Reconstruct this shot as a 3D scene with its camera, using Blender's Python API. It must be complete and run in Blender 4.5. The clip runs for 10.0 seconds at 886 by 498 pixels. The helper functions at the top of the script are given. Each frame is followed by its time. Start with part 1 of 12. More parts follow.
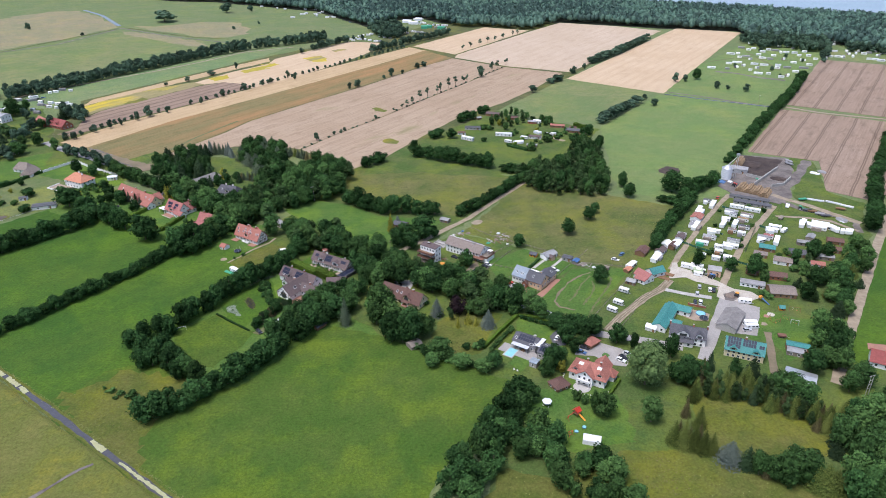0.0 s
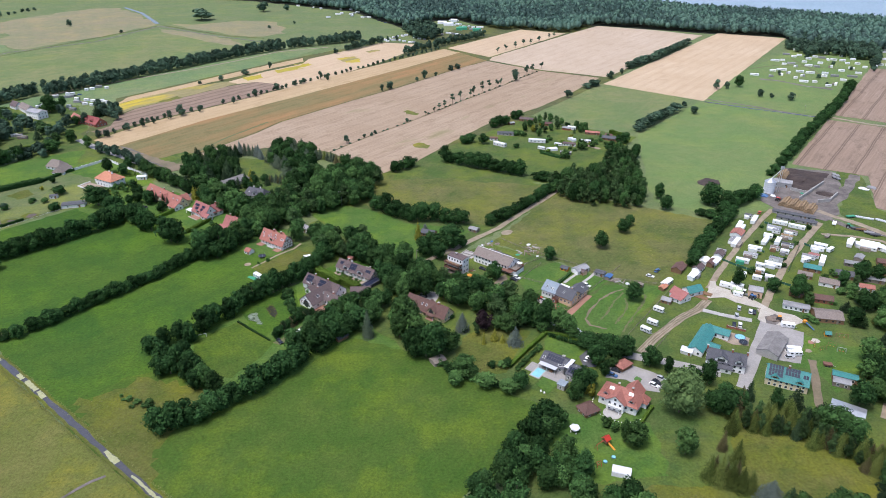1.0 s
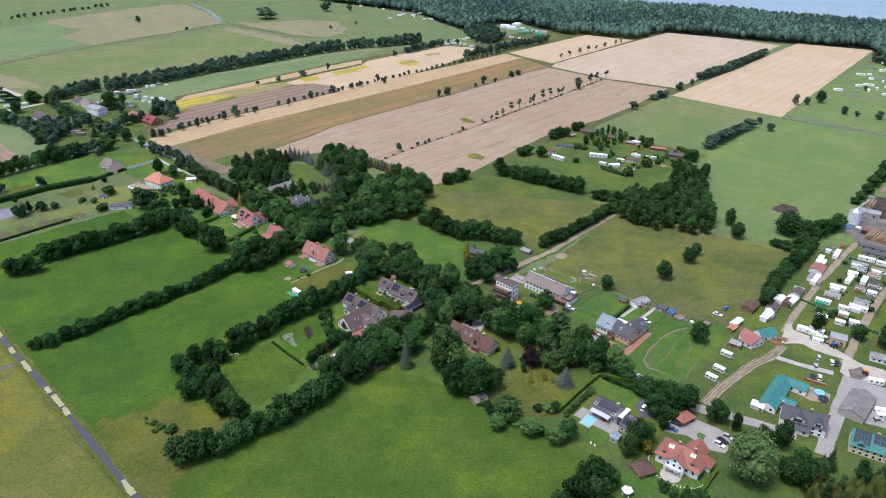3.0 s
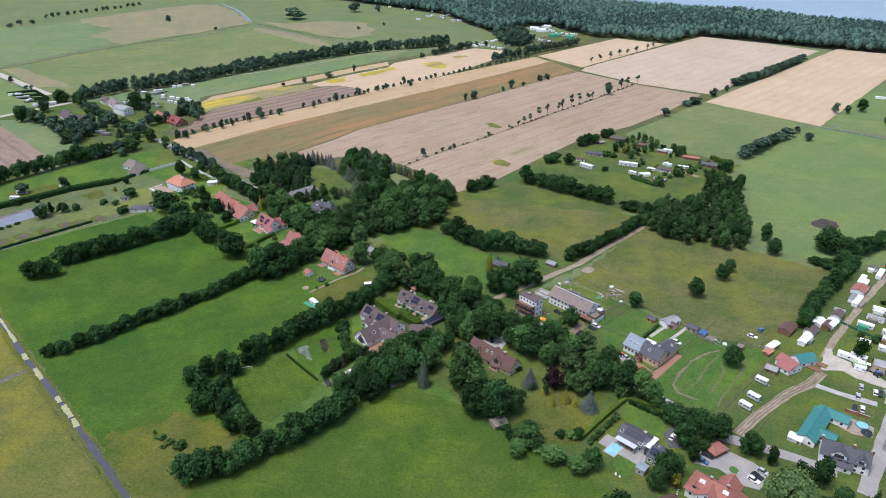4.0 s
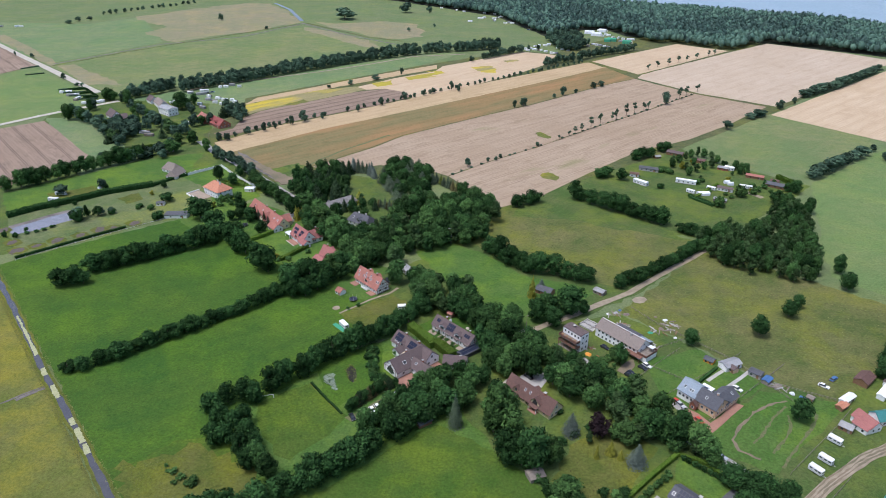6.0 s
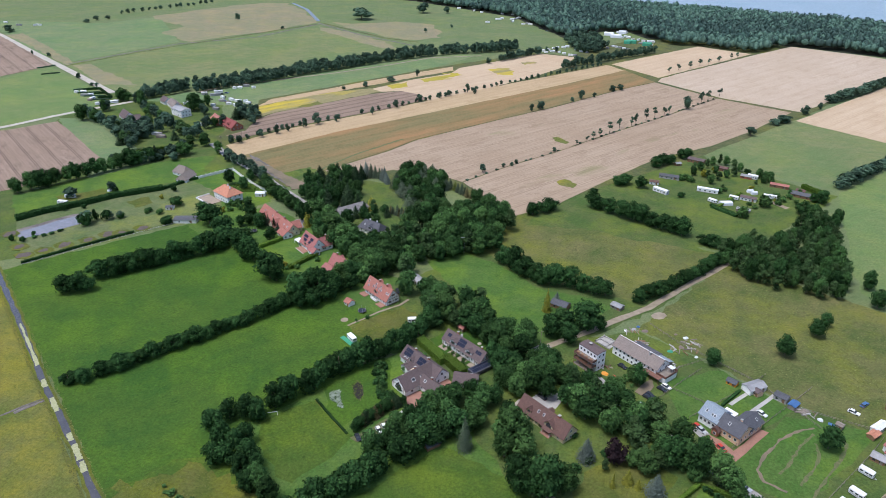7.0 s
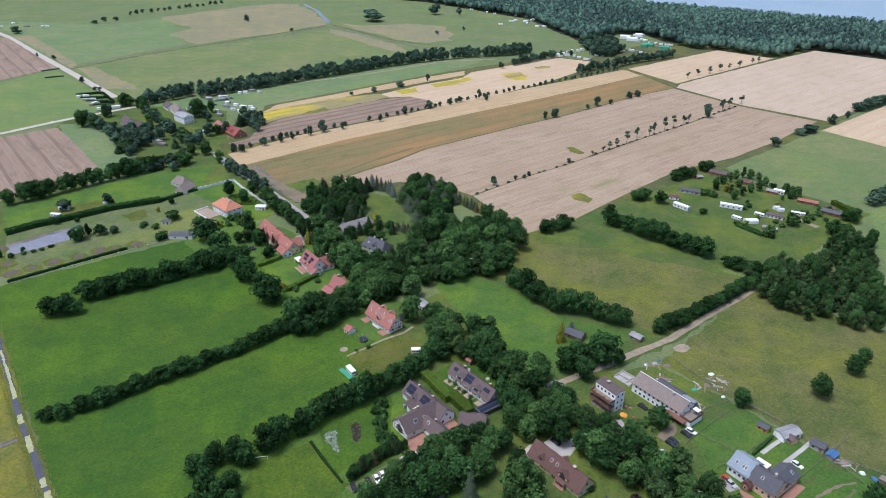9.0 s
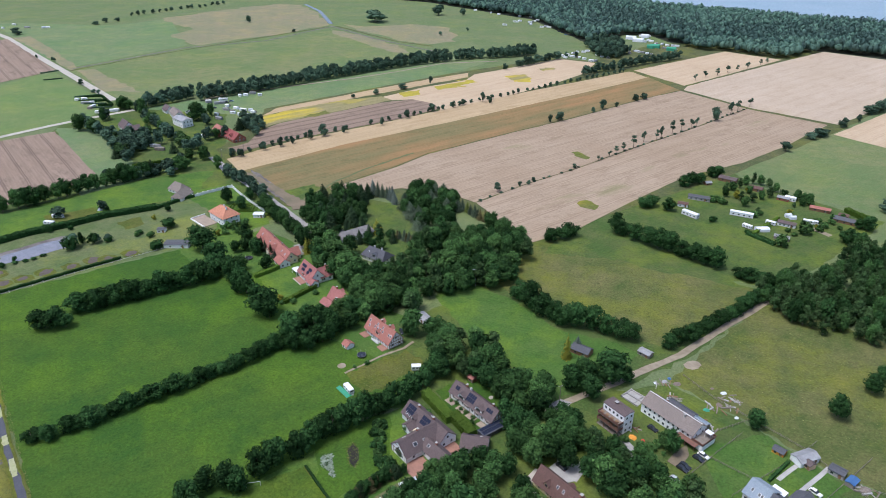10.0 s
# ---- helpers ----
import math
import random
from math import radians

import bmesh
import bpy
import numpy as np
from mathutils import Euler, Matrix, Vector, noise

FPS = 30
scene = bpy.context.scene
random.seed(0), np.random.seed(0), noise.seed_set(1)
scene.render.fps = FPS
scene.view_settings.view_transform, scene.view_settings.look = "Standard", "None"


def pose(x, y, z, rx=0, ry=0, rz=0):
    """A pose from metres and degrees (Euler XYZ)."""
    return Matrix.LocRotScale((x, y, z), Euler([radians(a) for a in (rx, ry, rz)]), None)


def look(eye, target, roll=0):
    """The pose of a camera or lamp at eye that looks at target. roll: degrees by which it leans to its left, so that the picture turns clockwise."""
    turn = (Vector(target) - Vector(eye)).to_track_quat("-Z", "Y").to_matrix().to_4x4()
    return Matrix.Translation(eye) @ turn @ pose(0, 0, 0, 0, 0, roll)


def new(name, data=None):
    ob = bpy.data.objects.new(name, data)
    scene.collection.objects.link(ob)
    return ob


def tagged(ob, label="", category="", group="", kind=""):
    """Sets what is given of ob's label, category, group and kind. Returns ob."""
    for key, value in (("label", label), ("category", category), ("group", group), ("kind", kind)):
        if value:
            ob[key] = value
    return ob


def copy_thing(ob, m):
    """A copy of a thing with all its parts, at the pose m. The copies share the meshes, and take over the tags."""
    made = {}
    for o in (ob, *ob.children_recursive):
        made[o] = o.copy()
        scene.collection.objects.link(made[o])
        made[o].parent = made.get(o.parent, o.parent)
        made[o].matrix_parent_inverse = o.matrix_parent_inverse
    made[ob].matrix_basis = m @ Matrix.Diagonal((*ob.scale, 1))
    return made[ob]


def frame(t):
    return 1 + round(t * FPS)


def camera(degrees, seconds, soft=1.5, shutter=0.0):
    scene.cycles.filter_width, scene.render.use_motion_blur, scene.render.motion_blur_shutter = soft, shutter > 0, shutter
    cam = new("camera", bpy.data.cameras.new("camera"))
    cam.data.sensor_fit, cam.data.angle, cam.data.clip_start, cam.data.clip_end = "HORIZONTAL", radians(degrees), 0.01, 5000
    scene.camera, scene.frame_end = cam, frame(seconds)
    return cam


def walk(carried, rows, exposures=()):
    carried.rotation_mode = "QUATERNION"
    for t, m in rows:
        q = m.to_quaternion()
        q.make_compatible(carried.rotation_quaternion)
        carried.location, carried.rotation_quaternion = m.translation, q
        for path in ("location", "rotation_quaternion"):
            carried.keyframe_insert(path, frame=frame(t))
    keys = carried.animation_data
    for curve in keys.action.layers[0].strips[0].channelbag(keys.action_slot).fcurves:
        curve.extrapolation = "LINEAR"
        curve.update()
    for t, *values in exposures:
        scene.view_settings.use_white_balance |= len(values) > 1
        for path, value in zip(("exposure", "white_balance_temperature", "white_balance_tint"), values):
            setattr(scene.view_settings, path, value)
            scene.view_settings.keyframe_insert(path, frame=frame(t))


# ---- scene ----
SKY_STRENGTH = 0.145
SUN_STRENGTH = 2.05
EXPOSURE = 0.42
cam = camera(66.092, 10.0, 0.6)


def at(x, y, z, tilt, turn, roll):
    """A pose of the flying camera."""
    return pose(x, y, z, tilt, 0, turn) @ pose(0, 0, 0, 0, 0, roll)


PATH = [
    (0.0, at(0.0, -0.0, 180.0, 62.878, -0.0, -0.52)),
    (0.5, at(0.671, 6.146, 180.057, 62.892, 1.484, -0.388)),
    (1.0, at(1.174, 12.387, 180.131, 62.908, 2.846, -0.277)),
    (1.5, at(1.634, 18.665, 180.206, 62.902, 4.142, -0.181)),
    (2.0, at(1.895, 25.027, 180.294, 62.908, 5.426, -0.092)),
    (2.5, at(2.082, 31.357, 180.378, 62.916, 6.683, -0.013)),
    (4.0, at(1.739, 50.473, 180.372, 62.964, 10.297, 0.107)),
    (4.5, at(1.055, 57.036, 180.277, 62.973, 11.367, 0.137)),
    (5.0, at(0.455, 63.448, 180.162, 62.959, 12.459, 0.161)),
    (5.5, at(-0.016, 69.654, 180.121, 62.938, 13.569, 0.185)),
    (7.0, at(-2.27, 88.156, 180.375, 62.866, 16.026, 0.247)),
    (7.5, at(-3.304, 94.252, 180.524, 62.826, 16.445, 0.248)),
    (8.0, at(-4.51, 100.441, 180.665, 62.795, 16.738, 0.238)),
    (8.5, at(-5.817, 106.533, 180.838, 62.797, 16.943, 0.216)),
    (9.0, at(-7.174, 112.643, 180.993, 62.796, 17.122, 0.181)),
    (9.5, at(-8.574, 118.75, 181.098, 62.774, 17.319, 0.124)),
    (10.0, at(-9.851, 124.868, 181.164, 62.746, 17.498, 0.065)),
]
walk(cam, PATH, [(0.0, EXPOSURE + 0.14, 5980, 15), (2.5, EXPOSURE + 0.06, 5950, 14), (5.0, EXPOSURE, 5880, 13), (10.0, EXPOSURE - 0.03, 5760, 12)])

# ---- world, sun, exposure ----
world = bpy.data.worlds.new("overcast_sky")
scene.world = world
world.use_nodes = True
wn = world.node_tree
sky = wn.nodes.new("ShaderNodeTexSky")
sky.sky_type = "NISHITA"
sky.sun_disc = False
sky.sun_elevation = radians(70)
sky.sun_rotation = radians(232)
sky.dust_density = 3.0
sky.air_density = 1.0
wn.nodes["Background"].inputs["Strength"].default_value = SKY_STRENGTH
wn.links.new(sky.outputs["Color"], wn.nodes["Background"].inputs["Color"])
sun_data = bpy.data.lights.new("sun", "SUN")
sun_data.energy = SUN_STRENGTH
sun_data.angle = radians(20)
sun_data.color = (1.0, 0.97, 0.93)
sun = new("sun", sun_data)
sun.matrix_world = look((-230, -180, 800), (0, 0, 0))


# ---- materials ----
def node(tree, kind, **values):
    n = tree.nodes.new(kind)
    for key, value in values.items():
        if key in n.inputs:
            n.inputs[key].default_value = value
    return n


def rgba(c):
    return (c[0], c[1], c[2], 1.0)


class Shader:
    """A Principled material and short ways to wire it."""

    def __init__(self, name, rough=0.9, metal=0.0, spec=0.3):
        self.m = bpy.data.materials.new(name)
        self.m.use_nodes = True
        self.t = self.m.node_tree
        self.b = self.t.nodes["Principled BSDF"]
        self.b.inputs["Roughness"].default_value = rough
        self.b.inputs["Metallic"].default_value = metal
        self.b.inputs["Specular IOR Level"].default_value = spec

    def place(self, world=True, turn=0.0, scale=(1, 1, 1)):
        src = self.t.nodes.new("ShaderNodeNewGeometry").outputs["Position"] if world else self.t.nodes.new("ShaderNodeTexCoord").outputs["Object"]
        r = self.t.nodes.new("ShaderNodeVectorRotate")
        r.rotation_type = "Z_AXIS"
        r.inputs["Angle"].default_value = radians(-turn)
        self.t.links.new(src, r.inputs["Vector"])
        s = self.t.nodes.new("ShaderNodeVectorMath")
        s.operation = "MULTIPLY"
        s.inputs[1].default_value = scale
        self.t.links.new(r.outputs[0], s.inputs[0])
        return s.outputs[0]

    def noise(self, vec, scale, detail=3.0, rough=0.6, lo=0.35, hi=0.65):
        n = node(self.t, "ShaderNodeTexNoise", Scale=scale, Detail=detail, Roughness=rough)
        self.t.links.new(vec, n.inputs["Vector"])
        m = self.t.nodes.new("ShaderNodeMapRange")
        m.inputs["From Min"].default_value, m.inputs["From Max"].default_value = lo, hi
        self.t.links.new(n.outputs["Fac"], m.inputs["Value"])
        return m.outputs[0]

    def mix(self, fac, a, b, mode="MIX"):
        n = self.t.nodes.new("ShaderNodeMix")
        n.data_type, n.blend_type, n.clamp_factor = "RGBA", mode, True
        for value, slot in ((fac, n.inputs[0]), (a, n.inputs[6]), (b, n.inputs[7])):
            if isinstance(value, (int, float)):
                slot.default_value = value
            elif isinstance(value, tuple):
                slot.default_value = rgba(value)
            else:
                self.t.links.new(value, slot)
        return n.outputs[2]

    def math(self, op, a, b=0.0, c=0.0):
        n = self.t.nodes.new("ShaderNodeMath")
        n.operation = op
        for value, slot in zip((a, b, c), n.inputs):
            if isinstance(value, (int, float)):
                slot.default_value = value
            else:
                self.t.links.new(value, slot)
        return n.outputs[0]

    def colour(self, out):
        self.t.links.new(out, self.b.inputs["Base Color"])

    def bump(self, height, strength=0.5, distance=0.1):
        n = node(self.t, "ShaderNodeBump", Strength=strength, Distance=distance)
        self.t.links.new(height, n.inputs["Height"])
        self.t.links.new(n.outputs[0], self.b.inputs["Normal"])


def grass(name, lush, dry, deep, patch=0.02, dryness=(0.4, 0.75), turn=55.0, shine=0.72):
    """Meadow: broad patches, mowing streaks and fine tufts."""
    s = Shader(name, 0.95, 0, 0.1)
    p = s.place()
    st = s.place(turn=turn, scale=(0.12, 1, 1))
    broad = s.noise(p, patch, 4, 0.62, dryness[0], dryness[1])
    mid = s.noise(p, 0.11, 5, 0.7, 0.36, 0.68)
    spot = s.noise(p, 0.045, 5, 0.72, 0.5, 0.72)
    streak = s.noise(st, 0.30, 4, 0.65, 0.35, 0.7)
    fine = s.noise(p, 0.9, 6, 0.82, 0.28, 0.72)
    c = s.mix(broad, lush, dry)
    c = s.mix(s.math("MULTIPLY", mid, 0.65), c, deep)
    c = s.mix(s.math("MULTIPLY", spot, 0.6), c, dry)
    c = s.mix(s.math("MULTIPLY", streak, 0.25), c, dry)
    tuft = s.noise(p, 0.33, 5, 0.75, 0.56, 0.70)
    glow = s.noise(p, 0.022, 5, 0.72, 0.47, 0.67)
    c = s.mix(s.math("MULTIPLY", glow, shine), c, (lush[0] * 2.25, lush[1] * 1.62, lush[2] * 0.9))
    c = s.mix(s.math("MULTIPLY", tuft, 0.5), c, tuple(x * 0.62 for x in deep))
    f = s.math("MULTIPLY_ADD", fine, 0.86, 0.58)
    tone = s.t.nodes.new("ShaderNodeCombineXYZ")
    for i in range(3):
        s.t.links.new(f, tone.inputs[i])
    s.colour(s.mix(1.0, c, tone.outputs[0], "MULTIPLY"))
    s.bump(fine, 0.6, 0.35)
    return s.m


def crop(name, pale, warm, dark, turn=55.0, spacing=15.0, lines=0.5, rowfreq=0.55, offset=0.0, weeds=None, gauge=1.1, wide=0.38, spread=(0.6, 0.7)):
    """Stubble or ripe corn: drilled rows, wheel tracks and uneven ripening."""
    s = Shader(name, 0.95, 0, 0.1)
    p = s.place()
    st = s.place(turn=turn, scale=(0.035, 1, 1))
    broad = s.noise(p, 0.014, 4, 0.6, 0.35, 0.68)
    band = s.noise(st, 0.11, 3, 0.5, 0.35, 0.65)
    row = s.noise(st, rowfreq, 3, 0.6, 0.3, 0.7)
    fine = s.noise(p, 0.7, 6, 0.8, 0.28, 0.72)
    scuff = s.noise(s.place(turn=turn, scale=(0.4, 1, 1)), 0.09, 5, 0.75, 0.52, 0.68)
    c = s.mix(broad, pale, warm)
    c = s.mix(s.math("MULTIPLY", band, 0.5), c, warm)
    c = s.mix(s.math("MULTIPLY", row, 0.4), c, dark)
    c = s.mix(s.math("MULTIPLY", scuff, 0.7), c, dark)
    nick = s.noise(s.place(turn=turn, scale=(0.35, 1, 1)), 0.3, 4, 0.7, 0.62, 0.72)
    c = s.mix(s.math("MULTIPLY", nick, 0.5), c, tuple(x * 0.8 for x in dark))
    if weeds:
        w = s.noise(s.place(turn=turn, scale=(0.3, 1, 1)), 0.02, 4, 0.65, *spread)
        c = s.mix(w, c, weeds)
    rot = s.place(turn=turn)
    sep = s.t.nodes.new("ShaderNodeSeparateXYZ")
    wob = s.noise(p, 0.03, 2, 0.5, 0.0, 1.0)
    s.t.links.new(rot, sep.inputs[0])
    y = s.math("MULTIPLY_ADD", wob, 2.0, s.math("ADD", sep.outputs[1], offset))
    d = s.math("PINGPONG", y, spacing / 2)
    near = s.math("ABSOLUTE", s.math("SUBTRACT", d, gauge))
    track = s.math("MULTIPLY", s.math("LESS_THAN", near, wide), lines)
    c = s.mix(track, c, dark)
    f = s.math("MULTIPLY_ADD", fine, 0.36, 0.82)
    tone = s.t.nodes.new("ShaderNodeCombineXYZ")
    for i in range(3):
        s.t.links.new(f, tone.inputs[i])
    s.colour(s.mix(1.0, c, tone.outputs[0], "MULTIPLY"))
    s.bump(fine, 0.5, 0.2)
    return s.m


def stuff(name, a, b, big=0.4, small=4.0, rough=0.8, metal=0.0, world=False, vary=0.0, bump=0.3, depth=0.02, spec=0.3, stretch=(1, 1, 1)):
    """A general worn surface: two scales of tone, and an even change from piece to piece."""
    s = Shader(name, rough, metal, spec)
    p = s.place(world, scale=stretch)
    c = s.mix(s.noise(p, big, 4, 0.6, 0.3, 0.7), a, b)
    fine = s.noise(p, small, 4, 0.7, 0.25, 0.75)
    f = s.math("MULTIPLY_ADD", fine, 0.4, 0.8)
    if vary:
        info = s.t.nodes.new("ShaderNodeObjectInfo")
        f = s.math("MULTIPLY", f, s.math("MULTIPLY_ADD", info.outputs["Random"], vary, 1 - vary / 2))
    tone = s.t.nodes.new("ShaderNodeCombineXYZ")
    for i in range(3):
        s.t.links.new(f, tone.inputs[i])
    s.colour(s.mix(1.0, c, tone.outputs[0], "MULTIPLY"))
    if bump:
        s.bump(fine, bump, depth)
    return s.m


def tiles(name, a, b, pitch=0.34, rough=0.75, spec=0.3):
    """Roof tiles: courses and single tiles differ in tone, with relief."""
    s = Shader(name, rough, 0, spec)
    p = s.place(False)
    v = node(s.t, "ShaderNodeTexBrick", Scale=1.0, **{"Mortar Size": 0.012, "Brick Width": pitch * 0.8, "Row Height": pitch * 0.6})
    v.inputs["Color1"].default_value, v.inputs["Color2"].default_value, v.inputs["Mortar"].default_value = rgba(a), rgba(b), rgba(tuple(x * 0.5 for x in a))
    s.t.links.new(p, v.inputs["Vector"])
    stain = s.noise(p, 0.5, 4, 0.65, 0.35, 0.75)
    info = s.t.nodes.new("ShaderNodeObjectInfo")
    c = s.mix(s.math("MULTIPLY", stain, 0.5), v.outputs["Color"], tuple(x * 0.62 for x in b))
    s.colour(c)
    wave = node(s.t, "ShaderNodeTexWave", Scale=1.0 / pitch, Distortion=0.3)
    s.t.links.new(p, wave.inputs["Vector"])
    s.bump(wave.outputs["Fac"], 0.5, 0.04)
    return s.m


def leaves(name, dark, light, vary=0.8, hue=(0.1, 0.1, 0.02)):
    """Foliage: tone differs from clump to clump and from plant to plant."""
    s = Shader(name, 0.8, 0, 0.04)
    geo = s.t.nodes.new("ShaderNodeNewGeometry")
    info = s.t.nodes.new("ShaderNodeObjectInfo")
    p = s.place(True)
    own = s.t.nodes.new("ShaderNodeAttribute")
    own.attribute_name = "tone"
    luck = s.math("FRACT", s.math("ADD", info.outputs["Random"], own.outputs["Fac"]))
    n = s.noise(p, 0.22, 3, 0.6, 0.3, 0.7)
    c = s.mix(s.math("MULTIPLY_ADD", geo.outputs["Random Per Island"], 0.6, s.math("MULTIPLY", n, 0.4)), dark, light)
    c = s.mix(s.math("MULTIPLY", s.math("FRACT", s.math("MULTIPLY", luck, 7.31)), 0.5), c, hue)
    f = s.math("MULTIPLY_ADD", luck, vary, 1 - vary / 2)
    tone = s.t.nodes.new("ShaderNodeCombineXYZ")
    for i in range(3):
        s.t.links.new(f, tone.inputs[i])
    s.colour(s.mix(1.0, c, tone.outputs[0], "MULTIPLY"))
    s.b.inputs["Subsurface Weight"].default_value = 0.0
    return s.m


M = {}
M["grass"] = grass("grass", (0.120, 0.168, 0.066), (0.170, 0.182, 0.092), (0.088, 0.135, 0.050), shine=0.2)
M["margin"] = grass("field_margin", (0.070, 0.096, 0.034), (0.130, 0.125, 0.058), (0.046, 0.066, 0.026), 0.05, (0.35, 0.65))
M["meadow"] = grass("meadow_grass", (0.040, 0.097, 0.016), (0.082, 0.131, 0.018), (0.028, 0.073, 0.014))
M["field_grass"] = grass("mown_field_grass", (0.055, 0.105, 0.016), (0.085, 0.118, 0.023), (0.037, 0.085, 0.012), 0.03)
M["lawn"] = grass("lawn_grass", (0.063, 0.130, 0.024), (0.100, 0.151, 0.037), (0.043, 0.100, 0.020), 0.06)
M["weedy"] = grass("weedy_ground", (0.066, 0.110, 0.027), (0.112, 0.125, 0.045), (0.043, 0.087, 0.020), 0.06)
M["orchard"] = grass("orchard_grass", (0.095, 0.140, 0.048), (0.155, 0.165, 0.078), (0.064, 0.106, 0.034), 0.05, (0.36, 0.62))
M["pasture"] = grass("pasture_grass", (0.076, 0.108, 0.026), (0.156, 0.144, 0.056), (0.046, 0.080, 0.020), 0.03, (0.36, 0.64))
M["rough"] = grass("rough_grass", (0.077, 0.106, 0.018), (0.131, 0.127, 0.035), (0.049, 0.078, 0.014), 0.05, (0.35, 0.65))
M["olive"] = grass("olive_grass", (0.112, 0.133, 0.028), (0.155, 0.149, 0.046), (0.075, 0.107, 0.020), 0.04, (0.35, 0.65))
# far meadows and pastures: some distance haze is in these pale colours
M["hazy_green"] = grass("far_meadow", (0.120, 0.190, 0.080), (0.200, 0.212, 0.108), (0.096, 0.160, 0.064), 0.012, shine=0.2)
M["hazy_tan"] = grass("hazy_dry_meadow", (0.205, 0.198, 0.112), (0.270, 0.212, 0.138), (0.140, 0.175, 0.085), 0.012, shine=0.2)
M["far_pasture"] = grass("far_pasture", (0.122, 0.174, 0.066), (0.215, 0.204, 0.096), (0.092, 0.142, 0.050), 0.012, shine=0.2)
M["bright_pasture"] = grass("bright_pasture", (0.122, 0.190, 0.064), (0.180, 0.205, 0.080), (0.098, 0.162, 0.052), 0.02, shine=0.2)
M["pink"] = crop("ripe_corn", (0.385, 0.296, 0.206), (0.325, 0.240, 0.160), (0.222, 0.160, 0.104), weeds=(0.22, 0.20, 0.10))
M["pale_corn"] = crop("pale_corn", (0.480, 0.385, 0.285), (0.430, 0.338, 0.240), (0.345, 0.262, 0.178))
M["gold"] = crop("golden_stubble", (0.480, 0.360, 0.215), (0.410, 0.300, 0.170), (0.310, 0.222, 0.120), spacing=9)
M["sand_crop"] = crop("pale_stubble", (0.520, 0.405, 0.275), (0.460, 0.345, 0.220), (0.380, 0.275, 0.170), spacing=12)
M["brown_crop"] = crop("brown_crop", (0.168, 0.152, 0.066), (0.212, 0.165, 0.078), (0.112, 0.104, 0.042), spacing=14, weeds=(0.290, 0.165, 0.075), spread=(0.44, 0.66))
M["soil"] = crop("bare_soil", (0.318, 0.238, 0.178), (0.270, 0.196, 0.142), (0.130, 0.094, 0.068), turn=55, spacing=19, lines=0.7, gauge=0.7, wide=0.5)
M["soil_west"] = crop("bare_soil_west", (0.318, 0.238, 0.178), (0.270, 0.196, 0.142), (0.130, 0.094, 0.068), turn=-34, spacing=15, lines=0.6, gauge=0.7, wide=0.5)
M["plough"] = crop("ploughed_strip", (0.300, 0.222, 0.165), (0.255, 0.182, 0.132), (0.135, 0.098, 0.070), spacing=11, lines=0.8, gauge=0.8, wide=0.6)
M["yellow"] = crop("flowering_strip", (0.300, 0.240, 0.125), (0.250, 0.215, 0.105), (0.150, 0.160, 0.055), spacing=9, weeds=(0.47, 0.36, 0.04), spread=(0.46, 0.60))
M["rape"] = crop("yellow_flowers", (0.46, 0.37, 0.03), (0.36, 0.30, 0.05), (0.22, 0.20, 0.05), spacing=9)
M["dirt"] = stuff("dirt_track", (0.325, 0.268, 0.190), (0.205, 0.165, 0.112), 0.3, 1.2, 0.95, world=True, depth=0.1)
M["mud_track"] = stuff("brown_mud", (0.205, 0.155, 0.105), (0.135, 0.120, 0.072), 0.09, 0.9, 0.95, world=True, depth=0.1)
M["worn"] = stuff("worn_grass", (0.150, 0.128, 0.066), (0.076, 0.118, 0.032), 0.9, 1.6, 0.95, world=True, depth=0.1)
M["heather"] = stuff("purple_brown_plants", (0.125, 0.092, 0.090), (0.085, 0.075, 0.055), 0.8, 3.0, 0.95, world=True, depth=0.2)
M["litter"] = stuff("forest_floor", (0.030, 0.036, 0.020), (0.022, 0.026, 0.015), 0.1, 0.8, 0.95, world=True, depth=0.2)
M["mud"] = stuff("dark_mud", (0.085, 0.072, 0.064), (0.20, 0.175, 0.155), 0.1, 0.8, 0.9, world=True, depth=0.1)
M["gravel"] = stuff("pale_gravel", (0.46, 0.42, 0.35), (0.36, 0.32, 0.26), 0.2, 1.5, 0.95, world=True, depth=0.06)
M["asphalt"] = stuff("grey_road", (0.25, 0.235, 0.215), (0.33, 0.31, 0.285), 0.15, 2.0, 0.9, world=True, depth=0.03)
M["paving"] = stuff("red_paving", (0.33, 0.17, 0.12), (0.26, 0.14, 0.10), 0.3, 2.5, 0.85, world=True)
M["terrace_stone"] = stuff("brown_paving_stone", (0.34, 0.27, 0.20), (0.26, 0.205, 0.155), 0.5, 2.5, 0.9)
M["concrete"] = stuff("concrete", (0.42, 0.40, 0.365), (0.32, 0.305, 0.28), 0.2, 2.0, 0.9, world=True)
M["manure"] = stuff("dark_manure", (0.035, 0.026, 0.022), (0.075, 0.055, 0.045), 0.15, 1.0, 0.9, world=True, depth=0.3)
M["ash"] = stuff("dead_heap", (0.15, 0.12, 0.10), (0.22, 0.17, 0.13), 0.5, 2.0, 0.95, world=True, depth=0.2)
M["water"] = stuff("ditch_water", (0.072, 0.066, 0.064), (0.056, 0.052, 0.050), 0.3, 1.0, 0.06, world=True, bump=0.03, depth=0.01, spec=1.0)
# garden pond: the pale sky reflection is painted into its base colour
M["sky_lit_water"] = stuff("sky_tinted_pond_water", (0.215, 0.205, 0.215), (0.165, 0.158, 0.165), 0.3, 1.0, 0.06, world=True, bump=0.03, depth=0.01, spec=1.0)
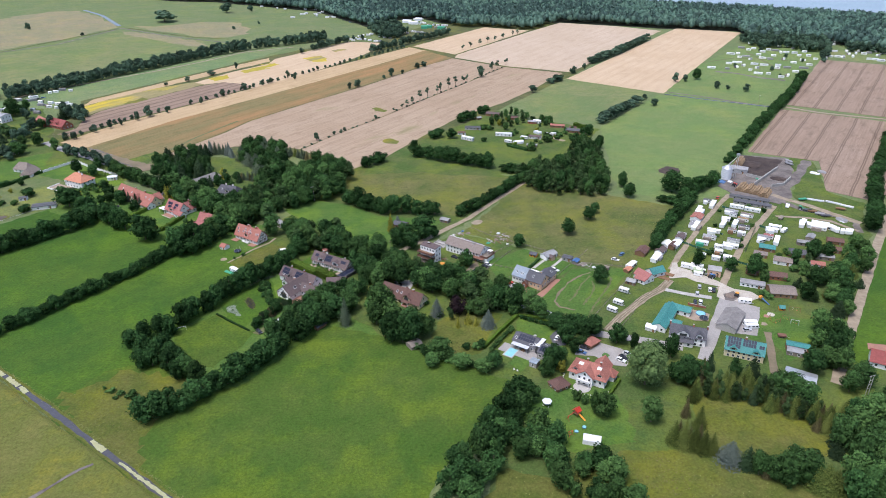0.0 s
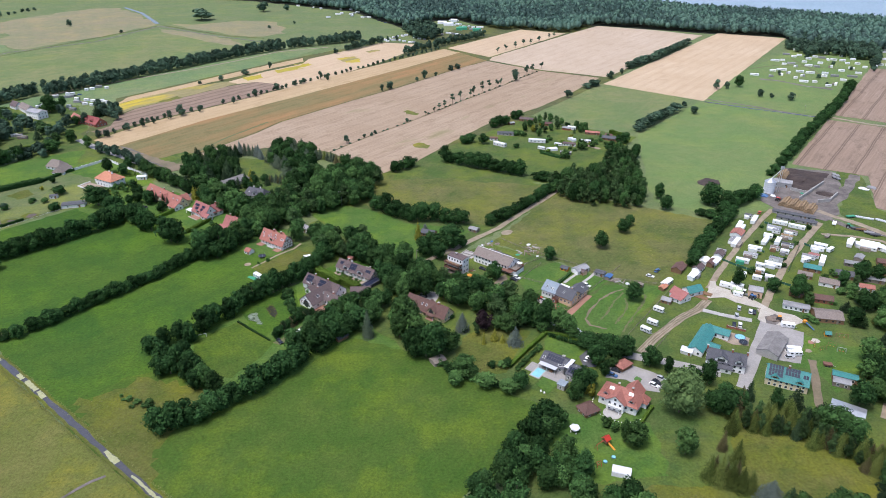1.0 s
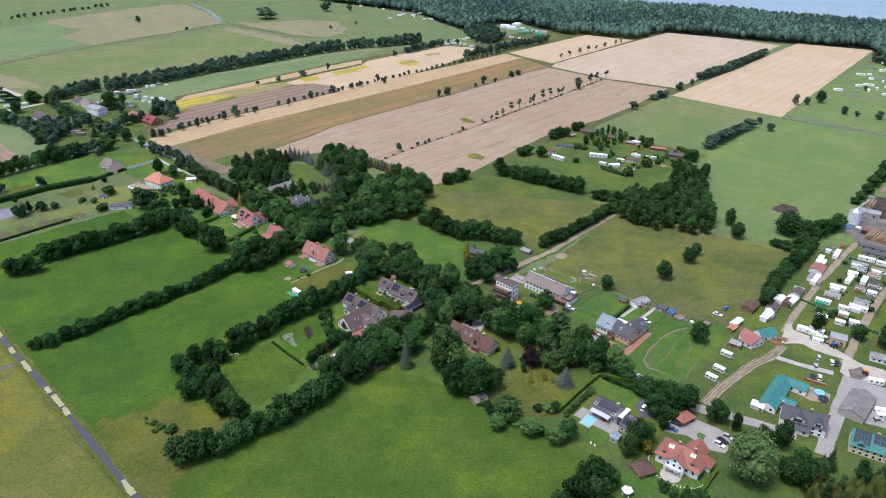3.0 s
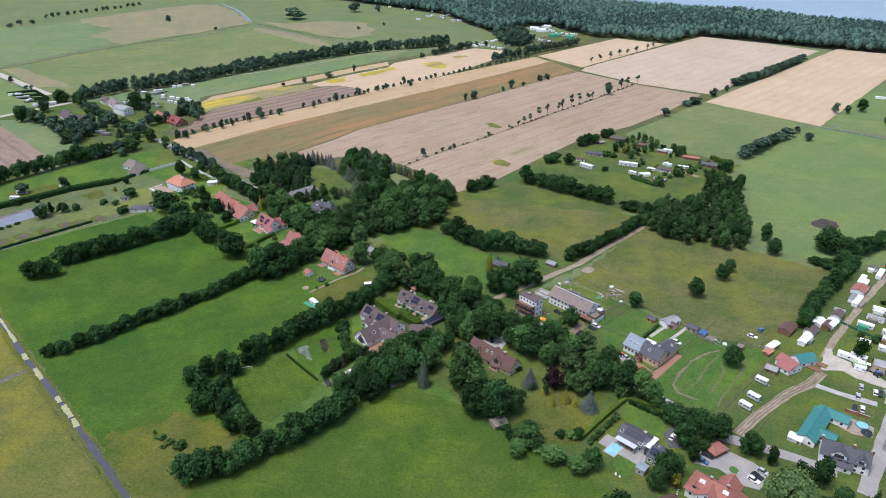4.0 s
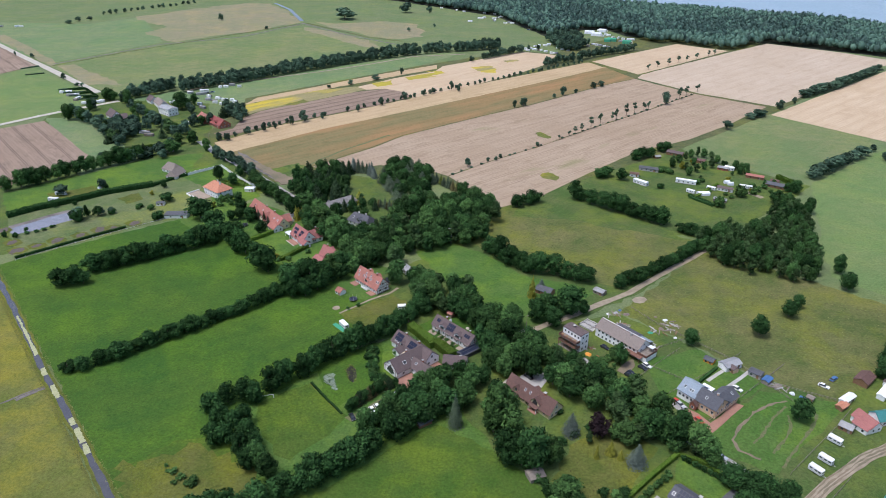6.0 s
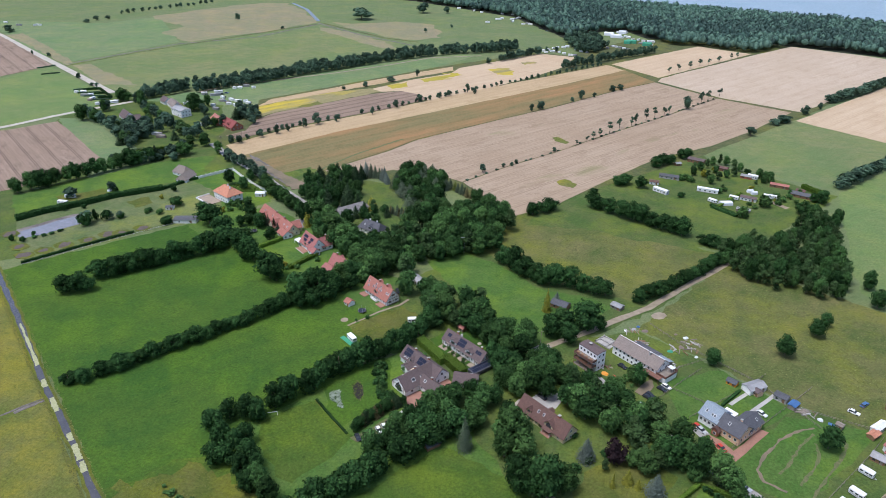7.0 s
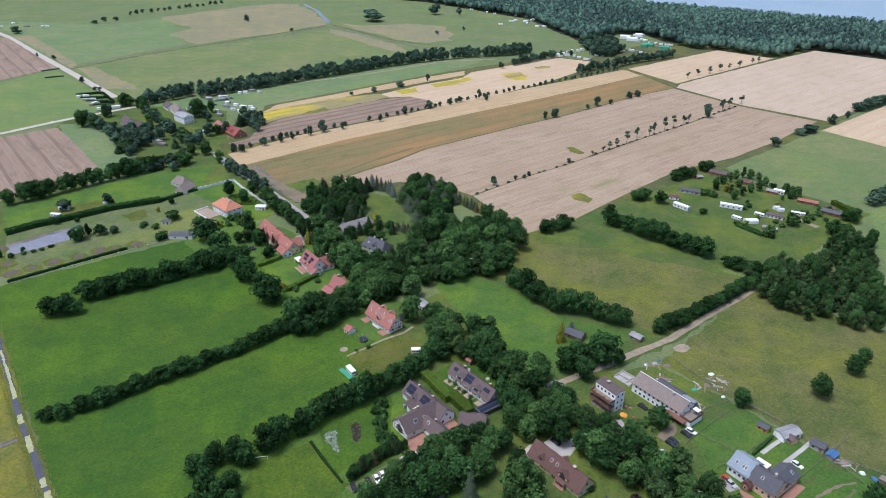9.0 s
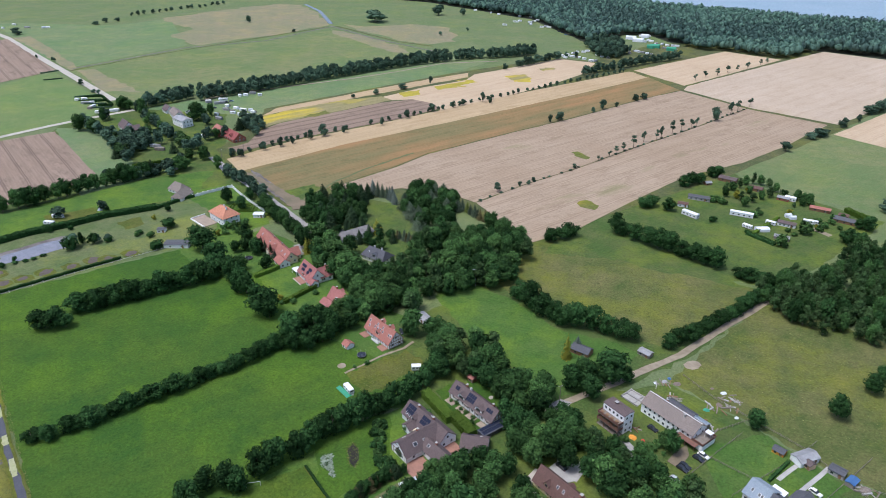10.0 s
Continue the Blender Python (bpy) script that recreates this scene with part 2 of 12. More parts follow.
M["sea"] = stuff("sea_water", (0.22, 0.30, 0.35), (0.26, 0.33, 0.38), 0.01, 0.2, 0.25, world=True, bump=0.3, depth=0.4, spec=0.5)
M["algae"] = stuff("duckweed", (0.36, 0.35, 0.20), (0.27, 0.28, 0.13), 0.9, 3.0, 0.9, world=True)
M["pond"] = stuff("pond_water", (0.030, 0.026, 0.020), (0.020, 0.018, 0.015), 0.3, 1.0, 0.35, world=True, bump=0.25, spec=0.25)
M["bark"] = stuff("bark", (0.10, 0.075, 0.05), (0.16, 0.13, 0.10), 1.0, 5.0, 0.95)
M["wood"] = stuff("timber", (0.24, 0.14, 0.075), (0.18, 0.10, 0.05), 0.6, 4.0, 0.8, stretch=(0.3, 2, 2), vary=0.2)
M["rust_wood"] = stuff("reddish_stained_boards", (0.20, 0.095, 0.065), (0.14, 0.075, 0.055), 0.6, 4.0, 0.85, vary=0.25)
M["grey_wood"] = stuff("weathered_boards", (0.26, 0.22, 0.18), (0.18, 0.15, 0.12), 0.6, 4.0, 0.9, vary=0.25)
M["straw"] = stuff("stacked_logs", (0.34, 0.24, 0.135), (0.21, 0.145, 0.085), 0.6, 3.0, 0.95, depth=0.1, vary=0.4)
M["white"] = stuff("white_render", (0.84, 0.83, 0.80), (0.76, 0.75, 0.72), 0.4, 3.0, 0.85)
M["cream"] = stuff("cream_render", (0.72, 0.62, 0.40), (0.64, 0.53, 0.33), 0.4, 3.0, 0.85)
M["apricot"] = stuff("apricot_render", (0.70, 0.46, 0.30), (0.62, 0.42, 0.27), 0.4, 3.0, 0.85)
M["grey_wall"] = stuff("grey_render", (0.40, 0.38, 0.35), (0.32, 0.30, 0.28), 0.4, 3.0, 0.85)
M["brick"] = stuff("red_brick", (0.32, 0.12, 0.07), (0.24, 0.09, 0.06), 0.6, 4.0, 0.85)
M["plastic"] = stuff("white_panel", (0.80, 0.80, 0.78), (0.68, 0.68, 0.65), 0.5, 3.0, 0.5, vary=0.2, spec=0.4)
M["awning_cloth"] = stuff("pale_grey_cloth", (0.52, 0.53, 0.54), (0.45, 0.46, 0.47), 0.5, 3.0, 0.8)
M["cover"] = stuff("white_sheet", (0.70, 0.71, 0.72), (0.62, 0.63, 0.64), 0.5, 3.0, 0.7)
M["glass"] = stuff("dark_glass", (0.03, 0.035, 0.04), (0.05, 0.055, 0.06), 0.5, 2.0, 0.08, spec=0.6, bump=0.0)
M["solar"] = stuff("solar_cell", (0.012, 0.016, 0.034), (0.016, 0.022, 0.045), 0.5, 2.0, 0.4, spec=0.2, bump=0.0)
M["frame"] = stuff("pale_frame", (0.75, 0.75, 0.73), (0.68, 0.68, 0.66), 0.5, 4.0, 0.5)
M["steel"] = stuff("galvanised_steel", (0.60, 0.61, 0.62), (0.50, 0.51, 0.52), 0.5, 2.0, 0.45, 0.7)
M["tyre"] = stuff("black_rubber", (0.02, 0.02, 0.02), (0.03, 0.03, 0.03), 1.0, 5.0, 0.8)
M["black"] = stuff("black_paint", (0.018, 0.02, 0.025), (0.03, 0.032, 0.036), 0.5, 3.0, 0.25, spec=0.6)
M["red_paint"] = stuff("red_paint", (0.50, 0.05, 0.03), (0.40, 0.04, 0.03), 0.5, 3.0, 0.35)
M["blue_paint"] = stuff("blue_paint", (0.07, 0.15, 0.30), (0.05, 0.11, 0.24), 0.5, 3.0, 0.4)
M["yellow_paint"] = stuff("orange_paint", (0.70, 0.30, 0.04), (0.60, 0.25, 0.03), 0.5, 3.0, 0.5)
M["teal_cloth"] = stuff("green_tarpaulin", (0.05, 0.30, 0.17), (0.06, 0.24, 0.14), 0.5, 3.0, 0.7)
M["silver"] = stuff("silver_paint", (0.55, 0.56, 0.57), (0.48, 0.49, 0.50), 0.5, 3.0, 0.3, 0.3)
M["pool"] = stuff("pool_water", (0.22, 0.48, 0.52), (0.26, 0.53, 0.55), 0.5, 2.0, 0.1, spec=0.5, bump=0.05)
M["willow_paint"] = stuff("pale_green_paint", (0.42, 0.50, 0.30), (0.34, 0.40, 0.25), 0.5, 3.0, 0.5)
M["net"] = stuff("green_netting", (0.03, 0.10, 0.06), (0.04, 0.12, 0.07), 0.5, 4.0, 0.8)
M["tile_red"] = tiles("red_tiles", (0.42, 0.175, 0.130), (0.345, 0.138, 0.104))
M["tile_orange"] = tiles("orange_tiles", (0.58, 0.260, 0.155), (0.50, 0.21, 0.125))
M["tile_crimson"] = tiles("crimson_tiles", (0.31, 0.088, 0.075), (0.26, 0.072, 0.062))
M["tile_pink"] = tiles("rose_tiles", (0.40, 0.160, 0.138), (0.34, 0.132, 0.115))
M["tile_brown"] = tiles("brown_tiles", (0.165, 0.090, 0.070), (0.13, 0.075, 0.062))
M["tile_mauve"] = tiles("mauve_tiles", (0.150, 0.108, 0.100), (0.125, 0.092, 0.086))
M["tile_taupe"] = tiles("taupe_tiles", (0.265, 0.215, 0.180), (0.225, 0.185, 0.158))
M["slate"] = tiles("slate_tiles", (0.115, 0.115, 0.125), (0.09, 0.09, 0.10))
M["tile_blue"] = tiles("blue_grey_tiles", (0.30, 0.35, 0.39), (0.26, 0.31, 0.35))
M["tile_teal"] = tiles("teal_sheet_roof", (0.065, 0.250, 0.225), (0.055, 0.215, 0.20), rough=0.5)
M["tin"] = stuff("grey_sheet_roof", (0.34, 0.335, 0.33), (0.22, 0.215, 0.21), 0.25, 2.0, 0.6, 0.2, vary=0.3)
M["tin_dark"] = stuff("dark_felt_roof", (0.095, 0.095, 0.10), (0.07, 0.07, 0.075), 0.4, 2.0, 0.8, vary=0.3)
M["old_sheet"] = stuff("patched_old_roof", (0.25, 0.235, 0.22), (0.14, 0.13, 0.12), 0.25, 1.2, 0.9, depth=0.05)
M["thatch"] = stuff("thatched_roof", (0.24, 0.20, 0.17), (0.18, 0.15, 0.125), 0.6, 3.0, 0.95, depth=0.06)
# broadleaf tones: near-black dark ends put crown shade into random clumps
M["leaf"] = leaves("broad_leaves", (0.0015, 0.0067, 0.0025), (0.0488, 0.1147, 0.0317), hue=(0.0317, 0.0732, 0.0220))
# leaves of far trees: distance haze mixed in, paler and bluer
M["leaf_far"] = leaves("hazy_field_tree_leaves", (0.030, 0.058, 0.044), (0.086, 0.140, 0.080), hue=(0.066, 0.106, 0.064))
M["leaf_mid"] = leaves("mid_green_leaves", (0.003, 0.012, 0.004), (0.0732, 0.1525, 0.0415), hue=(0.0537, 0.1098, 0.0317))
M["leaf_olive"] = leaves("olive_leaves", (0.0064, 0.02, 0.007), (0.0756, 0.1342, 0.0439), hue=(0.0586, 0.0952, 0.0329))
M["needle_olive"] = leaves("olive_needles", (0.026, 0.050, 0.011), (0.122, 0.150, 0.034), hue=(0.115, 0.125, 0.032))
M["needle_grey"] = leaves("grey_needles", (0.040, 0.062, 0.034), (0.105, 0.135, 0.082), hue=(0.085, 0.11, 0.068))
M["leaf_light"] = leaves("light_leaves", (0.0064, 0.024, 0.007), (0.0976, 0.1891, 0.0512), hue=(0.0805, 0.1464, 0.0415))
M["leaf_yellow"] = leaves("yellow_leaves", (0.14, 0.15, 0.02), (0.26, 0.25, 0.04), hue=(0.2, 0.2, 0.03))
M["leaf_purple"] = leaves("purple_leaves", (0.010, 0.008, 0.009), (0.030, 0.018, 0.019), hue=(0.02, 0.012, 0.014))
M["needle"] = leaves("dark_needles", (0.0102, 0.0255, 0.0110), (0.0357, 0.0629, 0.0255), hue=(0.0340, 0.0510, 0.0238))
M["leaf_silver"] = leaves("silver_leaves", (0.12, 0.15, 0.10), (0.24, 0.28, 0.21), hue=(0.2, 0.24, 0.18))
M["needle_blue"] = leaves("blue_needles", (0.075, 0.100, 0.078), (0.180, 0.215, 0.175), hue=(0.14, 0.17, 0.14))
M["needle_brown"] = leaves("rusty_needles", (0.046, 0.048, 0.018), (0.145, 0.125, 0.055), hue=(0.12, 0.10, 0.044))
M["willow"] = leaves("willow_leaves", (0.026, 0.062, 0.020), (0.150, 0.225, 0.078), hue=(0.12, 0.18, 0.06))
# coastal forest: bluish distance haze painted into both leaf tones
M["forest"] = leaves("hazy_forest_leaves", (0.052, 0.100, 0.078), (0.090, 0.148, 0.104), vary=0.5, hue=(0.078, 0.124, 0.092))
M["forest_pine"] = leaves("hazy_forest_pines", (0.046, 0.086, 0.074), (0.078, 0.122, 0.096), vary=0.5, hue=(0.070, 0.106, 0.088))
M["reed"] = leaves("reed_leaves", (0.095, 0.115, 0.036), (0.190, 0.185, 0.070), hue=(0.16, 0.16, 0.055))
M["hedge"] = leaves("clipped_hedge", (0.040, 0.085, 0.011), (0.105, 0.168, 0.024), hue=(0.10, 0.145, 0.025))


# ---- building blocks ----
def link(name, bm, material, parent=None, label="", m=None):
    me = bpy.data.meshes.new(name)
    bmesh.ops.recalc_face_normals(bm, faces=bm.faces)
    bm.to_mesh(me)
    bm.free()
    me.materials.append(M[material])
    return put(name, me, parent, label, m)


def put(name, me, parent=None, label="", m=None):
    ob = new(name, me)
    if parent:
        ob.parent = parent
    if m is not None:
        ob.matrix_basis = m
    return tagged(ob, label)


def part(name, bm, material, parent, label="", m=None):
    return link(name, bm, material, parent, label, m)


def thing(name, x, y, rz, label, category, group="", z=0.0):
    ob = new(name)
    ob.empty_display_size = 0.5
    ob.matrix_basis = pose(x, y, z, 0, 0, rz)
    return tagged(ob, label, category, group)


def box(bm, x, y, z, sx, sy, sz, bevel=0.0):
    """A box whose underside is centred on (x, y, z)."""
    r = bmesh.ops.create_cube(bm, size=1.0, matrix=Matrix.Translation((x, y, z + sz / 2)) @ Matrix.Diagonal((sx, sy, sz, 1)))
    if bevel:
        edges = list({e for v in r["verts"] for e in v.link_edges})
        bmesh.ops.bevel(bm, geom=edges, offset=bevel, segments=2, affect="EDGES", profile=0.6)
    return bm


def boxed(*args, **kw):
    return box(bmesh.new(), *args, **kw)


def tube(bm, a, b, r1, r2, n=6):
    a, b = Vector(a), Vector(b)
    d = b - a
    m = Matrix.Translation((a + b) / 2) @ d.to_track_quat("Z", "Y").to_matrix().to_4x4()
    bmesh.ops.create_cone(bm, cap_ends=True, segments=n, radius1=r1, radius2=r2, depth=d.length, matrix=m)
    return bm


def wobbly(points, step=5.0, jitter=0.5, seed=1):
    """The outline through the corners, with uneven edges."""
    rng = random.Random(seed)
    out = []
    for i, a in enumerate(points):
        b = points[(i + 1) % len(points)]
        a, b = Vector((a[0], a[1])), Vector((b[0], b[1]))
        n = max(1, int((b - a).length / step))
        for k in range(n):
            p = a.lerp(b, k / n)
            if k:
                p += Vector((rng.uniform(-jitter, jitter), rng.uniform(-jitter, jitter)))
            out.append(p)
    return out


def slab(name, points, material, top, label, category, jitter=0.5, step=5.0, thick=0.5, kind="structure", parent=None):
    """A piece of ground laid into the meadow: a flat top with uneven edges, and a step or a soft shoulder."""
    bm = bmesh.new()
    ring = wobbly(points, step, jitter, len(points) + int(abs(points[0][0])))
    up = [bm.verts.new((p.x, p.y, top)) for p in ring]
    turn = 1 if sum(a.x * b.y - b.x * a.y for a, b in zip(ring, ring[1:] + ring[:1])) > 0 else -1
    dn = []
    for i, p in enumerate(ring):
        d = ring[(i + 1) % len(ring)] - ring[i - 1]
        out = Vector((d.y, -d.x)).normalized() * turn * (1.6 if top <= 0.16 else 0.0)
        dn.append(bm.verts.new((p.x + out.x, p.y + out.y, top - (0.3 if top <= 0.16 else thick))))
    bm.faces.new(up)
    for i in range(len(up)):
        j = (i + 1) % len(up)
        bm.faces.new((up[i], dn[i], dn[j], up[j]))
    ob = link(name, bm, material, parent)
    return tagged(ob, label, category, kind=kind)


def strip(name, points, width, material, top, label, category, jitter=0.25, step=4.0, thick=0.4):
    """A road, path or ditch along a line, with uneven margins."""
    rng = random.Random(int(points[0][0] * 7))
    pts = []
    for a, b in zip(points, points[1:]):
        a, b = Vector(a), Vector(b)
        n = max(1, int((b - a).length / step))
        pts += [a.lerp(b, k / n) for k in range(n)]
    pts.append(Vector(points[-1]))
    bm = bmesh.new()
    rows = []
    for i, p in enumerate(pts):
        d = (pts[min(i + 1, len(pts) - 1)] - pts[max(i - 1, 0)]).normalized()
        s = Vector((-d.y, d.x))
        l = p + s * (width / 2 + rng.uniform(-jitter, jitter))
        r = p - s * (width / 2 + rng.uniform(-jitter, jitter))
        rows.append([bm.verts.new((q.x, q.y, z)) for q, z in ((l, top - thick), (l, top), (r, top), (r, top - thick))])
    for a, b in zip(rows, rows[1:]):
        for k in range(3):
            bm.faces.new((a[k], b[k], b[k + 1], a[k + 1]))
    return tagged(link(name, bm, material), label, category, kind="structure")


# ---- plants ----
def quads(points, normals, sizes, rng, tilt=0.7):
    """Leaf clumps: small tilted leaf shapes that face roughly outwards. Returns vertices and faces."""
    n = len(points)
    nn = normals + rng.normal(0, tilt, (n, 3))
    nn /= np.linalg.norm(nn, axis=1)[:, None]
    ref = rng.normal(0, 1, (n, 3))
    a = np.cross(nn, ref)
    a /= np.linalg.norm(a, axis=1)[:, None]
    b = np.cross(nn, a)
    k = rng.uniform(0.7, 1.3, (n, 3)) * sizes[:, None]
    bend = rng.uniform(-0.3, 0.3, (n, 3)) * sizes[:, None]
    v = np.stack([points + a * k[:, [0]] + nn * bend[:, [0]], points + (b * 0.87 - a * 0.5) * k[:, [1]] + nn * bend[:, [1]],
                  points - (b * 0.87 + a * 0.5) * k[:, [2]] + nn * bend[:, [2]]], 1).reshape(-1, 3)
    f = np.arange(n * 3).reshape(n, 3)
    return v, f


def ico(level):
    bm = bmesh.new()
    bmesh.ops.create_icosphere(bm, subdivisions=level, radius=1.0)
    v = np.array([x.co[:] for x in bm.verts])
    f = np.array([[x.index for x in q.verts] for q in bm.faces])
    bm.free()
    return v, f


ICO1 = ico(1)


def raw_mesh(name, verts, faces, material):
    me = bpy.data.meshes.new(name)
    me.from_pydata(verts, [], faces)
    me.materials.append(M[material])
    return me


def lobed(seed, height, radius, low, lobes, clumps, size, flat=1.0, cone=0.0, spread=0.6):
    """A crown of overlapping lobes, each clad in leaf clumps, with gaps. Returns vertices and faces."""
    rng = np.random.default_rng(seed)
    mid, half = (low + height) / 2, (height - low) / 2
    cs, rs = [], []
    for i in range(lobes):
        u = rng.uniform(-1, 1)
        ring = math.sqrt(max(0.05, 1 - u * u)) * (1 - cone * (u + 1) / 2)
        ang = i * 2.4 + rng.uniform(-0.5, 0.5)
        d = spread * radius * ring * rng.uniform(0.55, 1.1)
        r = radius * rng.uniform(0.34, 0.52) * (15 / max(lobes, 15)) ** 0.33 * (1 - 0.45 * cone * (u + 1) / 2)
        cs.append((d * math.cos(ang), d * math.sin(ang), mid + u * (half - r * 0.8)))
        rs.append(r)
    cs, rs = np.array(cs), np.array(rs)
    pick = rng.choice(lobes, clumps, p=rs ** 2 / (rs ** 2).sum())
    nrm = rng.normal(0, 1, (clumps, 3))
    nrm[:, 2] += 0.4
    nrm /= np.linalg.norm(nrm, axis=1)[:, None]
    pts = cs[pick] + nrm * rs[pick][:, None] * rng.uniform(0.74, 1.14, (clumps, 1)) * np.array([1, 1, flat])
    inside = np.zeros(clumps, bool)
    for c, r in zip(cs, rs):
        inside |= np.linalg.norm(pts - c, axis=1) < r * 0.66
    keep = ~inside & (pts[:, 2] > low * 0.6)
    pts, nrm = pts[keep], nrm[keep]
    v, f = quads(pts, nrm, rng.uniform(0.65, 1.35, len(pts)) * size, rng, 0.45)
    verts, faces = [v], [tuple(q) for q in f]
    base = len(v)
    for c, r in zip(cs, rs):
        verts.append(ICO1[0] * r * 0.62 * np.array([1, 1, flat]) + c)
        faces += [tuple(q + base) for q in ICO1[1]]
        base += len(ICO1[0])
    return np.concatenate(verts), faces


def spire(seed, height, radius, low, tiers, size):
    """A conifer: drooping tiers of branches round a slim cone. Returns vertices and faces."""
    rng = np.random.default_rng(seed)
    pts, nrm, sz = [], [], []
    for k in range(tiers):
        t = k / (tiers - 1)
        z = low + (height - low) * t ** 0.92
        r = radius * (1 - t) ** 0.85 + 0.12
        n = max(6, int(9.0 * r / size))
        ragged = rng.uniform(0.8, 1.15)
        for i in range(n):
            a = (i + rng.uniform(-0.4, 0.4)) / n * 2 * math.pi
            d = r * ragged * rng.uniform(0.62, 1.22)
            pts.append((d * math.cos(a), d * math.sin(a), max(low + 0.1, z + rng.uniform(-0.5, 0.5))))
            nrm.append((math.cos(a), math.sin(a), 0.75))
            sz.append(size * rng.uniform(0.7, 1.3) * (0.6 + 0.4 * (1 - t)))
    v, f = quads(np.array(pts), np.array(nrm), np.array(sz), rng, 0.4)
    faces = [tuple(q) for q in f]
    m = 9
    ring = [(0.66 * radius * math.cos(6.283 * i / m), 0.66 * radius * math.sin(6.283 * i / m), low) for i in range(m)]
    b = len(v)
    v = np.concatenate([v, np.array(ring + [(0, 0, height * 0.97)])])
    faces += [(b + i, b + (i + 1) % m, b + m) for i in range(m)]
    return v, faces


def trunk_mesh(name, height, r, limbs=3, seed=0, top=0.75):
    rng = random.Random(seed)
    bm = bmesh.new()
    tube(bm, (0, 0, -0.3), (0.1, 0.05, height * top), r, r * 0.35, 7)
    for i in range(limbs):
        a = i * 2.4 + rng.uniform(-0.4, 0.4)
        z = height * rng.uniform(0.28, 0.5)
        tube(bm, (0, 0, z), (math.cos(a) * height * 0.22, math.sin(a) * height * 0.22, z + height * 0.22), r * 0.45, r * 0.15, 5)
    me = bpy.data.meshes.new(name)
    bm.to_mesh(me)
    bm.free()
    me.materials.append(M["bark"])
    return me


KINDS, RAW, MASSES = {}, {}, {}


def kind_of_tree(key, name, category, label, crowns, height, radius, limbs=3, trunk_r=0.25):
    KINDS[key] = dict(name=name, category=category, label=label, height=height, radius=radius,
                      crowns=crowns, trunks=[trunk_mesh("trunk", height, trunk_r, limbs, i) for i in range(2)])


def crowns(material, count, maker, *args):
    out = []
    for i in range(count):
        v, f = maker(*[a(i) if callable(a) else a for a in args])
        me = raw_mesh("crown", v.tolist(), f, material)
        RAW[me.name] = (v, f, material)
        out.append(me)
    return out


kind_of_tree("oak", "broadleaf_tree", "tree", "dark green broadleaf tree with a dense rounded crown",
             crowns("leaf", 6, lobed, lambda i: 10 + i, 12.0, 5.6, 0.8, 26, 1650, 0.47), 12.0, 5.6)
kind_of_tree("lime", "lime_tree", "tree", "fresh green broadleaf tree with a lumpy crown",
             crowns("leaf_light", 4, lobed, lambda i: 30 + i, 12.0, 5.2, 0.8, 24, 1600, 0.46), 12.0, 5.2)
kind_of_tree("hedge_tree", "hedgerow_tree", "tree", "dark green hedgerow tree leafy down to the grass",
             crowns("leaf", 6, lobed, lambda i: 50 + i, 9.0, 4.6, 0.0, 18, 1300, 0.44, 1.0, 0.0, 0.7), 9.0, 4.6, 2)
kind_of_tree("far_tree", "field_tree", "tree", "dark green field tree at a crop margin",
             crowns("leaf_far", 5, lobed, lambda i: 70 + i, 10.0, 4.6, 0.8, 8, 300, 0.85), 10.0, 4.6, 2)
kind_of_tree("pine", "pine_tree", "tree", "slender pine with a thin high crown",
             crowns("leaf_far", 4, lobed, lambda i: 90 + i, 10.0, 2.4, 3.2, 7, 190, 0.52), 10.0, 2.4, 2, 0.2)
kind_of_tree("willow", "willow_tree", "tree", "broad grey-green willow with a billowing crown",
             crowns("willow", 2, lobed, lambda i: 100 + i, 13.0, 7.2, 0.3, 44, 5200, 0.34), 13.0, 7.2, 4, 0.4)
kind_of_tree("spruce", "spruce_tree", "conifer", "dark green pointed spruce",
             crowns("needle", 3, spire, lambda i: 110 + i, 12.0, 3.0, 0.3, 20, 0.5), 12.0, 3.0, 0, 0.2)
kind_of_tree("blue_spruce", "blue_spruce", "conifer", "silvery blue spruce with a pointed top",
             crowns("needle_blue", 2, spire, lambda i: 120 + i, 10.0, 3.2, 0.2, 27, 0.30), 10.0, 3.2, 0, 0.2)
kind_of_tree("thuja", "cypress_tree", "conifer", "ragged olive-green cypress with a pointed top",
             crowns("needle_olive", 4, spire, lambda i: 130 + i, 11.0, 2.3, 0.1, 28, 0.26), 11.0, 2.4, 0, 0.18)
kind_of_tree("dead_thuja", "cypress_tree", "conifer", "ageing cypress with rusty brown needles",
             crowns("needle_brown", 3, spire, lambda i: 136 + i, 11.0, 2.2, 0.1, 28, 0.25), 11.0, 2.4, 0, 0.18)
kind_of_tree("grey_spruce", "spruce_tree", "conifer", "grey-green spruce with a pointed top",
             crowns("needle_grey", 2, spire, lambda i: 146 + i, 11.0, 2.7, 0.2, 30, 0.26), 11.0, 2.7, 0, 0.18)
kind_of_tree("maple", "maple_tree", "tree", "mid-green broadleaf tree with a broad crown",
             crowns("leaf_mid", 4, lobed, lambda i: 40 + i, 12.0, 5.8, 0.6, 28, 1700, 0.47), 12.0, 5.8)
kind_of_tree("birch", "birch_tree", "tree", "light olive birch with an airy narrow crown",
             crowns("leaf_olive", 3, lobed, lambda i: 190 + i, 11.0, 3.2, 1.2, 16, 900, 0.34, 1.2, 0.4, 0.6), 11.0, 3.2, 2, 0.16)
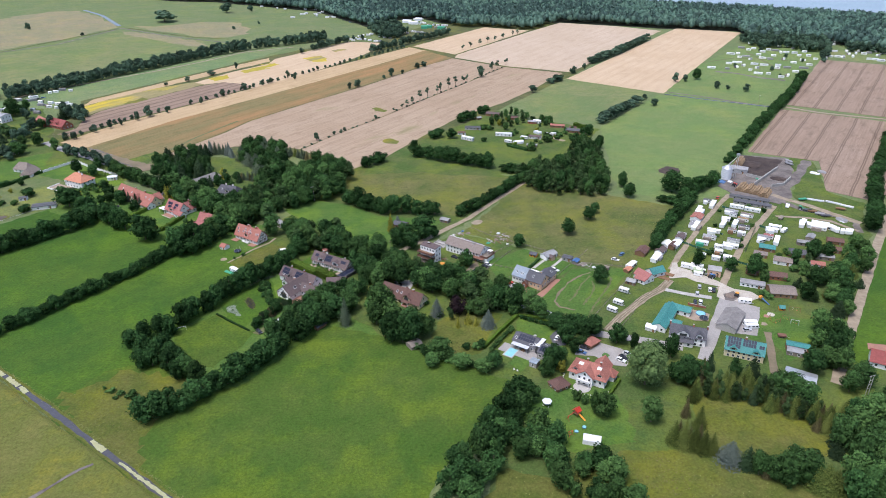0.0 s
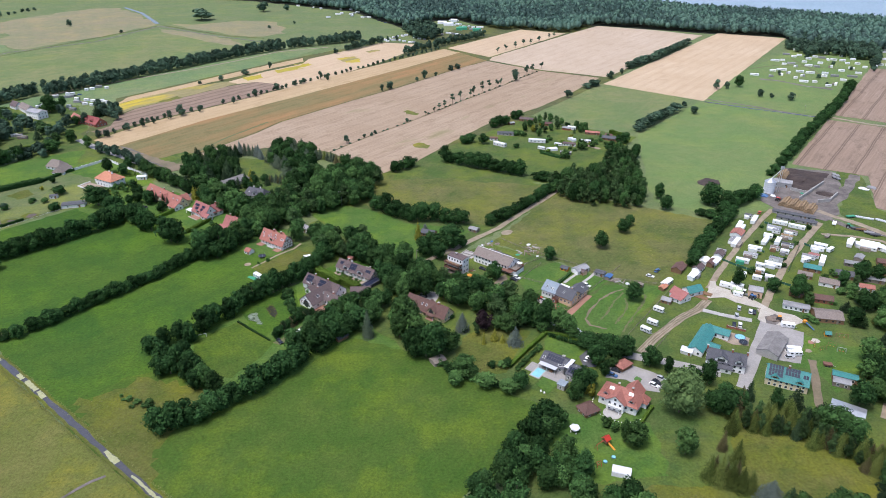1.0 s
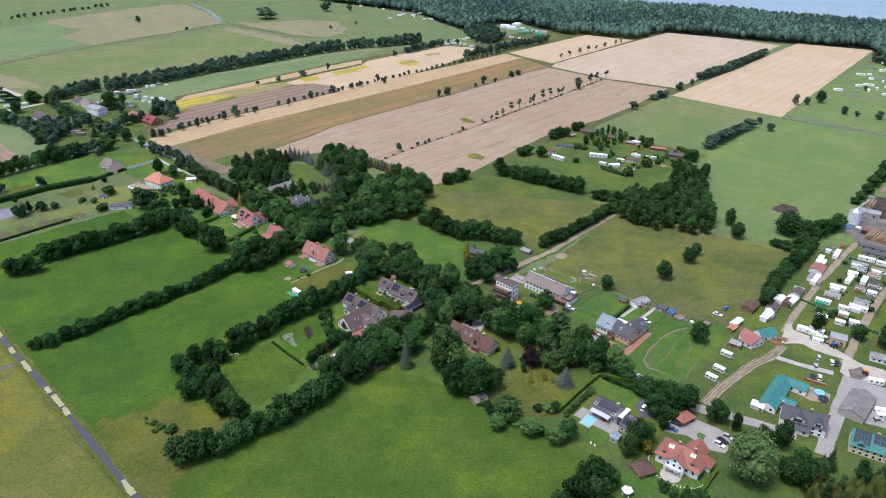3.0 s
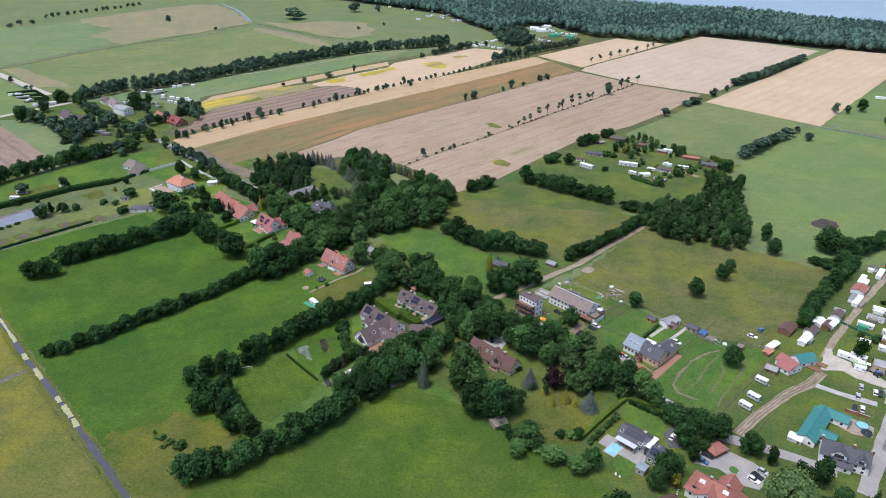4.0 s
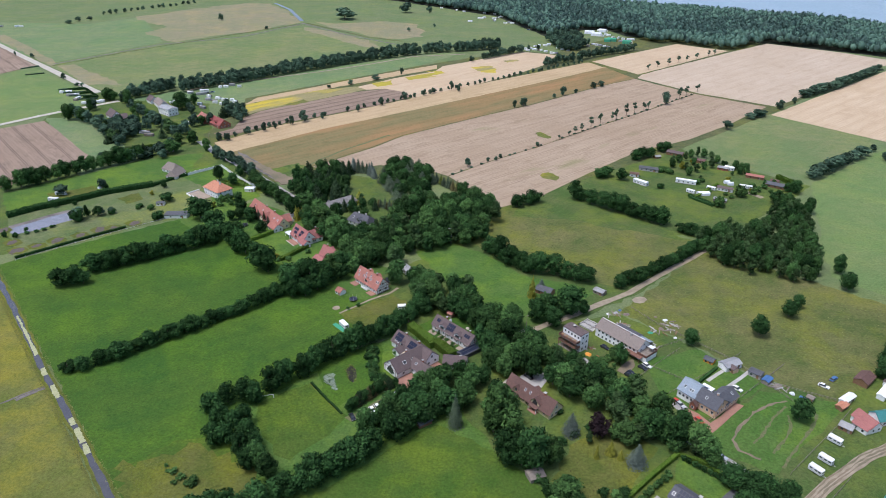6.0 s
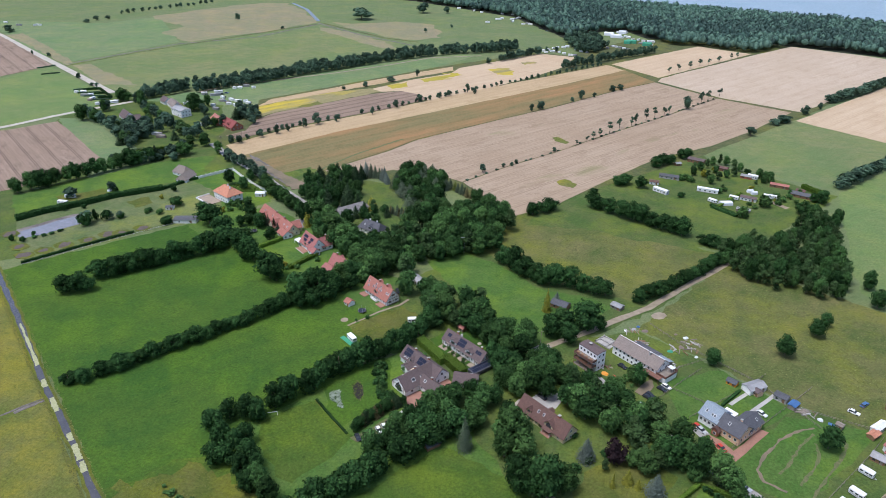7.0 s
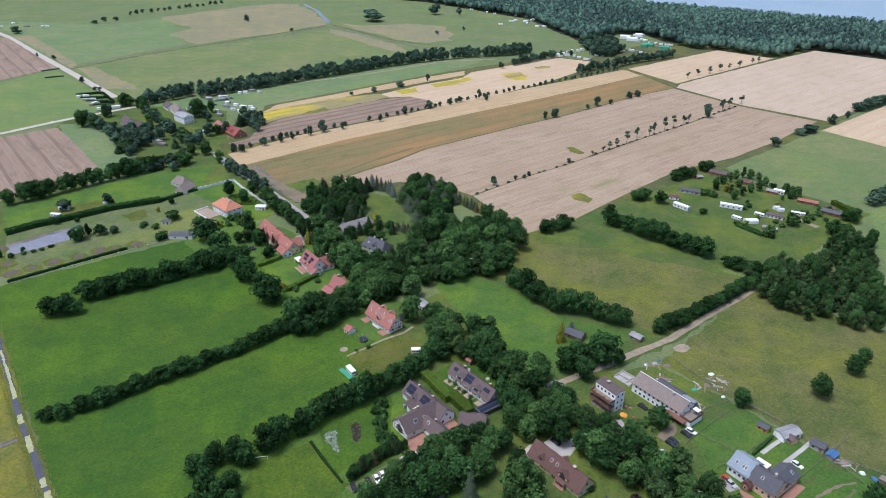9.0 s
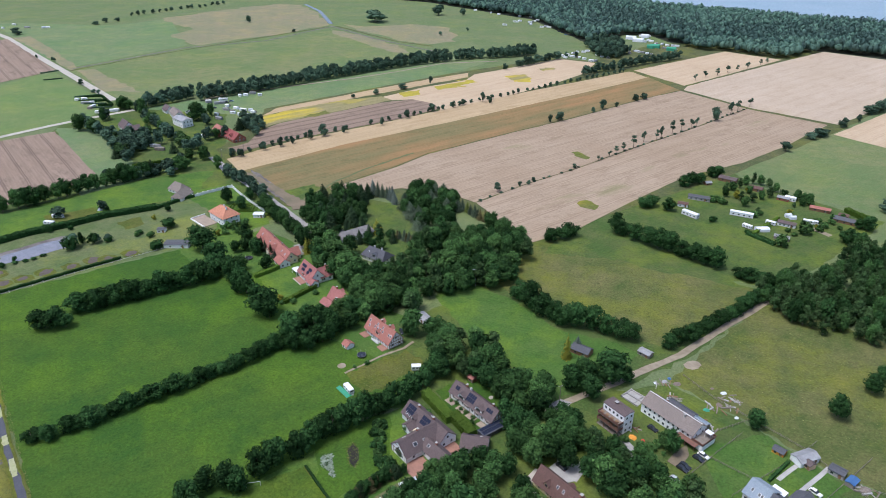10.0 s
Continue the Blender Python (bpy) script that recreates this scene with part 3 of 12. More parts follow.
kind_of_tree("golden", "golden_conifer", "conifer", "golden yellow garden conifer",
             crowns("leaf_yellow", 2, spire, lambda i: 140 + i, 6.0, 1.7, 0.1, 12, 0.4), 6.0, 1.7, 0, 0.12)
kind_of_tree("beech", "copper_beech", "tree", "dark purple copper beech with a dense crown",
             crowns("leaf_purple", 1, lobed, lambda i: 150 + i, 9.0, 4.6, 0.4, 16, 1300, 0.42), 9.0, 4.6)
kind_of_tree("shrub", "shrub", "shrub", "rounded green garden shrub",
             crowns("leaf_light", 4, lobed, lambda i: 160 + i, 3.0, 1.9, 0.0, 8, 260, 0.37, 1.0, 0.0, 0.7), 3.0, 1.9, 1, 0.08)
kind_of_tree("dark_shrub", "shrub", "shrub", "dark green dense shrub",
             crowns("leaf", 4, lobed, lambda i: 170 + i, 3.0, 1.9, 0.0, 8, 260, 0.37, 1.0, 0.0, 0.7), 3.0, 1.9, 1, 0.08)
kind_of_tree("yellow_shrub", "golden_shrub", "shrub", "yellow-leaved rounded garden shrub",
             crowns("leaf_yellow", 2, lobed, lambda i: 180 + i, 3.0, 1.7, 0.0, 8, 260, 0.37, 1.0, 0.0, 0.7), 3.0, 1.7, 1, 0.08)

PLANTED = random.Random(5)
CLEAR = []


def plant(kind, x, y, h, r, label="", group="", mass=""):
    """One tree or shrub: an upright trunk and a crown. mass: it joins a body of trees that nobody could count."""
    k = KINDS[kind]
    if mass:
        v, f, material = RAW[PLANTED.choice(k["crowns"]).name]
        if material == "leaf":
            material = PLANTED.choice(("leaf", "leaf", "leaf", "leaf_mid"))
        a = PLANTED.uniform(0, 6.28)
        c, sn = math.cos(a), math.sin(a)
        v = v @ np.array([[c, sn, 0], [-sn, c, 0], [0, 0, 1]]) * np.array([r / k["radius"], r / k["radius"], h / k["height"]]) + np.array([x, y, 0])
        MASSES.setdefault((mass, material), []).append((v, f, PLANTED.random()))
        return None
    ob = new(k["name"])
    ob.empty_display_size = 0.5
    sz, sr = h / k["height"], r / k["radius"]
    if k["category"] != "shrub":
        put("trunk", PLANTED.choice(k["trunks"]), ob)
    put("crown", PLANTED.choice(k["crowns"]), ob)
    ob.matrix_basis = pose(x, y, 0, 0, 0, PLANTED.uniform(0, 360)) @ Matrix.Diagonal((sr, sr, sz, 1))
    return tagged(ob, label or k["label"], k["category"], group)


def row(points, spacing, h, r, kinds="hedge_tree", group="hedgerow trees", jitter=0.8, gap=0.0, mass=""):
    """Trees in a row along a line."""
    kinds = kinds.split()
    for a, b in zip(points, points[1:]):
        a, b = Vector(a), Vector(b)
        n = max(1, round((b - a).length / spacing))
        for i in range(n):
            if PLANTED.random() < gap:
                continue
            p = a.lerp(b, (i + 0.5 + PLANTED.uniform(-0.25, 0.25)) / n)
            s = PLANTED.uniform(0.8, 1.18)
            plant(PLANTED.choice(kinds), p.x + PLANTED.uniform(-jitter, jitter), p.y + PLANTED.uniform(-jitter, jitter), h * s, r * (0.5 + 0.5 * s), "", group, mass)


def inside(p, poly):
    hit = False
    for i, a in enumerate(poly):
        b = poly[i - 1]
        if (a[1] > p[1]) != (b[1] > p[1]) and p[0] < (b[0] - a[0]) * (p[1] - a[1]) / (b[1] - a[1]) + a[0]:
            hit = not hit
    return hit


def scatter(poly, spacing, seed):
    rng = random.Random(seed)
    x0, x1 = min(p[0] for p in poly), max(p[0] for p in poly)
    y0, y1 = min(p[1] for p in poly), max(p[1] for p in poly)
    out, j = [], 0
    y = y0
    while y < y1:
        x = x0 + (spacing / 2 if j % 2 else 0)
        while x < x1:
            p = (x + rng.uniform(-0.35, 0.35) * spacing, y + rng.uniform(-0.35, 0.35) * spacing)
            if inside(p, poly):
                out.append(p)
            x += spacing
        y += spacing * 0.87
        j += 1
    return out


GLADES = []


def grove(poly, spacing, h, r, kinds="oak", group="grove trees", seed=1, mass=""):
    kinds = kinds.split()
    for x, y in scatter(poly, spacing, seed):
        if any(inside((x, y), g) for g in GLADES):
            continue
        if any((x - cx) ** 2 + (y - cy) ** 2 < (cr + r * 0.45) ** 2 for cx, cy, cr in CLEAR):
            continue
        s = PLANTED.uniform(0.72, 1.2)
        plant(PLANTED.choice(kinds), x, y, h * s, r * (0.4 + 0.6 * s), "", group, mass)


def join_masses(labels):
    for (name, material), items in MASSES.items():
        verts, faces, tones, base = [], [], [], 0
        for v, f, tone in items:
            verts.append(v)
            faces += [tuple(int(i) + base for i in q) for q in f]
            tones.append(np.full(len(v), tone))
            base += len(v)
        me = raw_mesh(name, np.concatenate(verts).tolist(), faces, material)
        me.attributes.new("tone", "FLOAT", "POINT").data.foreach_set("value", np.concatenate(tones).astype(np.float32))
        ob = put(name, me)
        tagged(ob, labels[name], "trees", kind="stuff")


def clipped(points, width, h, material="hedge", label="long clipped green hedge", size=0.24, density=9.0):
    """A hedge: one body of leaf clumps with flat sides."""
    rng = np.random.default_rng(int(abs(points[0][0]) * 10))
    verts, faces = [], []
    base = 0
    for a, b in zip(points, points[1:]):
        a, b = np.array([a[0], a[1], 0.0]), np.array([b[0], b[1], 0.0])
        L = np.linalg.norm(b - a)
        d = (b - a) / L
        s = np.array([-d[1], d[0], 0])
        n = int(L * (width + 2 * h) * density * 1.8)
        u = rng.uniform(0, L, n)
        q = rng.uniform(0, width + 2 * h, n)
        off = np.where(q < h, -width / 2, np.where(q > h + width, width / 2, q - h - width / 2))
        z = np.where(q < h, q, np.where(q > h + width, 2 * h + width - q, h))
        nrm = np.where((q < h)[:, None], -s, np.where((q > h + width)[:, None], s, np.array([0, 0, 1.0])))
        lump = 0.05 * np.sin(u * 1.3) * h
        p = a + d * u[:, None] + s * off[:, None] + np.array([0, 0, 1.0]) * (z + lump * (z / h))[:, None]
        v, f = quads(p, nrm, rng.uniform(0.6, 1.3, n) * size, rng, 0.5)
        verts.append(v)
        faces += [tuple(x + base) for x in f]
        base += len(v)
        w = width / 2 * 0.9
        core = np.array([a - s * w, b - s * w, b + s * w, a + s * w] + [c + np.array([0, 0, h * 0.88]) for c in (a - s * w, b - s * w, b + s * w, a + s * w)])
        verts.append(core)
        faces += [tuple(base + i for i in q4) for q4 in ((4, 5, 6, 7), (0, 1, 5, 4), (1, 2, 6, 5), (2, 3, 7, 6), (3, 0, 4, 7))]
        base += 8
    ob = put("hedge", raw_mesh("hedge", np.concatenate(verts).tolist(), faces, material))
    return tagged(ob, label, "hedge")


def woodland(name, poly, spacing, h, r, labels, seed=3, clumps=22):
    """Far woods, bodies of many overlapping crowns, broadleaf and pine."""
    rng = np.random.default_rng(seed)
    protos = []
    for i in range(8):
        v = ICO1[0] * rng.uniform(0.8, 1.15, (len(ICO1[0]), 1)) * np.array([0.44, 0.44, 0.34]) + np.array([0, 0, 0.6])
        n = rng.normal(0, 1, (clumps, 3))
        n[:, 2] = np.abs(n[:, 2]) - 0.45
        n /= np.linalg.norm(n, axis=1)[:, None]
        q, f = quads(n * np.array([0.5, 0.5, 0.42]) + np.array([0, 0, 0.56]), n, rng.uniform(0.09, 0.17, clumps), rng, 0.5)
        protos.append((np.concatenate([v, q]), [tuple(x) for x in ICO1[1]] + [tuple(x + len(v)) for x in f]))
    bodies = {key: ([], [], [0]) for key in labels}
    for x, y in scatter(poly, spacing, seed):
        wide = noise.noise(Vector((x, y, 0)) * 0.006) + 0.5 * noise.noise(Vector((x, y, 9)) * 0.03)
        verts, faces, base = bodies[list(labels)[int(wide + rng.normal(0, 0.45) > 0.08)]]
        pv, pf = protos[rng.integers(8)]
        a, s = rng.uniform(0, 6.28), rng.uniform(0.8, 1.2)
        c, sn = math.cos(a), math.sin(a)
        rot = np.array([[c, -sn, 0], [sn, c, 0], [0, 0, 1]])
        v = (pv @ rot.T) * np.array([2 * r * s, 2 * r * s, h * rng.uniform(0.74, 1.14) * (1 + 0.12 * wide)]) + np.array([x, y, 0])
        verts.append(v)
        faces += [tuple(i + base[0] for i in q) for q in pf]
        base[0] += len(v)
    for key, (verts, faces, base) in bodies.items():
        me = raw_mesh(name, np.concatenate(verts).tolist(), faces, key)
        me.polygons.foreach_set("use_smooth", [True] * len(me.polygons))
        ob = put(name, me)
        tagged(ob, labels[key], "woods", kind="stuff")


def weeds(name, poly, spacing, size, material, label, seed=4):
    """Tall grass and weeds: loose upright tufts."""
    rng = np.random.default_rng(seed)
    p = np.array([(x, y, 0.0) for x, y in scatter(poly, spacing, seed)])
    p[:, 2] = rng.uniform(0.05, 0.5, len(p)) * size
    n = rng.normal(0, 1, p.shape)
    n[:, 2] = np.abs(n[:, 2]) + 1.3
    v, f = quads(p, n, rng.uniform(0.4, 1.2, len(p)) * size, rng, 0.5)
    ob = put(name, raw_mesh(name, v.tolist(), [tuple(q) for q in f], material))
    return tagged(ob, label, "weeds", kind="stuff")


# ---- buildings and vehicles ----
SHARED = {}


def shared(key, material, build):
    if key not in SHARED:
        bm = build()
        bmesh.ops.recalc_face_normals(bm, faces=bm.faces)
        me = bpy.data.meshes.new(key[0])
        bm.to_mesh(me)
        bm.free()
        me.materials.append(M[material])
        SHARED[key] = me
    return SHARED[key]


def ring_bm(w, h, t, d):
    """An upright rectangular frame in the XZ plane, centred, that faces -Y."""
    bm = bmesh.new()
    box(bm, 0, 0, h / 2 - t, w, d, t)
    box(bm, 0, 0, -h / 2, w, d, t)
    for s in (-1, 1):
        box(bm, s * (w / 2 - t / 2), 0, -h / 2 + t, t, d, h - 2 * t)
    return bm


def window(parent, m, w=1.1, h=1.3, frame_material="frame"):
    if h < 1.0:
        return put("window", shared(("small_window", w, h), "glass", lambda: boxed(0, 0.0, -h / 2, w, 0.07, h, 0.02)), parent, m=m)
    f = put("window", shared(("window", w, h, frame_material), frame_material, lambda: ring_bm(w, h, 0.11, 0.12)), parent, m=m)
    put("pane", shared(("pane", w, h), "glass", lambda: boxed(0, 0.01, -h / 2 + 0.11, w - 0.22, 0.06, h - 0.22)), f)
    return f


def door(parent, m, w=1.0, h=2.05, material="wood"):
    d = put("door", shared(("door", w, h, material), material, lambda: boxed(0, 0, 0, w, 0.1, h)), parent, m=m)
    return d


def sheet(points, thick):
    bm = bmesh.new()
    lo = [bm.verts.new((x, y, 0)) for x, y in points]
    hi = [bm.verts.new((x, y, thick)) for x, y in points]
    bm.faces.new(lo)
    bm.faces.new(hi)
    for i in range(len(lo)):
        j = (i + 1) % len(lo)
        bm.faces.new((lo[i], lo[j], hi[j], hi[i]))
    return bm


class Wing:
    """One rectangular range of a house with its roof; the ridge runs along local x."""

    def __init__(self, h, x, y, L, W, eave, ridge, rz=0, roof="tile_red", wall="white", over=0.5, hip=0.0, wins="s3 n3 e1 w1", floors=1, z0=0.0, win=(1.1, 1.3), gable=None):
        self.h, self.L, self.W, self.eave, self.ridge, self.over = h, L, W, eave, ridge, over
        self.K = pose(x, y, z0, 0, 0, rz)
        spot = h.matrix_basis @ self.K.translation
        CLEAR.append((spot.x, spot.y - 3.0, math.hypot(L, W) / 2 * 0.9))
        self.angle = math.atan2(ridge - eave, W / 2)
        self.slope = math.hypot(ridge - eave, W / 2)
        bm = bmesh.new()
        if hip or ridge - eave < 0.3:
            box(bm, 0, 0, -0.3, L, W, eave + 0.28)
        else:
            prof = [(-W / 2, -0.3), (W / 2, -0.3), (W / 2, eave - 0.05), (0, ridge - 0.1), (-W / 2, eave - 0.05)]
            a = [bm.verts.new((-L / 2, y2, z2)) for y2, z2 in prof]
            b = [bm.verts.new((L / 2, y2, z2)) for y2, z2 in prof]
            bm.faces.new(a)
            bm.faces.new(b)
            for i in range(5):
                j = (i + 1) % 5
                bm.faces.new((a[i], a[j], b[j], b[i]))
        part("wall", bm, wall, h, m=self.K)
        o = over
        s = self.slope * (1 + o / (W / 2))
        half = L / 2 + (o if hip else o * 0.8)
        for side in (0, 180):
            pts = [(-half, 0), (half, 0), (half - hip, s + 0.02), (-half + hip, s + 0.02)]
            part("roof", sheet(pts, 0.2), roof, h, m=self.K @ pose(0, 0, 0, 0, 0, side) @ pose(0, -W / 2 - o, eave - o * math.tan(self.angle), math.degrees(self.angle)))
        if hip:
            rise = ridge - eave + o * math.tan(self.angle)
            run = hip
            e = math.atan2(rise, run)
            for side in (90, 270):
                w2 = W / 2 + o
                part("roof", sheet([(-w2, 0), (w2, 0), (0, math.hypot(rise, run))], 0.2), roof, h,
                     m=self.K @ pose(0, 0, 0, 0, 0, side) @ pose(0, -half, eave - o * math.tan(self.angle), math.degrees(e)))
        elif ridge > 6:
            if L:
                part("ridge_cap", boxed(0, 0, ridge + 0.1, 2 * half, 0.35, 0.14), roof, h, m=self.K)
        for spec in wins.split():
            side, n = spec[0], int(spec[1:])
            turn = {"s": 0, "e": 90, "n": 180, "w": 270}[side]
            span, dep = (L, W) if side in "sn" else (W, L)
            rows = floors + (1 if side in "ew" and not hip and ridge - eave > 2.5 else 0)
            for k in range(rows):
                m = n if k < floors else 1
                for i in range(m):
                    u = span * ((i + 0.5) / m - 0.5) * 0.92
                    sill = eave / floors * (k + 0.55) if k < floors else eave + (ridge - eave) * 0.36
                    window(h, self.K @ pose(0, 0, 0, 0, 0, turn) @ pose(u, -dep / 2 - 0.03, sill), *win)

    def on_roof(self, side, u, f):
        """A place on a slope: u along the ridge, f from eave (0) to ridge (1)."""
        return self.K @ pose(0, 0, 0, 0, 0, 0 if side == "s" else 180) @ pose(u, -self.W / 2 * (1 - f), self.eave + (self.ridge - self.eave) * f, math.degrees(self.angle)) @ pose(0, 0, 0.2)

    def skylight(self, side, u, f, w=0.9, l=1.3):
        fr = put("skylight", shared(("skylight", w, l), "frame", lambda: ring_bm(w, l, 0.09, 0.12)), self.h, m=self.on_roof(side, u, f) @ pose(0, 0, 0.03, -90))
        put("pane", shared(("pane", w, l, 1), "glass", lambda: boxed(0, 0, -l / 2 + 0.09, w - 0.18, 0.08, l - 0.18)), fr)

    def solar(self, side, u, f, nx, ny, w=1.05, l=1.7):
        for i in range(nx):
            for j in range(ny):
                m = self.on_roof(side, u, f) @ pose((i - (nx - 1) / 2) * (w + 0.05), (j - (ny - 1) / 2) * (l + 0.05), 0.05)
                put("solar_panel", shared(("solar_panel", w, l), "solar", lambda: boxed(0, 0, 0, w - 0.1, l - 0.1, 0.09)), self.h, m=m)

    def chimney(self, u, y=0.0, h=1.3, w=0.7, material="brick"):
        z = self.ridge - abs(y) / (self.W / 2) * (self.ridge - self.eave)
        c = part("chimney", boxed(u, y, z - 0.6, w, w, h + 0.6), material, self.h, m=self.K)
        part("cap", boxed(u, y, z + h, w + 0.2, w + 0.2, 0.15), "concrete", c)

    def dormer(self, side, u, f, w=2.0, hh=1.5, rise=0.9, roof="tile_red", wall="white"):
        """A small gabled dormer that stands on a slope."""
        t = math.tan(self.angle)
        y0 = -self.W / 2 * (1 - f)
        z0 = self.eave + (self.ridge - self.eave) * f
        K = self.K @ pose(0, 0, 0, 0, 0, 0 if side == "s" else 180) @ pose(u, y0, z0)
        dep = min((hh + rise) / max(t, 0.2), self.W / 2 * (1 - f))
        bm = bmesh.new()
        prof = [(-w / 2, -0.3), (w / 2, -0.3), (w / 2, hh), (0, hh + rise), (-w / 2, hh)]
        a = [bm.verts.new((p, 0, q)) for p, q in prof]
        b = [bm.verts.new((p, dep, q)) for p, q in prof]
        bm.faces.new(a)
        bm.faces.new(b)
        for i in range(5):
            j = (i + 1) % 5
            bm.faces.new((a[i], a[j], b[j], b[i]))
        d = part("dormer", bm, wall, self.h, m=K)
        ang = math.degrees(math.atan2(rise, w / 2))
        for s in (0, 180):
            o = 0.3
            length = math.hypot(w / 2, rise) * (1 + o / (w / 2))
            y1, y2 = (-0.35, dep)
            xs = (y1, y2) if s == 0 else (-y2, -y1)
            part("dormer_roof", sheet([(xs[0], 0), (xs[1], 0), (xs[1], length), (xs[0], length)], 0.14), roof, d,
                 m=pose(0, 0, 0, 0, 0, s) @ pose(w / 2 + o, 0, hh - o * rise / (w / 2), 0, 0, 90) @ pose(0, 0, 0, ang))
        put("dormer_window", shared(("dormer_window", round(w, 1)), "glass", lambda: boxed(0, -0.03, 0.25, w * 0.6, 0.1, hh * 0.8)), d)


def house(name, x, y, rz, label, category="house", group=""):
    return thing(name, x, y, rz, label, category, group)


def cabin(x, y, rz, L, W, eave, ridge, roof="tin", wall="grey_wood", label="small timber shed with a sheet roof", category="shed", name="shed", wins="s2", group="", hip=0.0):
    h = thing(name, x, y, rz, label, category, group)
    Wing(h, 0, 0, L, W, eave, ridge, 0, roof, wall, 0.25, hip, wins, 1, win=(0.9, 0.8))
    door(h, pose(L * 0.28, -W / 2 - 0.04, 0), 0.9, min(2.0, eave - 0.1), "wood" if wall != "wood" else "grey_wood")
    return h


PROTO = {}


def again(key, x, y, rz, build, s=1.0):
    """Builds the first of a kind, and copies it afterwards."""
    m = pose(x, y, 0, 0, 0, rz)
    if key in PROTO:
        return copy_thing(PROTO[key], m)
    ob = build()
    ob.matrix_basis = m
    PROTO[key] = ob
    return ob


def wheel(parent, x, y, r=0.33, w=0.22):
    k = put("wheel", shared(("wheel", r), "tyre", lambda: tube(bmesh.new(), (0, -w / 2, 0), (0, w / 2, 0), r, r, 14)), parent, m=pose(x, y, r))
    if r > 0.5:
        put("rim", shared(("rim", r), "silver", lambda: tube(bmesh.new(), (0, -w / 2 - 0.01, 0), (0, w / 2 + 0.01, 0), r * 0.6, r * 0.6, 10)), k)


def caravan(x, y, rz, L=6.0, label="white touring caravan parked on grass", group="parked caravans"):
    def build():
        ob = new("caravan")
        bm = boxed(0, 0, 0.45, L, 2.3, 2.15, 0.28)
        part("body", bm, "plastic", ob)
        part("roof_hatch", boxed(0.4, 0, 2.6, 0.7, 0.7, 0.1, 0.03), "frame", ob)
        part("stripe", boxed(0, 0, 1.0, L * 0.96, 2.32, 0.12), "tin", ob, "grey side stripe")
        for sx in (-0.28, 0.06, 0.34):
            for sy in (-1, 1):
                put("window", shared(("window", "caravan"), "glass", lambda: boxed(0, 0, 0, 1.05, 0.06, 0.6)), ob, m=pose(sx * L, sy * 1.15, 1.5))
        put("window", shared(("window", "caravan_end"), "glass", lambda: boxed(0, 0, 0, 0.06, 1.6, 0.6)), ob, m=pose(L / 2, 0, 1.5))
        wheel(ob, 0, -0.95)
        wheel(ob, 0, 0.95)
        bm = bmesh.new()
        tube(bm, (L / 2 - 0.2, -0.6, 0.5), (L / 2 + 1.1, 0, 0.45), 0.06, 0.06)
        tube(bm, (L / 2 - 0.2, 0.6, 0.5), (L / 2 + 1.1, 0, 0.45), 0.06, 0.06)
        part("drawbar", bm, "steel", ob)
        return tagged(ob, label, "caravan", group)
    return again(("caravan", round(L), label), x, y, rz, build)


def far_caravan(x, y, rz, L=7.0, label="white caravan in a far camp", group="", kind="plastic", lean=""):
    def build():
        ob = new("caravan")
        part("body", boxed(0, 0, 0, L, 2.5, 2.4, 0.25), kind, ob)
        part("window_band", boxed(0.1 * L, -1.25, 1.35, L * 0.45, 0.06, 0.45), "tin", ob)
        if lean:
            part("awning", boxed(-0.1 * L, 2.3, 0, L * 0.6, 2.1, 2.0, 0.15), lean, ob, "lean-to awning")
        return tagged(ob, label, "caravan", group)
    return again(("far_caravan", L, label, kind, lean), x, y, rz, build)


def mobile_home(x, y, rz, L=9.0, W=3.2, roof="plastic", wall="plastic", label="white static caravan with a shallow roof", group="static caravans", h=2.9):
    def build():
        ob = new("static_caravan")
        Wing(ob, 0, 0, L, W, h - 0.2, h + 0.2, 0, roof, wall, 0.12, 0, "s4 n3 e1", 1, win=(1.0, 0.8))
        door(ob, pose(L * 0.18, -W / 2 - 0.05, 0.4), 0.8, 1.9, "frame")
        part("skirt", boxed(0, 0, 0, L - 0.2, W + 0.06, 0.35), "grey_wood", ob)
        part("step", boxed(L * 0.18, -W / 2 - 0.4, 0, 1.0, 0.6, 0.2), "grey_wood", ob)
        return tagged(ob, label, "static caravan", group)
    return again(("mobile", L, W, roof, wall, label), x, y, rz, build)


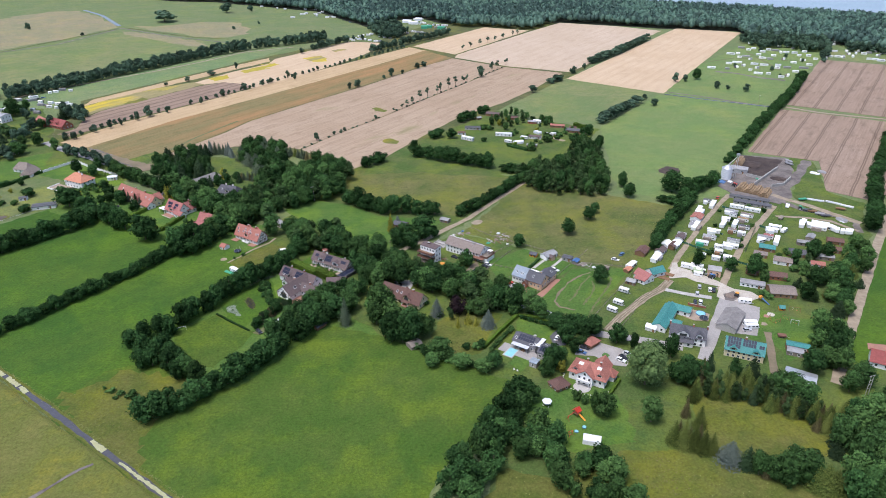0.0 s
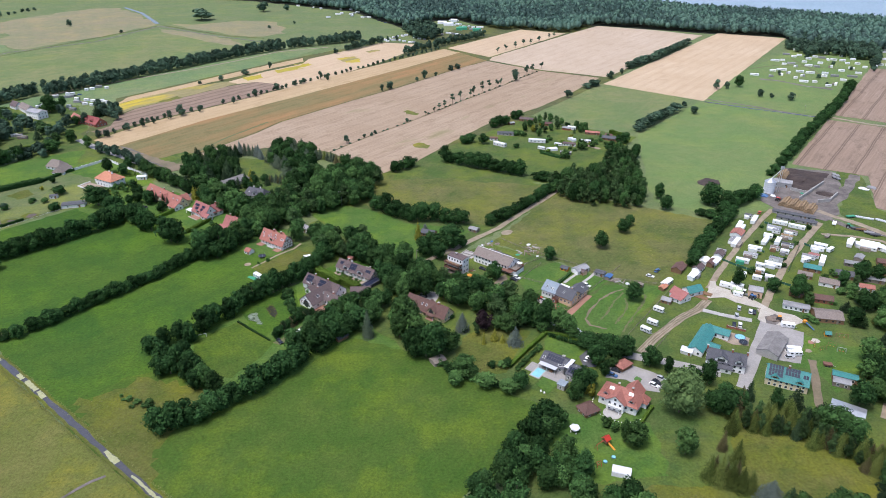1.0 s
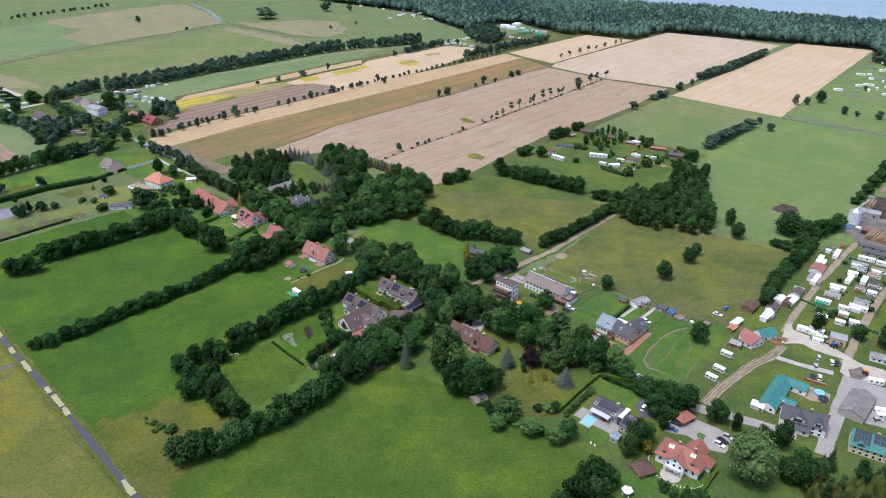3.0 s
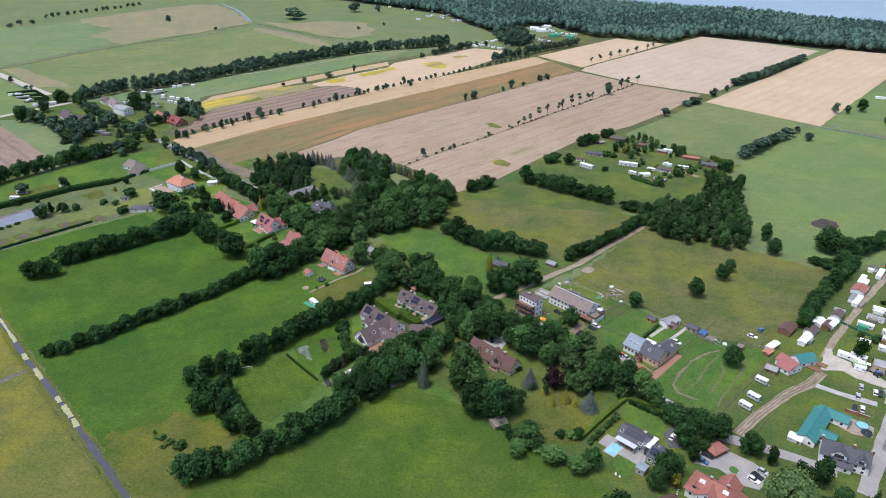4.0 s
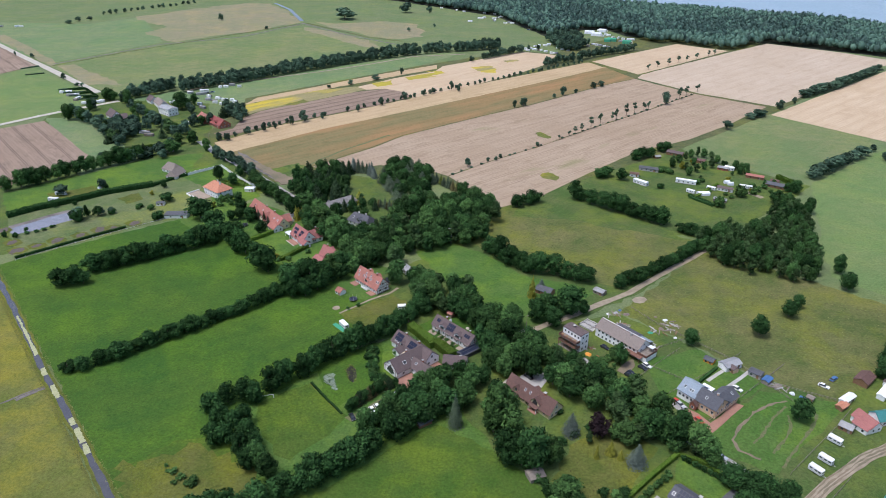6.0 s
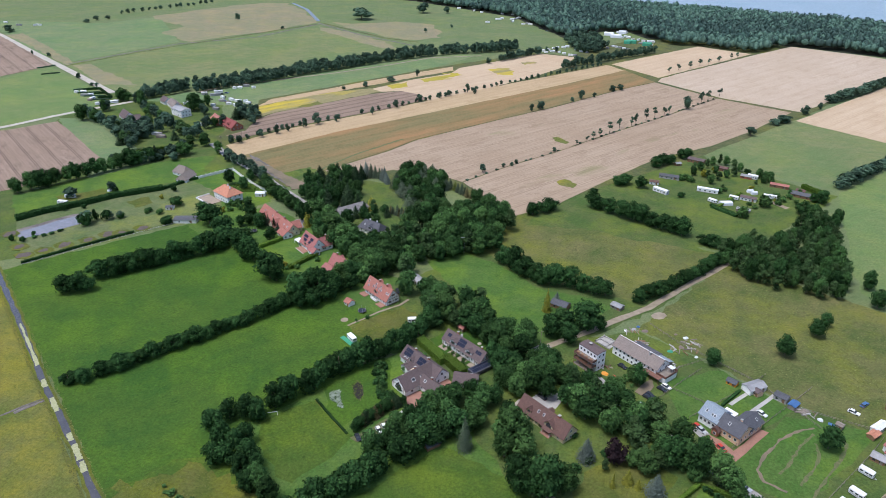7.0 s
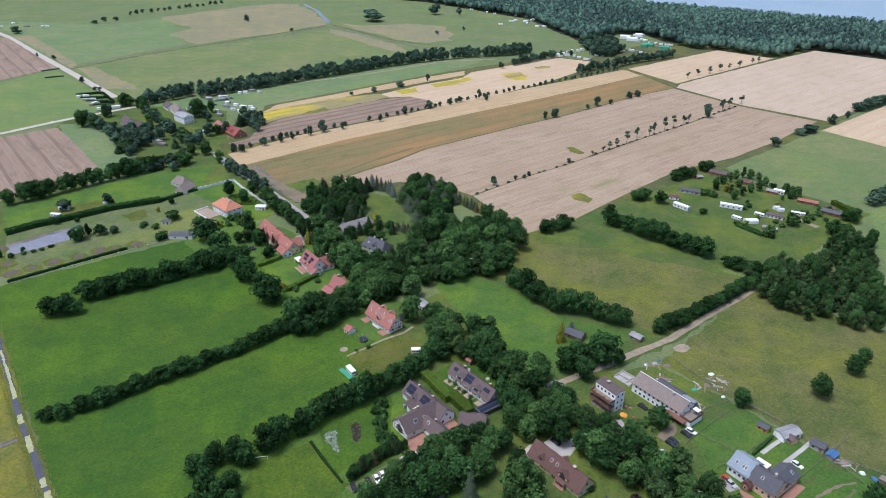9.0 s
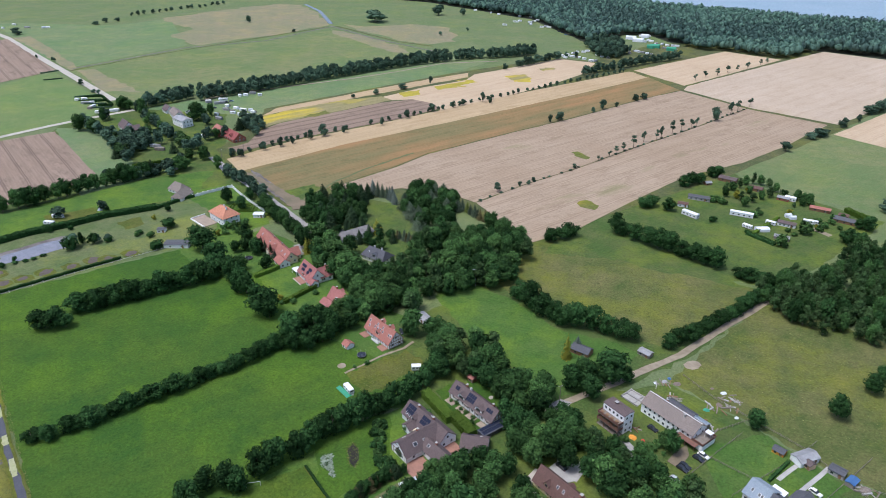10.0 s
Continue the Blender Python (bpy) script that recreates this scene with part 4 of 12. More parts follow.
def pitch_home(x, y, rz, L, roof="plastic", lean="", label="white static caravan on a grass pitch"):
    """A static caravan with its roof sheet, small windows, a skirt and sometimes a porch or awning."""
    def build():
        ob = new("static_caravan")
        part("body", boxed(0, 0, 0.35, L, 2.7, 2.0, 0.16), "plastic", ob)
        part("roof", boxed(0, 0, 2.31, L + 0.12, 2.82, 0.15, 0.06), roof, ob)
        part("skirt", boxed(0, 0, 0, L - 0.2, 2.6, 0.36), "grey_wood", ob)
        n = max(2, int(L / 2.8))
        for k in range(n):
            for sy in (-1, 1):
                put("window", shared(("window", "pitch"), "glass", lambda: boxed(0, 0, 0, 0.85, 0.05, 0.5)), ob, m=pose((k + 0.5) / n * L - L / 2 + 0.3, sy * 1.36, 1.35))
        part("door", boxed(-0.3 * L + 0.9, -1.36, 0.4, 0.7, 0.06, 1.75), "frame", ob)
        part("vent", boxed(0.2 * L, 0.3, 2.46, 0.5, 0.5, 0.09, 0.03), "frame", ob)
        if lean:
            part("awning", boxed(-0.12 * L, -2.4, 0, L * 0.6, 2.1, 1.95, 0.12), lean, ob, "porch beside the caravan")
        return tagged(ob, label, "static caravan", "static caravans")
    return again(("pitch", L, roof, lean), x, y, rz, build)


def car(x, y, rz, paint="silver", label="silver estate car parked", L=4.4, tall=1.45, group="parked cars"):
    def build():
        ob = new("car")
        W = 1.75
        bm = boxed(0, 0, 0.28, L, W, 0.58, 0.16)
        part("body", bm, paint, ob)
        bm = bmesh.new()
        z0, z1 = 0.82, tall
        lo = [(-L * 0.44, -W / 2 + 0.06), (L * 0.2, -W / 2 + 0.06), (L * 0.2, W / 2 - 0.06), (-L * 0.44, W / 2 - 0.06)]
        hi = [(-L * 0.34, -W / 2 + 0.2), (L * 0.04, -W / 2 + 0.2), (L * 0.04, W / 2 - 0.2), (-L * 0.34, W / 2 - 0.2)]
        a = [bm.verts.new((p, q, z0)) for p, q in lo]
        b = [bm.verts.new((p, q, z1)) for p, q in hi]
        bm.faces.new(b)
        bm.faces.new(a)
        for i in range(4):
            j = (i + 1) % 4
            bm.faces.new((a[i], a[j], b[j], b[i]))
        c = part("cabin", bm, "glass", ob, "dark tinted windows")
        part("roof_panel", boxed(-L * 0.15, 0, z1, L * 0.36, W - 0.42, 0.05, 0.02), paint, ob)
        for sx in (-0.3, 0.31):
            for sy in (-1, 1):
                wheel(ob, sx * L, sy * (W / 2 - 0.1), 0.345)
        for sy in (-1, 1):
            part("headlight", boxed(L / 2 - 0.04, sy * 0.6, 0.6, 0.12, 0.35, 0.14), "frame", ob)
            part("tail_light", boxed(-L / 2 + 0.04, sy * 0.65, 0.62, 0.12, 0.25, 0.14), "red_paint", ob)
        return tagged(ob, label, "car", group)
    return again(("car", paint, L, label), x, y, rz, build)


def fence(points, h=1.2, spacing=2.5, material="grey_wood", label="weathered timber post and rail fence", rails=2):
    ob = thing("fence", points[0][0], points[0][1], 0, label, "fence")
    o = Vector(points[0])
    key = ("post", h, material)
    for a, b in zip(points, points[1:]):
        a, b = Vector(a) - o, Vector(b) - o
        n = max(1, round((b - a).length / spacing))
        ang = math.degrees(math.atan2(b.y - a.y, b.x - a.x))
        for i in range(n):
            p = a.lerp(b, i / n)
            put("post", shared(key, material, lambda: boxed(0, 0, -0.3, 0.12, 0.12, h + 0.3)), ob, m=pose(p.x, p.y, 0, 0, 0, ang))
        L = (b - a).length
        mid = (a + b) / 2
        for k in range(rails):
            part("rail", boxed(0, 0.08, h * (0.45 + 0.45 * k), L, 0.05, 0.12), material, ob, m=pose(mid.x, mid.y, 0, 0, 0, ang))
    return ob


def garden_wall(points, h=1.7, t=0.35, material="white", label="white rendered garden wall"):
    ob = thing("garden_wall", points[0][0], points[0][1], 0, label, "wall")
    o = Vector(points[0])
    for a, b in zip(points, points[1:]):
        a, b = Vector(a) - o, Vector(b) - o
        mid, L = (a + b) / 2, (b - a).length
        ang = math.degrees(math.atan2(b.y - a.y, b.x - a.x))
        part("panel", boxed(0, 0, -0.2, L - 0.02, t, h + 0.2), material, ob, m=pose(mid.x, mid.y, 0, 0, 0, ang))
        part("coping", boxed(0, 0, h, L - 0.02, t + 0.14, 0.1), "concrete", ob, m=pose(mid.x, mid.y, 0, 0, 0, ang))
        n = max(1, round(L / 4))
        for i in range(n):
            p = a.lerp(b, i / n)
            part("pier", boxed(p.x, p.y, -0.2, t + 0.25, t + 0.25, h + 0.55), material, ob)
    return ob


def lamp_post(x, y, h=8.0):
    ob = thing("street_lamp", x, y, 20, "grey street lamp on a slim mast", "lamp")
    part("pole", tube(bmesh.new(), (0, 0, -0.2), (0, 0, h), 0.2, 0.13, 8), "concrete", ob)
    part("arm", tube(bmesh.new(), (-1.2, 0, h + 0.1), (1.2, 0, h + 0.1), 0.06, 0.06, 6), "steel", ob)
    for s in (-1, 1):
        part("head", boxed(s * 1.4, 0, h, 0.9, 0.35, 0.2, 0.05), "tin", ob)
    return ob


def power_pole(x, y, h=9.0, rz=0):
    ob = thing("power_pole", x, y, rz, "timber power pole with a cross arm", "pole")
    part("pole", tube(bmesh.new(), (0, 0, -0.3), (0, 0, h), 0.16, 0.1, 8), "grey_wood", ob)
    part("cross_arm", boxed(0, 0, h - 0.8, 2.0, 0.14, 0.14), "grey_wood", ob)
    for s in (-0.85, 0, 0.85):
        part("insulator", boxed(s, 0, h - 0.66, 0.1, 0.1, 0.2), "frame", ob)
    return ob


def tunnel_tent(x, y, rz, L, W, h, label="white tunnel marquee on the lawn", material="cover", category="tent", name="marquee"):
    ob = thing(name, x, y, rz, label, category)
    bm = bmesh.new()
    n = 9
    rows = []
    for u in (-L / 2, -L / 6, L / 6, L / 2):
        rows.append([bm.verts.new((u, -W / 2 * math.cos(math.pi * i / n), h * (0.55 * min(1, 3 * math.sin(math.pi * i / n)) + 0.45 * math.sin(math.pi * i / n)))) for i in range(n + 1)])
    for a, b in zip(rows, rows[1:]):
        for i in range(n):
            bm.faces.new((a[i], a[i + 1], b[i + 1], b[i]))
    bm.faces.new(rows[0])
    bm.faces.new(list(reversed(rows[-1])))
    part("canopy", bm, material, ob)
    for s in (-1, 1):
        part("sill", boxed(0, s * W / 2, 0, L, 0.12, 0.12), "steel", ob)
    return ob


def heap(x, y, r, h, material, label, category="heap", name="mound", seed=1):
    rng = random.Random(seed)
    bm = bmesh.new()
    bmesh.ops.create_icosphere(bm, subdivisions=3, radius=1.0)
    for v in bm.verts:
        k = 1 + 0.35 * noise.noise(v.co * 2.2 + Vector((seed, 0, 0)))
        v.co = Vector((v.co.x * r * k, v.co.y * r * k * 0.8, max(-0.1, v.co.z * h * k)))
    ob = link(name, bm, material)
    ob.matrix_basis = pose(x, y, 0, 0, 0, rng.uniform(0, 180))
    return tagged(ob, label, category)


def bale(x, y, rz):
    def build():
        ob = new("wrapped_bale")
        part("bale", tube(bmesh.new(), (-0.65, 0, 0.65), (0.65, 0, 0.65), 0.68, 0.68, 14), "cover", ob)
        part("wrap_seam", tube(bmesh.new(), (-0.05, 0, 0.65), (0.05, 0, 0.65), 0.7, 0.7, 14), "tin", ob)
        return tagged(ob, "white wrapped silage bale in a row", "bale", "silage bales")
    return again(("bale",), x, y, rz, build)


def trampoline(x, y, r=2.0):
    ob = thing("trampoline", x, y, 0, "round black garden trampoline on steel legs", "trampoline")
    part("mat", tube(bmesh.new(), (0, 0, 0.84), (0, 0, 0.88), r, r, 24), "black", ob)
    bm = bmesh.new()
    for i in range(24):
        a, b = i / 24 * 2 * math.pi, (i + 1) / 24 * 2 * math.pi
        tube(bm, (r * math.cos(a), r * math.sin(a), 0.9), (r * math.cos(b), r * math.sin(b), 0.9), 0.14, 0.14, 6)
    part("rim", bm, "tin_dark", ob, "dark padded rim")
    for i in range(6):
        a = i / 6 * 2 * math.pi
        part("leg", tube(bmesh.new(), (r * math.cos(a), r * math.sin(a), 0), (r * math.cos(a), r * math.sin(a), 0.85), 0.05, 0.05, 6), "steel", ob)
        part("net_pole", tube(bmesh.new(), (r * math.cos(a), r * math.sin(a), 0.9), (r * math.cos(a), r * math.sin(a), 2.6), 0.04, 0.04, 6), "steel", ob)
    return ob


def playset(x, y, rz):
    ob = thing("play_tower", x, y, rz, "red wooden play tower with slide on a lawn", "playground")
    for sx in (-1, 1):
        for sy in (-1, 1):
            part("post", boxed(sx, sy, -0.1, 0.15, 0.15, 2.6), "wood", ob)
    part("platform", boxed(0, 0, 1.3, 2.3, 2.3, 0.15), "wood", ob)
    for s in (0, 180):
        part("roof", sheet([(-1.4, 0), (1.4, 0), (1.4, 1.9), (-1.4, 1.9)], 0.1), "red_paint", ob, m=pose(0, 0, 0, 0, 0, s) @ pose(0, -1.4, 2.4, 40))
    part("slide", boxed(0, 0, 0, 0.8, 3.6, 0.12), "yellow_paint", ob, "orange slide", pose(0, -2.7, 0.7, 22))
    part("swing_beam", boxed(-3, 0, 2.3, 4.4, 0.15, 0.15), "red_paint", ob)
    for s in (-0.7, 0.7):
        part("swing_leg", tube(bmesh.new(), (-5.1, s, -0.1), (-5.1, 0, 2.4), 0.08, 0.08, 6), "red_paint", ob)
    return ob


def parasol(x, y):
    ob = thing("parasol", x, y, 15, "white hexagonal garden parasol over a table", "parasol")
    part("pole", tube(bmesh.new(), (0, 0, -0.1), (0, 0, 2.7), 0.05, 0.05, 8), "steel", ob)
    part("canopy", tube(bmesh.new(), (0, 0, 2.2), (0, 0, 2.95), 2.1, 0.1, 6), "cover", ob)
    part("table_top", tube(bmesh.new(), (0, 0, 0.70), (0, 0, 0.76), 0.9, 0.9, 16), "plastic", ob)
    for k in range(4):
        a = k * math.pi / 2
        chair = part("stool", tube(bmesh.new(), (0, 0, 0), (0, 0, 0.45), 0.25, 0.22, 8), "plastic", ob, "white garden stool", pose(1.5 * math.cos(a), 1.5 * math.sin(a), 0))
        part("back", boxed(0, 0, 0.45, 0.06, 0.45, 0.45), "plastic", chair, "", pose(0.2 * math.cos(a), 0.2 * math.sin(a), 0, 0, 0, math.degrees(a)))
    return ob


def swing_frame(x, y, rz, span=3.0, material="wood", label="timber swing frame on a playground lawn"):
    ob = thing("swing_frame", x, y, rz, label, "swing")
    part("beam", tube(bmesh.new(), (-span / 2, 0, 2.2), (span / 2, 0, 2.2), 0.09, 0.09, 6), material, ob)
    for sx in (-0.5, 0.5):
        for sy in (-0.9, 0.9):
            part("leg", tube(bmesh.new(), (sx * span, sy, -0.1), (sx * span, 0, 2.2), 0.08, 0.08, 6), material, ob)
    for sx in (-0.2, 0.2):
        part("seat", boxed(sx * span, 0, 0.5, 0.5, 0.25, 0.06), "red_paint", ob, "red swing seat")
        for k in (-0.2, 0.2):
            part("rope", tube(bmesh.new(), (sx * span + k, 0, 0.55), (sx * span + k, 0, 2.2), 0.02, 0.02, 4), "steel", ob)
    return ob


def slide_tower(x, y, rz):
    ob = thing("slide_tower", x, y, rz, "blue slide with a small orange tower", "playground")
    for sx in (-0.6, 0.6):
        for sy in (-0.6, 0.6):
            part("post", boxed(sx, sy, -0.1, 0.14, 0.14, 3.0), "wood", ob)
    part("cabin", boxed(0, 0, 1.6, 1.5, 1.5, 1.0), "yellow_paint", ob)
    part("slide", boxed(2.6, 0, 0, 5.2, 0.8, 0.14), "blue_paint", ob, "blue slide", pose(0.4, 0, 1.9, 0, 20))
    return ob


def paddling_pool(x, y, r=0.8):
    ob = thing("paddling_pool", x, y, 0, "round blue paddling pool on grass", "pool")
    part("wall", tube(bmesh.new(), (0, 0, -0.05), (0, 0, 0.5), r, r, 24), "blue_paint", ob)
    part("pool_water", tube(bmesh.new(), (0, 0, 0.5), (0, 0, 0.52), r * 0.88, r * 0.88, 24), "pool", ob)
    return ob


def lumber(x, y, rz, seed):
    """A loose pile of boards and rubble."""
    rng = random.Random(seed)
    ob = thing("lumber_pile", x, y, rz, "untidy pile of boards and building rubble", "pile")
    for i in range(9):
        part("board", boxed(0, 0, 0, rng.uniform(1.5, 4.5), rng.uniform(0.2, 0.7), rng.uniform(0.12, 0.5)), rng.choice(("grey_wood", "concrete", "grey_wood", "concrete", "wood")), ob,
             m=pose(rng.uniform(-3.5, 3.5), rng.uniform(-2.5, 2.5), 0.02 * i, 0, 0, rng.uniform(0, 180)))
    return ob


def log_stack(x, y, rz, L=13.0, r=0.62):
    """Round logs stacked in three courses."""
    def build():
        ob = new("log_stack")
        me = shared(("log", L, r), "straw", lambda: tube(bmesh.new(), (-L / 2, 0, 0), (L / 2, 0, 0), r, r * 0.9, 10))
        for k, n in enumerate((5, 4, 2)):
            for i in range(n):
                put("log", me, ob, m=pose(((i * 7 + k) % 3 - 1) * 0.3, (i - (n - 1) / 2) * 2 * r, r + k * 1.7 * r, 0, 0, ((i + k) % 2) * 180))
        return tagged(ob, "long stack of pale debarked logs", "log stack", "log stacks")
    return again(("log_stack", L), x, y, rz, build)


def tractor(x, y, rz, paint="red_paint", label="red farm tractor parked in the yard"):
    ob = thing("tractor", x, y, rz, label, "tractor", "farm machines")
    part("bonnet", boxed(1.1, 0, 0.9, 2.2, 1.0, 0.9, 0.15), paint, ob)
    part("cab", boxed(-0.7, 0, 0.9, 1.5, 1.5, 1.7, 0.12), "glass", ob, "dark glazed cab")
    part("cab_roof", boxed(-0.7, 0, 2.6, 1.7, 1.7, 0.15, 0.05), paint, ob)
    for sy in (-1, 1):
        wheel(ob, -0.9, sy * 0.95, 0.85, 0.5)
        wheel(ob, 1.6, sy * 0.8, 0.55, 0.35)
    return ob


def trailer(x, y, rz, material="grey_wood", label="flat farm trailer standing in the yard", L=5.5):
    ob = thing("farm_trailer", x, y, rz, label, "trailer", "farm machines")
    part("bed", boxed(0, 0, 0.8, L, 2.2, 0.7, 0.05), material, ob)
    part("drawbar", tube(bmesh.new(), (L / 2, 0, 0.7), (L / 2 + 1.6, 0, 0.4), 0.07, 0.07), "steel", ob)
    for sx in (-0.6, 0.6):
        for sy in (-1, 1):
            wheel(ob, sx, sy * 1.0, 0.45, 0.3)
    return ob


def combine(x, y, rz):
    ob = thing("combine_harvester", x, y, rz, "pale green combine harvester parked in the yard", "harvester", "farm machines")
    part("body", boxed(-0.6, 0, 1.0, 5.0, 2.6, 2.2, 0.25), "willow_paint", ob)
    part("grain_tank", boxed(-0.3, 0, 3.1, 2.6, 2.2, 0.5, 0.1), "plastic", ob)
    part("cab", boxed(2.5, 0, 1.6, 1.3, 1.7, 1.7, 0.12), "glass", ob, "dark glazed cab")
    part("cab_roof", boxed(2.5, 0, 3.3, 1.5, 1.9, 0.15, 0.05), "plastic", ob)
    part("feeder", boxed(3.7, 0, 0.6, 1.6, 1.2, 0.8, 0.1), "tin", ob)
    for sy in (-1, 1):
        wheel(ob, 1.6, sy * 1.45, 0.85, 0.55)
        wheel(ob, -2.3, sy * 1.2, 0.55, 0.35)
    return ob


def net_fence(points, h=1.3):
    """A low fence clad in green netting between pitches."""
    ob = thing("net_fence", points[0][0], points[0][1], 0, "low fence clad in dark green netting", "fence", "pitch fences")
    o = Vector(points[0])
    for a, b in zip(points, points[1:]):
        a, b = Vector(a) - o, Vector(b) - o
        mid, L = (a + b) / 2, (b - a).length
        ang = math.degrees(math.atan2(b.y - a.y, b.x - a.x))
        part("netting", boxed(0, 0, 0, L, 0.06, h), "net", ob, m=pose(mid.x, mid.y, 0, 0, 0, ang))
        for u in (-0.5, 0, 0.5):
            part("post", boxed(u * L, 0, 0, 0.1, 0.1, h + 0.15), "steel", ob, m=pose(mid.x, mid.y, 0, 0, 0, ang))
    return ob


# ---- the land ----
bm = bmesh.new()
bmesh.ops.create_grid(bm, x_segments=40, y_segments=40, size=4900)
tagged(link("ground", bm, "grass"), "green and olive grassland reaching the horizon", "ground", kind="structure")
slab("village_ground", [(-110.0, 419.0), (-89.4, 459.4), (-51.8, 511.1), (27.6, 475.6), (60.8, 464.0), (21.2, 394.3), (-14.6, 354.2), (-36.2, 343.6), (-78.5, 374.3)], "weedy", 0.013, "green grass along the hedges", "grass", 1.3, 4.5)
slab("village_ground", [(-183.2, 252.4), (-138.2, 278.3), (-99.6, 234.6), (-119.6, 203.4), (-151.9, 203.6)], "meadow", 0.017, "green grass below the hedgerow", "grass", 1.3, 4.5)
slab("village_ground", [(-513.3, 580.1), (-536.8, 662.0), (-501.0, 684.8), (-406.8, 681.9), (-337.4, 576.3), (-274.7, 508.8), (-223.0, 479.2), (-261.6, 419.8), (-326.8, 350.2), (-339.2, 331.1), (-485.8, 452.9), (-433.0, 447.5)], "weedy", 0.021, "green grass round the village", "grass", 1.3, 4.5)
slab("village_ground", [(21.9, 223.6), (77.6, 242.1), (177.7, 244.7), (199.9, 240.3), (152.9, 162.9), (90.6, 147.8), (15.4, 162.1)], "weedy", 0.024, "weedy green grass by the gardens", "grass", 1.3, 4.5)
slab("village_ground", [(-172.8, 230.1), (-114.9, 249.2), (-51.0, 280.6), (-6.4, 243.4), (2.8, 200.2), (-5.3, 162.3), (-88.1, 151.9), (-130.1, 184.3)], "field_grass", 0.028, "green grass below the hedgerows", "grass", 1.3, 4.5)
slab("village_ground", [(-140.0, 262.2), (-82.6, 332.6), (-2.0, 350.8), (15.3, 293.5), (5.0, 235.8), (-49.9, 219.0), (-113.8, 231.5)], "lawn", 0.031, "green grass between the gardens", "grass", 1.3, 4.5)
slab("verge", [(79.7, 330.0), (149.0, 403.9), (194.9, 428.5), (226.5, 413.2), (262.3, 377.4), (200.0, 276.4), (170.7, 240.7), (142.7, 233.1), (102.1, 241.7), (79.1, 259.3)], "weedy", 0.035, "trodden weedy camp ground", "grass", 1.3, 4.5)
slab("meadow_field", [(-313.9, 326.8), (-318.7, 336.9), (-312.2, 349.6), (-297.2, 367.0), (-281.8, 388.4), (-266.5, 407.6), (-249.2, 426.7), (-229.5, 405.1), (-234.8, 373.9), (-256.7, 329.2), (-274.2, 307.2), (-285.8, 298.4)], "meadow", 0.038, "lush green meadow below the fence", "meadow", 1.3, 4.5)
slab("garden_meadow", [(-136.6, 262.9), (-125.2, 268.1), (-109.2, 296.8), (-92.5, 310.6), (-71.3, 293.4), (-62.0, 279.8), (-74.7, 257.5), (-86.6, 240.6), (-95.7, 221.5), (-107.0, 236.0)], "lawn", 0.042, "green garden meadow among hedges", "meadow", 1.3, 4.5)
slab("garden_lawn", [(-263.8, 415.2), (-229.3, 451.1), (-194.4, 438.2), (-160.8, 414.6), (-137.8, 393.3), (-95.2, 381.3), (-65.0, 368.1), (-55.9, 341.6), (-92.0, 321.8), (-132.8, 327.5), (-178.0, 333.8), (-212.0, 377.4)], "lawn", 0.045, "mown green gardens round the houses", "lawn", 1.3, 4.5)
slab("garden_lawn", [(-305.0, 454.8), (-309.4, 490.4), (-289.5, 511.2), (-244.9, 478.5), (-229.7, 460.6), (-241.1, 436.3), (-260.5, 416.2), (-277.2, 411.1)], "lawn", 0.049, "mown green villa garden", "lawn", 1.3, 4.5)
slab("village_green", [(-120.6, 369.5), (-65.5, 302.2), (-22.0, 256.4), (31.2, 223.5), (72.1, 219.3), (120.7, 225.9), (173.1, 240.7), (200.0, 276.4), (249.4, 354.4), (257.5, 394.4), (198.7, 428.4), (143.6, 364.1), (99.1, 320.1), (63.6, 336.9), (38.5, 357.2), (13.1, 370.7), (-8.0, 359.6), (-51.8, 396.8), (-84.5, 420.4)], "weedy", 0.052, "weedy green village ground", "grass", 1.3, 4.5)
slab("village_meadow", [(-103.5, 408.9), (-87.1, 426.3), (-63.5, 415.7), (-37.6, 397.1), (-13.7, 394.8), (-0.7, 389.6), (-15.6, 363.6), (-31.0, 347.1), (-54.8, 363.7), (-77.2, 379.5)], "lawn", 0.056, "fresh green mown meadow", "meadow", 1.3, 4.5)
slab("dry_garden", [(-119.7, 336.1), (-111.8, 346.6), (-101.8, 360.6), (-89.8, 353.4), (-94.9, 343.8), (-101.1, 331.2), (-108.3, 326.8), (-113.4, 330.4)], "rough", 0.176, "dry rough garden grass", "meadow", 1.3, 2.5)
weeds("dry_tussocks", [(-119.7, 336.1), (-111.8, 346.6), (-101.8, 360.6), (-89.8, 353.4), (-94.9, 343.8), (-101.1, 331.2), (-108.3, 326.8), (-113.4, 330.4)], 0.8, 0.4, "reed", "pale dry tussocks in the rough garden")
slab("sand_ring", [(-122.2, 340.8), (-122.6, 341.9), (-123.5, 342.6), (-124.7, 342.6), (-125.6, 341.9), (-126.0, 340.8), (-125.7, 339.7), (-124.7, 339.0), (-123.6, 339.0), (-122.6, 339.6)], "dirt", 0.20, "round sandy fire place ringed with stones", "fire place", 0.2, 1.5)
slab("garden_lawn", [(-120.5, 311.4), (-101.7, 310.4), (-92.3, 316.8), (-84.4, 296.6), (-88.8, 280.8), (-94.9, 270.9), (-105.1, 278.4)], "meadow", 0.063, "short green garden lawn", "meadow", 1.3, 4.5)
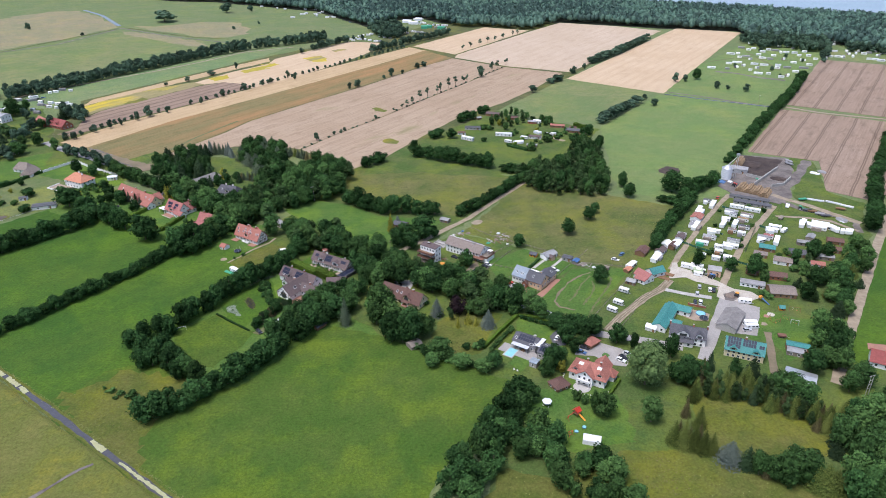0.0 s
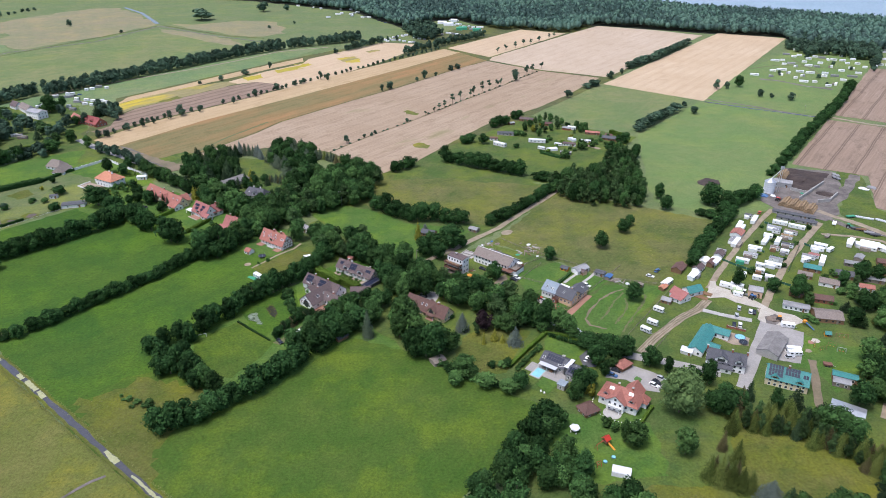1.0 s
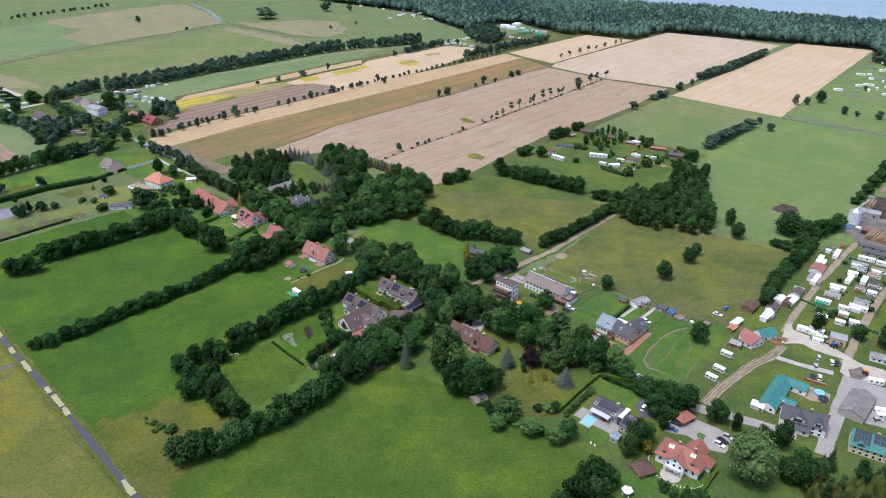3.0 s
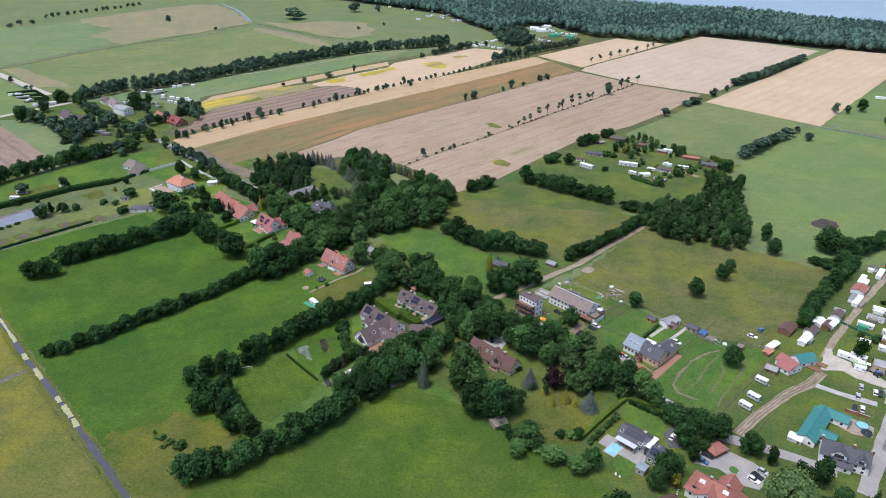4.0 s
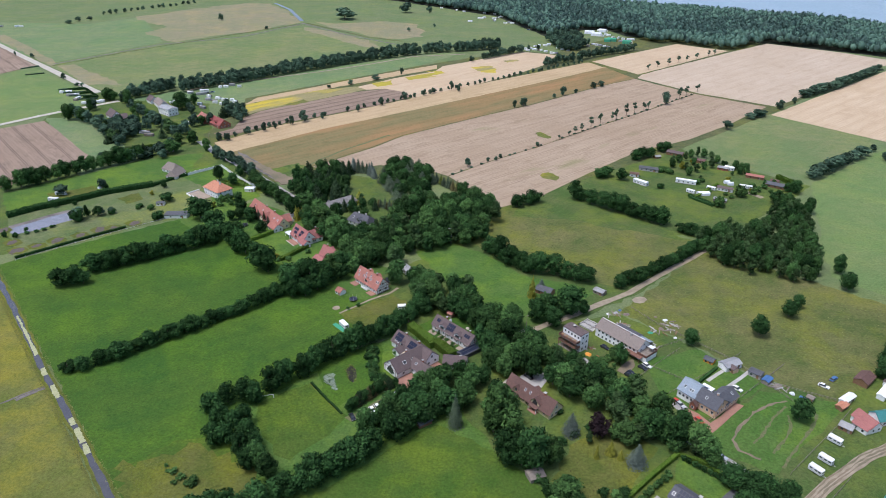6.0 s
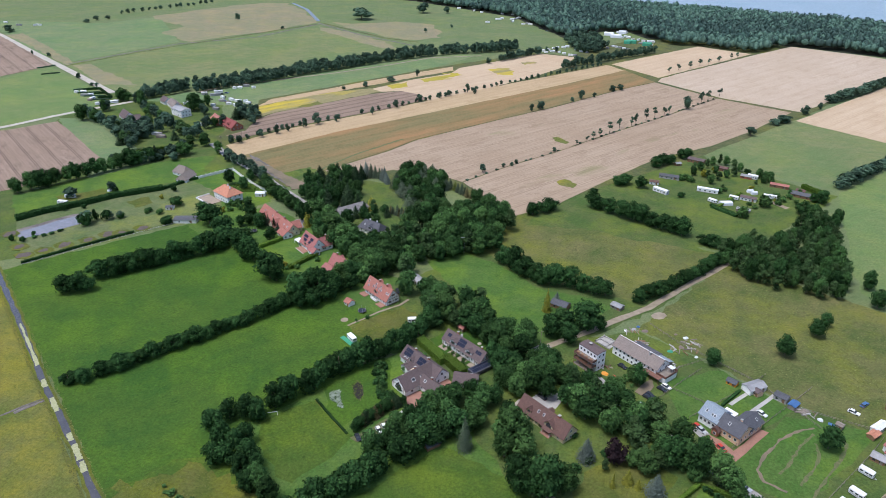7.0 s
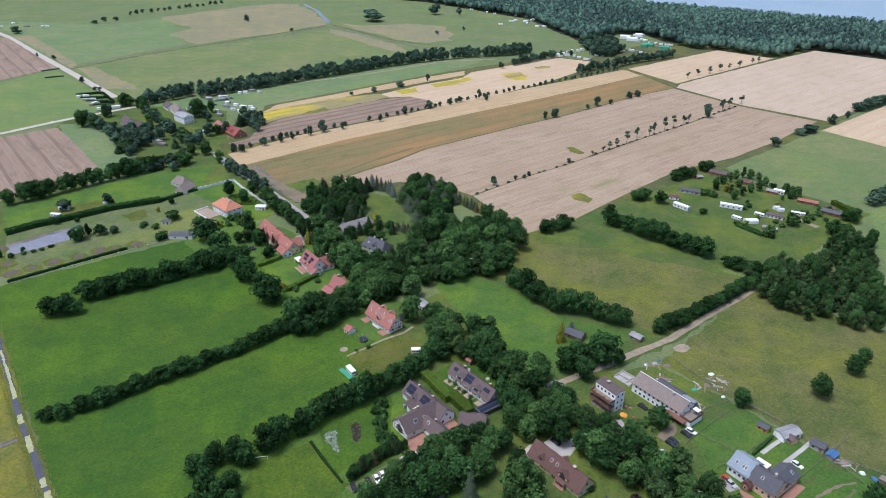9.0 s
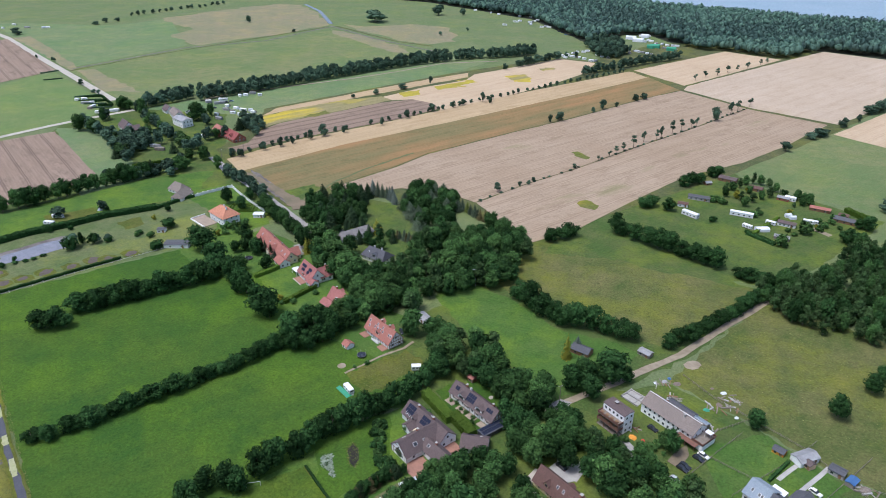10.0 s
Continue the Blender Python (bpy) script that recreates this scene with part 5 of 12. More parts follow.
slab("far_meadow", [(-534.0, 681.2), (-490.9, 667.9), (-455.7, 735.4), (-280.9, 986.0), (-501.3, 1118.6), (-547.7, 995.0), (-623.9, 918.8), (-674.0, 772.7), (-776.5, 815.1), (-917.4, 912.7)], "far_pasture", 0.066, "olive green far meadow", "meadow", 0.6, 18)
slab("far_meadow", [(-782.2, 820.7), (-925.1, 919.9), (-1000.7, 967.7), (-1046.9, 1010.0), (-852.3, 1043.8), (-810.8, 1130.0), (-638.7, 939.2), (-684.6, 782.1)], "hazy_green", 0.070, "pale green far meadow", "meadow", 0.6, 18)
slab("dry_meadow", [(-825.2, 1130.1), (-794.2, 1224.0), (-733.5, 1338.8), (-678.2, 1348.9), (-599.0, 1266.9), (-526.6, 1154.0), (-557.7, 1066.1), (-602.3, 982.7), (-621.2, 945.0), (-711.0, 1000.4), (-709.4, 1053.9)], "hazy_tan", 0.073, "dry tan far meadow", "meadow", 7.0, 16)
slab("dry_meadow", [(-506.4, 1166.6), (-466.1, 1156.4), (-405.0, 1200.0), (-334.1, 1188.5), (-292.3, 1079.4), (-317.8, 1052.9), (-372.6, 1062.5), (-435.3, 1106.3)], "hazy_tan", 0.077, "dry tan far meadow", "meadow", 7.0, 16)
slab("dry_meadow", [(-506.5, 1120.6), (-433.8, 1081.2), (-360.4, 1030.1), (-326.4, 982.8), (-350.5, 982.9), (-423.4, 1036.6), (-486.2, 1084.4)], "hazy_tan", 0.079, "dry tan fringe along a dike", "meadow", 4.0, 12)
slab("dry_meadow", [(-913.3, 909.4), (-901.2, 928.1), (-813.3, 873.6), (-733.4, 819.7), (-675.4, 779.1), (-672.6, 767.0), (-738.9, 806.9), (-835.4, 866.4)], "hazy_tan", 0.080, "dry verge beside the gravel road", "meadow", 2.5, 10)
slab("dry_meadow", [(-667.5, 768.7), (-651.5, 780.3), (-597.9, 748.2), (-549.4, 721.9), (-527.4, 708.2), (-564.4, 696.3)], "hazy_tan", 0.082, "dry verge beside the gravel road", "meadow", 2.5, 8)
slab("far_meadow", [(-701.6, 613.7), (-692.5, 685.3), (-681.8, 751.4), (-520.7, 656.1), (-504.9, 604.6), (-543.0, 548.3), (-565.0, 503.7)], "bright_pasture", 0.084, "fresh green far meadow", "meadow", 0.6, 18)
slab("far_meadow", [(-482.5, 653.4), (-266.6, 979.4), (-211.4, 968.3), (-247.2, 879.0), (-364.9, 695.3), (-355.0, 667.9)], "hazy_green", 0.087, "bright green strip beside the avenue", "meadow", 1.3, 4.5)
slab("meadow_field", [(-271.7, 296.1), (-328.9, 330.1), (-273.1, 370.0), (-219.8, 412.1), (-155.5, 362.8), (-88.3, 342.0), (-126.3, 265.3), (-141.2, 251.0), (-151.8, 227.4), (-162.3, 219.1), (-214.1, 257.1)], "meadow", 0.091, "lush green meadow between hedgerows", "meadow", 1.3, 4.5)
slab("meadow_field", [(-116.1, 195.0), (-100.7, 206.4), (-53.8, 271.7), (-24.9, 260.9), (-11.6, 251.0), (30.4, 227.2), (20.1, 200.0), (-1.5, 179.9), (-15.6, 144.8), (-84.9, 158.5)], "field_grass", 0.094, "lush green mown meadow", "meadow", 1.3, 4.5)
slab("verge", [(-158.6, 220.7), (-136.1, 239.2), (-109.3, 232.2), (-105.8, 221.8), (-115.8, 197.2), (-109.6, 181.3), (-121.7, 188.4)], "rough", 0.098, "rough weedy grass by the ditch", "meadow", 2.6, 3)
slab("meadow_field", [(-310, 321), (-276, 295), (-101, 169), (-30, 118), (-150, 20), (-450, 210)], "olive", 0.06, "dry olive meadow beyond the ditch", "meadow", 0.6, 7)
slab("pasture", [(13.1, 373.0), (57.5, 455.9), (152.5, 409.3), (141.7, 380.0), (99.3, 323.2), (89.1, 329.8), (64.2, 340.3), (38.7, 358.7)], "pasture", 0.101, "olive grazed pasture", "meadow", 1.3, 4.5)
slab("pasture", [(-66.0, 420.8), (-86.0, 446.3), (-69.7, 484.7), (-55.5, 501.4), (-5.2, 471.9), (26.0, 468.5), (58.0, 463.1), (37.2, 431.1), (13.8, 398.8), (-14.3, 401.9), (-39.1, 406.9)], "pasture", 0.105, "olive green pasture between hedges", "meadow", 1.3, 4.5)
slab("pasture", [(-59.1, 472.7), (-48.4, 512.1), (51.2, 648.2), (64.5, 616.9), (89.2, 608.4), (138.4, 580.3), (87.7, 501.4), (56.0, 471.7), (27.5, 472.3), (-5.6, 478.8)], "weedy", 0.108, "tussocky allotment grass", "meadow", 1.3, 4.5)
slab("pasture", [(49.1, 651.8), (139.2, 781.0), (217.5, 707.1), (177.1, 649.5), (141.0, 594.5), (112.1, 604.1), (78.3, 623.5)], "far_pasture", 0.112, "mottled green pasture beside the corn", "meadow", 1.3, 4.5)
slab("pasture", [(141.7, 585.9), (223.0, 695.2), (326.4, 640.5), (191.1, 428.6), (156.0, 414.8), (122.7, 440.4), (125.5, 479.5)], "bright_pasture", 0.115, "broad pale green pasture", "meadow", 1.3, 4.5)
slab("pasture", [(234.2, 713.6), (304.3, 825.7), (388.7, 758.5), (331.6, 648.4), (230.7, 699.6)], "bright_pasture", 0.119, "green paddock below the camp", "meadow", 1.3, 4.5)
slab("lawn", [(-372.8, 392.4), (-303.9, 478.1), (-265.8, 460.9), (-250.4, 427.3), (-266.4, 410.6), (-319.3, 343.4)], "orchard", 0.122, "mown garden grass with flower beds", "meadow", 1.3, 4.5)
slab("lawn", [(-402.2, 419.3), (-354.1, 500.8), (-317.3, 530.8), (-303.3, 483.5), (-340.2, 444.7), (-372.8, 392.4)], "lawn", 0.126, "green garden meadow", "meadow", 1.3, 4.5)
slab("lawn", [(-513.3, 580.1), (-375.2, 460.6), (-356.4, 503.6), (-422.7, 552.1), (-476.2, 586.7)], "hazy_green", 0.129, "green grass strip beside the ploughed field", "meadow", 1.3, 4.5)
slab("garden_lawn", [(24.8, 337.1), (48.3, 349.6), (73.2, 330.2), (42.4, 299.6), (31.6, 312.6)], "lawn", 0.133, "mown garden lawn", "meadow", 1.3, 4.5)
slab("garden_lawn", [(41.5, 285.3), (70.1, 325.4), (102.3, 326.5), (69.6, 278.8)], "lawn", 0.136, "mown paddock with worn tracks", "meadow", 1.3, 4.5)
slab("garden_lawn", [(30.5, 206.2), (40.5, 223.3), (69.9, 219.3), (72.3, 193.2), (48.1, 187.7), (33.0, 190.8)], "lawn", 0.140, "mown play lawn", "meadow", 1.3, 4.5)
slab("rough_ground", [(13.7, 166.4), (22.6, 179.6), (37.8, 174.2), (64.6, 187.5), (95.4, 187.1), (107.4, 175.9), (135.2, 165.0), (105.4, 141.5), (19.2, 142.4)], "rough", 0.143, "rough unmown grass with weeds", "meadow", 1.3, 4.5)
slab("garden_lawn", [(-2.7, 273.7), (15.4, 286.3), (28.4, 280.7), (16.0, 249.3), (4.7, 241.4), (-8.1, 250.9)], "rough", 0.147, "dry orchard grass", "meadow", 1.3, 4.5)
slab("garden_lawn", [(151.8, 284.9), (185.5, 269.3), (169.2, 257.9), (151.1, 241.0), (149.3, 253.7), (141.0, 258.3)], "lawn", 0.150, "playground lawn", "meadow", 1.3, 4.5)
slab("meadow_field", [(175.5, 240.6), (190.1, 262.1), (225.3, 311.6), (260.8, 361.7), (294.7, 402.4), (339.4, 360.0), (248.5, 239.5), (187.9, 236.4)], "meadow", 0.154, "green meadow beside the dirt road", "meadow", 1.3, 4.5)
slab("clearing", [(100.8, 218.9), (126.2, 222.1), (147.4, 199.9), (144.6, 186.5), (110.1, 182.7), (97.9, 187.1)], "rough", 0.157, "rough grass clearing among conifers", "grass", 1.3, 4.5)
slab("clearing", [(80.0, 222.8), (103.1, 222.4), (96.3, 212.0), (81.1, 187.3), (70.2, 193.3)], "weedy", 0.161, "weedy grass beside the conifers", "grass", 1.3, 4.5)
slab("clearing", [(-183.7, 513.9), (-166.4, 513.6), (-134.9, 482.0), (-132.3, 447.0), (-147.5, 434.2), (-180.4, 449.5), (-188.2, 475.3)], "weedy", 0.168, "rough grass clearing in the wood", "grass", 1.3, 4.5)
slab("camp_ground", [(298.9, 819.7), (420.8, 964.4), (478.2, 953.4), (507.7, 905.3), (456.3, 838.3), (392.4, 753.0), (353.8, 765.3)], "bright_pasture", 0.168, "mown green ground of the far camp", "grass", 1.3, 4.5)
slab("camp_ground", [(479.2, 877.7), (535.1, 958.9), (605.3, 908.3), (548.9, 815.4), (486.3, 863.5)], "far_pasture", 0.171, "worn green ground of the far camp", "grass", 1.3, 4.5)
slab("field_margin", [(-343.3, 571.5), (-351.3, 651.8), (-369.1, 689.7), (-247.2, 879.0), (-140.4, 1012.7), (-96.5, 1005.3), (-26.5, 1136.9), (65.0, 1202.1), (171.6, 1167.3), (273.0, 1110.3), (227.7, 918.3), (146.5, 778.8), (50.6, 638.1), (-51.5, 509.4), (-67.7, 483.0), (-115.2, 516.3), (-168.5, 521.2), (-215.7, 511.3), (-231.4, 487.0), (-277.6, 513.5)], "margin", 0.162, "rough weedy margins between the crops", "field margin", 0.8, 9)
slab("corn_field", [(-114.7, 531.0), (-88.6, 574.6), (-61.1, 613.3), (-20.9, 678.7), (19.6, 739.8), (75.9, 831.4), (141.2, 797.0), (97.7, 722.3), (60.4, 667.2), (20.4, 626.9), (-16.5, 563.2), (-44.3, 510.5), (-67.6, 484.3), (-93.5, 508.1)], "pink", 0.280, "ripe pinkish-beige corn field", "field", 0.4, 9)
slab("corn_field", [(-219.3, 524.2), (-189.4, 579.2), (-175.9, 614.5), (-124.2, 688.9), (-82.2, 745.0), (-20.0, 840.9), (14.0, 884.8), (75.0, 831.7), (18.7, 740.5), (-21.7, 679.4), (-61.9, 613.8), (-89.4, 575.1), (-115.6, 531.4), (-137.9, 541.2), (-171.2, 540.0), (-192.6, 526.1), (-210.1, 517.6)], "pink", 0.300, "ripe pinkish-beige corn field", "field", 0.4, 9)
slab("brown_field", [(-296.8, 535.7), (-252.1, 611.4), (-181.7, 707.1), (-94.2, 829.0), (-36.1, 914.0), (-21.7, 937.8), (14.0, 886.0), (12.0, 884.9), (-21.4, 841.8), (-83.6, 745.9), (-125.4, 689.8), (-177.2, 615.3), (-190.9, 579.9), (-220.1, 526.0), (-228.7, 499.0), (-260.5, 515.0)], "brown_crop", 0.320, "brown crop strip with rusty weeds", "field", 0.4, 9)
slab("stubble_field", [(-322.4, 554.9), (-294.4, 612.0), (-250.8, 669.6), (-194.8, 752.2), (-137.1, 835.0), (-44.4, 960.0), (-39.0, 957.2), (-24.5, 938.8), (-20.1, 940.2), (-35.2, 913.6), (-93.4, 828.5), (-180.9, 706.6), (-251.2, 611.0), (-297.0, 533.8)], "gold", 0.290, "golden stubble strip", "field", 0.4, 9)
slab("stubble_field", [(-277.0, 765.5), (-249.3, 816.8), (-215.5, 861.5), (-213.5, 890.5), (-178.2, 941.8), (-133.7, 1006.7), (-87.4, 996.2), (-92.5, 936.6), (-118.7, 874.3), (-157.7, 805.2), (-194.7, 751.2), (-203.9, 735.1), (-209.2, 743.1), (-220.9, 757.7), (-244.9, 766.4), (-263.1, 756.2)], "sand_crop", 0.215, "pale stubble strip", "field", 0.5, 9)
slab("ploughed_field", [(-337, 578), (-328, 595), (-336, 630), (-331, 652), (-314, 678), (-294, 707), (-271, 744), (-244, 766), (-220, 757), (-208, 742), (-231, 700), (-251, 674), (-289, 625), (-310, 597), (-322, 571)], "plough", 0.235, "brown ploughed strip with curved furrows", "field", 0.5, 9)
slab("flower_strip", [(-357, 668), (-340, 700), (-310, 742), (-278, 767), (-263, 757), (-271, 746), (-294, 709), (-314, 680), (-332, 653), (-337, 632)], "yellow", 0.245, "fallow strip with yellow flowers", "field", 1.2, 6)
slab("field_margin", [(-358.8, 667.1), (-339.7, 701.2), (-308.8, 743.1), (-280.8, 783.2), (-250.8, 828.1), (-216.4, 875.7), (-222.4, 896.9), (-259.2, 848.9), (-290.3, 801.8), (-325.3, 745.8), (-358.5, 696.5)], "gold", 0.225, "dry straw-coloured margin strip", "field margin", 0.8, 7)
slab("flower_patch", [(-267, 786), (-251, 805), (-243, 787), (-257, 771)], "rape", 0.260, "patch of yellow flowers in the fallow", "field", 2.5, 4)
slab("flower_patch", [(-240, 820), (-224, 843), (-214, 859), (-226, 856), (-208, 866), (-200, 856), (-218, 830), (-207, 836), (-232, 811)], "rape", 0.262, "patch of yellow flowers in the fallow", "field", 2.5, 4)
slab("flower_patch", [(-179, 894), (-158, 909), (-146, 893), (-144, 873), (-162, 870)], "yellow", 0.264, "patch of yellow flowers in the fallow", "field", 2.5, 4)
slab("flower_patch", [(-148, 944), (-133, 954), (-129, 944), (-141, 931)], "yellow", 0.266, "patch of yellow flowers in the fallow", "field", 2.5, 4)
slab("weed_patch", [(-321, 677), (-310, 702), (-301, 695), (-310, 680)], "olive", 0.268, "green weedy patch in the fallow", "field", 1.5, 4)
slab("corn_field", [(-38.9, 967.9), (68.8, 1120.4), (135.3, 1086.6), (17.7, 908.6)], "sand_crop", 0.300, "pale ripe corn field", "field", 0.6, 9)
slab("corn_field", [(17.2, 889.4), (21.7, 909.2), (129.5, 1067.7), (194.0, 1158.8), (278.8, 1117.9), (335.0, 1073.0), (150.3, 800.7), (78.8, 836.0)], "pale_corn", 0.272, "pale ripe corn field", "field", 0.6, 9)
slab("stubble_field", [(140.8, 767.8), (364.9, 1094.8), (449.2, 1053.9), (229.4, 699.8)], "sand_crop", 0.300, "golden ripe corn field", "field", 0.6, 10)
slab("weed_patch", [(-68.1, 651.9), (-63.7, 656.0), (-52.5, 645.1), (-55.0, 639.0), (-64.6, 644.2)], "olive", 0.345, "green weedy patch in the corn", "field", 1.2, 3)
slab("weed_patch", [(-50.3, 550.4), (-45.0, 557.9), (-35.8, 550.8), (-37.6, 542.5), (-47.6, 545.3)], "olive", 0.345, "green weedy patch in the corn", "field", 1.2, 3)
slab("field_corner", [(-248.4, 509.1), (-233.0, 528.6), (-220.0, 517.9), (-205.1, 505.1), (-206.8, 483.9), (-223.5, 487.3)], "weedy", 0.350, "green weedy field corner", "field margin", 1.2, 4)
slab("field_track", [(-293, 534), (-282.3, 531.6), (-258, 517), (-234.2, 503), (-222, 498), (-219, 488), (-226, 483), (-239.1, 496), (-263.0, 514.0)], "mud_track", 0.400, "brown muddy farm track at the field corner", "road", 1.2, 3)
strip("field_track", [(-228.2, 488.0), (-220.9, 537.4), (-210.4, 567.4), (-188.4, 612.8)], 2.2, "worn", 0.370, "faint wheel track in the crop", "road", 0.5)
slab("ploughed_field", [(336.1, 652.3), (470.6, 857.4), (548.9, 815.4), (470.5, 601.8), (406.2, 607.4)], "soil", 0.213, "brown bare field with wheel tracks", "field", 0.6, 9)
slab("ploughed_field", [(242.8, 516.1), (323.1, 636.6), (398.0, 593.4), (453.2, 576.3), (337.1, 440.5), (283.6, 416.7), (263.8, 434.0), (287.8, 492.5)], "soil", 0.213, "brown bare field with wheel tracks", "field", 0.6, 9)
slab("ploughed_field", [(-551.7, 523.1), (-528.6, 535.1), (-505.2, 570.5), (-396.1, 498.2), (-395.4, 459.5), (-412.3, 428.5), (-428.4, 409.2)], "soil_west", 0.213, "brown bare field with wheel tracks", "field", 0.6, 9)
slab("ploughed_field", [(-946.3, 861.8), (-915.7, 889.8), (-912.4, 900.1), (-689.8, 761.3), (-701.2, 693.3), (-705.6, 655.2)], "soil_west", 0.213, "brown bare field", "field", 0.6, 9)
strip("ditch", [(-330, 336), (-276.6, 298.3), (-226.0, 261.4), (-184.5, 233.1), (-142.7, 202.6), (-101.5, 172.7), (-60, 143)], 4.6, "rough", 0.17, "muddy reed-grown ditch bank", "ditch", 0.5)
strip("ditch_water", [(-330, 336), (-276.6, 298.3), (-226.0, 261.4), (-184.5, 233.1), (-142.7, 202.6), (-101.5, 172.7), (-60, 143)], 2.3, "water", 0.19, "still grey ditch water with duckweed", "water", 0.4)
strip("drain_bank", [(-216.2, 251.6), (-217.6, 249.8), (-219.2, 247.0), (-221.0, 244.5), (-221.9, 242.1)], 1.6, "mud", 0.172, "dark muddy bank of a side drain", "bank", 0.4, 1.6)
slab("duckweed", [(-226.8, 263.3), (-224.3, 261.4), (-221.9, 259.6), (-223.0, 258.1), (-225.5, 259.8), (-227.8, 261.9)], "algae", 0.217, "pale duckweed on the ditch", "duckweed", 0.35, 0.8)
slab("duckweed", [(-214.3, 254.7), (-210.0, 251.7), (-205.8, 248.6), (-206.8, 247.1), (-211.2, 250.0), (-215.3, 253.3)], "algae", 0.221, "pale duckweed on the ditch", "duckweed", 0.35, 0.8)
slab("duckweed", [(-192.2, 239.6), (-190.2, 238.1), (-188.2, 236.7), (-189.3, 235.1), (-191.3, 236.5), (-193.1, 238.2)], "algae", 0.225, "pale duckweed on the ditch", "duckweed", 0.35, 0.8)
slab("duckweed", [(-185.9, 235.3), (-181.9, 232.3), (-178.0, 229.4), (-179.1, 227.8), (-183.1, 230.7), (-186.8, 233.9)], "algae", 0.229, "pale duckweed on the ditch", "duckweed", 0.35, 0.8)
slab("duckweed", [(-176.9, 228.8), (-174.4, 226.9), (-172.0, 225.0), (-173.1, 223.5), (-175.6, 225.3), (-177.9, 227.5)], "algae", 0.233, "pale duckweed on the ditch", "duckweed", 0.35, 0.8)
slab("duckweed", [(-132.3, 196.3), (-128.6, 193.5), (-125.0, 190.8), (-126.1, 189.2), (-129.8, 191.9), (-133.2, 195.0)], "algae", 0.237, "pale duckweed on the ditch", "duckweed", 0.35, 0.8)
slab("duckweed", [(-270.9, 294.4), (-267.3, 292.2), (-259.6, 286.5), (-259.1, 285.1), (-270.8, 293.5)], "algae", 0.205, "pale duckweed on the ditch", "duckweed", 0.25, 1.0)
slab("duckweed", [(-262.6, 288.6), (-256.1, 284.4), (-242.0, 274.0), (-240.8, 271.8), (-262.3, 287.2)], "algae", 0.209, "pale duckweed on the ditch", "duckweed", 0.25, 1.0)
slab("duckweed", [(-244.6, 275.8), (-242.1, 274.5), (-237.0, 270.6), (-237.2, 269.0), (-245.0, 274.6)], "algae", 0.213, "pale duckweed on the ditch", "duckweed", 0.25, 1.0)
slab("duckweed", [(-117.7, 184.6), (-114.7, 182.8), (-108.3, 178.0), (-108.0, 176.7), (-117.7, 183.7)], "algae", 0.241, "pale duckweed on the ditch", "duckweed", 0.25, 1.0)
slab("duckweed", [(-110.8, 179.7), (-101.5, 173.5), (-80.8, 158.4), (-78.9, 155.7), (-110.1, 178.1)], "algae", 0.245, "pale duckweed on the ditch", "duckweed", 0.25, 1.0)
slab("duckweed", [(-86.8, 162.6), (-82.0, 159.7), (-71.7, 152.0), (-71.2, 150.0), (-86.8, 161.2)], "algae", 0.249, "pale duckweed on the ditch", "duckweed", 0.25, 1.0)
strip("side_ditch", [(-126.8, 183.7), (-134.0, 177.5), (-141.5, 167.5), (-152.5, 157.0)], 1.1, "mud", 0.17, "narrow muddy field drain", "ditch", 0.5)
strip("side_ditch", [(-217.4, 252.4), (-221.6, 246.4), (-225.0, 241.1), (-231.3, 230.7)], 1.1, "mud", 0.17, "narrow muddy field drain", "ditch", 0.5)
strip("drain", [(230.0, 697.3), (269.8, 671.4), (326.4, 640.5)], 2.2, "water", 0.17, "straight field drain with grey water", "ditch", 0.3)
strip("drain_bank", [(231.2, 708.7), (250.5, 695.2), (273.5, 680.0), (293.9, 661.4), (313.6, 646.6)], 3.0, "mud", 0.16, "dark muddy bank of a field drain", "bank", 0.5)
strip("camp_bank", [(319.9, 816.3), (332.8, 793.3), (345.3, 776.8), (361.5, 763.5), (377.5, 758.2)], 2.6, "mud", 0.16, "dark earth bank below the camp", "bank", 0.9)
strip("dike", [(-672.2, 763.9), (-658.8, 804.7), (-643.2, 852.8), (-622.6, 906.4), (-594.9, 971.4), (-558.5, 1050.4), (-519.3, 1138.9)], 3.2, "margin", 0.17, "dark grassy dike between far meadows", "ditch", 1.0, 12)
strip("dike", [(-511.3, 1147.3), (-470.2, 1121.5), (-429.5, 1092.7), (-369.5, 1054.2), (-312.6, 1037.0)], 4.0, "margin", 0.172, "dark grassy dike between far meadows", "ditch", 1.0, 12)
strip("canal", [(-674.6, 1355.9), (-608.8, 1284.5), (-529.1, 1166.1)], 7.0, "water", 0.17, "pale canal between meadows", "water", 0.5)
strip("canal", [(-519.4, 1146.0), (-413.0, 1066.2), (-284.2, 996.5)], 3.0, "mud", 0.165, "dark reedy ditch between meadows", "ditch", 0.5)
strip("canal", [(-677.6, 774.7), (-628.8, 925.5), (-552.2, 1002.7), (-515.2, 1147.4)], 3.0, "mud", 0.168, "dark reedy ditch between meadows", "ditch", 0.5)
slab("pond", [(-347.5, 368.8), (-351.9, 374.9), (-345.8, 386.8), (-341.3, 397.1), (-334.7, 405.0), (-328.8, 402.7), (-323.8, 397.8), (-328.2, 390.1), (-335.3, 376.4), (-342.0, 369.1)], "sky_lit_water", 0.190, "narrow garden pond between grassy banks", "pond", 0.4, 3)
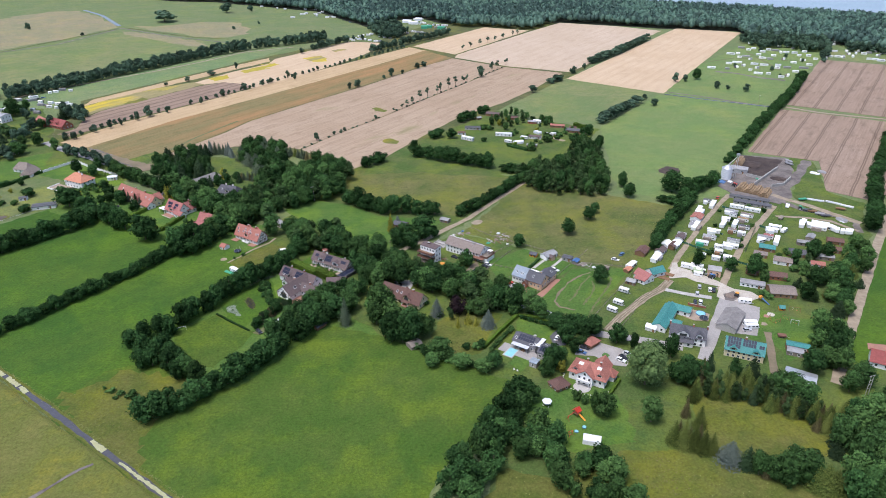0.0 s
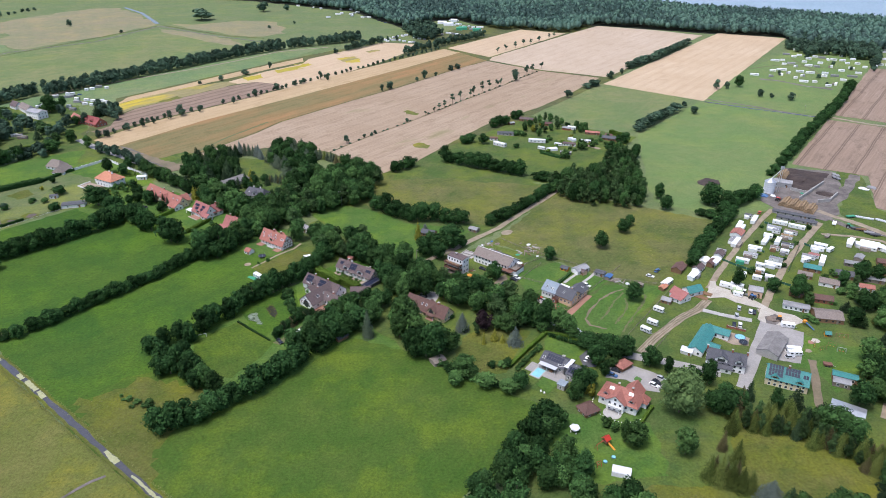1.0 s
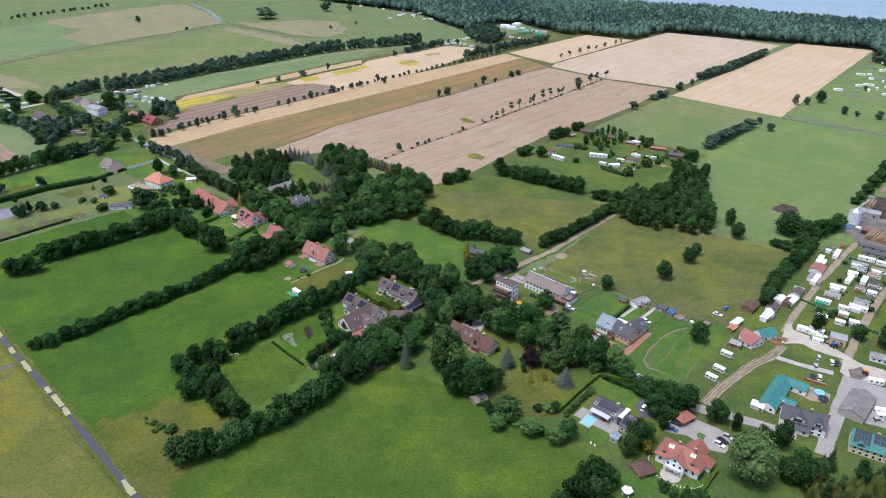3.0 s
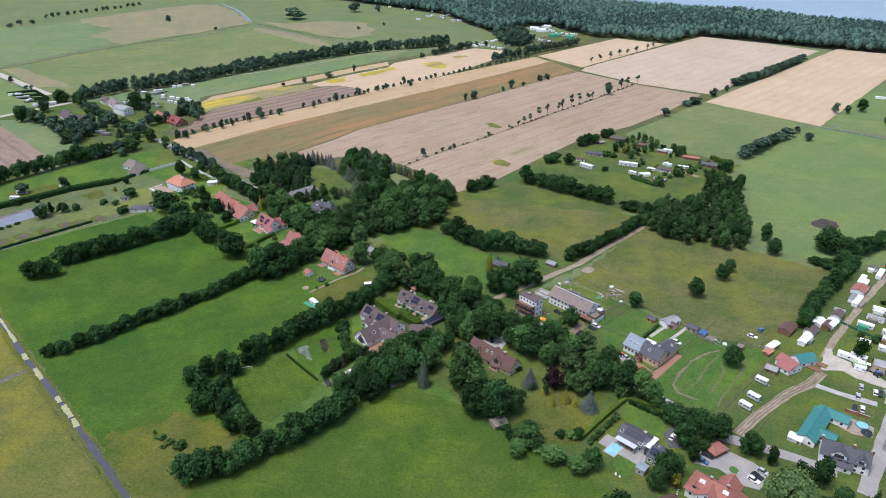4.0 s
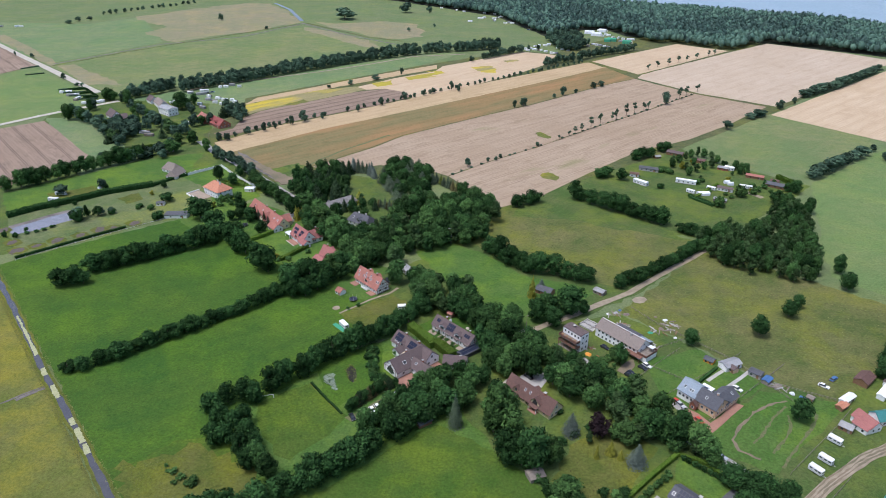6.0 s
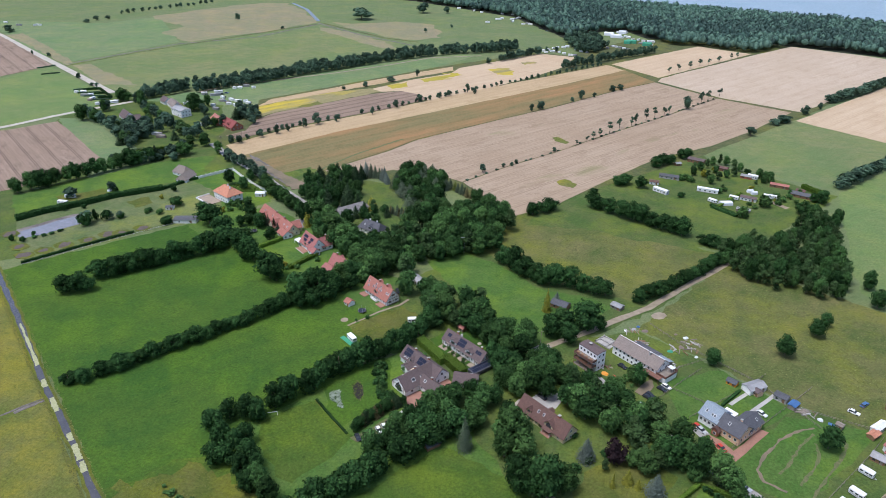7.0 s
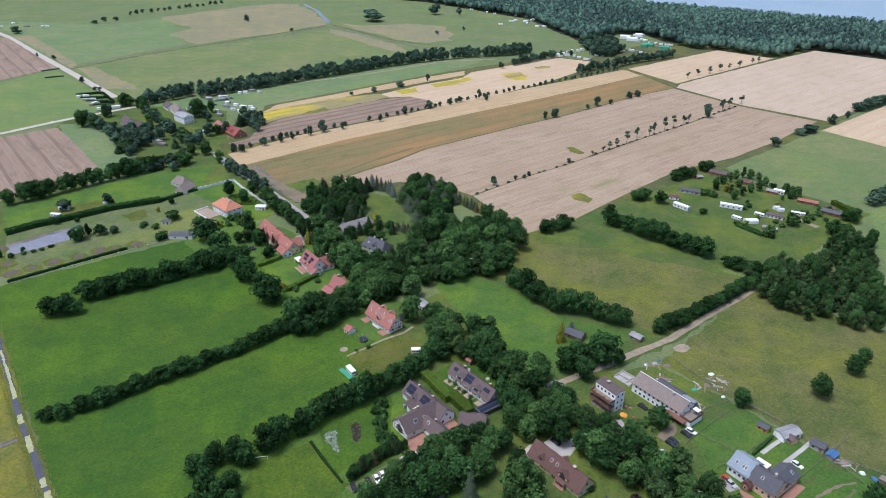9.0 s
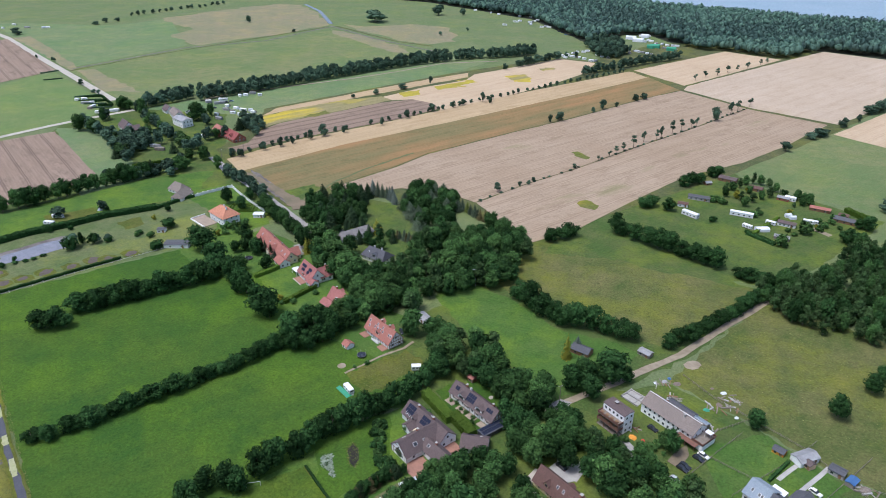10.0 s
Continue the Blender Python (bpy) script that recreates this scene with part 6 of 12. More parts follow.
slab("pond_bank", [(-350.2, 369.4), (-356.2, 376.6), (-352.6, 383.1), (-348.9, 389.9), (-343.7, 399.7), (-339.9, 405.9), (-335.8, 408.0), (-330.2, 405.6), (-328.2, 402.1), (-340.0, 395.9), (-344.0, 385.1), (-348.8, 373.6)], "mud", 0.184, "dark muddy bank along the pond", "bank", 0.5, 3)
slab("dry_grass", [(-373.3, 426.6), (-360.2, 437.8), (-352.3, 447.7), (-341.4, 436.4), (-348.1, 424.3), (-362.4, 419.9)], "rough", 0.175, "dry trampled grass by a caravan", "grass", 1.3, 4.5)
slab("dry_grass", [(-321.4, 432.5), (-312.8, 444.1), (-303.5, 436.0), (-309.3, 425.6)], "rough", 0.178, "pale trampled grass patch", "grass", 1.3, 4.5)
slab("pond", [(-100.5, 295.4), (-99.7, 298.3), (-96.9, 296.6), (-94.4, 291.5), (-94.5, 288.0), (-97.1, 289.5)], "pond", 0.170, "dark round garden pond", "pond", 0.3, 1.5)
strip("gravel_road", [(-1025.8, 959.6), (-919.9, 907.1), (-792.3, 828.8), (-646.7, 741.8), (-529.5, 671.1)], 8, "gravel", 0.2, "pale gravel farm road", "road", 0.25)
strip("gravel_road", [(-544.8, 533.2), (-537.7, 543.5), (-522.1, 582.6), (-509.0, 609.0), (-486.0, 648.1)], 6, "gravel", 0.2, "pale gravel road", "road", 0.25)
strip("road", [(-336.3, 556.5), (-310.6, 535.4), (-278.8, 515.4), (-234.8, 484.0), (-213.2, 468.5), (-172.6, 440.4)], 6, "asphalt", 0.2, "grey village road", "road", 0.25)
strip("dirt_track", [(-34.1, 338.1), (-27.4, 346.4), (-12.1, 361.9), (2.3, 378.3), (16.8, 393.8), (26.3, 408.4), (37.4, 424.9), (48.1, 439.9), (58.8, 455.1), (69.9, 473.0)], 3.4, "dirt", 0.2, "sandy dirt track", "road", 0.25)
strip("village_road", [(-4.6, 330.5), (13.1, 310.4), (32.1, 294.4), (50.0, 281.6), (59.9, 273.5), (69.2, 264.0), (81.6, 260.8), (95.1, 256.6), (107.6, 252.0)], 5, "asphalt", 0.2, "grey paved village road", "road", 0.25)
strip("side_road", [(113.5, 242.4), (125.1, 263.2), (138.9, 287.7), (144.9, 298.5), (144.0, 305.4)], 5.5, "asphalt", 0.21000000000000002, "grey paved lane", "road", 0.25)
strip("farm_lane", [(76.6, 265.8), (86.2, 278.3), (101.5, 294.8), (112.7, 303.6), (120.1, 312.9)], 4.2, "dirt", 0.22100000000000003, "rutted sandy lane", "road", 0.25)
LANE = [(76.6, 265.8), (86.2, 278.3), (101.5, 294.8), (112.7, 303.6), (120.1, 312.9)]
for shift, wide in ((-1.5, 0.7), (-0.2, 0.5), (0.9, 0.7)):
    strip("wheel_rut", [(x + shift * 0.75, y - shift * 0.66) for x, y in LANE], wide, "mud_track", 0.2275 + 0.004 * wide, "dark wheel rut in the sandy lane", "road", 0.3, 2.2)
strip("camp_lane", [(123.8, 324.0), (132.4, 339.0), (159.0, 379.6), (180.4, 409.6), (194.9, 428.5)], 3.2, "dirt", 0.21500000000000002, "sandy lane through the caravan site", "road", 0.25)
strip("camp_lane", [(142.5, 301.4), (154.7, 322.2), (171.3, 348.7), (193.5, 378.9), (217.1, 408.8)], 3.8, "dirt", 0.21500000000000002, "sandy lane through the caravan site", "road", 0.25)
strip("dirt_road", [(162.7, 225.3), (184.6, 257.6), (221.3, 308.7), (251.2, 350.7), (284.1, 393.8), (399.6, 538.7)], 4.8, "dirt", 0.21000000000000002, "broad sandy dirt road", "road", 0.25)
strip("field_path", [(330.9, 644.3), (353.4, 624.0), (402.0, 600.3), (453.2, 576.3)], 4, "dirt", 0.26, "worn path between fields", "road", 0.25)
strip("avenue_road", [(-445.2, 700.4), (-429.0, 736.5), (-394.6, 770.3), (-341.2, 828.4), (-304.7, 875.7), (-265.5, 937.0), (-204.7, 970.5)], 3, "dirt", 0.21000000000000002, "pale road beside the avenue", "road", 0.25)
slab("yard", [(126.8, 331.9), (129.6, 332.2), (128.7, 327.2), (134.8, 322.5), (141.5, 315.5), (150.0, 302.9), (157.6, 299.9), (160.5, 294.4), (150.2, 288.7), (141.0, 292.6), (138.5, 295.9), (143.7, 305.6), (133.1, 310.8), (129.3, 315.4), (119.6, 314.5)], "gravel", 0.228, "pale gravel farm yard", "yard", 0.3, 2)
strip("concrete_lane", [(114.7, 302.9), (121.8, 299.4), (135.4, 294.3)], 3, "concrete", 0.23299999999999998, "pale concrete lane", "road", 0.25)
slab("earth_heap_ground", [(142.7, 298.1), (148.8, 300.9), (150.5, 295.7), (145.0, 290.8), (141.3, 292.2)], "mud", 0.236, "dark bare earth in the yard", "yard", 0.5, 2)
slab("yard", [(128.9, 267.8), (143.7, 293.0), (155.9, 284.8), (144.5, 260.5), (135.0, 263.0)], "asphalt", 0.230, "grey yard round a barn", "yard", 0.3, 2)
slab("manure_yard", [(236.9, 506.8), (261.6, 495.8), (247.4, 476.4), (226.5, 458.4), (219.6, 477.1)], "manure", 0.200, "black manure yard", "yard", 0.8, 3)
slab("verge", [(277.8, 524.8), (281.5, 487.7), (263.9, 431.9), (278.1, 412.1), (258.9, 377.5), (238.3, 399.2), (236.4, 422.6), (261.1, 476.0)], "weedy", 0.182, "green weedy farm verge", "grass", 1.3, 4.5)
slab("farmyard", [(233.9, 508.2), (266.0, 500.8), (260.7, 476.0), (242.2, 442.8), (235.3, 422.6), (222.0, 411.5), (198.7, 428.4), (192.8, 444.0), (213.3, 477.2)], "mud", 0.190, "dark muddy farmyard", "yard", 0.6, 4)
strip("farm_track", [(226.5, 434.9), (236.0, 438.8), (252.9, 455.5), (268.5, 478.2), (279.4, 494.0)], 7, "mud", 0.20500000000000002, "dark churned mud track", "track", 1.0)
strip("farm_track", [(223.9, 427.8), (230.1, 418.9), (241.1, 407.3), (248.3, 395.5), (258.6, 380.8)], 5, "dirt", 0.20700000000000002, "sandy farm track", "track", 0.6)
strip("farm_track", [(223.1, 421.0), (232.4, 402.0), (246.8, 394.6), (255.9, 381.6), (250.3, 368.1)], 4, "mud", 0.203, "dark churned mud track", "track", 0.8)
strip("farm_track", [(210.8, 392.8), (225.2, 390.7), (241.6, 384.4), (251.1, 369.6)], 2.5, "dirt", 0.20600000000000002, "sandy farm track", "track", 0.5)
strip("camp_bank", [(318.7, 797.8), (337.4, 788.4), (357.0, 765.2), (379.0, 750.9)], 5, "mud", 0.21000000000000002, "dark earth bank below the camp", "bank", 1.2)
slab("yard", [(58.1, 247.3), (61.4, 254.7), (71.0, 256.3), (79.3, 251.5), (83.4, 247.2), (78.6, 238.3), (72.5, 239.6), (66.6, 246.1)], "asphalt", 0.220, "grey cobbled forecourt", "yard", 0.2, 2)
heap(71.5, 246.4, 1.9, 0.7, "leaf_light", "round planted island in the forecourt", "flower bed", "flower_bed", seed=401)
slab("parking_strip", [(-89.7, 266.5), (-85.0, 272.8), (-74.2, 289.8), (-70.0, 288.9), (-75.5, 276.8), (-86.2, 265.1)], "worn", 0.205, "worn grass parking strip by the hedge", "yard", 0.4, 2)
slab("driveway", [(-28.1, 308.4), (-22.6, 317.7), (-15.6, 313.6), (-17.8, 305.3), (-23.6, 301.6)], "concrete", 0.224, "pale concrete forecourt", "yard", 0.1, 3)
slab("driveway", [(-25.9, 313.4), (-23.4, 317.1), (-16.1, 313.5), (-16.1, 309.2), (-17.6, 304.7), (-21.2, 306.4)], "concrete", 0.220, "pale concrete driveway", "yard", 0.1, 3)
slab("driveway", [(48.9, 261.5), (52.8, 266.6), (58.6, 264.4), (55.2, 254.4), (50.0, 254.0)], "tin_dark", 0.220, "dark paved driveway", "yard", 0.1, 3)
slab("dirt_yard", [(12.3, 324.7), (16.0, 332.0), (19.1, 335.5), (19.9, 330.2), (15.8, 322.6)], "mud_track", 0.220, "bare earth yard", "yard", 0.4, 3)
slab("junction", [(-34.7, 341.5), (-29.9, 347.4), (-25.1, 346.7), (-26.8, 342.5), (-29.4, 337.4)], "asphalt", 0.220, "dusty road junction", "road", 0.3, 3)
slab("terrace", [(-77.9, 297.1), (-72.5, 300.3), (-68.3, 294.3), (-71.8, 289.0), (-75.4, 291.2)], "paving", 0.220, "red paved terrace", "yard", 0.1, 3)
slab("terrace", [(-68.6, 315.8), (-65.2, 312.0), (-60.8, 308.6), (-62.2, 303.6), (-66.4, 305.3)], "paving", 0.225, "red paved terrace", "yard", 0.1, 3)
strip("worn_track", [(64.6, 284.1), (57.5, 287.1), (55.9, 292.4), (59.1, 300.1), (65.9, 310.9), (72.4, 317.5), (79.5, 321.9)], 1.0, "mud_track", 0.17, "worn track in the grass", "track", 0.4, 1.6)
strip("worn_track", [(63.4, 292.2), (68.0, 300.1), (73.2, 310.4), (78.8, 318.0)], 1.0, "worn", 0.17, "worn track in the grass", "track", 0.4, 1.6)
strip("worn_track", [(69.4, 288.8), (75.6, 298.7), (78.6, 306.0), (78.6, 312.7)], 1.0, "worn", 0.17, "worn track in the grass", "track", 0.4, 1.6)
strip("worn_track", [(71.7, 281.8), (80.2, 297.4), (87.9, 310.3), (89.5, 315.7), (87.2, 319.3)], 1.0, "worn", 0.17, "worn track in the grass", "track", 0.4, 1.6)
slab("sand_heap_ground", [(17.8, 386.7), (19.2, 389.3), (21.6, 390.9), (24.0, 390.8), (25.4, 388.6), (23.9, 385.6), (21.6, 384.0), (18.8, 384.4)], "dirt", 0.210, "round sandy riding patch", "ground", 0.3, 1.5)
slab("sea", [(-1500, 2000), (-300, 1630), (45, 1492), (316, 1392), (430, 1316), (715, 1158), (1400, 790), (4000, -200), (4500, 4500), (-4500, 4800), (-3000, 2400)], "sea", 0.03, "pale grey-blue sea", "water", 4, 60)
slab("forest_floor", [(-1100, 1850), (-700, 1560), (-544, 1475), (-455, 1455), (-226, 1310), (-192, 1250), (-110, 1122), (-70, 1206), (-30, 1214), (33, 1118), (68, 1122), (135, 1090), (196, 1162), (278, 1124), (355, 1088), (450, 1062), (440, 985), (518, 978), (570, 880), (760, 770), (1000, 640), (1300, 800), (715, 1146), (596, 1219), (430, 1304), (316, 1381), (186, 1426), (45, 1480), (-300, 1610)], "litter", 0.12, "dark shaded forest floor", "forest floor", 2, 25)
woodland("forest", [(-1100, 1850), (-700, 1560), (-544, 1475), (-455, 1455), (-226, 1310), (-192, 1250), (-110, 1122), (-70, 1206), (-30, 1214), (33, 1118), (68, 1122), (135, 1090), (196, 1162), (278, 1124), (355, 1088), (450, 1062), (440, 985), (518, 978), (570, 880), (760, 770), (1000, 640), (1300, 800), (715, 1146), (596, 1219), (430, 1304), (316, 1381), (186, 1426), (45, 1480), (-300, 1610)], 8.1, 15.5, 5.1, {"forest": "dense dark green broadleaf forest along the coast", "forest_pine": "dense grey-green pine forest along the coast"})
h = house("house", -114.6, 366.6, -32.5, "white half-timbered house under a red tiled roof", "house")
w = Wing(h, 0.0, 0.0, 18.6, 8.0, 3.2, 8.0, 0, "tile_red", "white", 0.6, 0, "s6 n2 e2 w2", 1)
w.skylight("s", -8, 0.62)
w.skylight("s", -7, 0.3)
w.skylight("s", -3.4, 0.45)
w.skylight("s", -1.4, 0.45)
w.skylight("s", 0.6, 0.45)
w.skylight("s", 2.6, 0.45)
w.skylight("s", -2.4, 0.7)
w.skylight("s", 1.6, 0.7)
w.skylight("s", 7, 0.5)
w.skylight("s", 8.4, 0.5)
w.dormer("n", -3, 0.25, 2.6, 1.8, 1.2, "tile_red", "white")
w.dormer("n", 4, 0.25, 2.6, 1.8, 1.2, "tile_red", "white")
w.chimney(-1, 0, material="brick")
w.chimney(5, 0, material="brick")
for k, tall in enumerate((3.2, 4.4, 5.8, 6.6, 5.8, 4.4, 3.2)):
    part("timber", boxed(0, 0, 0, 0.10, 0.18, tall), "wood", h, "", pose(9.34, (k - 3) * 1.24, 0))
for z, span in ((0.2, 7.6), (1.7, 7.6), (3.15, 7.6), (4.9, 4.6)):
    part("timber", boxed(0, 0, 0, 0.10, span, 0.18), "wood", h, "", pose(9.35, 0, z))
for k in range(10):
    part("timber", boxed(0, 0, 0, 0.16, 0.10, 3.0), "wood", h, "", pose((k - 4.5) * 1.86, -4.04, 0))
for x in (-7.6, 6.4):
    part("deck", boxed(0, 0, 0, 4.6, 3.2, 0.30), "paving", h, "brown terrace", pose(x, -5.7, 0))
part("porch_rail", boxed(0, 0, 0, 5.0, 0.15, 0.90), "white", h, "", pose(0, -5.4, 0.30))
part("porch_floor", boxed(0, 0, 0, 5.2, 1.6, 0.28), "concrete", h, "", pose(0, -4.9, 0))
w.dormer("s", 0.0, 0.06, 2.6, 1.3, 0.9, "tile_red", "white")
h = house("house", -172.2, 406.4, -36.0, "white house with rose tiled roof and solar panels", "house")
w = Wing(h, 0.0, 0.0, 14.6, 8.8, 3.1, 8.2, 0, "tile_pink", "white", 0.5, 0, "s4 n2 e3 w2", 1)
w.solar("s", -4.0, 0.66, 4, 1)
w.solar("s", -3.2, 0.36, 3, 1)
w.solar("s", 2.6, 0.66, 3, 1)
w.solar("s", 1.8, 0.38, 2, 1)
w.dormer("s", -0.6, 0.0, 3.6, 1.2, 0.8, "tile_pink", "white")
w = Wing(h, 4.0, 5.4, 7.0, 6.6, 3.0, 7.0, 90, "tile_pink", "white", 0.4, 0, "s2 e2", 1)
w.chimney(1, 0, material="brick")
w = Wing(h, 7.0, -3.2, 6.4, 4.2, 2.5, 4.2, 0, "tile_pink", "white", 0.4, 0, "s2 e2", 1)
part("flat_roof", boxed(0, 0, 0, 6.0, 3.8, 0.20), "cover", h, "white flat porch roof", pose(-9.2, -4.0, 2.5))
for x in (-12.0, -6.4):
    part("post", boxed(0, 0, 0, 0.20, 0.20, 2.5), "white", h, "", pose(x, -5.7, 0))
part("deck", boxed(0, 0, 0, 8.5, 3.6, 0.20), "paving", h, "red paved terrace", pose(-1.5, -6.2, 0))
part("kerb", boxed(0, 0, 0, 9.5, 0.6, 0.16), "gravel", h, "pale gravel edge", pose(-1.5, -8.2, 0))
h = house("house", -146.8, 387.9, -28.0, "small house with a rose-red tiled roof", "house")
w = Wing(h, 0.0, 0.0, 10.6, 8.2, 2.9, 7.6, 0, "tile_pink", "white", 0.5, 0, "s3 n2 e2 w2", 1)
w.skylight("s", 0.6, 0.3)
w.skylight("s", 1.8, 0.3)
w.skylight("s", 3.0, 0.3)
w.dormer("n", 2, 0.2, 2.6, 1.6, 1.0, "tile_pink", "white")
w.chimney(-2, 0, material="brick")
w = Wing(h, -1.6, -6.0, 7.0, 5.0, 2.4, 3.9, 0, "tile_pink", "wood", 0.5, 0, "s1", 1)
h = house("house", -206.4, 429.8, -37.0, "long house with red tiled roofs and cross gables", "house")
w = Wing(h, 0.0, 0.0, 40.0, 8.0, 2.9, 7.0, 0, "tile_red", "cream", 0.5, 0, "s9 n2 e2 w2", 1)
for u in (-15.0, -4.0, 2.0, 12.0, 16.5):
    w.skylight("s", u, 0.5)
w.chimney(-2.0, 0, material="brick")
w.chimney(9.0, 0, material="brick")
w = Wing(h, 4.0, -3.6, 7.0, 6.4, 2.9, 6.2, 90, "tile_red", "cream", 0.4, 0, "w3 s2 n2", 1)
w = Wing(h, 13.6, 3.6, 7.0, 6.4, 2.9, 6.2, 90, "tile_red", "cream", 0.4, 0, "s2 e2", 1)
w = Wing(h, -12.0, -4.0, 6.0, 5.6, 2.6, 5.2, 90, "tile_red", "cream", 0.4, 0, "w2 s2 n2", 1)
w = Wing(h, 17.6, -4.6, 8.0, 6.0, 2.5, 4.6, 0, "tile_red", "white", 0.4, 0, "s4 e2", 1)
for k in range(5):
    part("timber", boxed(0, 0, 0, 0.14, 0.1, 2.4), "wood", h, "", pose(14.2 + 1.7 * k, -7.66, 0))
slab("court", [(-199.9, 436.0), (-193.6, 439.4), (-187.9, 430.7), (-193.0, 427.7)], "asphalt", 0.26, "grey paved court behind the house", "yard", 0.2, 2)
h = house("house", -259.0, 457.0, -27.0, "white villa with an orange hipped roof", "house")
w = Wing(h, 0.0, 0.0, 17.0, 11.0, 5.4, 9.4, 0, "tile_orange", "white", 0.7, 5.6, "s5 n2 e3 w3", 2)
w.chimney(0.5, 0.3, material="white")
w.chimney(4.5, -0.6, material="white")
part("balcony", boxed(0, 0, 0, 3.4, 7.5, 0.25), "white", h, "white balcony slab", pose(-10.1, -0.5, 2.8))
for y in (-4.0, 3.0):
    part("post", boxed(0, 0, 0, 0.3, 0.3, 2.8), "white", h, "", pose(-11.5, y, 0))
part("terrace_floor", boxed(0, 0, 0, 17.0, 9.0, 0.45), "terrace_stone", h, "pale brown stone terrace", pose(-7.5, -10.5, 0))
part("terrace_wall", boxed(0, 0, 0, 17.6, 0.35, 1.0), "white", h, "low white terrace wall", pose(-7.5, -15.1, 0))
part("terrace_wall", boxed(0, 0, 0, 0.35, 10.0, 1.0), "white", h, "low white terrace wall", pose(-16.2, -10.2, 0))
garden_wall([(-301.0, 482.1), (-295.2, 491.4), (-287.4, 503.6), (-285.4, 505.4)], 1.8)
garden_wall([(-285.4, 505.4), (-269.5, 493.2), (-253.1, 482.1), (-240.2, 474.6)], 1.8)
cabin(-241.1, 467.8, 15, 6.6, 4.1, 2.29, 2.58, "cover", "white", "white flat-roofed garage by the wall", "garage", "garage", "s1")
clipped([(-264.5, 467.6), (-247.6, 473.8), (-251.9, 485.6), (-268.8, 479.4), (-264.5, 467.6)], 0.8, 0.7, "hedge", "low clipped box hedge of a knot garden", 0.2, 5.0)
clipped([(-263.1, 469.6), (-249.9, 474.4), (-253.3, 483.6), (-266.5, 478.8), (-263.1, 469.6)], 0.8, 0.7, "hedge", "low clipped box hedge of a knot garden", 0.2, 5.0)
clipped([(-261.7, 471.6), (-252.3, 475.0), (-254.7, 481.6), (-264.1, 478.2), (-261.7, 471.6)], 0.8, 0.7, "hedge", "low clipped box hedge of a knot garden", 0.2, 5.0)
clipped([(-260.3, 473.6), (-254.7, 475.7), (-256.1, 479.6), (-261.7, 477.5), (-260.3, 473.6)], 0.8, 0.7, "hedge", "low clipped box hedge of a knot garden", 0.2, 5.0)
h = house("house", -75.5, 314.7, -33.0, "large house with mauve-brown roofs, solar panels and half-timber", "house")
w = Wing(h, 0.0, 0.0, 23.0, 8.0, 3.0, 6.6, 0, "tile_mauve", "white", 0.4, 0, "s4 n2 e2 w2", 1)
w.solar("s", -8.2, 0.58, 4, 2)
w.solar("s", 0.6, 0.55, 4, 2)
w.skylight("s", -9.0, 0.22)
w.skylight("s", -7.4, 0.22)
w.skylight("n", 0, 0.5)
w.chimney(-6.0, 0.4, material="brick")
w.chimney(3.0, 0.2, material="brick")
w.dormer("s", -4.6, 0.06, 2.2, 1.3, 0.8, "tile_mauve", "white")
w = Wing(h, -3.8, -5.6, 4.4, 4.6, 2.5, 3.9, 90, "tile_mauve", "white", 0.3, 0, "s2 e2", 1)
part("awning", boxed(0, 0, 0, 2.8, 2.4, 0.12), "cream", h, "cream awning over the terrace", pose(-0.6, -5.6, 2.4))
w = Wing(h, 4.8, -8.9, 17.0, 9.4, 3.0, 7.0, -91, "tile_mauve", "white", 0.4, 0, "s3 n3 e2", 1)
w.skylight("n", -3.0, 0.45, 1.7, 1.5)
w.skylight("n", 1.0, 0.4)
w.skylight("s", 4.0, 0.4)
w.chimney(-1.0, -1.2, material="brick")
part("arched_window", tube(bmesh.new(), (0, 0, 0), (0.12, 0, 0), 1.9, 1.9, 20), "glass", h, "tall arched window", w.K @ pose(8.47, 0, 2.3))
for y in (-3.4, 3.4, -4.6, 4.6):
    part("timber", boxed(0, 0, 0, 0.1, 0.18, 3.0), "wood", h, "", w.K @ pose(8.53, y, 0))
for z, span in ((3.0, 9.2), (4.9, 4.2)):
    part("timber", boxed(0, 0, 0, 0.1, span, 0.18), "wood", h, "", w.K @ pose(8.54, 0, z))
w = Wing(h, 14.6, -7.0, 13.0, 6.2, 2.9, 5.6, 0, "tile_mauve", "white", 0.4, 0, "s3 e2", 1)
w.skylight("s", -3.6, 0.55, 1.2, 1.2)
w.chimney(-1.5, 0.4, material="brick")
caravan(-92.2, 348.1, 20, 4.2, "small white caravan parked under trees")
cabin(-67.3, 348.3, -30, 3.2, 2.6, 1.9, 2.7, "tile_red", "wood", "small red-brown garden hut under trees", "shed", "shed", "s1")
garden_wall([(-51.5, 342.0), (-47.5, 338.8)], 1.0, 0.3, "white", "short white garden wall on a lawn")
heap(-57.0, 339.8, 1.2, 0.5, "gravel", "small pale stone heap on a lawn", "heap", "rockery", 12)
h = house("house", -61.0, 332.0, -32.0, "long row house with mauve-brown roof, dormers and solar panels", "house")
w = Wing(h, 0.0, 0.0, 24.4, 7.4, 3.0, 6.4, 0, "tile_mauve", "white", 0.4, 0, "s8 n2 e2 w2", 1)
w.chimney(-7.2, 1.4, 1.6, 0.8, material="brick")
w.chimney(-4.0, 0.6, material="white")
w.chimney(8.2, 1.2, material="brick")
w.solar("s", -9.4, 0.6, 2, 1)
w.solar("s", -1.2, 0.56, 4, 2)
w.solar("s", 9.0, 0.6, 3, 1)
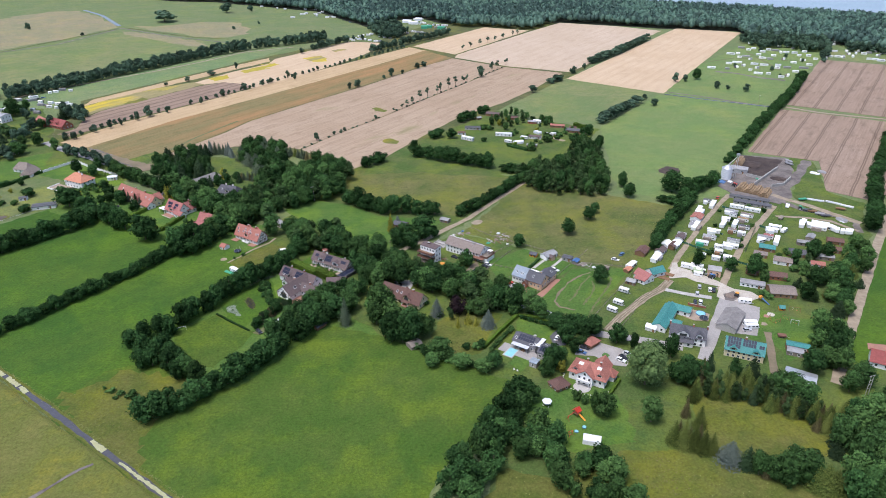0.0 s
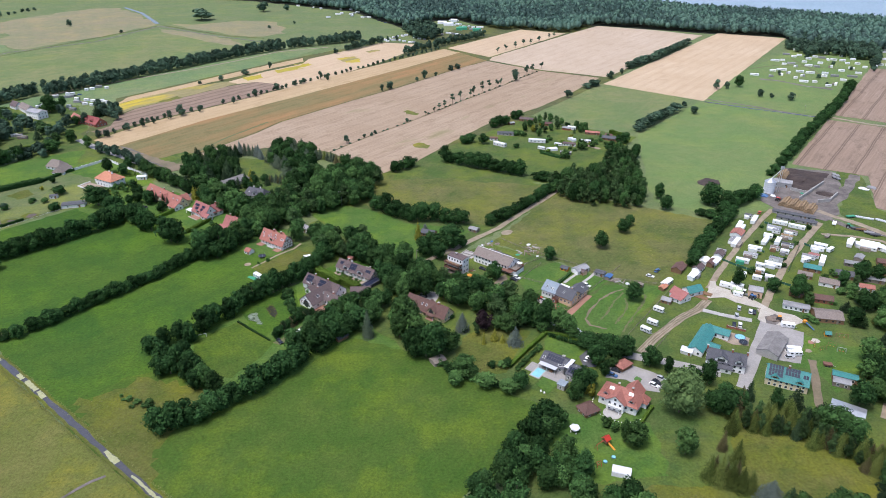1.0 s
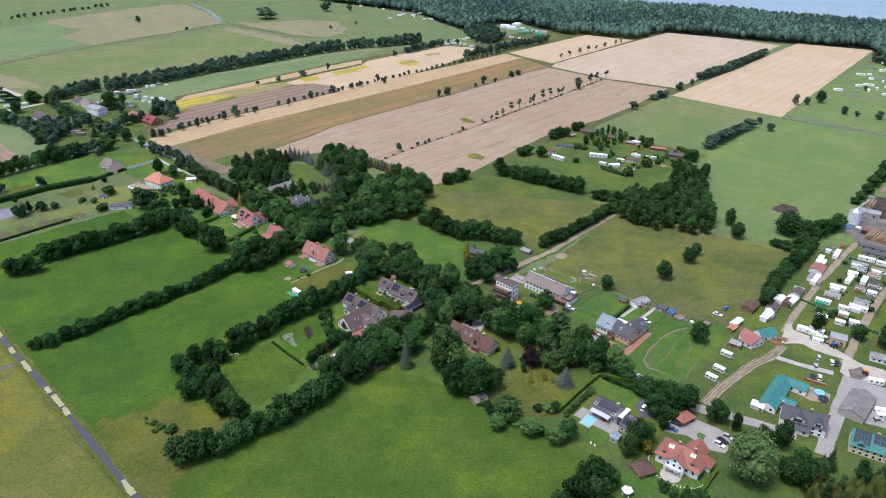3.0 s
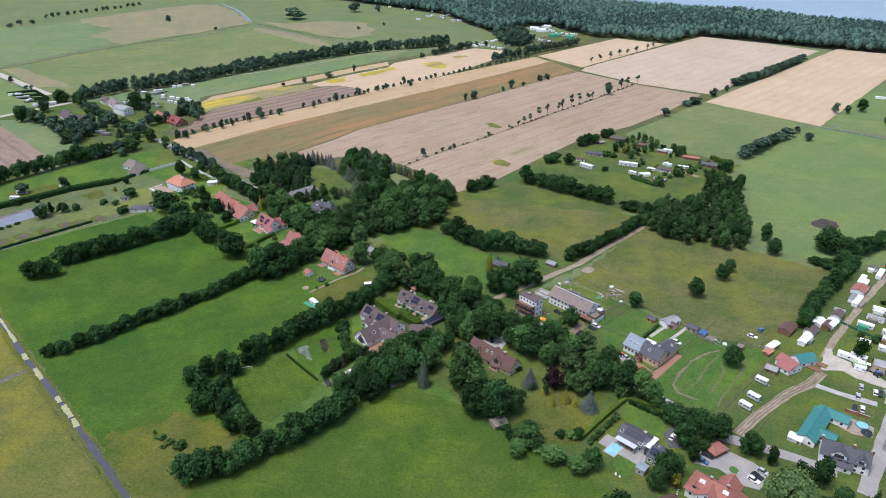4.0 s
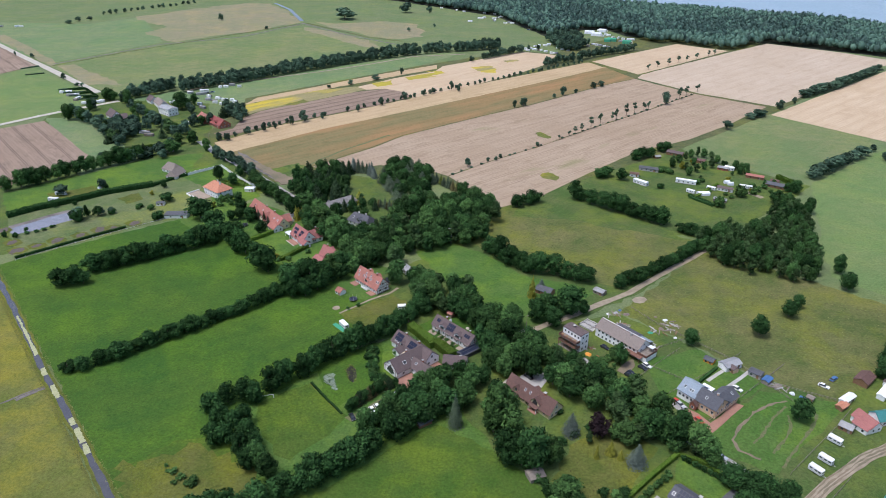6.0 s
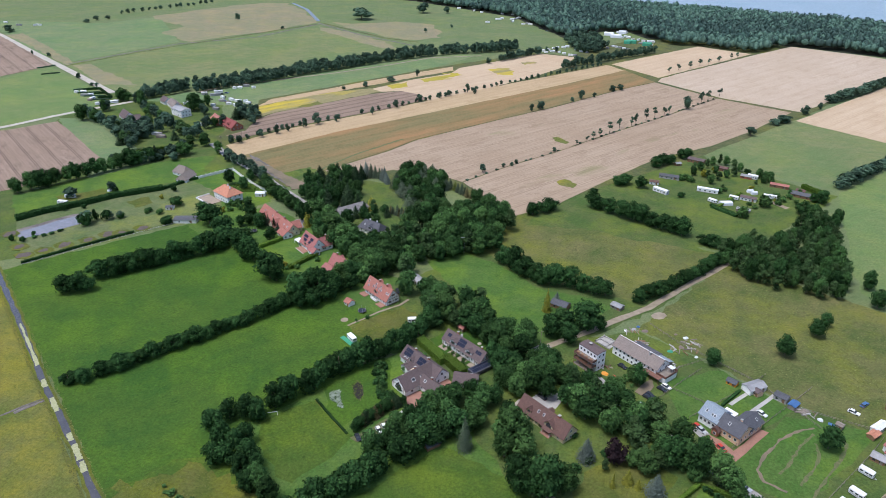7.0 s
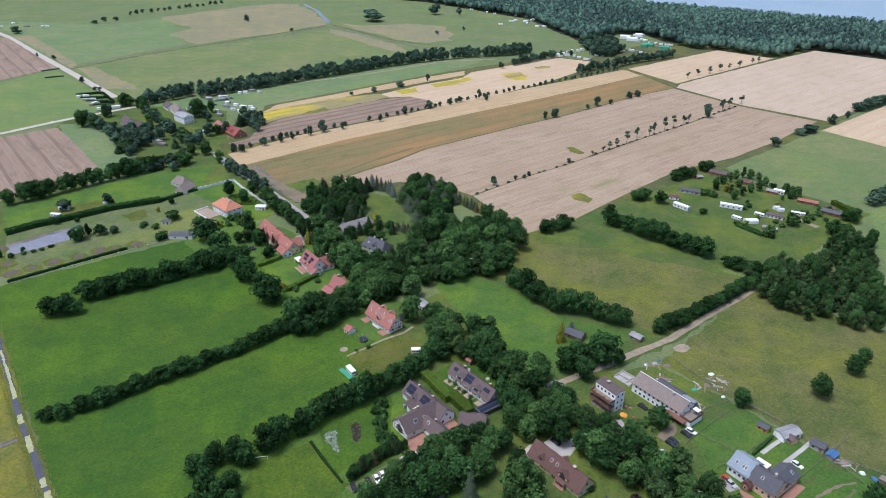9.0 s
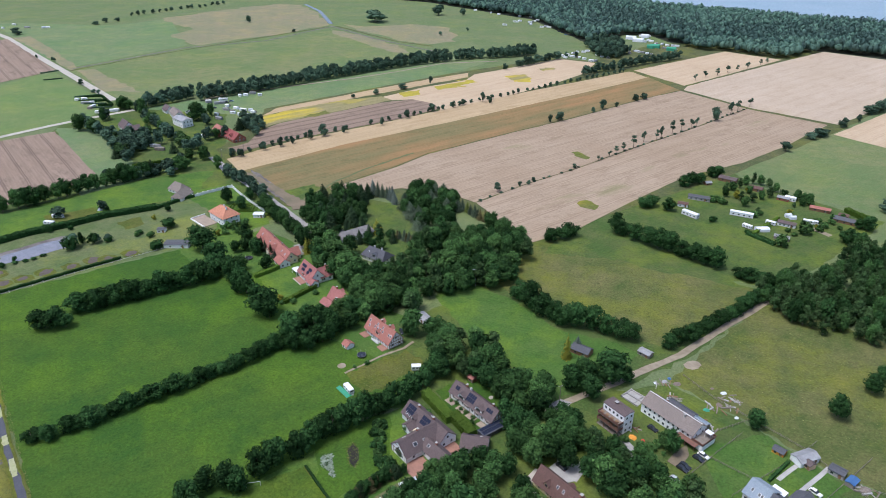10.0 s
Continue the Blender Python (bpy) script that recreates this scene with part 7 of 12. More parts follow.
w.dormer("s", -5.4, 0.04, 3.8, 1.5, 1.0, "tile_mauve", "white")
w.dormer("s", 4.6, 0.04, 3.8, 1.5, 1.0, "tile_mauve", "white")
for y in (-3.3, -1.65, 0, 1.65, 3.3):
    part("timber", boxed(0, 0, 0, 0.10, 0.20, 3.0 + 0.9 * (3.6 - abs(y)) - 0.4), "wood", h, "", pose(12.22, y, 0))
for z, span in ((1.5, 7.2), (2.9, 7.2)):
    part("timber", boxed(0, 0, 0, 0.10, span, 0.20), "wood", h, "", pose(12.23, 0, z))
for k in range(9):
    part("timber", boxed(0, 0, 0, 0.2, 0.10, 2.8), "wood", h, "", pose(-11.6 + 2.9 * k, -3.74, 0))
for x in (-9.6, -3.2, 2.6, 9.0):
    part("terrace", boxed(0, 0, 0, 4.6, 2.8, 0.15), "terrace_stone", h, "small stone terrace", pose(x, -5.4, 0))
    part("balcony", boxed(0, 0, 0, 2.4, 0.7, 0.6), "grey_wood", h, "narrow timber balcony", pose(x + 1.8, -4.1, 2.3))
slab("garden_lawn", [(-79.6, 337.0), (-75.7, 342.9), (-63.3, 328.2), (-53.7, 323.1), (-54.9, 318.7), (-61.8, 320.6), (-70.0, 328.0)], "meadow", 0.130, "short green lawn below a hedge", "lawn", 0.6, 3)
slab("garden_lawn", [(-69.5, 348.0), (-64.8, 347.4), (-52.6, 341.1), (-47.8, 335.9), (-50.0, 332.4), (-58.4, 337.0), (-66.0, 342.5)], "meadow", 0.134, "short green lawn behind the row house", "lawn", 0.6, 3)
for x, y in ((-71.8, 332.8), (-66.6, 329.0), (-64.2, 327.9), (-60.8, 325.7), (-69.4, 332.3)):
    plant("shrub", x, y, 1.3, 1.0, "small round shrub beside a terrace", "terrace shrubs")
h = house("solar_shelter", -51.4, 321.2, 53.0, "low open shelter roofed with solar panels", "shelter")
w = Wing(h, 0.0, 0.0, 12.6, 3.6, 2.11, 2.51, 0, "slate", "slate", 0.4, 0, "", 1)
w.solar("s", 0, 0.5, 11, 1)
w.solar("n", 0, 0.5, 11, 1)
h = house("outbuilding", -56.0, 311.0, 5.0, "small outbuilding with a mauve-brown roof", "outbuilding")
w = Wing(h, 0.0, 0.0, 9.9, 7.2, 2.29, 4.69, 0, "tile_mauve", "white", 0.4, 0, "s2 e2 w2", 1)
w.skylight("n", -2, 0.5)
w.solar("n", 2, 0.5, 2, 1)
clipped([(-83.1, 332.8), (-75.5, 326.7), (-68.4, 320.6)], 3.8, 3.6, "hedge", "tall bright green clipped hedge", 0.28, 8.0)
clipped([(-68.3, 323.3), (-58.2, 315.1)], 4.2, 3.6, "hedge", "tall bright green clipped hedge", 0.28, 8.0)
slab("terrace", [(-75.9, 294.9), (-72.3, 292.3), (-70.0, 289.4), (-68.8, 290.9), (-70.1, 298.3), (-72.6, 299.7), (-73.9, 294.9)], "paving", 0.230, "red paved garden terrace", "terrace", 0.1, 3)
slab("terrace", [(-69.0, 313.4), (-63.8, 309.9), (-59.6, 306.8), (-62.3, 302.6), (-67.4, 305.0)], "paving", 0.230, "red paved garden terrace", "terrace", 0.1, 3)
grove([(-97.0, 314.2), (-92.9, 314.0), (-89.9, 306.3), (-89.0, 300.4), (-85.4, 296.0), (-79.9, 293.6), (-77.3, 290.0), (-81.3, 287.6), (-84.7, 288.3), (-89.9, 294.6), (-94.0, 303.3)], 2.0, 2.4, 1.5, "dark_shrub shrub dark_shrub", "garden bed shrubs", 32)
weeds("silvery_bushes", [(-107.7, 287.9), (-107.1, 291.0), (-104.7, 291.2), (-102.3, 286.7), (-99.0, 281.1), (-100.5, 281.1), (-103.9, 284.0), (-105.9, 284.5)], 0.5, 0.7, "leaf_silver", "bed of low silvery-leaved bushes on a lawn")
weeds("pond_reeds", [(-101.5, 296.0), (-100.5, 299.6), (-97.0, 297.5), (-93.9, 291.1), (-94.0, 286.8), (-97.2, 288.6)], 0.55, 0.4, "reed", "pale reeds round a garden pond")
row([(-89.8, 269.6), (-87.3, 275.6), (-83.8, 281.9), (-80.5, 286.8), (-76.6, 290.8)], 1.5, 5.2, 1.9, "spruce hedge_tree hedge_tree dead_thuja", "garden hedge shrubs", 0.3, 0.0)
row([(-89.6, 272.1), (-87.3, 278.8), (-82.6, 285.5), (-79.3, 289.6)], 1.9, 4.6, 2.0, "hedge_tree", "garden hedge shrubs", 0.3, 0.0)
h = house("garden_shelter", -58.5, 270.8, 48.6, "small open timber shelter below the hedgerow", "shelter")
w = Wing(h, 0.0, 0.0, 5.6, 2.3, 1.76, 2.32, 0, "slate", "wood", 0.4, 0, "", 1)
clipped([(-111.3, 283.0), (-101.8, 275.6), (-91.5, 268.1)], 0.8, 0.9, "leaf", "low dark hedge between lawns", 0.22, 9.0)
slab("pitch_lawn", [(-125.8, 266.0), (-115.4, 278.1), (-111.8, 282.1), (-100.8, 274.9), (-89.5, 267.9), (-91.5, 260.8), (-95.9, 250.1), (-100.4, 240.8), (-106.8, 241.7), (-115.2, 249.3), (-123.0, 258.6)], "field_grass", 0.15, "olive mown lawn of a garden pitch", "lawn", 1.5, 4.5)
strip("fence_verge", [(-111.3, 283.0), (-101.8, 275.6), (-91.5, 268.1)], 0.9, "rough", 0.17, "dry grass under a garden fence", "grass", 0.4)
h = house("house", -19.9, 295.8, -33.8, "cream house with a long brown tiled roof", "house")
w = Wing(h, 0.0, 0.0, 23.8, 7.8, 2.6, 6.8, 0, "tile_brown", "cream", 0.5, 0, "s6 n2 e3 w2", 1)
w.skylight("s", -2.6, 0.55)
w.skylight("s", 0.0, 0.55)
w.dormer("s", -6.4, 0.12, 2.0, 1.3, 1.0, "tile_brown", "cream")
w.dormer("s", 4.2, 0.02, 4.2, 1.5, 1.7, "tile_brown", "cream")
part("gable_glass", sheet([(-1.3, 0), (1.3, 0), (0, 1.5)], 0.08), "glass", h, "dark gable glazing", pose(4.2, -3.76, 3.9, 90))
part("porch", boxed(0, 0, 0, 4.4, 2.2, 0.25), "paving", h, "red porch step", pose(4.2, -5.0, 0))
part("porch_roof", sheet([(-2.2, 0), (2.2, 0), (2.2, 2.0), (-2.2, 2.0)], 0.14), "tile_brown", h, "", pose(4.2, -5.6, 2.2, 14))
for x in (2.2, 6.2):
    part("post", boxed(0, 0, 0, 0.18, 0.18, 2.2), "white", h, "", pose(x, -5.4, 0))
w.chimney(6.0, 0, 0.8, 1.0, material="brick")
w.dormer("n", 0, 0.3, 2.2, 1.2, 0.9, "tile_brown", "white")
strip("garden_path", [(-31.7, 306.5), (-33.5, 302.0), (-32.7, 297.2), (-29.3, 294.1), (-26.1, 292.4)], 2.0, "gravel", 0.16, "pale gravel garden path", "path", 0.1)
car(-23.7, 310.1, 145, "black", "black estate car on a concrete drive")
h = house("house", 46.5, 311.6, -37.0, "apricot house with pale blue-grey and dark slate roofs", "house")
w = Wing(h, -5.4, 0.4, 7.6, 9.6, 4.2, 7.4, 0, "tile_blue", "white", 0.5, 0, "s4 n2 w2", 1)
w.skylight("s", -1.8, 0.4)
w.skylight("s", 0.8, 0.35)
w.skylight("s", 1.8, 0.35)
w = Wing(h, 3.4, -0.2, 9.4, 8.8, 4.0, 7.2, 0, "slate", "apricot", 0.4, 0, "s4 n2 e3", 1)
w.skylight("s", -1.0, 0.5)
w.chimney(1.6, 1.0, material="apricot")
w = Wing(h, 4.6, 7.2, 9.0, 7.0, 3.4, 5.8, 90, "slate", "apricot", 0.4, 0, "s3 e2 n2", 1)
w.skylight("s", 2.0, 0.5)
w = Wing(h, -0.6, -5.2, 2.8, 2.6, 2.4, 3.8, 90, "tile_brown", "brick", 0.3, 0, "w1", 1)
part("flat_roof", boxed(0, 0, 0, 5.0, 4.0, 2.7), "white", h, "white flat-roofed annex", pose(-3.0, 7.0, 0))
slab("terrace", [(59.1, 315.3), (62.4, 314.1), (48.9, 294.4), (46.5, 297.2), (53.0, 305.5)], "paving", 0.230, "red-brown paved terrace", "terrace", 0.1, 3)
slab("terrace", [(40.5, 306.5), (44.5, 304.5), (49.5, 299.0), (46.0, 296.5), (41.0, 301.5)], "paving", 0.226, "red-brown paved path", "terrace", 0.1, 3)
slab("driveway", [(33.0, 309.5), (37.5, 311.5), (40.8, 306.8), (37.0, 304.0)], "asphalt", 0.222, "grey parking place", "yard", 0.2, 3)
strip("garden_path", [(49.5, 327.2), (54.0, 333.0), (58.7, 338.8)], 1.6, "concrete", 0.19, "pale concrete garden path", "path", 0.1)
strip("garden_path", [(54.0, 320.7), (61.0, 329.8), (67.6, 338.9)], 1.6, "concrete", 0.19, "pale concrete garden path", "path", 0.1)
clipped([(46.2, 325.2), (54.0, 337.2)], 1.0, 1.3, "leaf", "narrow dark green garden hedge", 0.24, 8.0)
car(44.4, 299.8, -50, "red_paint", "red estate car on a paved path")
h = house("house", 13.6, 346.4, -36.0, "long white farmhouse with a weathered taupe roof", "house")
w = Wing(h, 0.0, 0.0, 23.4, 8.6, 4.6, 7.6, 0, "tile_taupe", "white", 0.45, 0, "s10 n2 e2 w2", 2)
part("verge_board", boxed(0, 0, 0, 24.0, 0.16, 0.3), "plastic", h, "white ridge flashing", pose(0, 0.5, 7.55))
w.chimney(5.0, -0.8, material="concrete")
w.chimney(-4.5, 1.4, material="brick")
w = Wing(h, -1.0, 6.4, 12.0, 4.6, 3.2, 4.4, 0, "slate", "white", 0.3, 0, "n3", 1)
w = Wing(h, 7.6, 6.2, 6.4, 4.2, 2.8, 3.8, 0, "tile_blue", "grey_wood", 0.3, 0, "n2", 1)
part("terrace_block", boxed(0, 0, 0, 4.6, 8.0, 2.7), "white", h, "white flat-roofed terrace block", pose(13.95, -0.4, 0))
part("terrace_deck", boxed(0, 0, 0, 4.9, 8.3, 0.16), "grey_wood", h, "", pose(13.95, -0.4, 2.7))
for x, y, sx, sy in ((13.95, -4.5, 4.9, 0.12), (13.95, 3.7, 4.9, 0.12), (16.36, -0.4, 0.12, 8.3)):
    part("railing", boxed(0, 0, 0, sx, sy, 0.95), "rust_wood", h, "reddish-brown railing", pose(x, y, 2.86))
part("canopy", boxed(0, 0, 0, 2.6, 2.2, 0.1), "cover", h, "white canopy sheet", pose(14.6, 1.6, 5.1))
for x in (13.5, 15.7):
    for y in (0.7, 2.5):
        part("post", boxed(0, 0, 0, 0.1, 0.1, 2.25), "steel", h, "", pose(x, y, 2.86))
part("porch", boxed(0, 0, 0, 8.5, 2.6, 0.16), "rust_wood", h, "low timber porch roof", pose(10.5, -5.7, 2.5))
for x in (6.6, 10.5, 14.4):
    part("post", boxed(0, 0, 0, 0.16, 0.16, 2.5), "rust_wood", h, "", pose(x, -6.8, 0))
slab("slab_yard", [(-6.4, 356.6), (-2.8, 361.8), (3.7, 357.8), (0.2, 352.1)], "concrete", 0.220, "concrete floor slabs of a ruin", "yard", 0.2, 2)
for a, b in (((-6.4, 356.6), (0.2, 352.1)), ((-2.8, 361.8), (3.7, 357.8)), ((-4.6, 359.2), (2.0, 355.0)), ((-6.4, 356.6), (-2.8, 361.8)), ((-1.5, 353.3), (2.0, 358.8))):
    garden_wall([a, b], 0.7, 0.3, "grey_wall", "low ruined wall of grey blocks")
h = house("house", -6.9, 339.2, -37.0, "three-storey white house with stacked timber balconies", "house")
w = Wing(h, 0.0, 0.0, 10.4, 5.4, 8.6, 9.0, 0, "tile_mauve", "white", 0.15, 0, "s5 n2 e2 w2", 3)
w.chimney(-1.5, 0.4, 0.9, 1.1, material="tile_mauve")
for z in (0.1, 2.7, 5.5):
    part("balcony", boxed(0, 0, 0, 10.3, 3.0, 0.20), "grey_wood", h, "weathered timber balcony", pose(0, -4.2, z))
for z in (2.9, 5.7):
    part("railing", boxed(0, 0, 0, 10.3, 0.12, 0.90), "rust_wood", h, "reddish-brown railing", pose(0, -5.64, z))
    for x in (-5.09, 5.09):
        part("railing", boxed(0, 0, 0, 0.12, 2.7, 0.90), "rust_wood", h, "reddish-brown railing", pose(x, -4.2, z))
    for x in (-3.9, -1.4, 0.9, 3.3):
        part("bench", boxed(0, 0, 0, 1.3, 0.8, 0.55), "wood", h, "", pose(x, -4.4, z))
for x in (-4.9, -1.63, 1.63, 4.9):
    part("post", boxed(0, 0, 0, 0.18, 0.18, 6.6), "rust_wood", h, "", pose(x, -5.62, 0))
h = house("house", 37.9, 255.0, -34.0, "modern house with dark solar roof and white awning", "house")
w = Wing(h, 0.0, 0.0, 11.4, 7.6, 3.0, 5.2, 0, "slate", "grey_wall", 0.35, 0, "s4 n2 e1 w2", 1)
w.solar("s", 0.4, 0.62, 7, 2, 1.05, 1.5)
w.skylight("s", -4.6, 0.4, 1.0, 1.4)
w.skylight("s", 3.6, 0.16, 1.6, 1.0)
w.skylight("s", 4.9, 0.3, 0.8, 1.2)
w.chimney(2.4, 2.4, 0.9, 1.0, material="grey_wall")
part("awning", boxed(0, 0, 0, 8.2, 2.9, 0.12), "awning_cloth", h, "pale grey awning roof", pose(-0.9, -5.2, 2.75))
for x in (-4.8, -0.9, 3.0):
    part("post", boxed(0, 0, 0, 0.14, 0.14, 2.75), "steel", h, "", pose(x, -6.5, 0))
part("terrace", boxed(0, 0, 0, 17.5, 6.4, 0.22), "asphalt", h, "grey stone terrace", pose(-0.8, -7.0, 0))
part("lounge", boxed(0, 0, 0.22, 2.2, 0.9, 0.6), "grey_wood", h, "outdoor sofa", pose(-2.4, -5.6, 0))
part("table", boxed(0, 0, 0.22, 1.6, 0.9, 0.7), "wood", h, "outdoor table", pose(0.6, -5.4, 0))
part("glass_roof", boxed(0, 0, 0, 1.9, 7.0, 0.15), "cover", h, "white glazed link roof", pose(6.8, -0.6, 4.3))
part("link", boxed(0, 0, 0, 1.7, 6.6, 4.3), "glass", h, "glazed link", pose(6.8, -0.6, 0))
w = Wing(h, 10.6, -2.4, 5.4, 8.0, 3.2, 4.6, 0, "slate", "grey_wall", 0.25, 0, "s2 e2", 1)
w.solar("s", -0.6, 0.55, 3, 2, 1.05, 1.5)
w.skylight("n", 1.0, 0.5)
h = house("pool_house", 39.2, 239.8, -34.0, "small grey pool house with a pale glazed roof", "pool house")
w = Wing(h, 0.0, 0.0, 3.4, 3.6, 2.4, 2.8, 0, "tile_blue", "grey_wall", 0.2, 0, "s1 w1", 1)
for x, y in ((30.1, 236.6), (31.4, 235.6)):
    ob = thing("garden_chair", x, y, 20, "white garden chair on the lawn", "chair", "garden chairs")
    part("seat", boxed(0, 0, 0.42, 0.6, 0.6, 0.06), "plastic", ob)
    part("backrest", boxed(0, 0.28, 0.46, 0.6, 0.06, 0.5), "plastic", ob)
    for sx in (-0.25, 0.25):
        for sy in (-0.25, 0.25):
            part("leg", boxed(sx, sy, 0, 0.06, 0.06, 0.42), "plastic", ob)
ob = thing("swimming_pool", 29.9, 249.3, -124, "turquoise swimming pool with pale stone edge", "pool")
part("rim", ring_bm(7.2, 4.8, 0.5, 0.30), "concrete", ob, "pale stone edge", pose(0, 0, 0.14, 90))
part("pool_water", boxed(0, 0, 0, 6.4, 4.0, 0.26), "pool", ob)
clipped([(17.9, 252.5), (26.0, 265.0), (35.6, 278.7)], 1.3, 1.9, "hedge", "long bright green clipped hedge", 0.28, 8.0)
clipped([(35.6, 278.7), (45.6, 276.4), (53.1, 268.6)], 1.2, 1.5, "hedge", "clipped green garden hedge", 0.28, 8.0)
for k, (x, y) in enumerate(((21.2, 251.0), (22.9, 253.3), (24.2, 255.6), (25.8, 258.1), (27.3, 260.6), (28.6, 262.1), (30.2, 264.9), (31.8, 267.0))):
    plant("shrub", x, y, 2.3 + 0.2 * (k % 3), 1.5 + 0.1 * (k % 2), "clipped round green garden bush", "clipped bushes")
for k in range(9):
    plant("dark_shrub", 37.5 + 1.7 * k, 276.6 - 0.95 * k, 2.4, 1.1, "small round-headed garden tree", "hedge shrubs")
for kind, x, y, tall, wide in (("oak", 21.4, 238.6, 8.5, 4.4), ("oak", 50.2, 240.5, 9.0, 4.2), ("maple", 43.3, 232.5, 9.5, 4.2), ("oak", 57.8, 248.5, 8.0, 2.8), ("oak", 69.5, 263.5, 9.5, 5.0), ("lime", 80.8, 256.5, 7.5, 3.8)):
    plant(kind, x, y, tall, wide)
slab("garden_lawn", [(36.8, 278.7), (54.1, 266.9), (47.4, 258.6), (34.2, 266.2)], "lawn", 0.185, "short mown garden lawn", "lawn", 1.3, 4.5)
slab("garden_lawn", [(28.4, 241.6), (33.4, 248.6), (40.6, 244.3), (32.8, 235.2)], "lawn", 0.189, "short mown garden lawn", "lawn", 1.3, 4.5)
car(52.1, 259.7, 60, "plastic", "white car on a paved driveway")
h = house("house", 61.6, 231.3, -31.0, "large white villa with a red hipped roof and bay", "house")
w = Wing(h, 0.0, 0.0, 15.4, 9.4, 4.2, 7.8, 0, "tile_red", "white", 0.6, 4.6, "s6 n2 e3 w3", 1)
w.skylight("s", -4.2, 0.7)
w.skylight("s", -3.2, 0.7)
w.skylight("s", 3.6, 0.72)
w.skylight("s", 4.6, 0.72)
w.chimney(-1.6, 0.2, material="brick")
w.chimney(4.0, 0.4, material="brick")
w.dormer("s", -5.2, 0.12, 1.9, 1.0, 0.8, "tile_red", "white")
w.dormer("s", 5.2, 0.12, 1.9, 1.0, 0.8, "tile_red", "white")
w = Wing(h, -0.4, -3.2, 6.4, 7.0, 4.6, 7.3, 90, "tile_red", "white", 0.5, 0, "w3", 2)
w = Wing(h, 3.0, 5.6, 7.0, 6.4, 3.2, 6.4, 90, "tile_red", "white", 0.5, 0, "e2 n2 s2", 1)
w = Wing(h, 7.6, 3.4, 4.0, 4.4, 3.0, 5.0, 90, "tile_red", "white", 0.4, 1.6, "e2", 1)
part("balcony", boxed(0, 0, 0, 5.4, 1.4, 0.16), "white", h, "white balcony slab", pose(-0.4, -7.3, 2.5))
part("railing", boxed(0, 0, 0, 5.4, 0.1, 0.8), "frame", h, "pale balcony railing", pose(-0.4, -7.95, 2.66))
for x in (-2.8, 2.0):
    part("post", boxed(0, 0, 0, 0.25, 0.25, 2.5), "white", h, "", pose(x, -7.8, 0))
bm = bmesh.new()
bmesh.ops.create_cone(bm, cap_ends=True, segments=24, radius1=3.6, radius2=3.6, depth=0.3)
part("terrace", bm, "concrete", h, "round stone terrace", pose(-0.4, -8.2, 0.15))
for k in range(26):
    a = math.pi * (1.02 + 0.96 * k / 25)
    part("edging_stone", boxed(0, 0, 0, 0.5, 0.35, 0.2), "plastic", h, "", pose(0.2 + 10.4 * math.cos(a), -3.0 + 9.0 * math.sin(a), 0, 0, 0, math.degrees(a)))
clipped([(66.4, 217.9), (73.5, 228.6)], 1.1, 1.7, "hedge", "clipped yellow-green hedge beside the villa", 0.3, 5.0)
slab("garden_lawn", [(50.5, 223.2), (53.3, 229.8), (63.7, 223.0), (72.8, 232.2), (67.6, 219.3), (59.6, 214.2)], "lawn", 0.192, "short mown garden lawn", "lawn", 1.3, 4.5)
h = house("pavilion", 47.6, 225.3, 30.0, "round garden pavilion with a brown pyramid roof", "pavilion")
w = Wing(h, 0.0, 0.0, 6.5, 5.9, 2.02, 4.18, 0, "tile_brown", "wood", 0.4, 3.2, "s2 e2 w2", 1)
h = house("carport", 66.6, 254.6, 40.0, "carport with an orange tiled hipped roof", "carport")
w = Wing(h, 0.0, 0.0, 6.5, 4.5, 2.29, 3.73, 0, "tile_red", "wood", 0.4, 2.4, "", 1)
h = house("house", 111.3, 258.6, -19.7, "white house with a slate roof and gabled dormers", "house")
w = Wing(h, 0.0, 0.0, 15.7, 9.0, 3.87, 7.07, 0, "slate", "white", 0.3, 0, "s6 n2 e2 w2", 2)
w.dormer("s", -2, 0.02, 5, 1.6, 1.6, "slate", "white")
w.dormer("s", 5, 0.05, 3, 1.4, 1.2, "slate", "white")
w.chimney(-8, 0, material="brick")
w.chimney(2, 0, material="brick")
w.chimney(8, 0, material="brick")
w = Wing(h, -0.8, -4.3, 7.0, 4.5, 2.29, 3.09, 0, "slate", "white", 0.4, 0, "s2", 1)
h = house("house", 106.0, 274.4, 57.4, "low house with a teal sheet roof in two wings", "house")
w = Wing(h, 0.0, 0.0, 22.4, 6.3, 2.64, 4.4, 0, "tile_teal", "white", 0.3, 0, "s4 n2 e2 w2", 1)
w = Wing(h, 10.9, -3.6, 11.0, 5.4, 2.64, 4.08, -88, "tile_teal", "white", 0.3, 0, "s3 e2", 1)
w = Wing(h, -3.0, -3.8, 9.0, 4.5, 2.46, 3.42, -88, "tile_teal", "white", 0.3, 0, "s3", 1)
slab("court", [(114.5, 284.3), (122.5, 283.4), (129.1, 279.2), (126.4, 273.0), (119.9, 273.8), (115.1, 278.5)], "terrace_stone", 0.236, "grey paved court with planters", "yard", 0.2, 3)
garden_wall([(121.6, 287.9), (129.1, 284.5)], 1.2, 0.3, "brick", "low brick court wall")
strip("worn_track", [(150.4, 263.4), (146.8, 251.5), (142.6, 239.6), (139.2, 228.5), (134.5, 219.8)], 3.2, "mud_track", 0.21, "worn earth track over grass", "track", 0.4)
h = house("house", 132.7, 247.1, -23.3, "cream house with a teal roof and solar panels", "house")
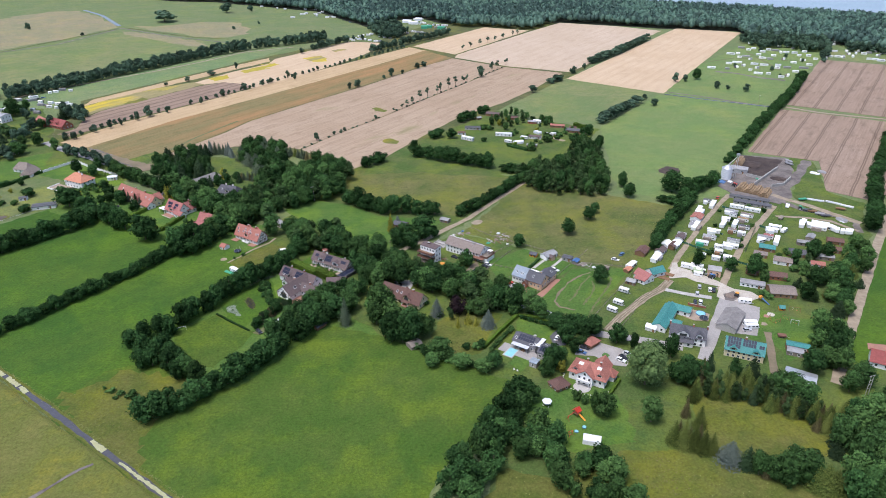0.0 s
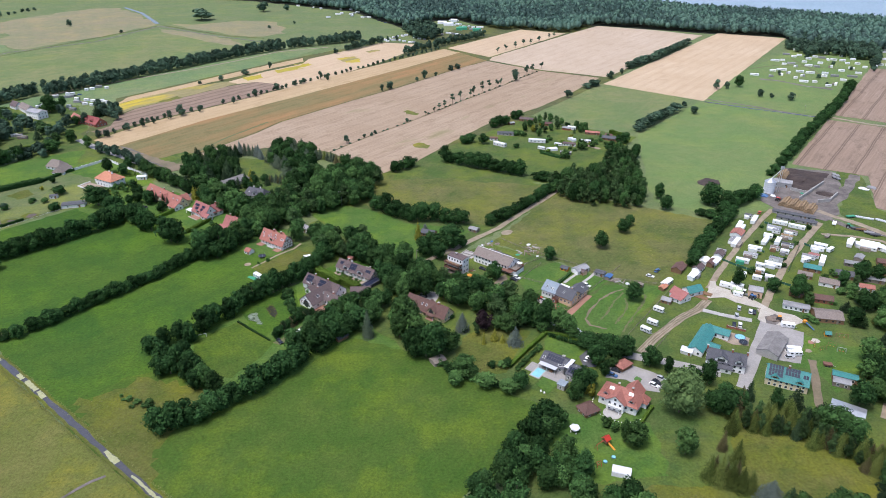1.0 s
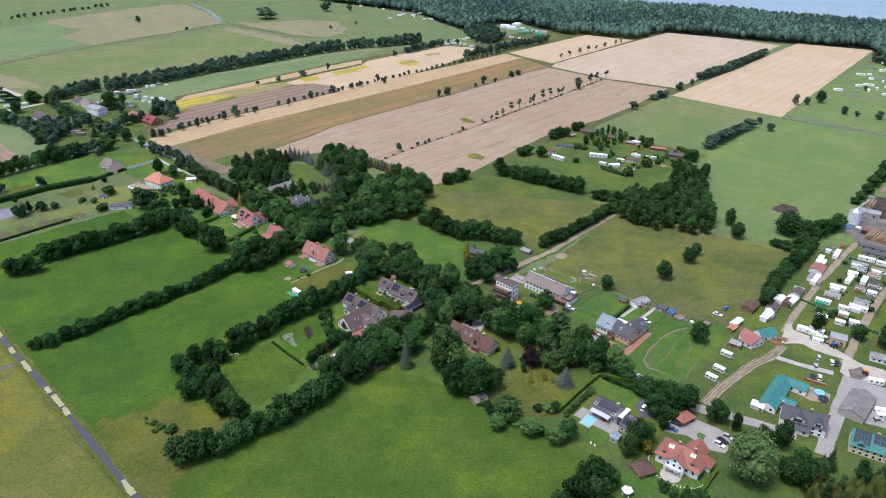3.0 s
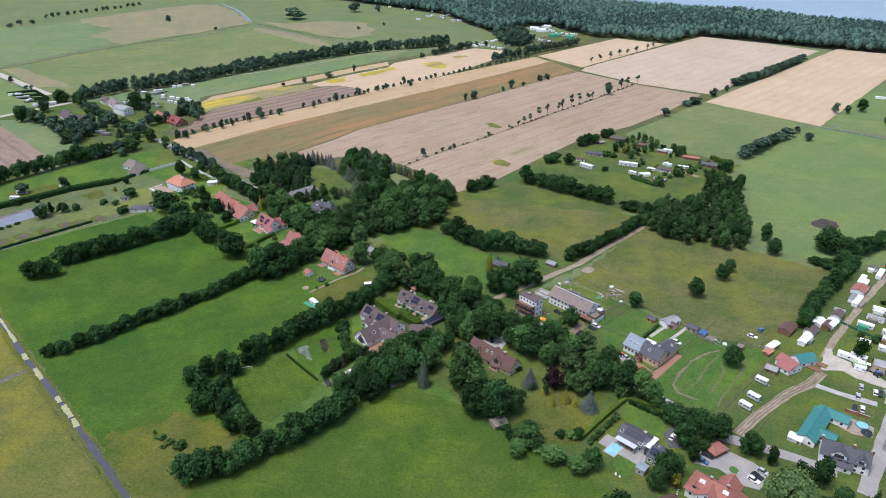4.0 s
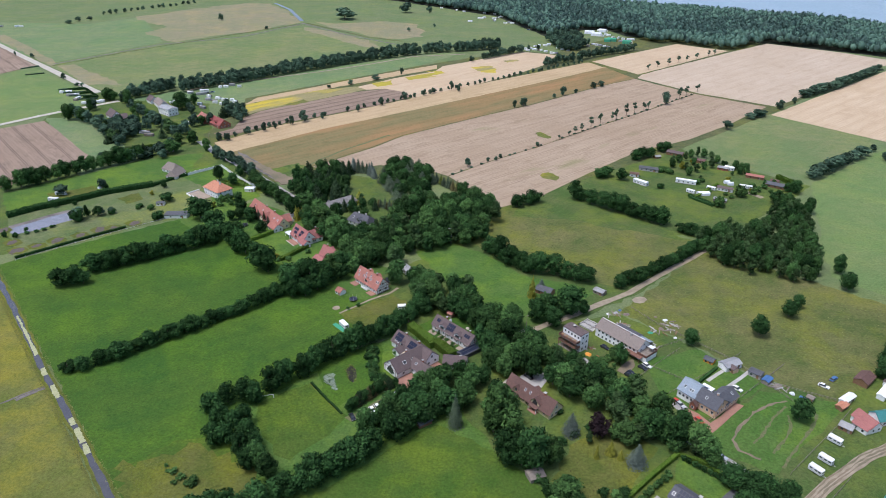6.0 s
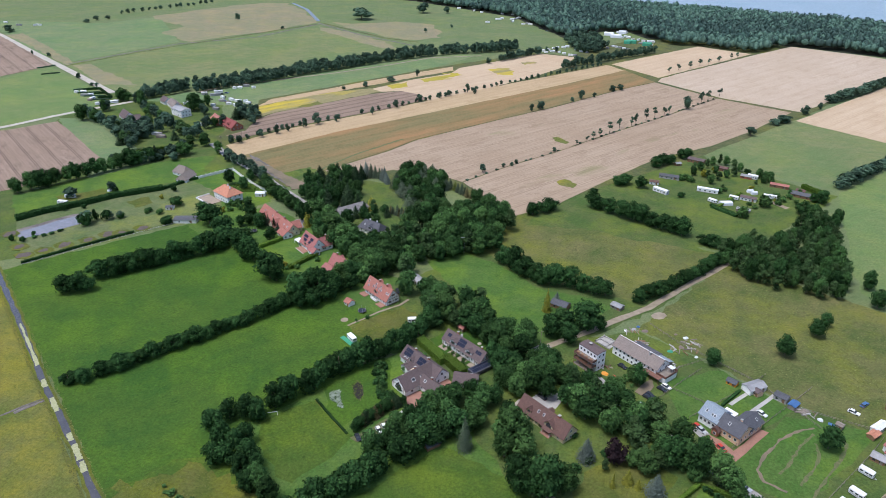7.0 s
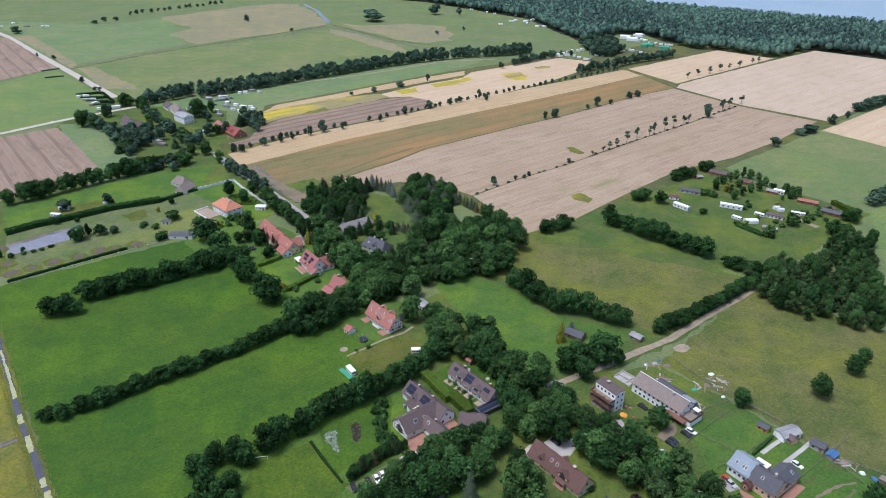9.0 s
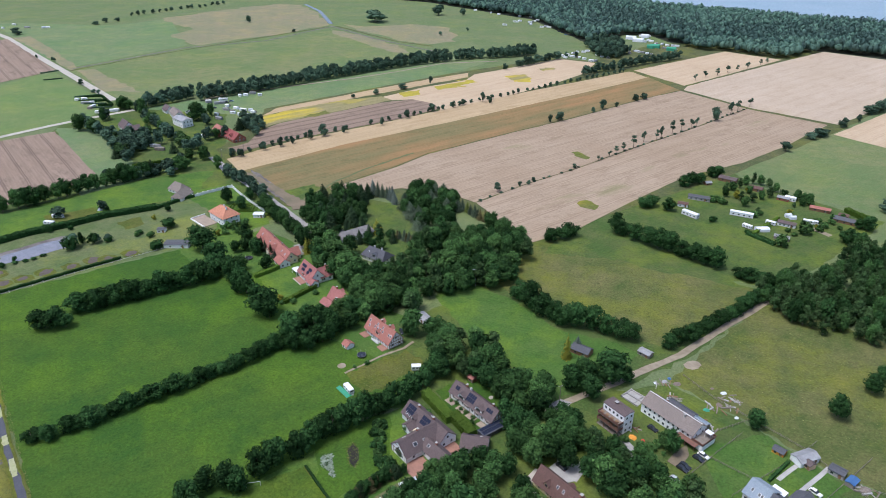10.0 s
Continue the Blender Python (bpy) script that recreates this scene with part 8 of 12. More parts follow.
w = Wing(h, 0.0, 0.0, 15.9, 9.5, 3.7, 7.22, 0, "tile_teal", "cream", 0.4, 0, "s7 n2 e2 w2", 2)
w.solar("s", -4.6, 0.62, 5, 3)
w.solar("s", 1.6, 0.74, 5, 2)
w.solar("s", 6.6, 0.6, 2, 1)
w.dormer("s", -4.6, 0.02, 2.4, 0.9, 0.7, "tile_teal", "cream")
w.dormer("s", 4.6, 0.02, 2.4, 0.9, 0.7, "tile_teal", "cream")
w.chimney(0, 0, material="brick")
h = house("barn", 136.1, 271.6, 54.7, "old barn with a patched grey roof", "barn")
w = Wing(h, 0.0, 0.0, 17.5, 9.0, 2.5, 4.3, 0, "old_sheet", "grey_wall", 0.2, 0, "s2", 1)
h = house("shed", 156.5, 246.8, -23.5, "long shed with a teal sheet roof", "shed")
w = Wing(h, 0.0, 3.4, 9.6, 3.9, 2.46, 3.1, 0, "tile_teal", "wood", 0.2, 0, "s3", 1)
w = Wing(h, -1.2, -1.2, 6.6, 4.0, 2.29, 2.77, 0, "tin", "grey_wood", 0.2, 0, "s2", 1)
h = house("barn", 148.3, 227.4, -32.2, "barn with a bare metal roof", "barn")
w = Wing(h, 0.0, 0.0, 12.0, 8.1, 2.64, 3.44, 0, "steel", "grey_wall", 0.2, 0, "s2", 1)
h = house("house", 191.9, 237.3, -28.7, "house with a bright red tiled roof by a paved court", "house")
w = Wing(h, 0.0, 0.0, 16.0, 9.0, 2.82, 6.26, 0, "tile_crimson", "white", 0.4, 0, "s4 w2", 1)
slab("court", [(191.6, 254.0), (200.7, 252.1), (195.0, 240.3), (185.9, 236.4), (192.7, 246.6), (189.4, 249.6)], "paving", 0.220, "pink paved court", "yard", 0.2, 2)
ob = thing("transformer_pole", 171.0, 217.9, 20, "grey lattice transformer pole among trees", "pole")
for s in (-0.8, 0.8):
    part("leg", tube(bmesh.new(), (s, 0, -0.2), (s, 0, 10), 0.14, 0.12, 6), "concrete", ob)
for z in (3.5, 5.5, 7.5, 9.7):
    part("cross_arm", boxed(0, 0, z, 3.0 if z > 9 else 1.9, 0.16, 0.16), "concrete", ob)
h = house("house", 106.4, 314.1, -55.9, "house with a rose gable and teal sheet roof", "house")
w = Wing(h, 0.0, 0.0, 8.8, 5.9, 2.64, 5.04, 0, "tile_pink", "white", 0.3, 0, "s3 e2 w2", 1)
w = Wing(h, 0.2, 8.7, 8.6, 5.8, 2.64, 4.72, 80, "tile_teal", "white", 0.3, 0, "s2 e2", 1)
w = Wing(h, 1.1, -3.0, 6.0, 4.5, 2.29, 3.73, 10, "tile_pink", "white", 0.3, 0, "s2", 1)
part("deck", boxed(0, 0, 0, 7.50, 3.00, 0.30), "wood", h, "dark timber deck", pose(1.14, 10.95, 0.00, 0, 0, 20))
part("deck", boxed(0, 0, 0, 7.50, 3.00, 0.42), "wood", h, "dark timber deck", pose(4.90, 9.37, 0.00, 0, 0, 20))
part("deck", boxed(0, 0, 0, 7.50, 3.00, 0.54), "wood", h, "dark timber deck", pose(3.54, 14.15, 0.00, 0, 0, 20))
cabin(113.3, 343.8, 55, 8.5, 5.5, 2.11, 3.55, "tile_brown", "wood", "timber cabin with a brown shingle roof", "cabin", "cabin", "s2")
cabin(129.6, 352.4, 52, 6.6, 4.2, 2.11, 2.97, "plastic", "white", "white cabin with a half brown roof", "cabin", "cabin", "s2")
cabin(132.7, 350.4, 52, 6.6, 3.7, 2.11, 2.97, "tile_brown", "wood", "timber veranda cabin with brown roof", "cabin", "cabin", "s2")
cabin(124.1, 344.5, 52, 6.6, 4.6, 1.94, 3.09, "tile_mauve", "white", "small white cabin with a grey-brown roof", "cabin", "cabin", "s2")
cabin(118.9, 335.7, 52, 8.5, 3.1, 2.11, 2.54, "plastic", "plastic", "white static caravan beside the lane", "static caravan", "static_caravan", "s4")
cabin(103.1, 328.0, 48, 7.6, 2.8, 1.94, 2.37, "plastic", "plastic", "white static caravan with a lean-to", "static caravan", "static_caravan", "s4")
cabin(100.1, 323.0, 48, 4.8, 2.8, 1.58, 2.16, "tile_orange", "wood", "little shed with an orange roof", "shed", "shed", "s2")
cabin(98.6, 309.8, -30, 4.8, 3.7, 1.85, 2.79, "tin", "wood", "brown garden shed with a grey roof", "shed", "shed", "s2")
cabin(69.7, 336.6, -30, 5.2, 3.7, 2.02, 2.6, "slate", "grey_wall", "grey outbuilding with a flat dark roof", "outbuilding", "outbuilding", "s2")
cabin(59.6, 340.0, 38, 8.6, 5.0, 2.3, 3.3, "tin", "white", "white outbuilding with a grey roof", "outbuilding", "outbuilding", "s3")
cabin(60.8, 336.9, -52, 2.6, 3.0, 2.1, 2.9, "tile_mauve", "apricot", "pinkish porch with a mauve roof", "porch", "porch", "s1")
cabin(73.6, 332.7, 55, 4.3, 2.8, 1.85, 2.21, "blue_paint", "grey_wood", "shed covered with blue sheeting", "shed", "shed", "s2")
cabin(51.4, 341.6, -30, 4.2, 3.1, 1.58, 2.44, "slate", "yellow_paint", "orange garden shed with a dark roof", "shed", "shed", "s2")
cabin(-13.4, 254.9, 35, 5.7, 4.6, 1.76, 2.48, "grey_wood", "grey_wood", "tumbledown shed of weathered boards", "shed", "shed", "s2")
cabin(-25.8, 382.4, -20, 8.5, 5.5, 2.11, 3.55, "slate", "wood", "dark-roofed hut at the meadow edge", "hut", "hut", "s2")
cabin(1.5, 389.2, -30, 5.7, 3.7, 1.76, 2.48, "tin", "grey_wood", "weathered shack with a tin roof", "shed", "shed", "s2")
cabin(-127.4, 354.8, -30, 4.0, 3.9, 1.76, 3.06, "tile_red", "white", "white playhouse with a red roof", "playhouse", "playhouse", "s2")
cabin(-264.6, 417.0, 18, 14.2, 6.4, 2.29, 2.58, "slate", "white", "white flat-roofed annex with a grey roof", "annex", "annex", "s2")
cabin(-286.0, 430.5, 18, 4.8, 3.7, 1.94, 2.37, "slate", "white", "small white hut by a dark hedge", "hut", "hut", "s2")
h = house("house", -171.0, 459.5, 54.0, "low white house with a long grey roof among trees", "house")
w = Wing(h, 0.0, 0.0, 22.0, 8.5, 2.8, 5.4, 0, "old_sheet", "white", 0.5, 2.0, "s4 n2 e2 w2", 1)
w = Wing(h, -7.0, 4.5, 8.0, 6.5, 2.8, 4.8, 90, "old_sheet", "white", 0.5, 0, "e2 w2", 1)
w.chimney(1.0, 0, material="white")
h = house("house", -147.0, 437.5, -20.0, "white house with a dark slate roof and pale chimneys", "house")
w = Wing(h, 0.0, 0.0, 15.0, 9.5, 2.9, 6.6, 0, "slate", "white", 0.6, 2.2, "s4 n2 e3 w2", 1)
w.chimney(-2.5, 0.6, material="white")
w.chimney(3.0, 0.6, material="white")
w.skylight("s", -4.0, 0.45)
w.dormer("s", 1.0, 0.1, 3.0, 1.4, 1.0, "slate", "white")
cabin(-101.8, 385.9, -40, 7.6, 4.6, 2.11, 2.97, "tin", "white", "pale shed with skylights among trees", "shed", "shed", "s2")
h = house("house", -316.0, 488.2, -18.3, "pale house under grey thatched roofs", "house")
w = Wing(h, 0.0, 0.0, 13.0, 9.0, 2.46, 6.62, 0, "thatch", "white", 0.4, 3, "s3 e2 w2", 1)
w = Wing(h, 10.8, -5.5, 13.0, 8.1, 2.29, 5.81, -70, "thatch", "white", 0.4, 2, "s3 e2", 1)
h = house("house", -345.9, 601.3, -31.4, "long brick farmhouse with crimson tiled roof", "house")
w = Wing(h, 0.0, 0.0, 24.0, 10.8, 2.82, 7.3, 0, "tile_crimson", "brick", 0.4, 0, "s5 n2 e3 w2", 1)
w.dormer("s", -5, 0.15, 3, 1.6, 1.2, "tile_crimson", "brick")
w.dormer("s", 4, 0.15, 3, 1.6, 1.2, "tile_crimson", "brick")
h = house("barn", -364.3, 610.0, -42.2, "barn with a long red tiled roof", "barn")
w = Wing(h, 0.0, 0.0, 20.0, 9.0, 2.64, 6.16, 0, "tile_red", "brick", 0.4, 0, "s4 e2", 1)
h = house("house", -433.0, 642.3, -40.6, "white village house with a long taupe roof", "house")
w = Wing(h, 0.0, 0.0, 22.0, 9.0, 3.52, 6.72, 0, "tile_taupe", "white", 0.4, 0, "s4 n2 e2", 1)
h = house("house", -410.6, 621.3, -26.1, "tall white house with a grey sheet roof", "house")
w = Wing(h, 0.0, 0.0, 18.0, 9.9, 6.16, 7.44, 0, "tin", "white", 0.4, 0, "s5 n2 e3 w2", 2)
h = house("house", -451.2, 597.2, -33.3, "white house with a steep dark roof", "house")
w = Wing(h, 0.0, 0.0, 16.0, 9.9, 2.64, 7.44, 0, "tile_mauve", "white", 0.4, 0, "s4 e3", 1)
w = Wing(h, 12.9, 2.1, 10.0, 8.1, 2.64, 5.84, 80, "tile_mauve", "white", 0.4, 0, "s3 w3", 1)
h = house("house", -449.6, 652.4, -33.6, "white gabled village house", "house")
w = Wing(h, 0.0, 0.0, 12.0, 8.1, 3.08, 6.68, 0, "tile_mauve", "white", 0.4, 0, "s3 w3", 1)
h = house("house", -349.5, 528.5, -28.6, "house with a grey roof behind a hedge", "house")
w = Wing(h, 0.0, 0.0, 12.0, 7.2, 2.64, 5.04, 0, "thatch", "white", 0.4, 0, "s3 w2", 1)
cabin(27.5, 582.7, -8, 14.2, 5.1, 2.11, 2.83, "tin_dark", "grey_wall", "long grey hut with a dark roof", "hut", "hut", "s4")
cabin(48.0, 624.7, -20, 12.3, 6.4, 2.29, 3.3, "tile_mauve", "wood", "timber barn with a mauve-brown roof", "barn", "barn", "s2")
cabin(17.0, 568.2, -5, 6.6, 4.6, 1.94, 2.52, "tile_brown", "white", "small white hut with a brown roof", "hut", "hut", "s2")
cabin(81.7, 598.9, -20, 7.6, 4.6, 1.94, 2.66, "tin", "brick", "brick-red hut with a grey roof", "hut", "hut", "s2")
cabin(102.4, 586.5, -15, 12.3, 4.6, 1.94, 2.8, "tile_red", "wood", "long timber hut with a red roof", "hut", "hut", "s2")
cabin(116.1, 570.5, -22, 17.1, 5.5, 2.11, 3.41, "tin_dark", "wood", "long dark-roofed timber cabin", "cabin", "cabin", "s4")
cabin(114.8, 579.1, -22, 5.7, 4.6, 1.94, 2.8, "tile_brown", "wood", "small timber hut with brown roof", "hut", "hut", "s2")
cabin(78.7, 555.1, -15, 10.4, 4.6, 2.11, 2.83, "tile_mauve", "plastic", "pale cabin with a mauve roof", "cabin", "cabin", "s4")
cabin(73.5, 534.0, -15, 8.5, 3.7, 1.76, 2.19, "tin", "grey_wood", "low shed with a bluish roof", "shed", "shed", "s2")
cabin(65.2, 611.9, -20, 9.5, 5.5, 2.11, 2.97, "tile_brown", "wood", "brown timber cabin among birch trees", "cabin", "cabin", "s2")
cabin(33.8, 613.1, 30, 4.8, 3.7, 1.76, 2.48, "tin", "wood", "small timber garden shed with grey roof", "shed", "shed", "s2")
mobile_home(21.6, 552.3, -35, 11, label="white static caravan on the allotment")
mobile_home(52.9, 562.3, -10, 14, label="long white static caravan on the allotment")
mobile_home(86.1, 599.2, -20, 7, label="white static caravan on the allotment")
caravan(55.0, 544.1, -34, 6, label="white caravan on the allotment grass")
caravan(69.3, 553.9, -26, 6, label="white caravan on the allotment grass")
caravan(91.9, 562.8, -18, 6, label="white caravan on the allotment grass")
caravan(94.5, 562.8, -10, 6, label="white caravan on the allotment grass")
tunnel_tent(63.4, 542.9, 20, 8, 4.8, 2.4, "white domed awning tent on grass")
tunnel_tent(81.3, 569.9, 20, 4, 2.4, 2.4, "white domed awning tent on grass")
tunnel_tent(83.6, 567.0, 20, 4, 2.4, 2.4, "white domed awning tent on grass")
far_caravan(-434.9, 694.4, 26, 5.6, "white motorhome in the far village", "village caravans", "plastic", "")
far_caravan(-424.1, 704.7, 34, 8.0, "white motorhome in the far village", "village caravans", "plastic", "grey_wood")
far_caravan(-420.5, 692.4, 42, 10.8, "grey motorhome in the far village", "village caravans", "tin", "tin_dark")
far_caravan(-380.3, 663.3, -34, 3.8, "white caravan by the far village", "village caravans", "plastic", "")
far_caravan(-371.8, 674.1, -26, 5.5, "white caravan by the far village", "village caravans", "plastic", "grey_wood")
far_caravan(-390.5, 646.4, -18, 7.4, "grey caravan by the far village", "village caravans", "tin", "tin_dark")
far_caravan(-426.7, 660.6, -10, 4.7, "white caravan by the far village", "village caravans", "plastic", "")
far_caravan(-429.4, 655.6, 59, 6.1, "white caravan by the far village", "village caravans", "cover", "")
far_caravan(-392.3, 669.5, -23, 3.8, "weathered caravan by the far village", "village caravans", "grey_wood", "tin")
far_caravan(-394.8, 681.2, -15, 5.5, "white caravan by the far village", "village caravans", "plastic", "tile_brown")
far_caravan(-385.2, 678.0, -7, 7.4, "white caravan by the far village", "village caravans", "plastic", "")
far_caravan(-407.7, 685.6, -28, 4.7, "white caravan by the far village", "village caravans", "plastic", "grey_wood")
far_caravan(-369.7, 662.8, -20, 6.1, "grey caravan by the far village", "village caravans", "tin", "tin_dark")
far_caravan(-417.0, 723.3, 1, 3.5, "small white caravan in a far meadow", "village caravans", "plastic", "")
far_caravan(-412.7, 727.1, 9, 5.0, "small white caravan in a far meadow", "village caravans", "plastic", "grey_wood")
far_caravan(-409.8, 735.3, 17, 6.8, "small grey caravan in a far meadow", "village caravans", "tin", "tin_dark")
for k, (x, y) in enumerate(((-410.5, 620.3), (-400.2, 656.8), (-401.4, 674.3), (-388.7, 666.4), (-377.4, 678.9), (-433.2, 692.4), (-427.0, 704.3), (-373.8, 596.7), (-392.0, 562.1), (-443.9, 596.6))):
    far_caravan(x, y, 11 * k % 60 - 20, (5.1, 4.2, 6.0)[k % 3], "white caravan among the village yards", "village caravans", ("plastic", "cover", "tin")[k % 3], ("", "grey_wood", "tile_brown")[k % 3])
far_caravan(-398.9, 731.5, 25, 4.2, "small white caravan in a far meadow", "village caravans", "plastic", "")
far_caravan(-564.3, 659.8, 1, 4.2, "white caravan on a hedged pitch", "hedged pitches", "plastic", "")
far_caravan(-558.9, 663.8, 9, 6.0, "white caravan on a hedged pitch", "hedged pitches", "plastic", "grey_wood")
far_caravan(-546.7, 651.9, 17, 8.1, "grey caravan on a hedged pitch", "hedged pitches", "tin", "tin_dark")
far_caravan(-542.4, 655.5, 25, 5.1, "white caravan on a hedged pitch", "hedged pitches", "plastic", "")
far_caravan(-530.6, 644.0, 94, 6.6, "white caravan on a hedged pitch", "hedged pitches", "cover", "")
far_caravan(-528.8, 638.3, 12, 4.2, "weathered caravan on a hedged pitch", "hedged pitches", "grey_wood", "tin")
far_caravan(-511.0, 629.5, 20, 6.0, "white caravan on a hedged pitch", "hedged pitches", "plastic", "tile_brown")
far_caravan(-500.8, 638.9, 28, 8.1, "white caravan on a hedged pitch", "hedged pitches", "plastic", "")
far_caravan(-500.2, 641.2, 7, 5.1, "white caravan on a hedged pitch", "hedged pitches", "plastic", "grey_wood")
far_caravan(-427.8, 586.2, 15, 6.6, "grey caravan on a hedged pitch", "hedged pitches", "tin", "tin_dark")
far_caravan(-425.3, 590.3, 113, 4.2, "white caravan on a hedged pitch", "hedged pitches", "plastic", "")
far_caravan(-396.2, 562.8, 2, 6.0, "white caravan on a hedged pitch", "hedged pitches", "cover", "")
far_caravan(-385.8, 557.2, 10, 8.1, "weathered caravan on a hedged pitch", "hedged pitches", "grey_wood", "tin")
caravan(-359.1, 417.6, 6, 7, label="white caravan in a garden meadow")
caravan(-362.1, 427.5, 14, 7, label="white caravan in a garden meadow")
heap(-345.0, 445.1, 1.6, 1.8, "cover", "white covered boat on grass", "boat", "covered_boat")
caravan(-114.0, 326.2, -38, 5.6, label="white touring caravan on a green groundsheet")
slab("groundsheet", [(-120.0, 326.4), (-119.1, 328.2), (-111.6, 323.9), (-113.0, 321.7)], "teal_cloth", 0.240, "pale green groundsheet", "groundsheet", 0.05, 3)
caravan(82.5, 282.8, -42, 5, label="white touring caravan on a mown verge")
caravan(87.0, 289.2, -40, 5, label="white touring caravan on a mown verge")
caravan(92.6, 300.9, -37, 5, label="white touring caravan on a mown verge")
pitch_home(191.2, 405.7, -28, 8.5, "plastic", "", "white static caravan on a grass pitch")
pitch_home(199.1, 400.1, -29, 9.5, "plastic", "", "white static caravan on a grass pitch")
pitch_home(184.6, 397.9, -30, 8.0, "tin", "cover", "static caravan with a grey roof and its pale canvas awning")
pitch_home(184.0, 392.8, -26, 4.5, "tin", "", "static caravan with a grey roof on a grass pitch")
pitch_home(192.3, 392.0, -31, 7.5, "tile_taupe", "plastic", "static caravan with a taupe roof and its white lean-to")
pitch_home(187.3, 385.5, -28, 6.5, "straw", "grey_wood", "static caravan with a tan roof and its weathered timber porch")
pitch_home(176.9, 386.6, -26, 5.0, "plastic", "cover", "white static caravan and its pale canvas awning")
pitch_home(172.3, 378.9, 55, 8.0, "plastic", "", "white static caravan on a grass pitch")
pitch_home(179.9, 379.4, 58, 8.5, "plastic", "", "white static caravan on a grass pitch")
pitch_home(174.5, 370.1, -27, 5.0, "tile_taupe", "wood", "static caravan with a taupe roof and its brown timber porch")
pitch_home(178.5, 366.0, -31, 4.5, "plastic", "tin", "white static caravan and its grey sheet lean-to")
pitch_home(183.4, 374.4, -29, 6.5, "tin_dark", "grey_wood", "static caravan with a dark grey roof and its weathered timber porch")
pitch_home(163.3, 369.7, -27, 7.5, "plastic", "plastic", "white static caravan and its white lean-to")
pitch_home(157.7, 361.1, -28, 7.5, "tin", "grey_wood", "static caravan with a grey roof and its weathered timber porch")
pitch_home(150.9, 354.2, -27, 7.0, "plastic", "teal_cloth", "white static caravan and its green canvas awning")
pitch_home(169.8, 355.9, -30, 7.0, "tin", "", "static caravan with a grey roof on a grass pitch")
pitch_home(165.9, 349.9, -30, 8.5, "plastic", "cover", "white static caravan and its pale canvas awning")
pitch_home(158.6, 348.8, -30, 4.5, "plastic", "", "white static caravan on a grass pitch")
pitch_home(156.4, 342.6, -28, 4.5, "plastic", "wood", "white static caravan and its brown timber porch")
pitch_home(145.3, 338.6, -25, 4.5, "plastic", "grey_wood", "white static caravan and its weathered timber porch")
pitch_home(152.0, 334.8, -27, 4.5, "plastic", "", "white static caravan on a grass pitch")
pitch_home(158.6, 335.5, -26, 4.5, "plastic", "tin", "white static caravan and its grey sheet lean-to")
pitch_home(133.1, 326.4, -29, 6.0, "plastic", "", "white static caravan on a grass pitch")
pitch_home(138.5, 325.8, -27, 6.5, "plastic", "plastic", "white static caravan and its white lean-to")
pitch_home(136.5, 317.6, -30, 4.5, "plastic", "", "white static caravan on a grass pitch")
pitch_home(175.2, 415.4, -29, 4.5, "tin_dark", "plastic", "static caravan with a dark grey roof and its white lean-to")
pitch_home(176.8, 409.5, 59, 11.0, "plastic", "", "white static caravan on a grass pitch")
pitch_home(164.7, 400.6, 59, 11.0, "plastic", "cover", "white static caravan and its pale canvas awning")
pitch_home(153.4, 379.5, 58, 8.0, "tin", "", "static caravan with a grey roof on a grass pitch")
pitch_home(154.7, 376.9, 56, 11.0, "plastic", "grey_wood", "white static caravan and its weathered timber porch")
pitch_home(142.6, 364.9, -29, 5.0, "tin", "plastic", "static caravan with a grey roof and its white lean-to")
pitch_home(119.8, 338.0, 56, 7.0, "plastic", "tin", "white static caravan and its grey sheet lean-to")
pitch_home(202.3, 374.6, -29, 7.0, "plastic", "", "white static caravan on a grass pitch")
pitch_home(198.6, 370.4, -26, 7.0, "plastic", "cover", "white static caravan and its pale canvas awning")
pitch_home(189.4, 360.0, -30, 7.0, "tin", "plastic", "static caravan with a grey roof and its white lean-to")
pitch_home(192.7, 361.5, -26, 5.5, "tile_pink", "", "static caravan with a faded red roof on a grass pitch")
pitch_home(195.1, 355.8, 60, 11.0, "plastic", "", "white static caravan on a grass pitch")
pitch_home(221.5, 379.1, 55, 11.0, "plastic", "", "white static caravan on a grass pitch")
pitch_home(232.0, 378.4, -29, 10.0, "plastic", "", "white static caravan on a grass pitch")
pitch_home(227.9, 372.6, -28, 9.0, "plastic", "grey_wood", "white static caravan and its weathered timber porch")
caravan(205.4, 369.4, 40, 5)
caravan(185.8, 355.6, 25, 5)
caravan(236.3, 371.1, 57, 5)
caravan(237.4, 369.0, 58, 5)
caravan(239.4, 367.1, 58, 5)
caravan(242.2, 366.8, 56, 5)
caravan(244.2, 366.4, 57, 5)
plant("hedge_tree", 167.3, 378.2, 2.4, 1.4, "", "camp shrubs")
plant("hedge_tree", 178.0, 400.3, 2.2, 1.4, "", "camp shrubs")
plant("hedge_tree", 180.4, 386.8, 2.3, 1.3, "", "camp shrubs")
plant("dark_shrub", 186.9, 394.3, 2.2, 1.5, "", "camp shrubs")
plant("dark_shrub", 156.0, 337.0, 2.3, 1.2, "", "camp shrubs")
plant("shrub", 198.8, 406.3, 2.9, 1.3, "", "camp shrubs")
plant("shrub", 163.7, 363.9, 1.6, 1.3, "", "camp shrubs")
plant("dark_shrub", 206.0, 398.4, 2.9, 1.3, "", "camp shrubs")
plant("shrub", 155.5, 334.8, 2.0, 1.2, "", "camp shrubs")
plant("shrub", 153.3, 345.1, 2.5, 1.7, "", "camp shrubs")
plant("hedge_tree", 177.4, 380.6, 1.9, 1.4, "", "camp shrubs")
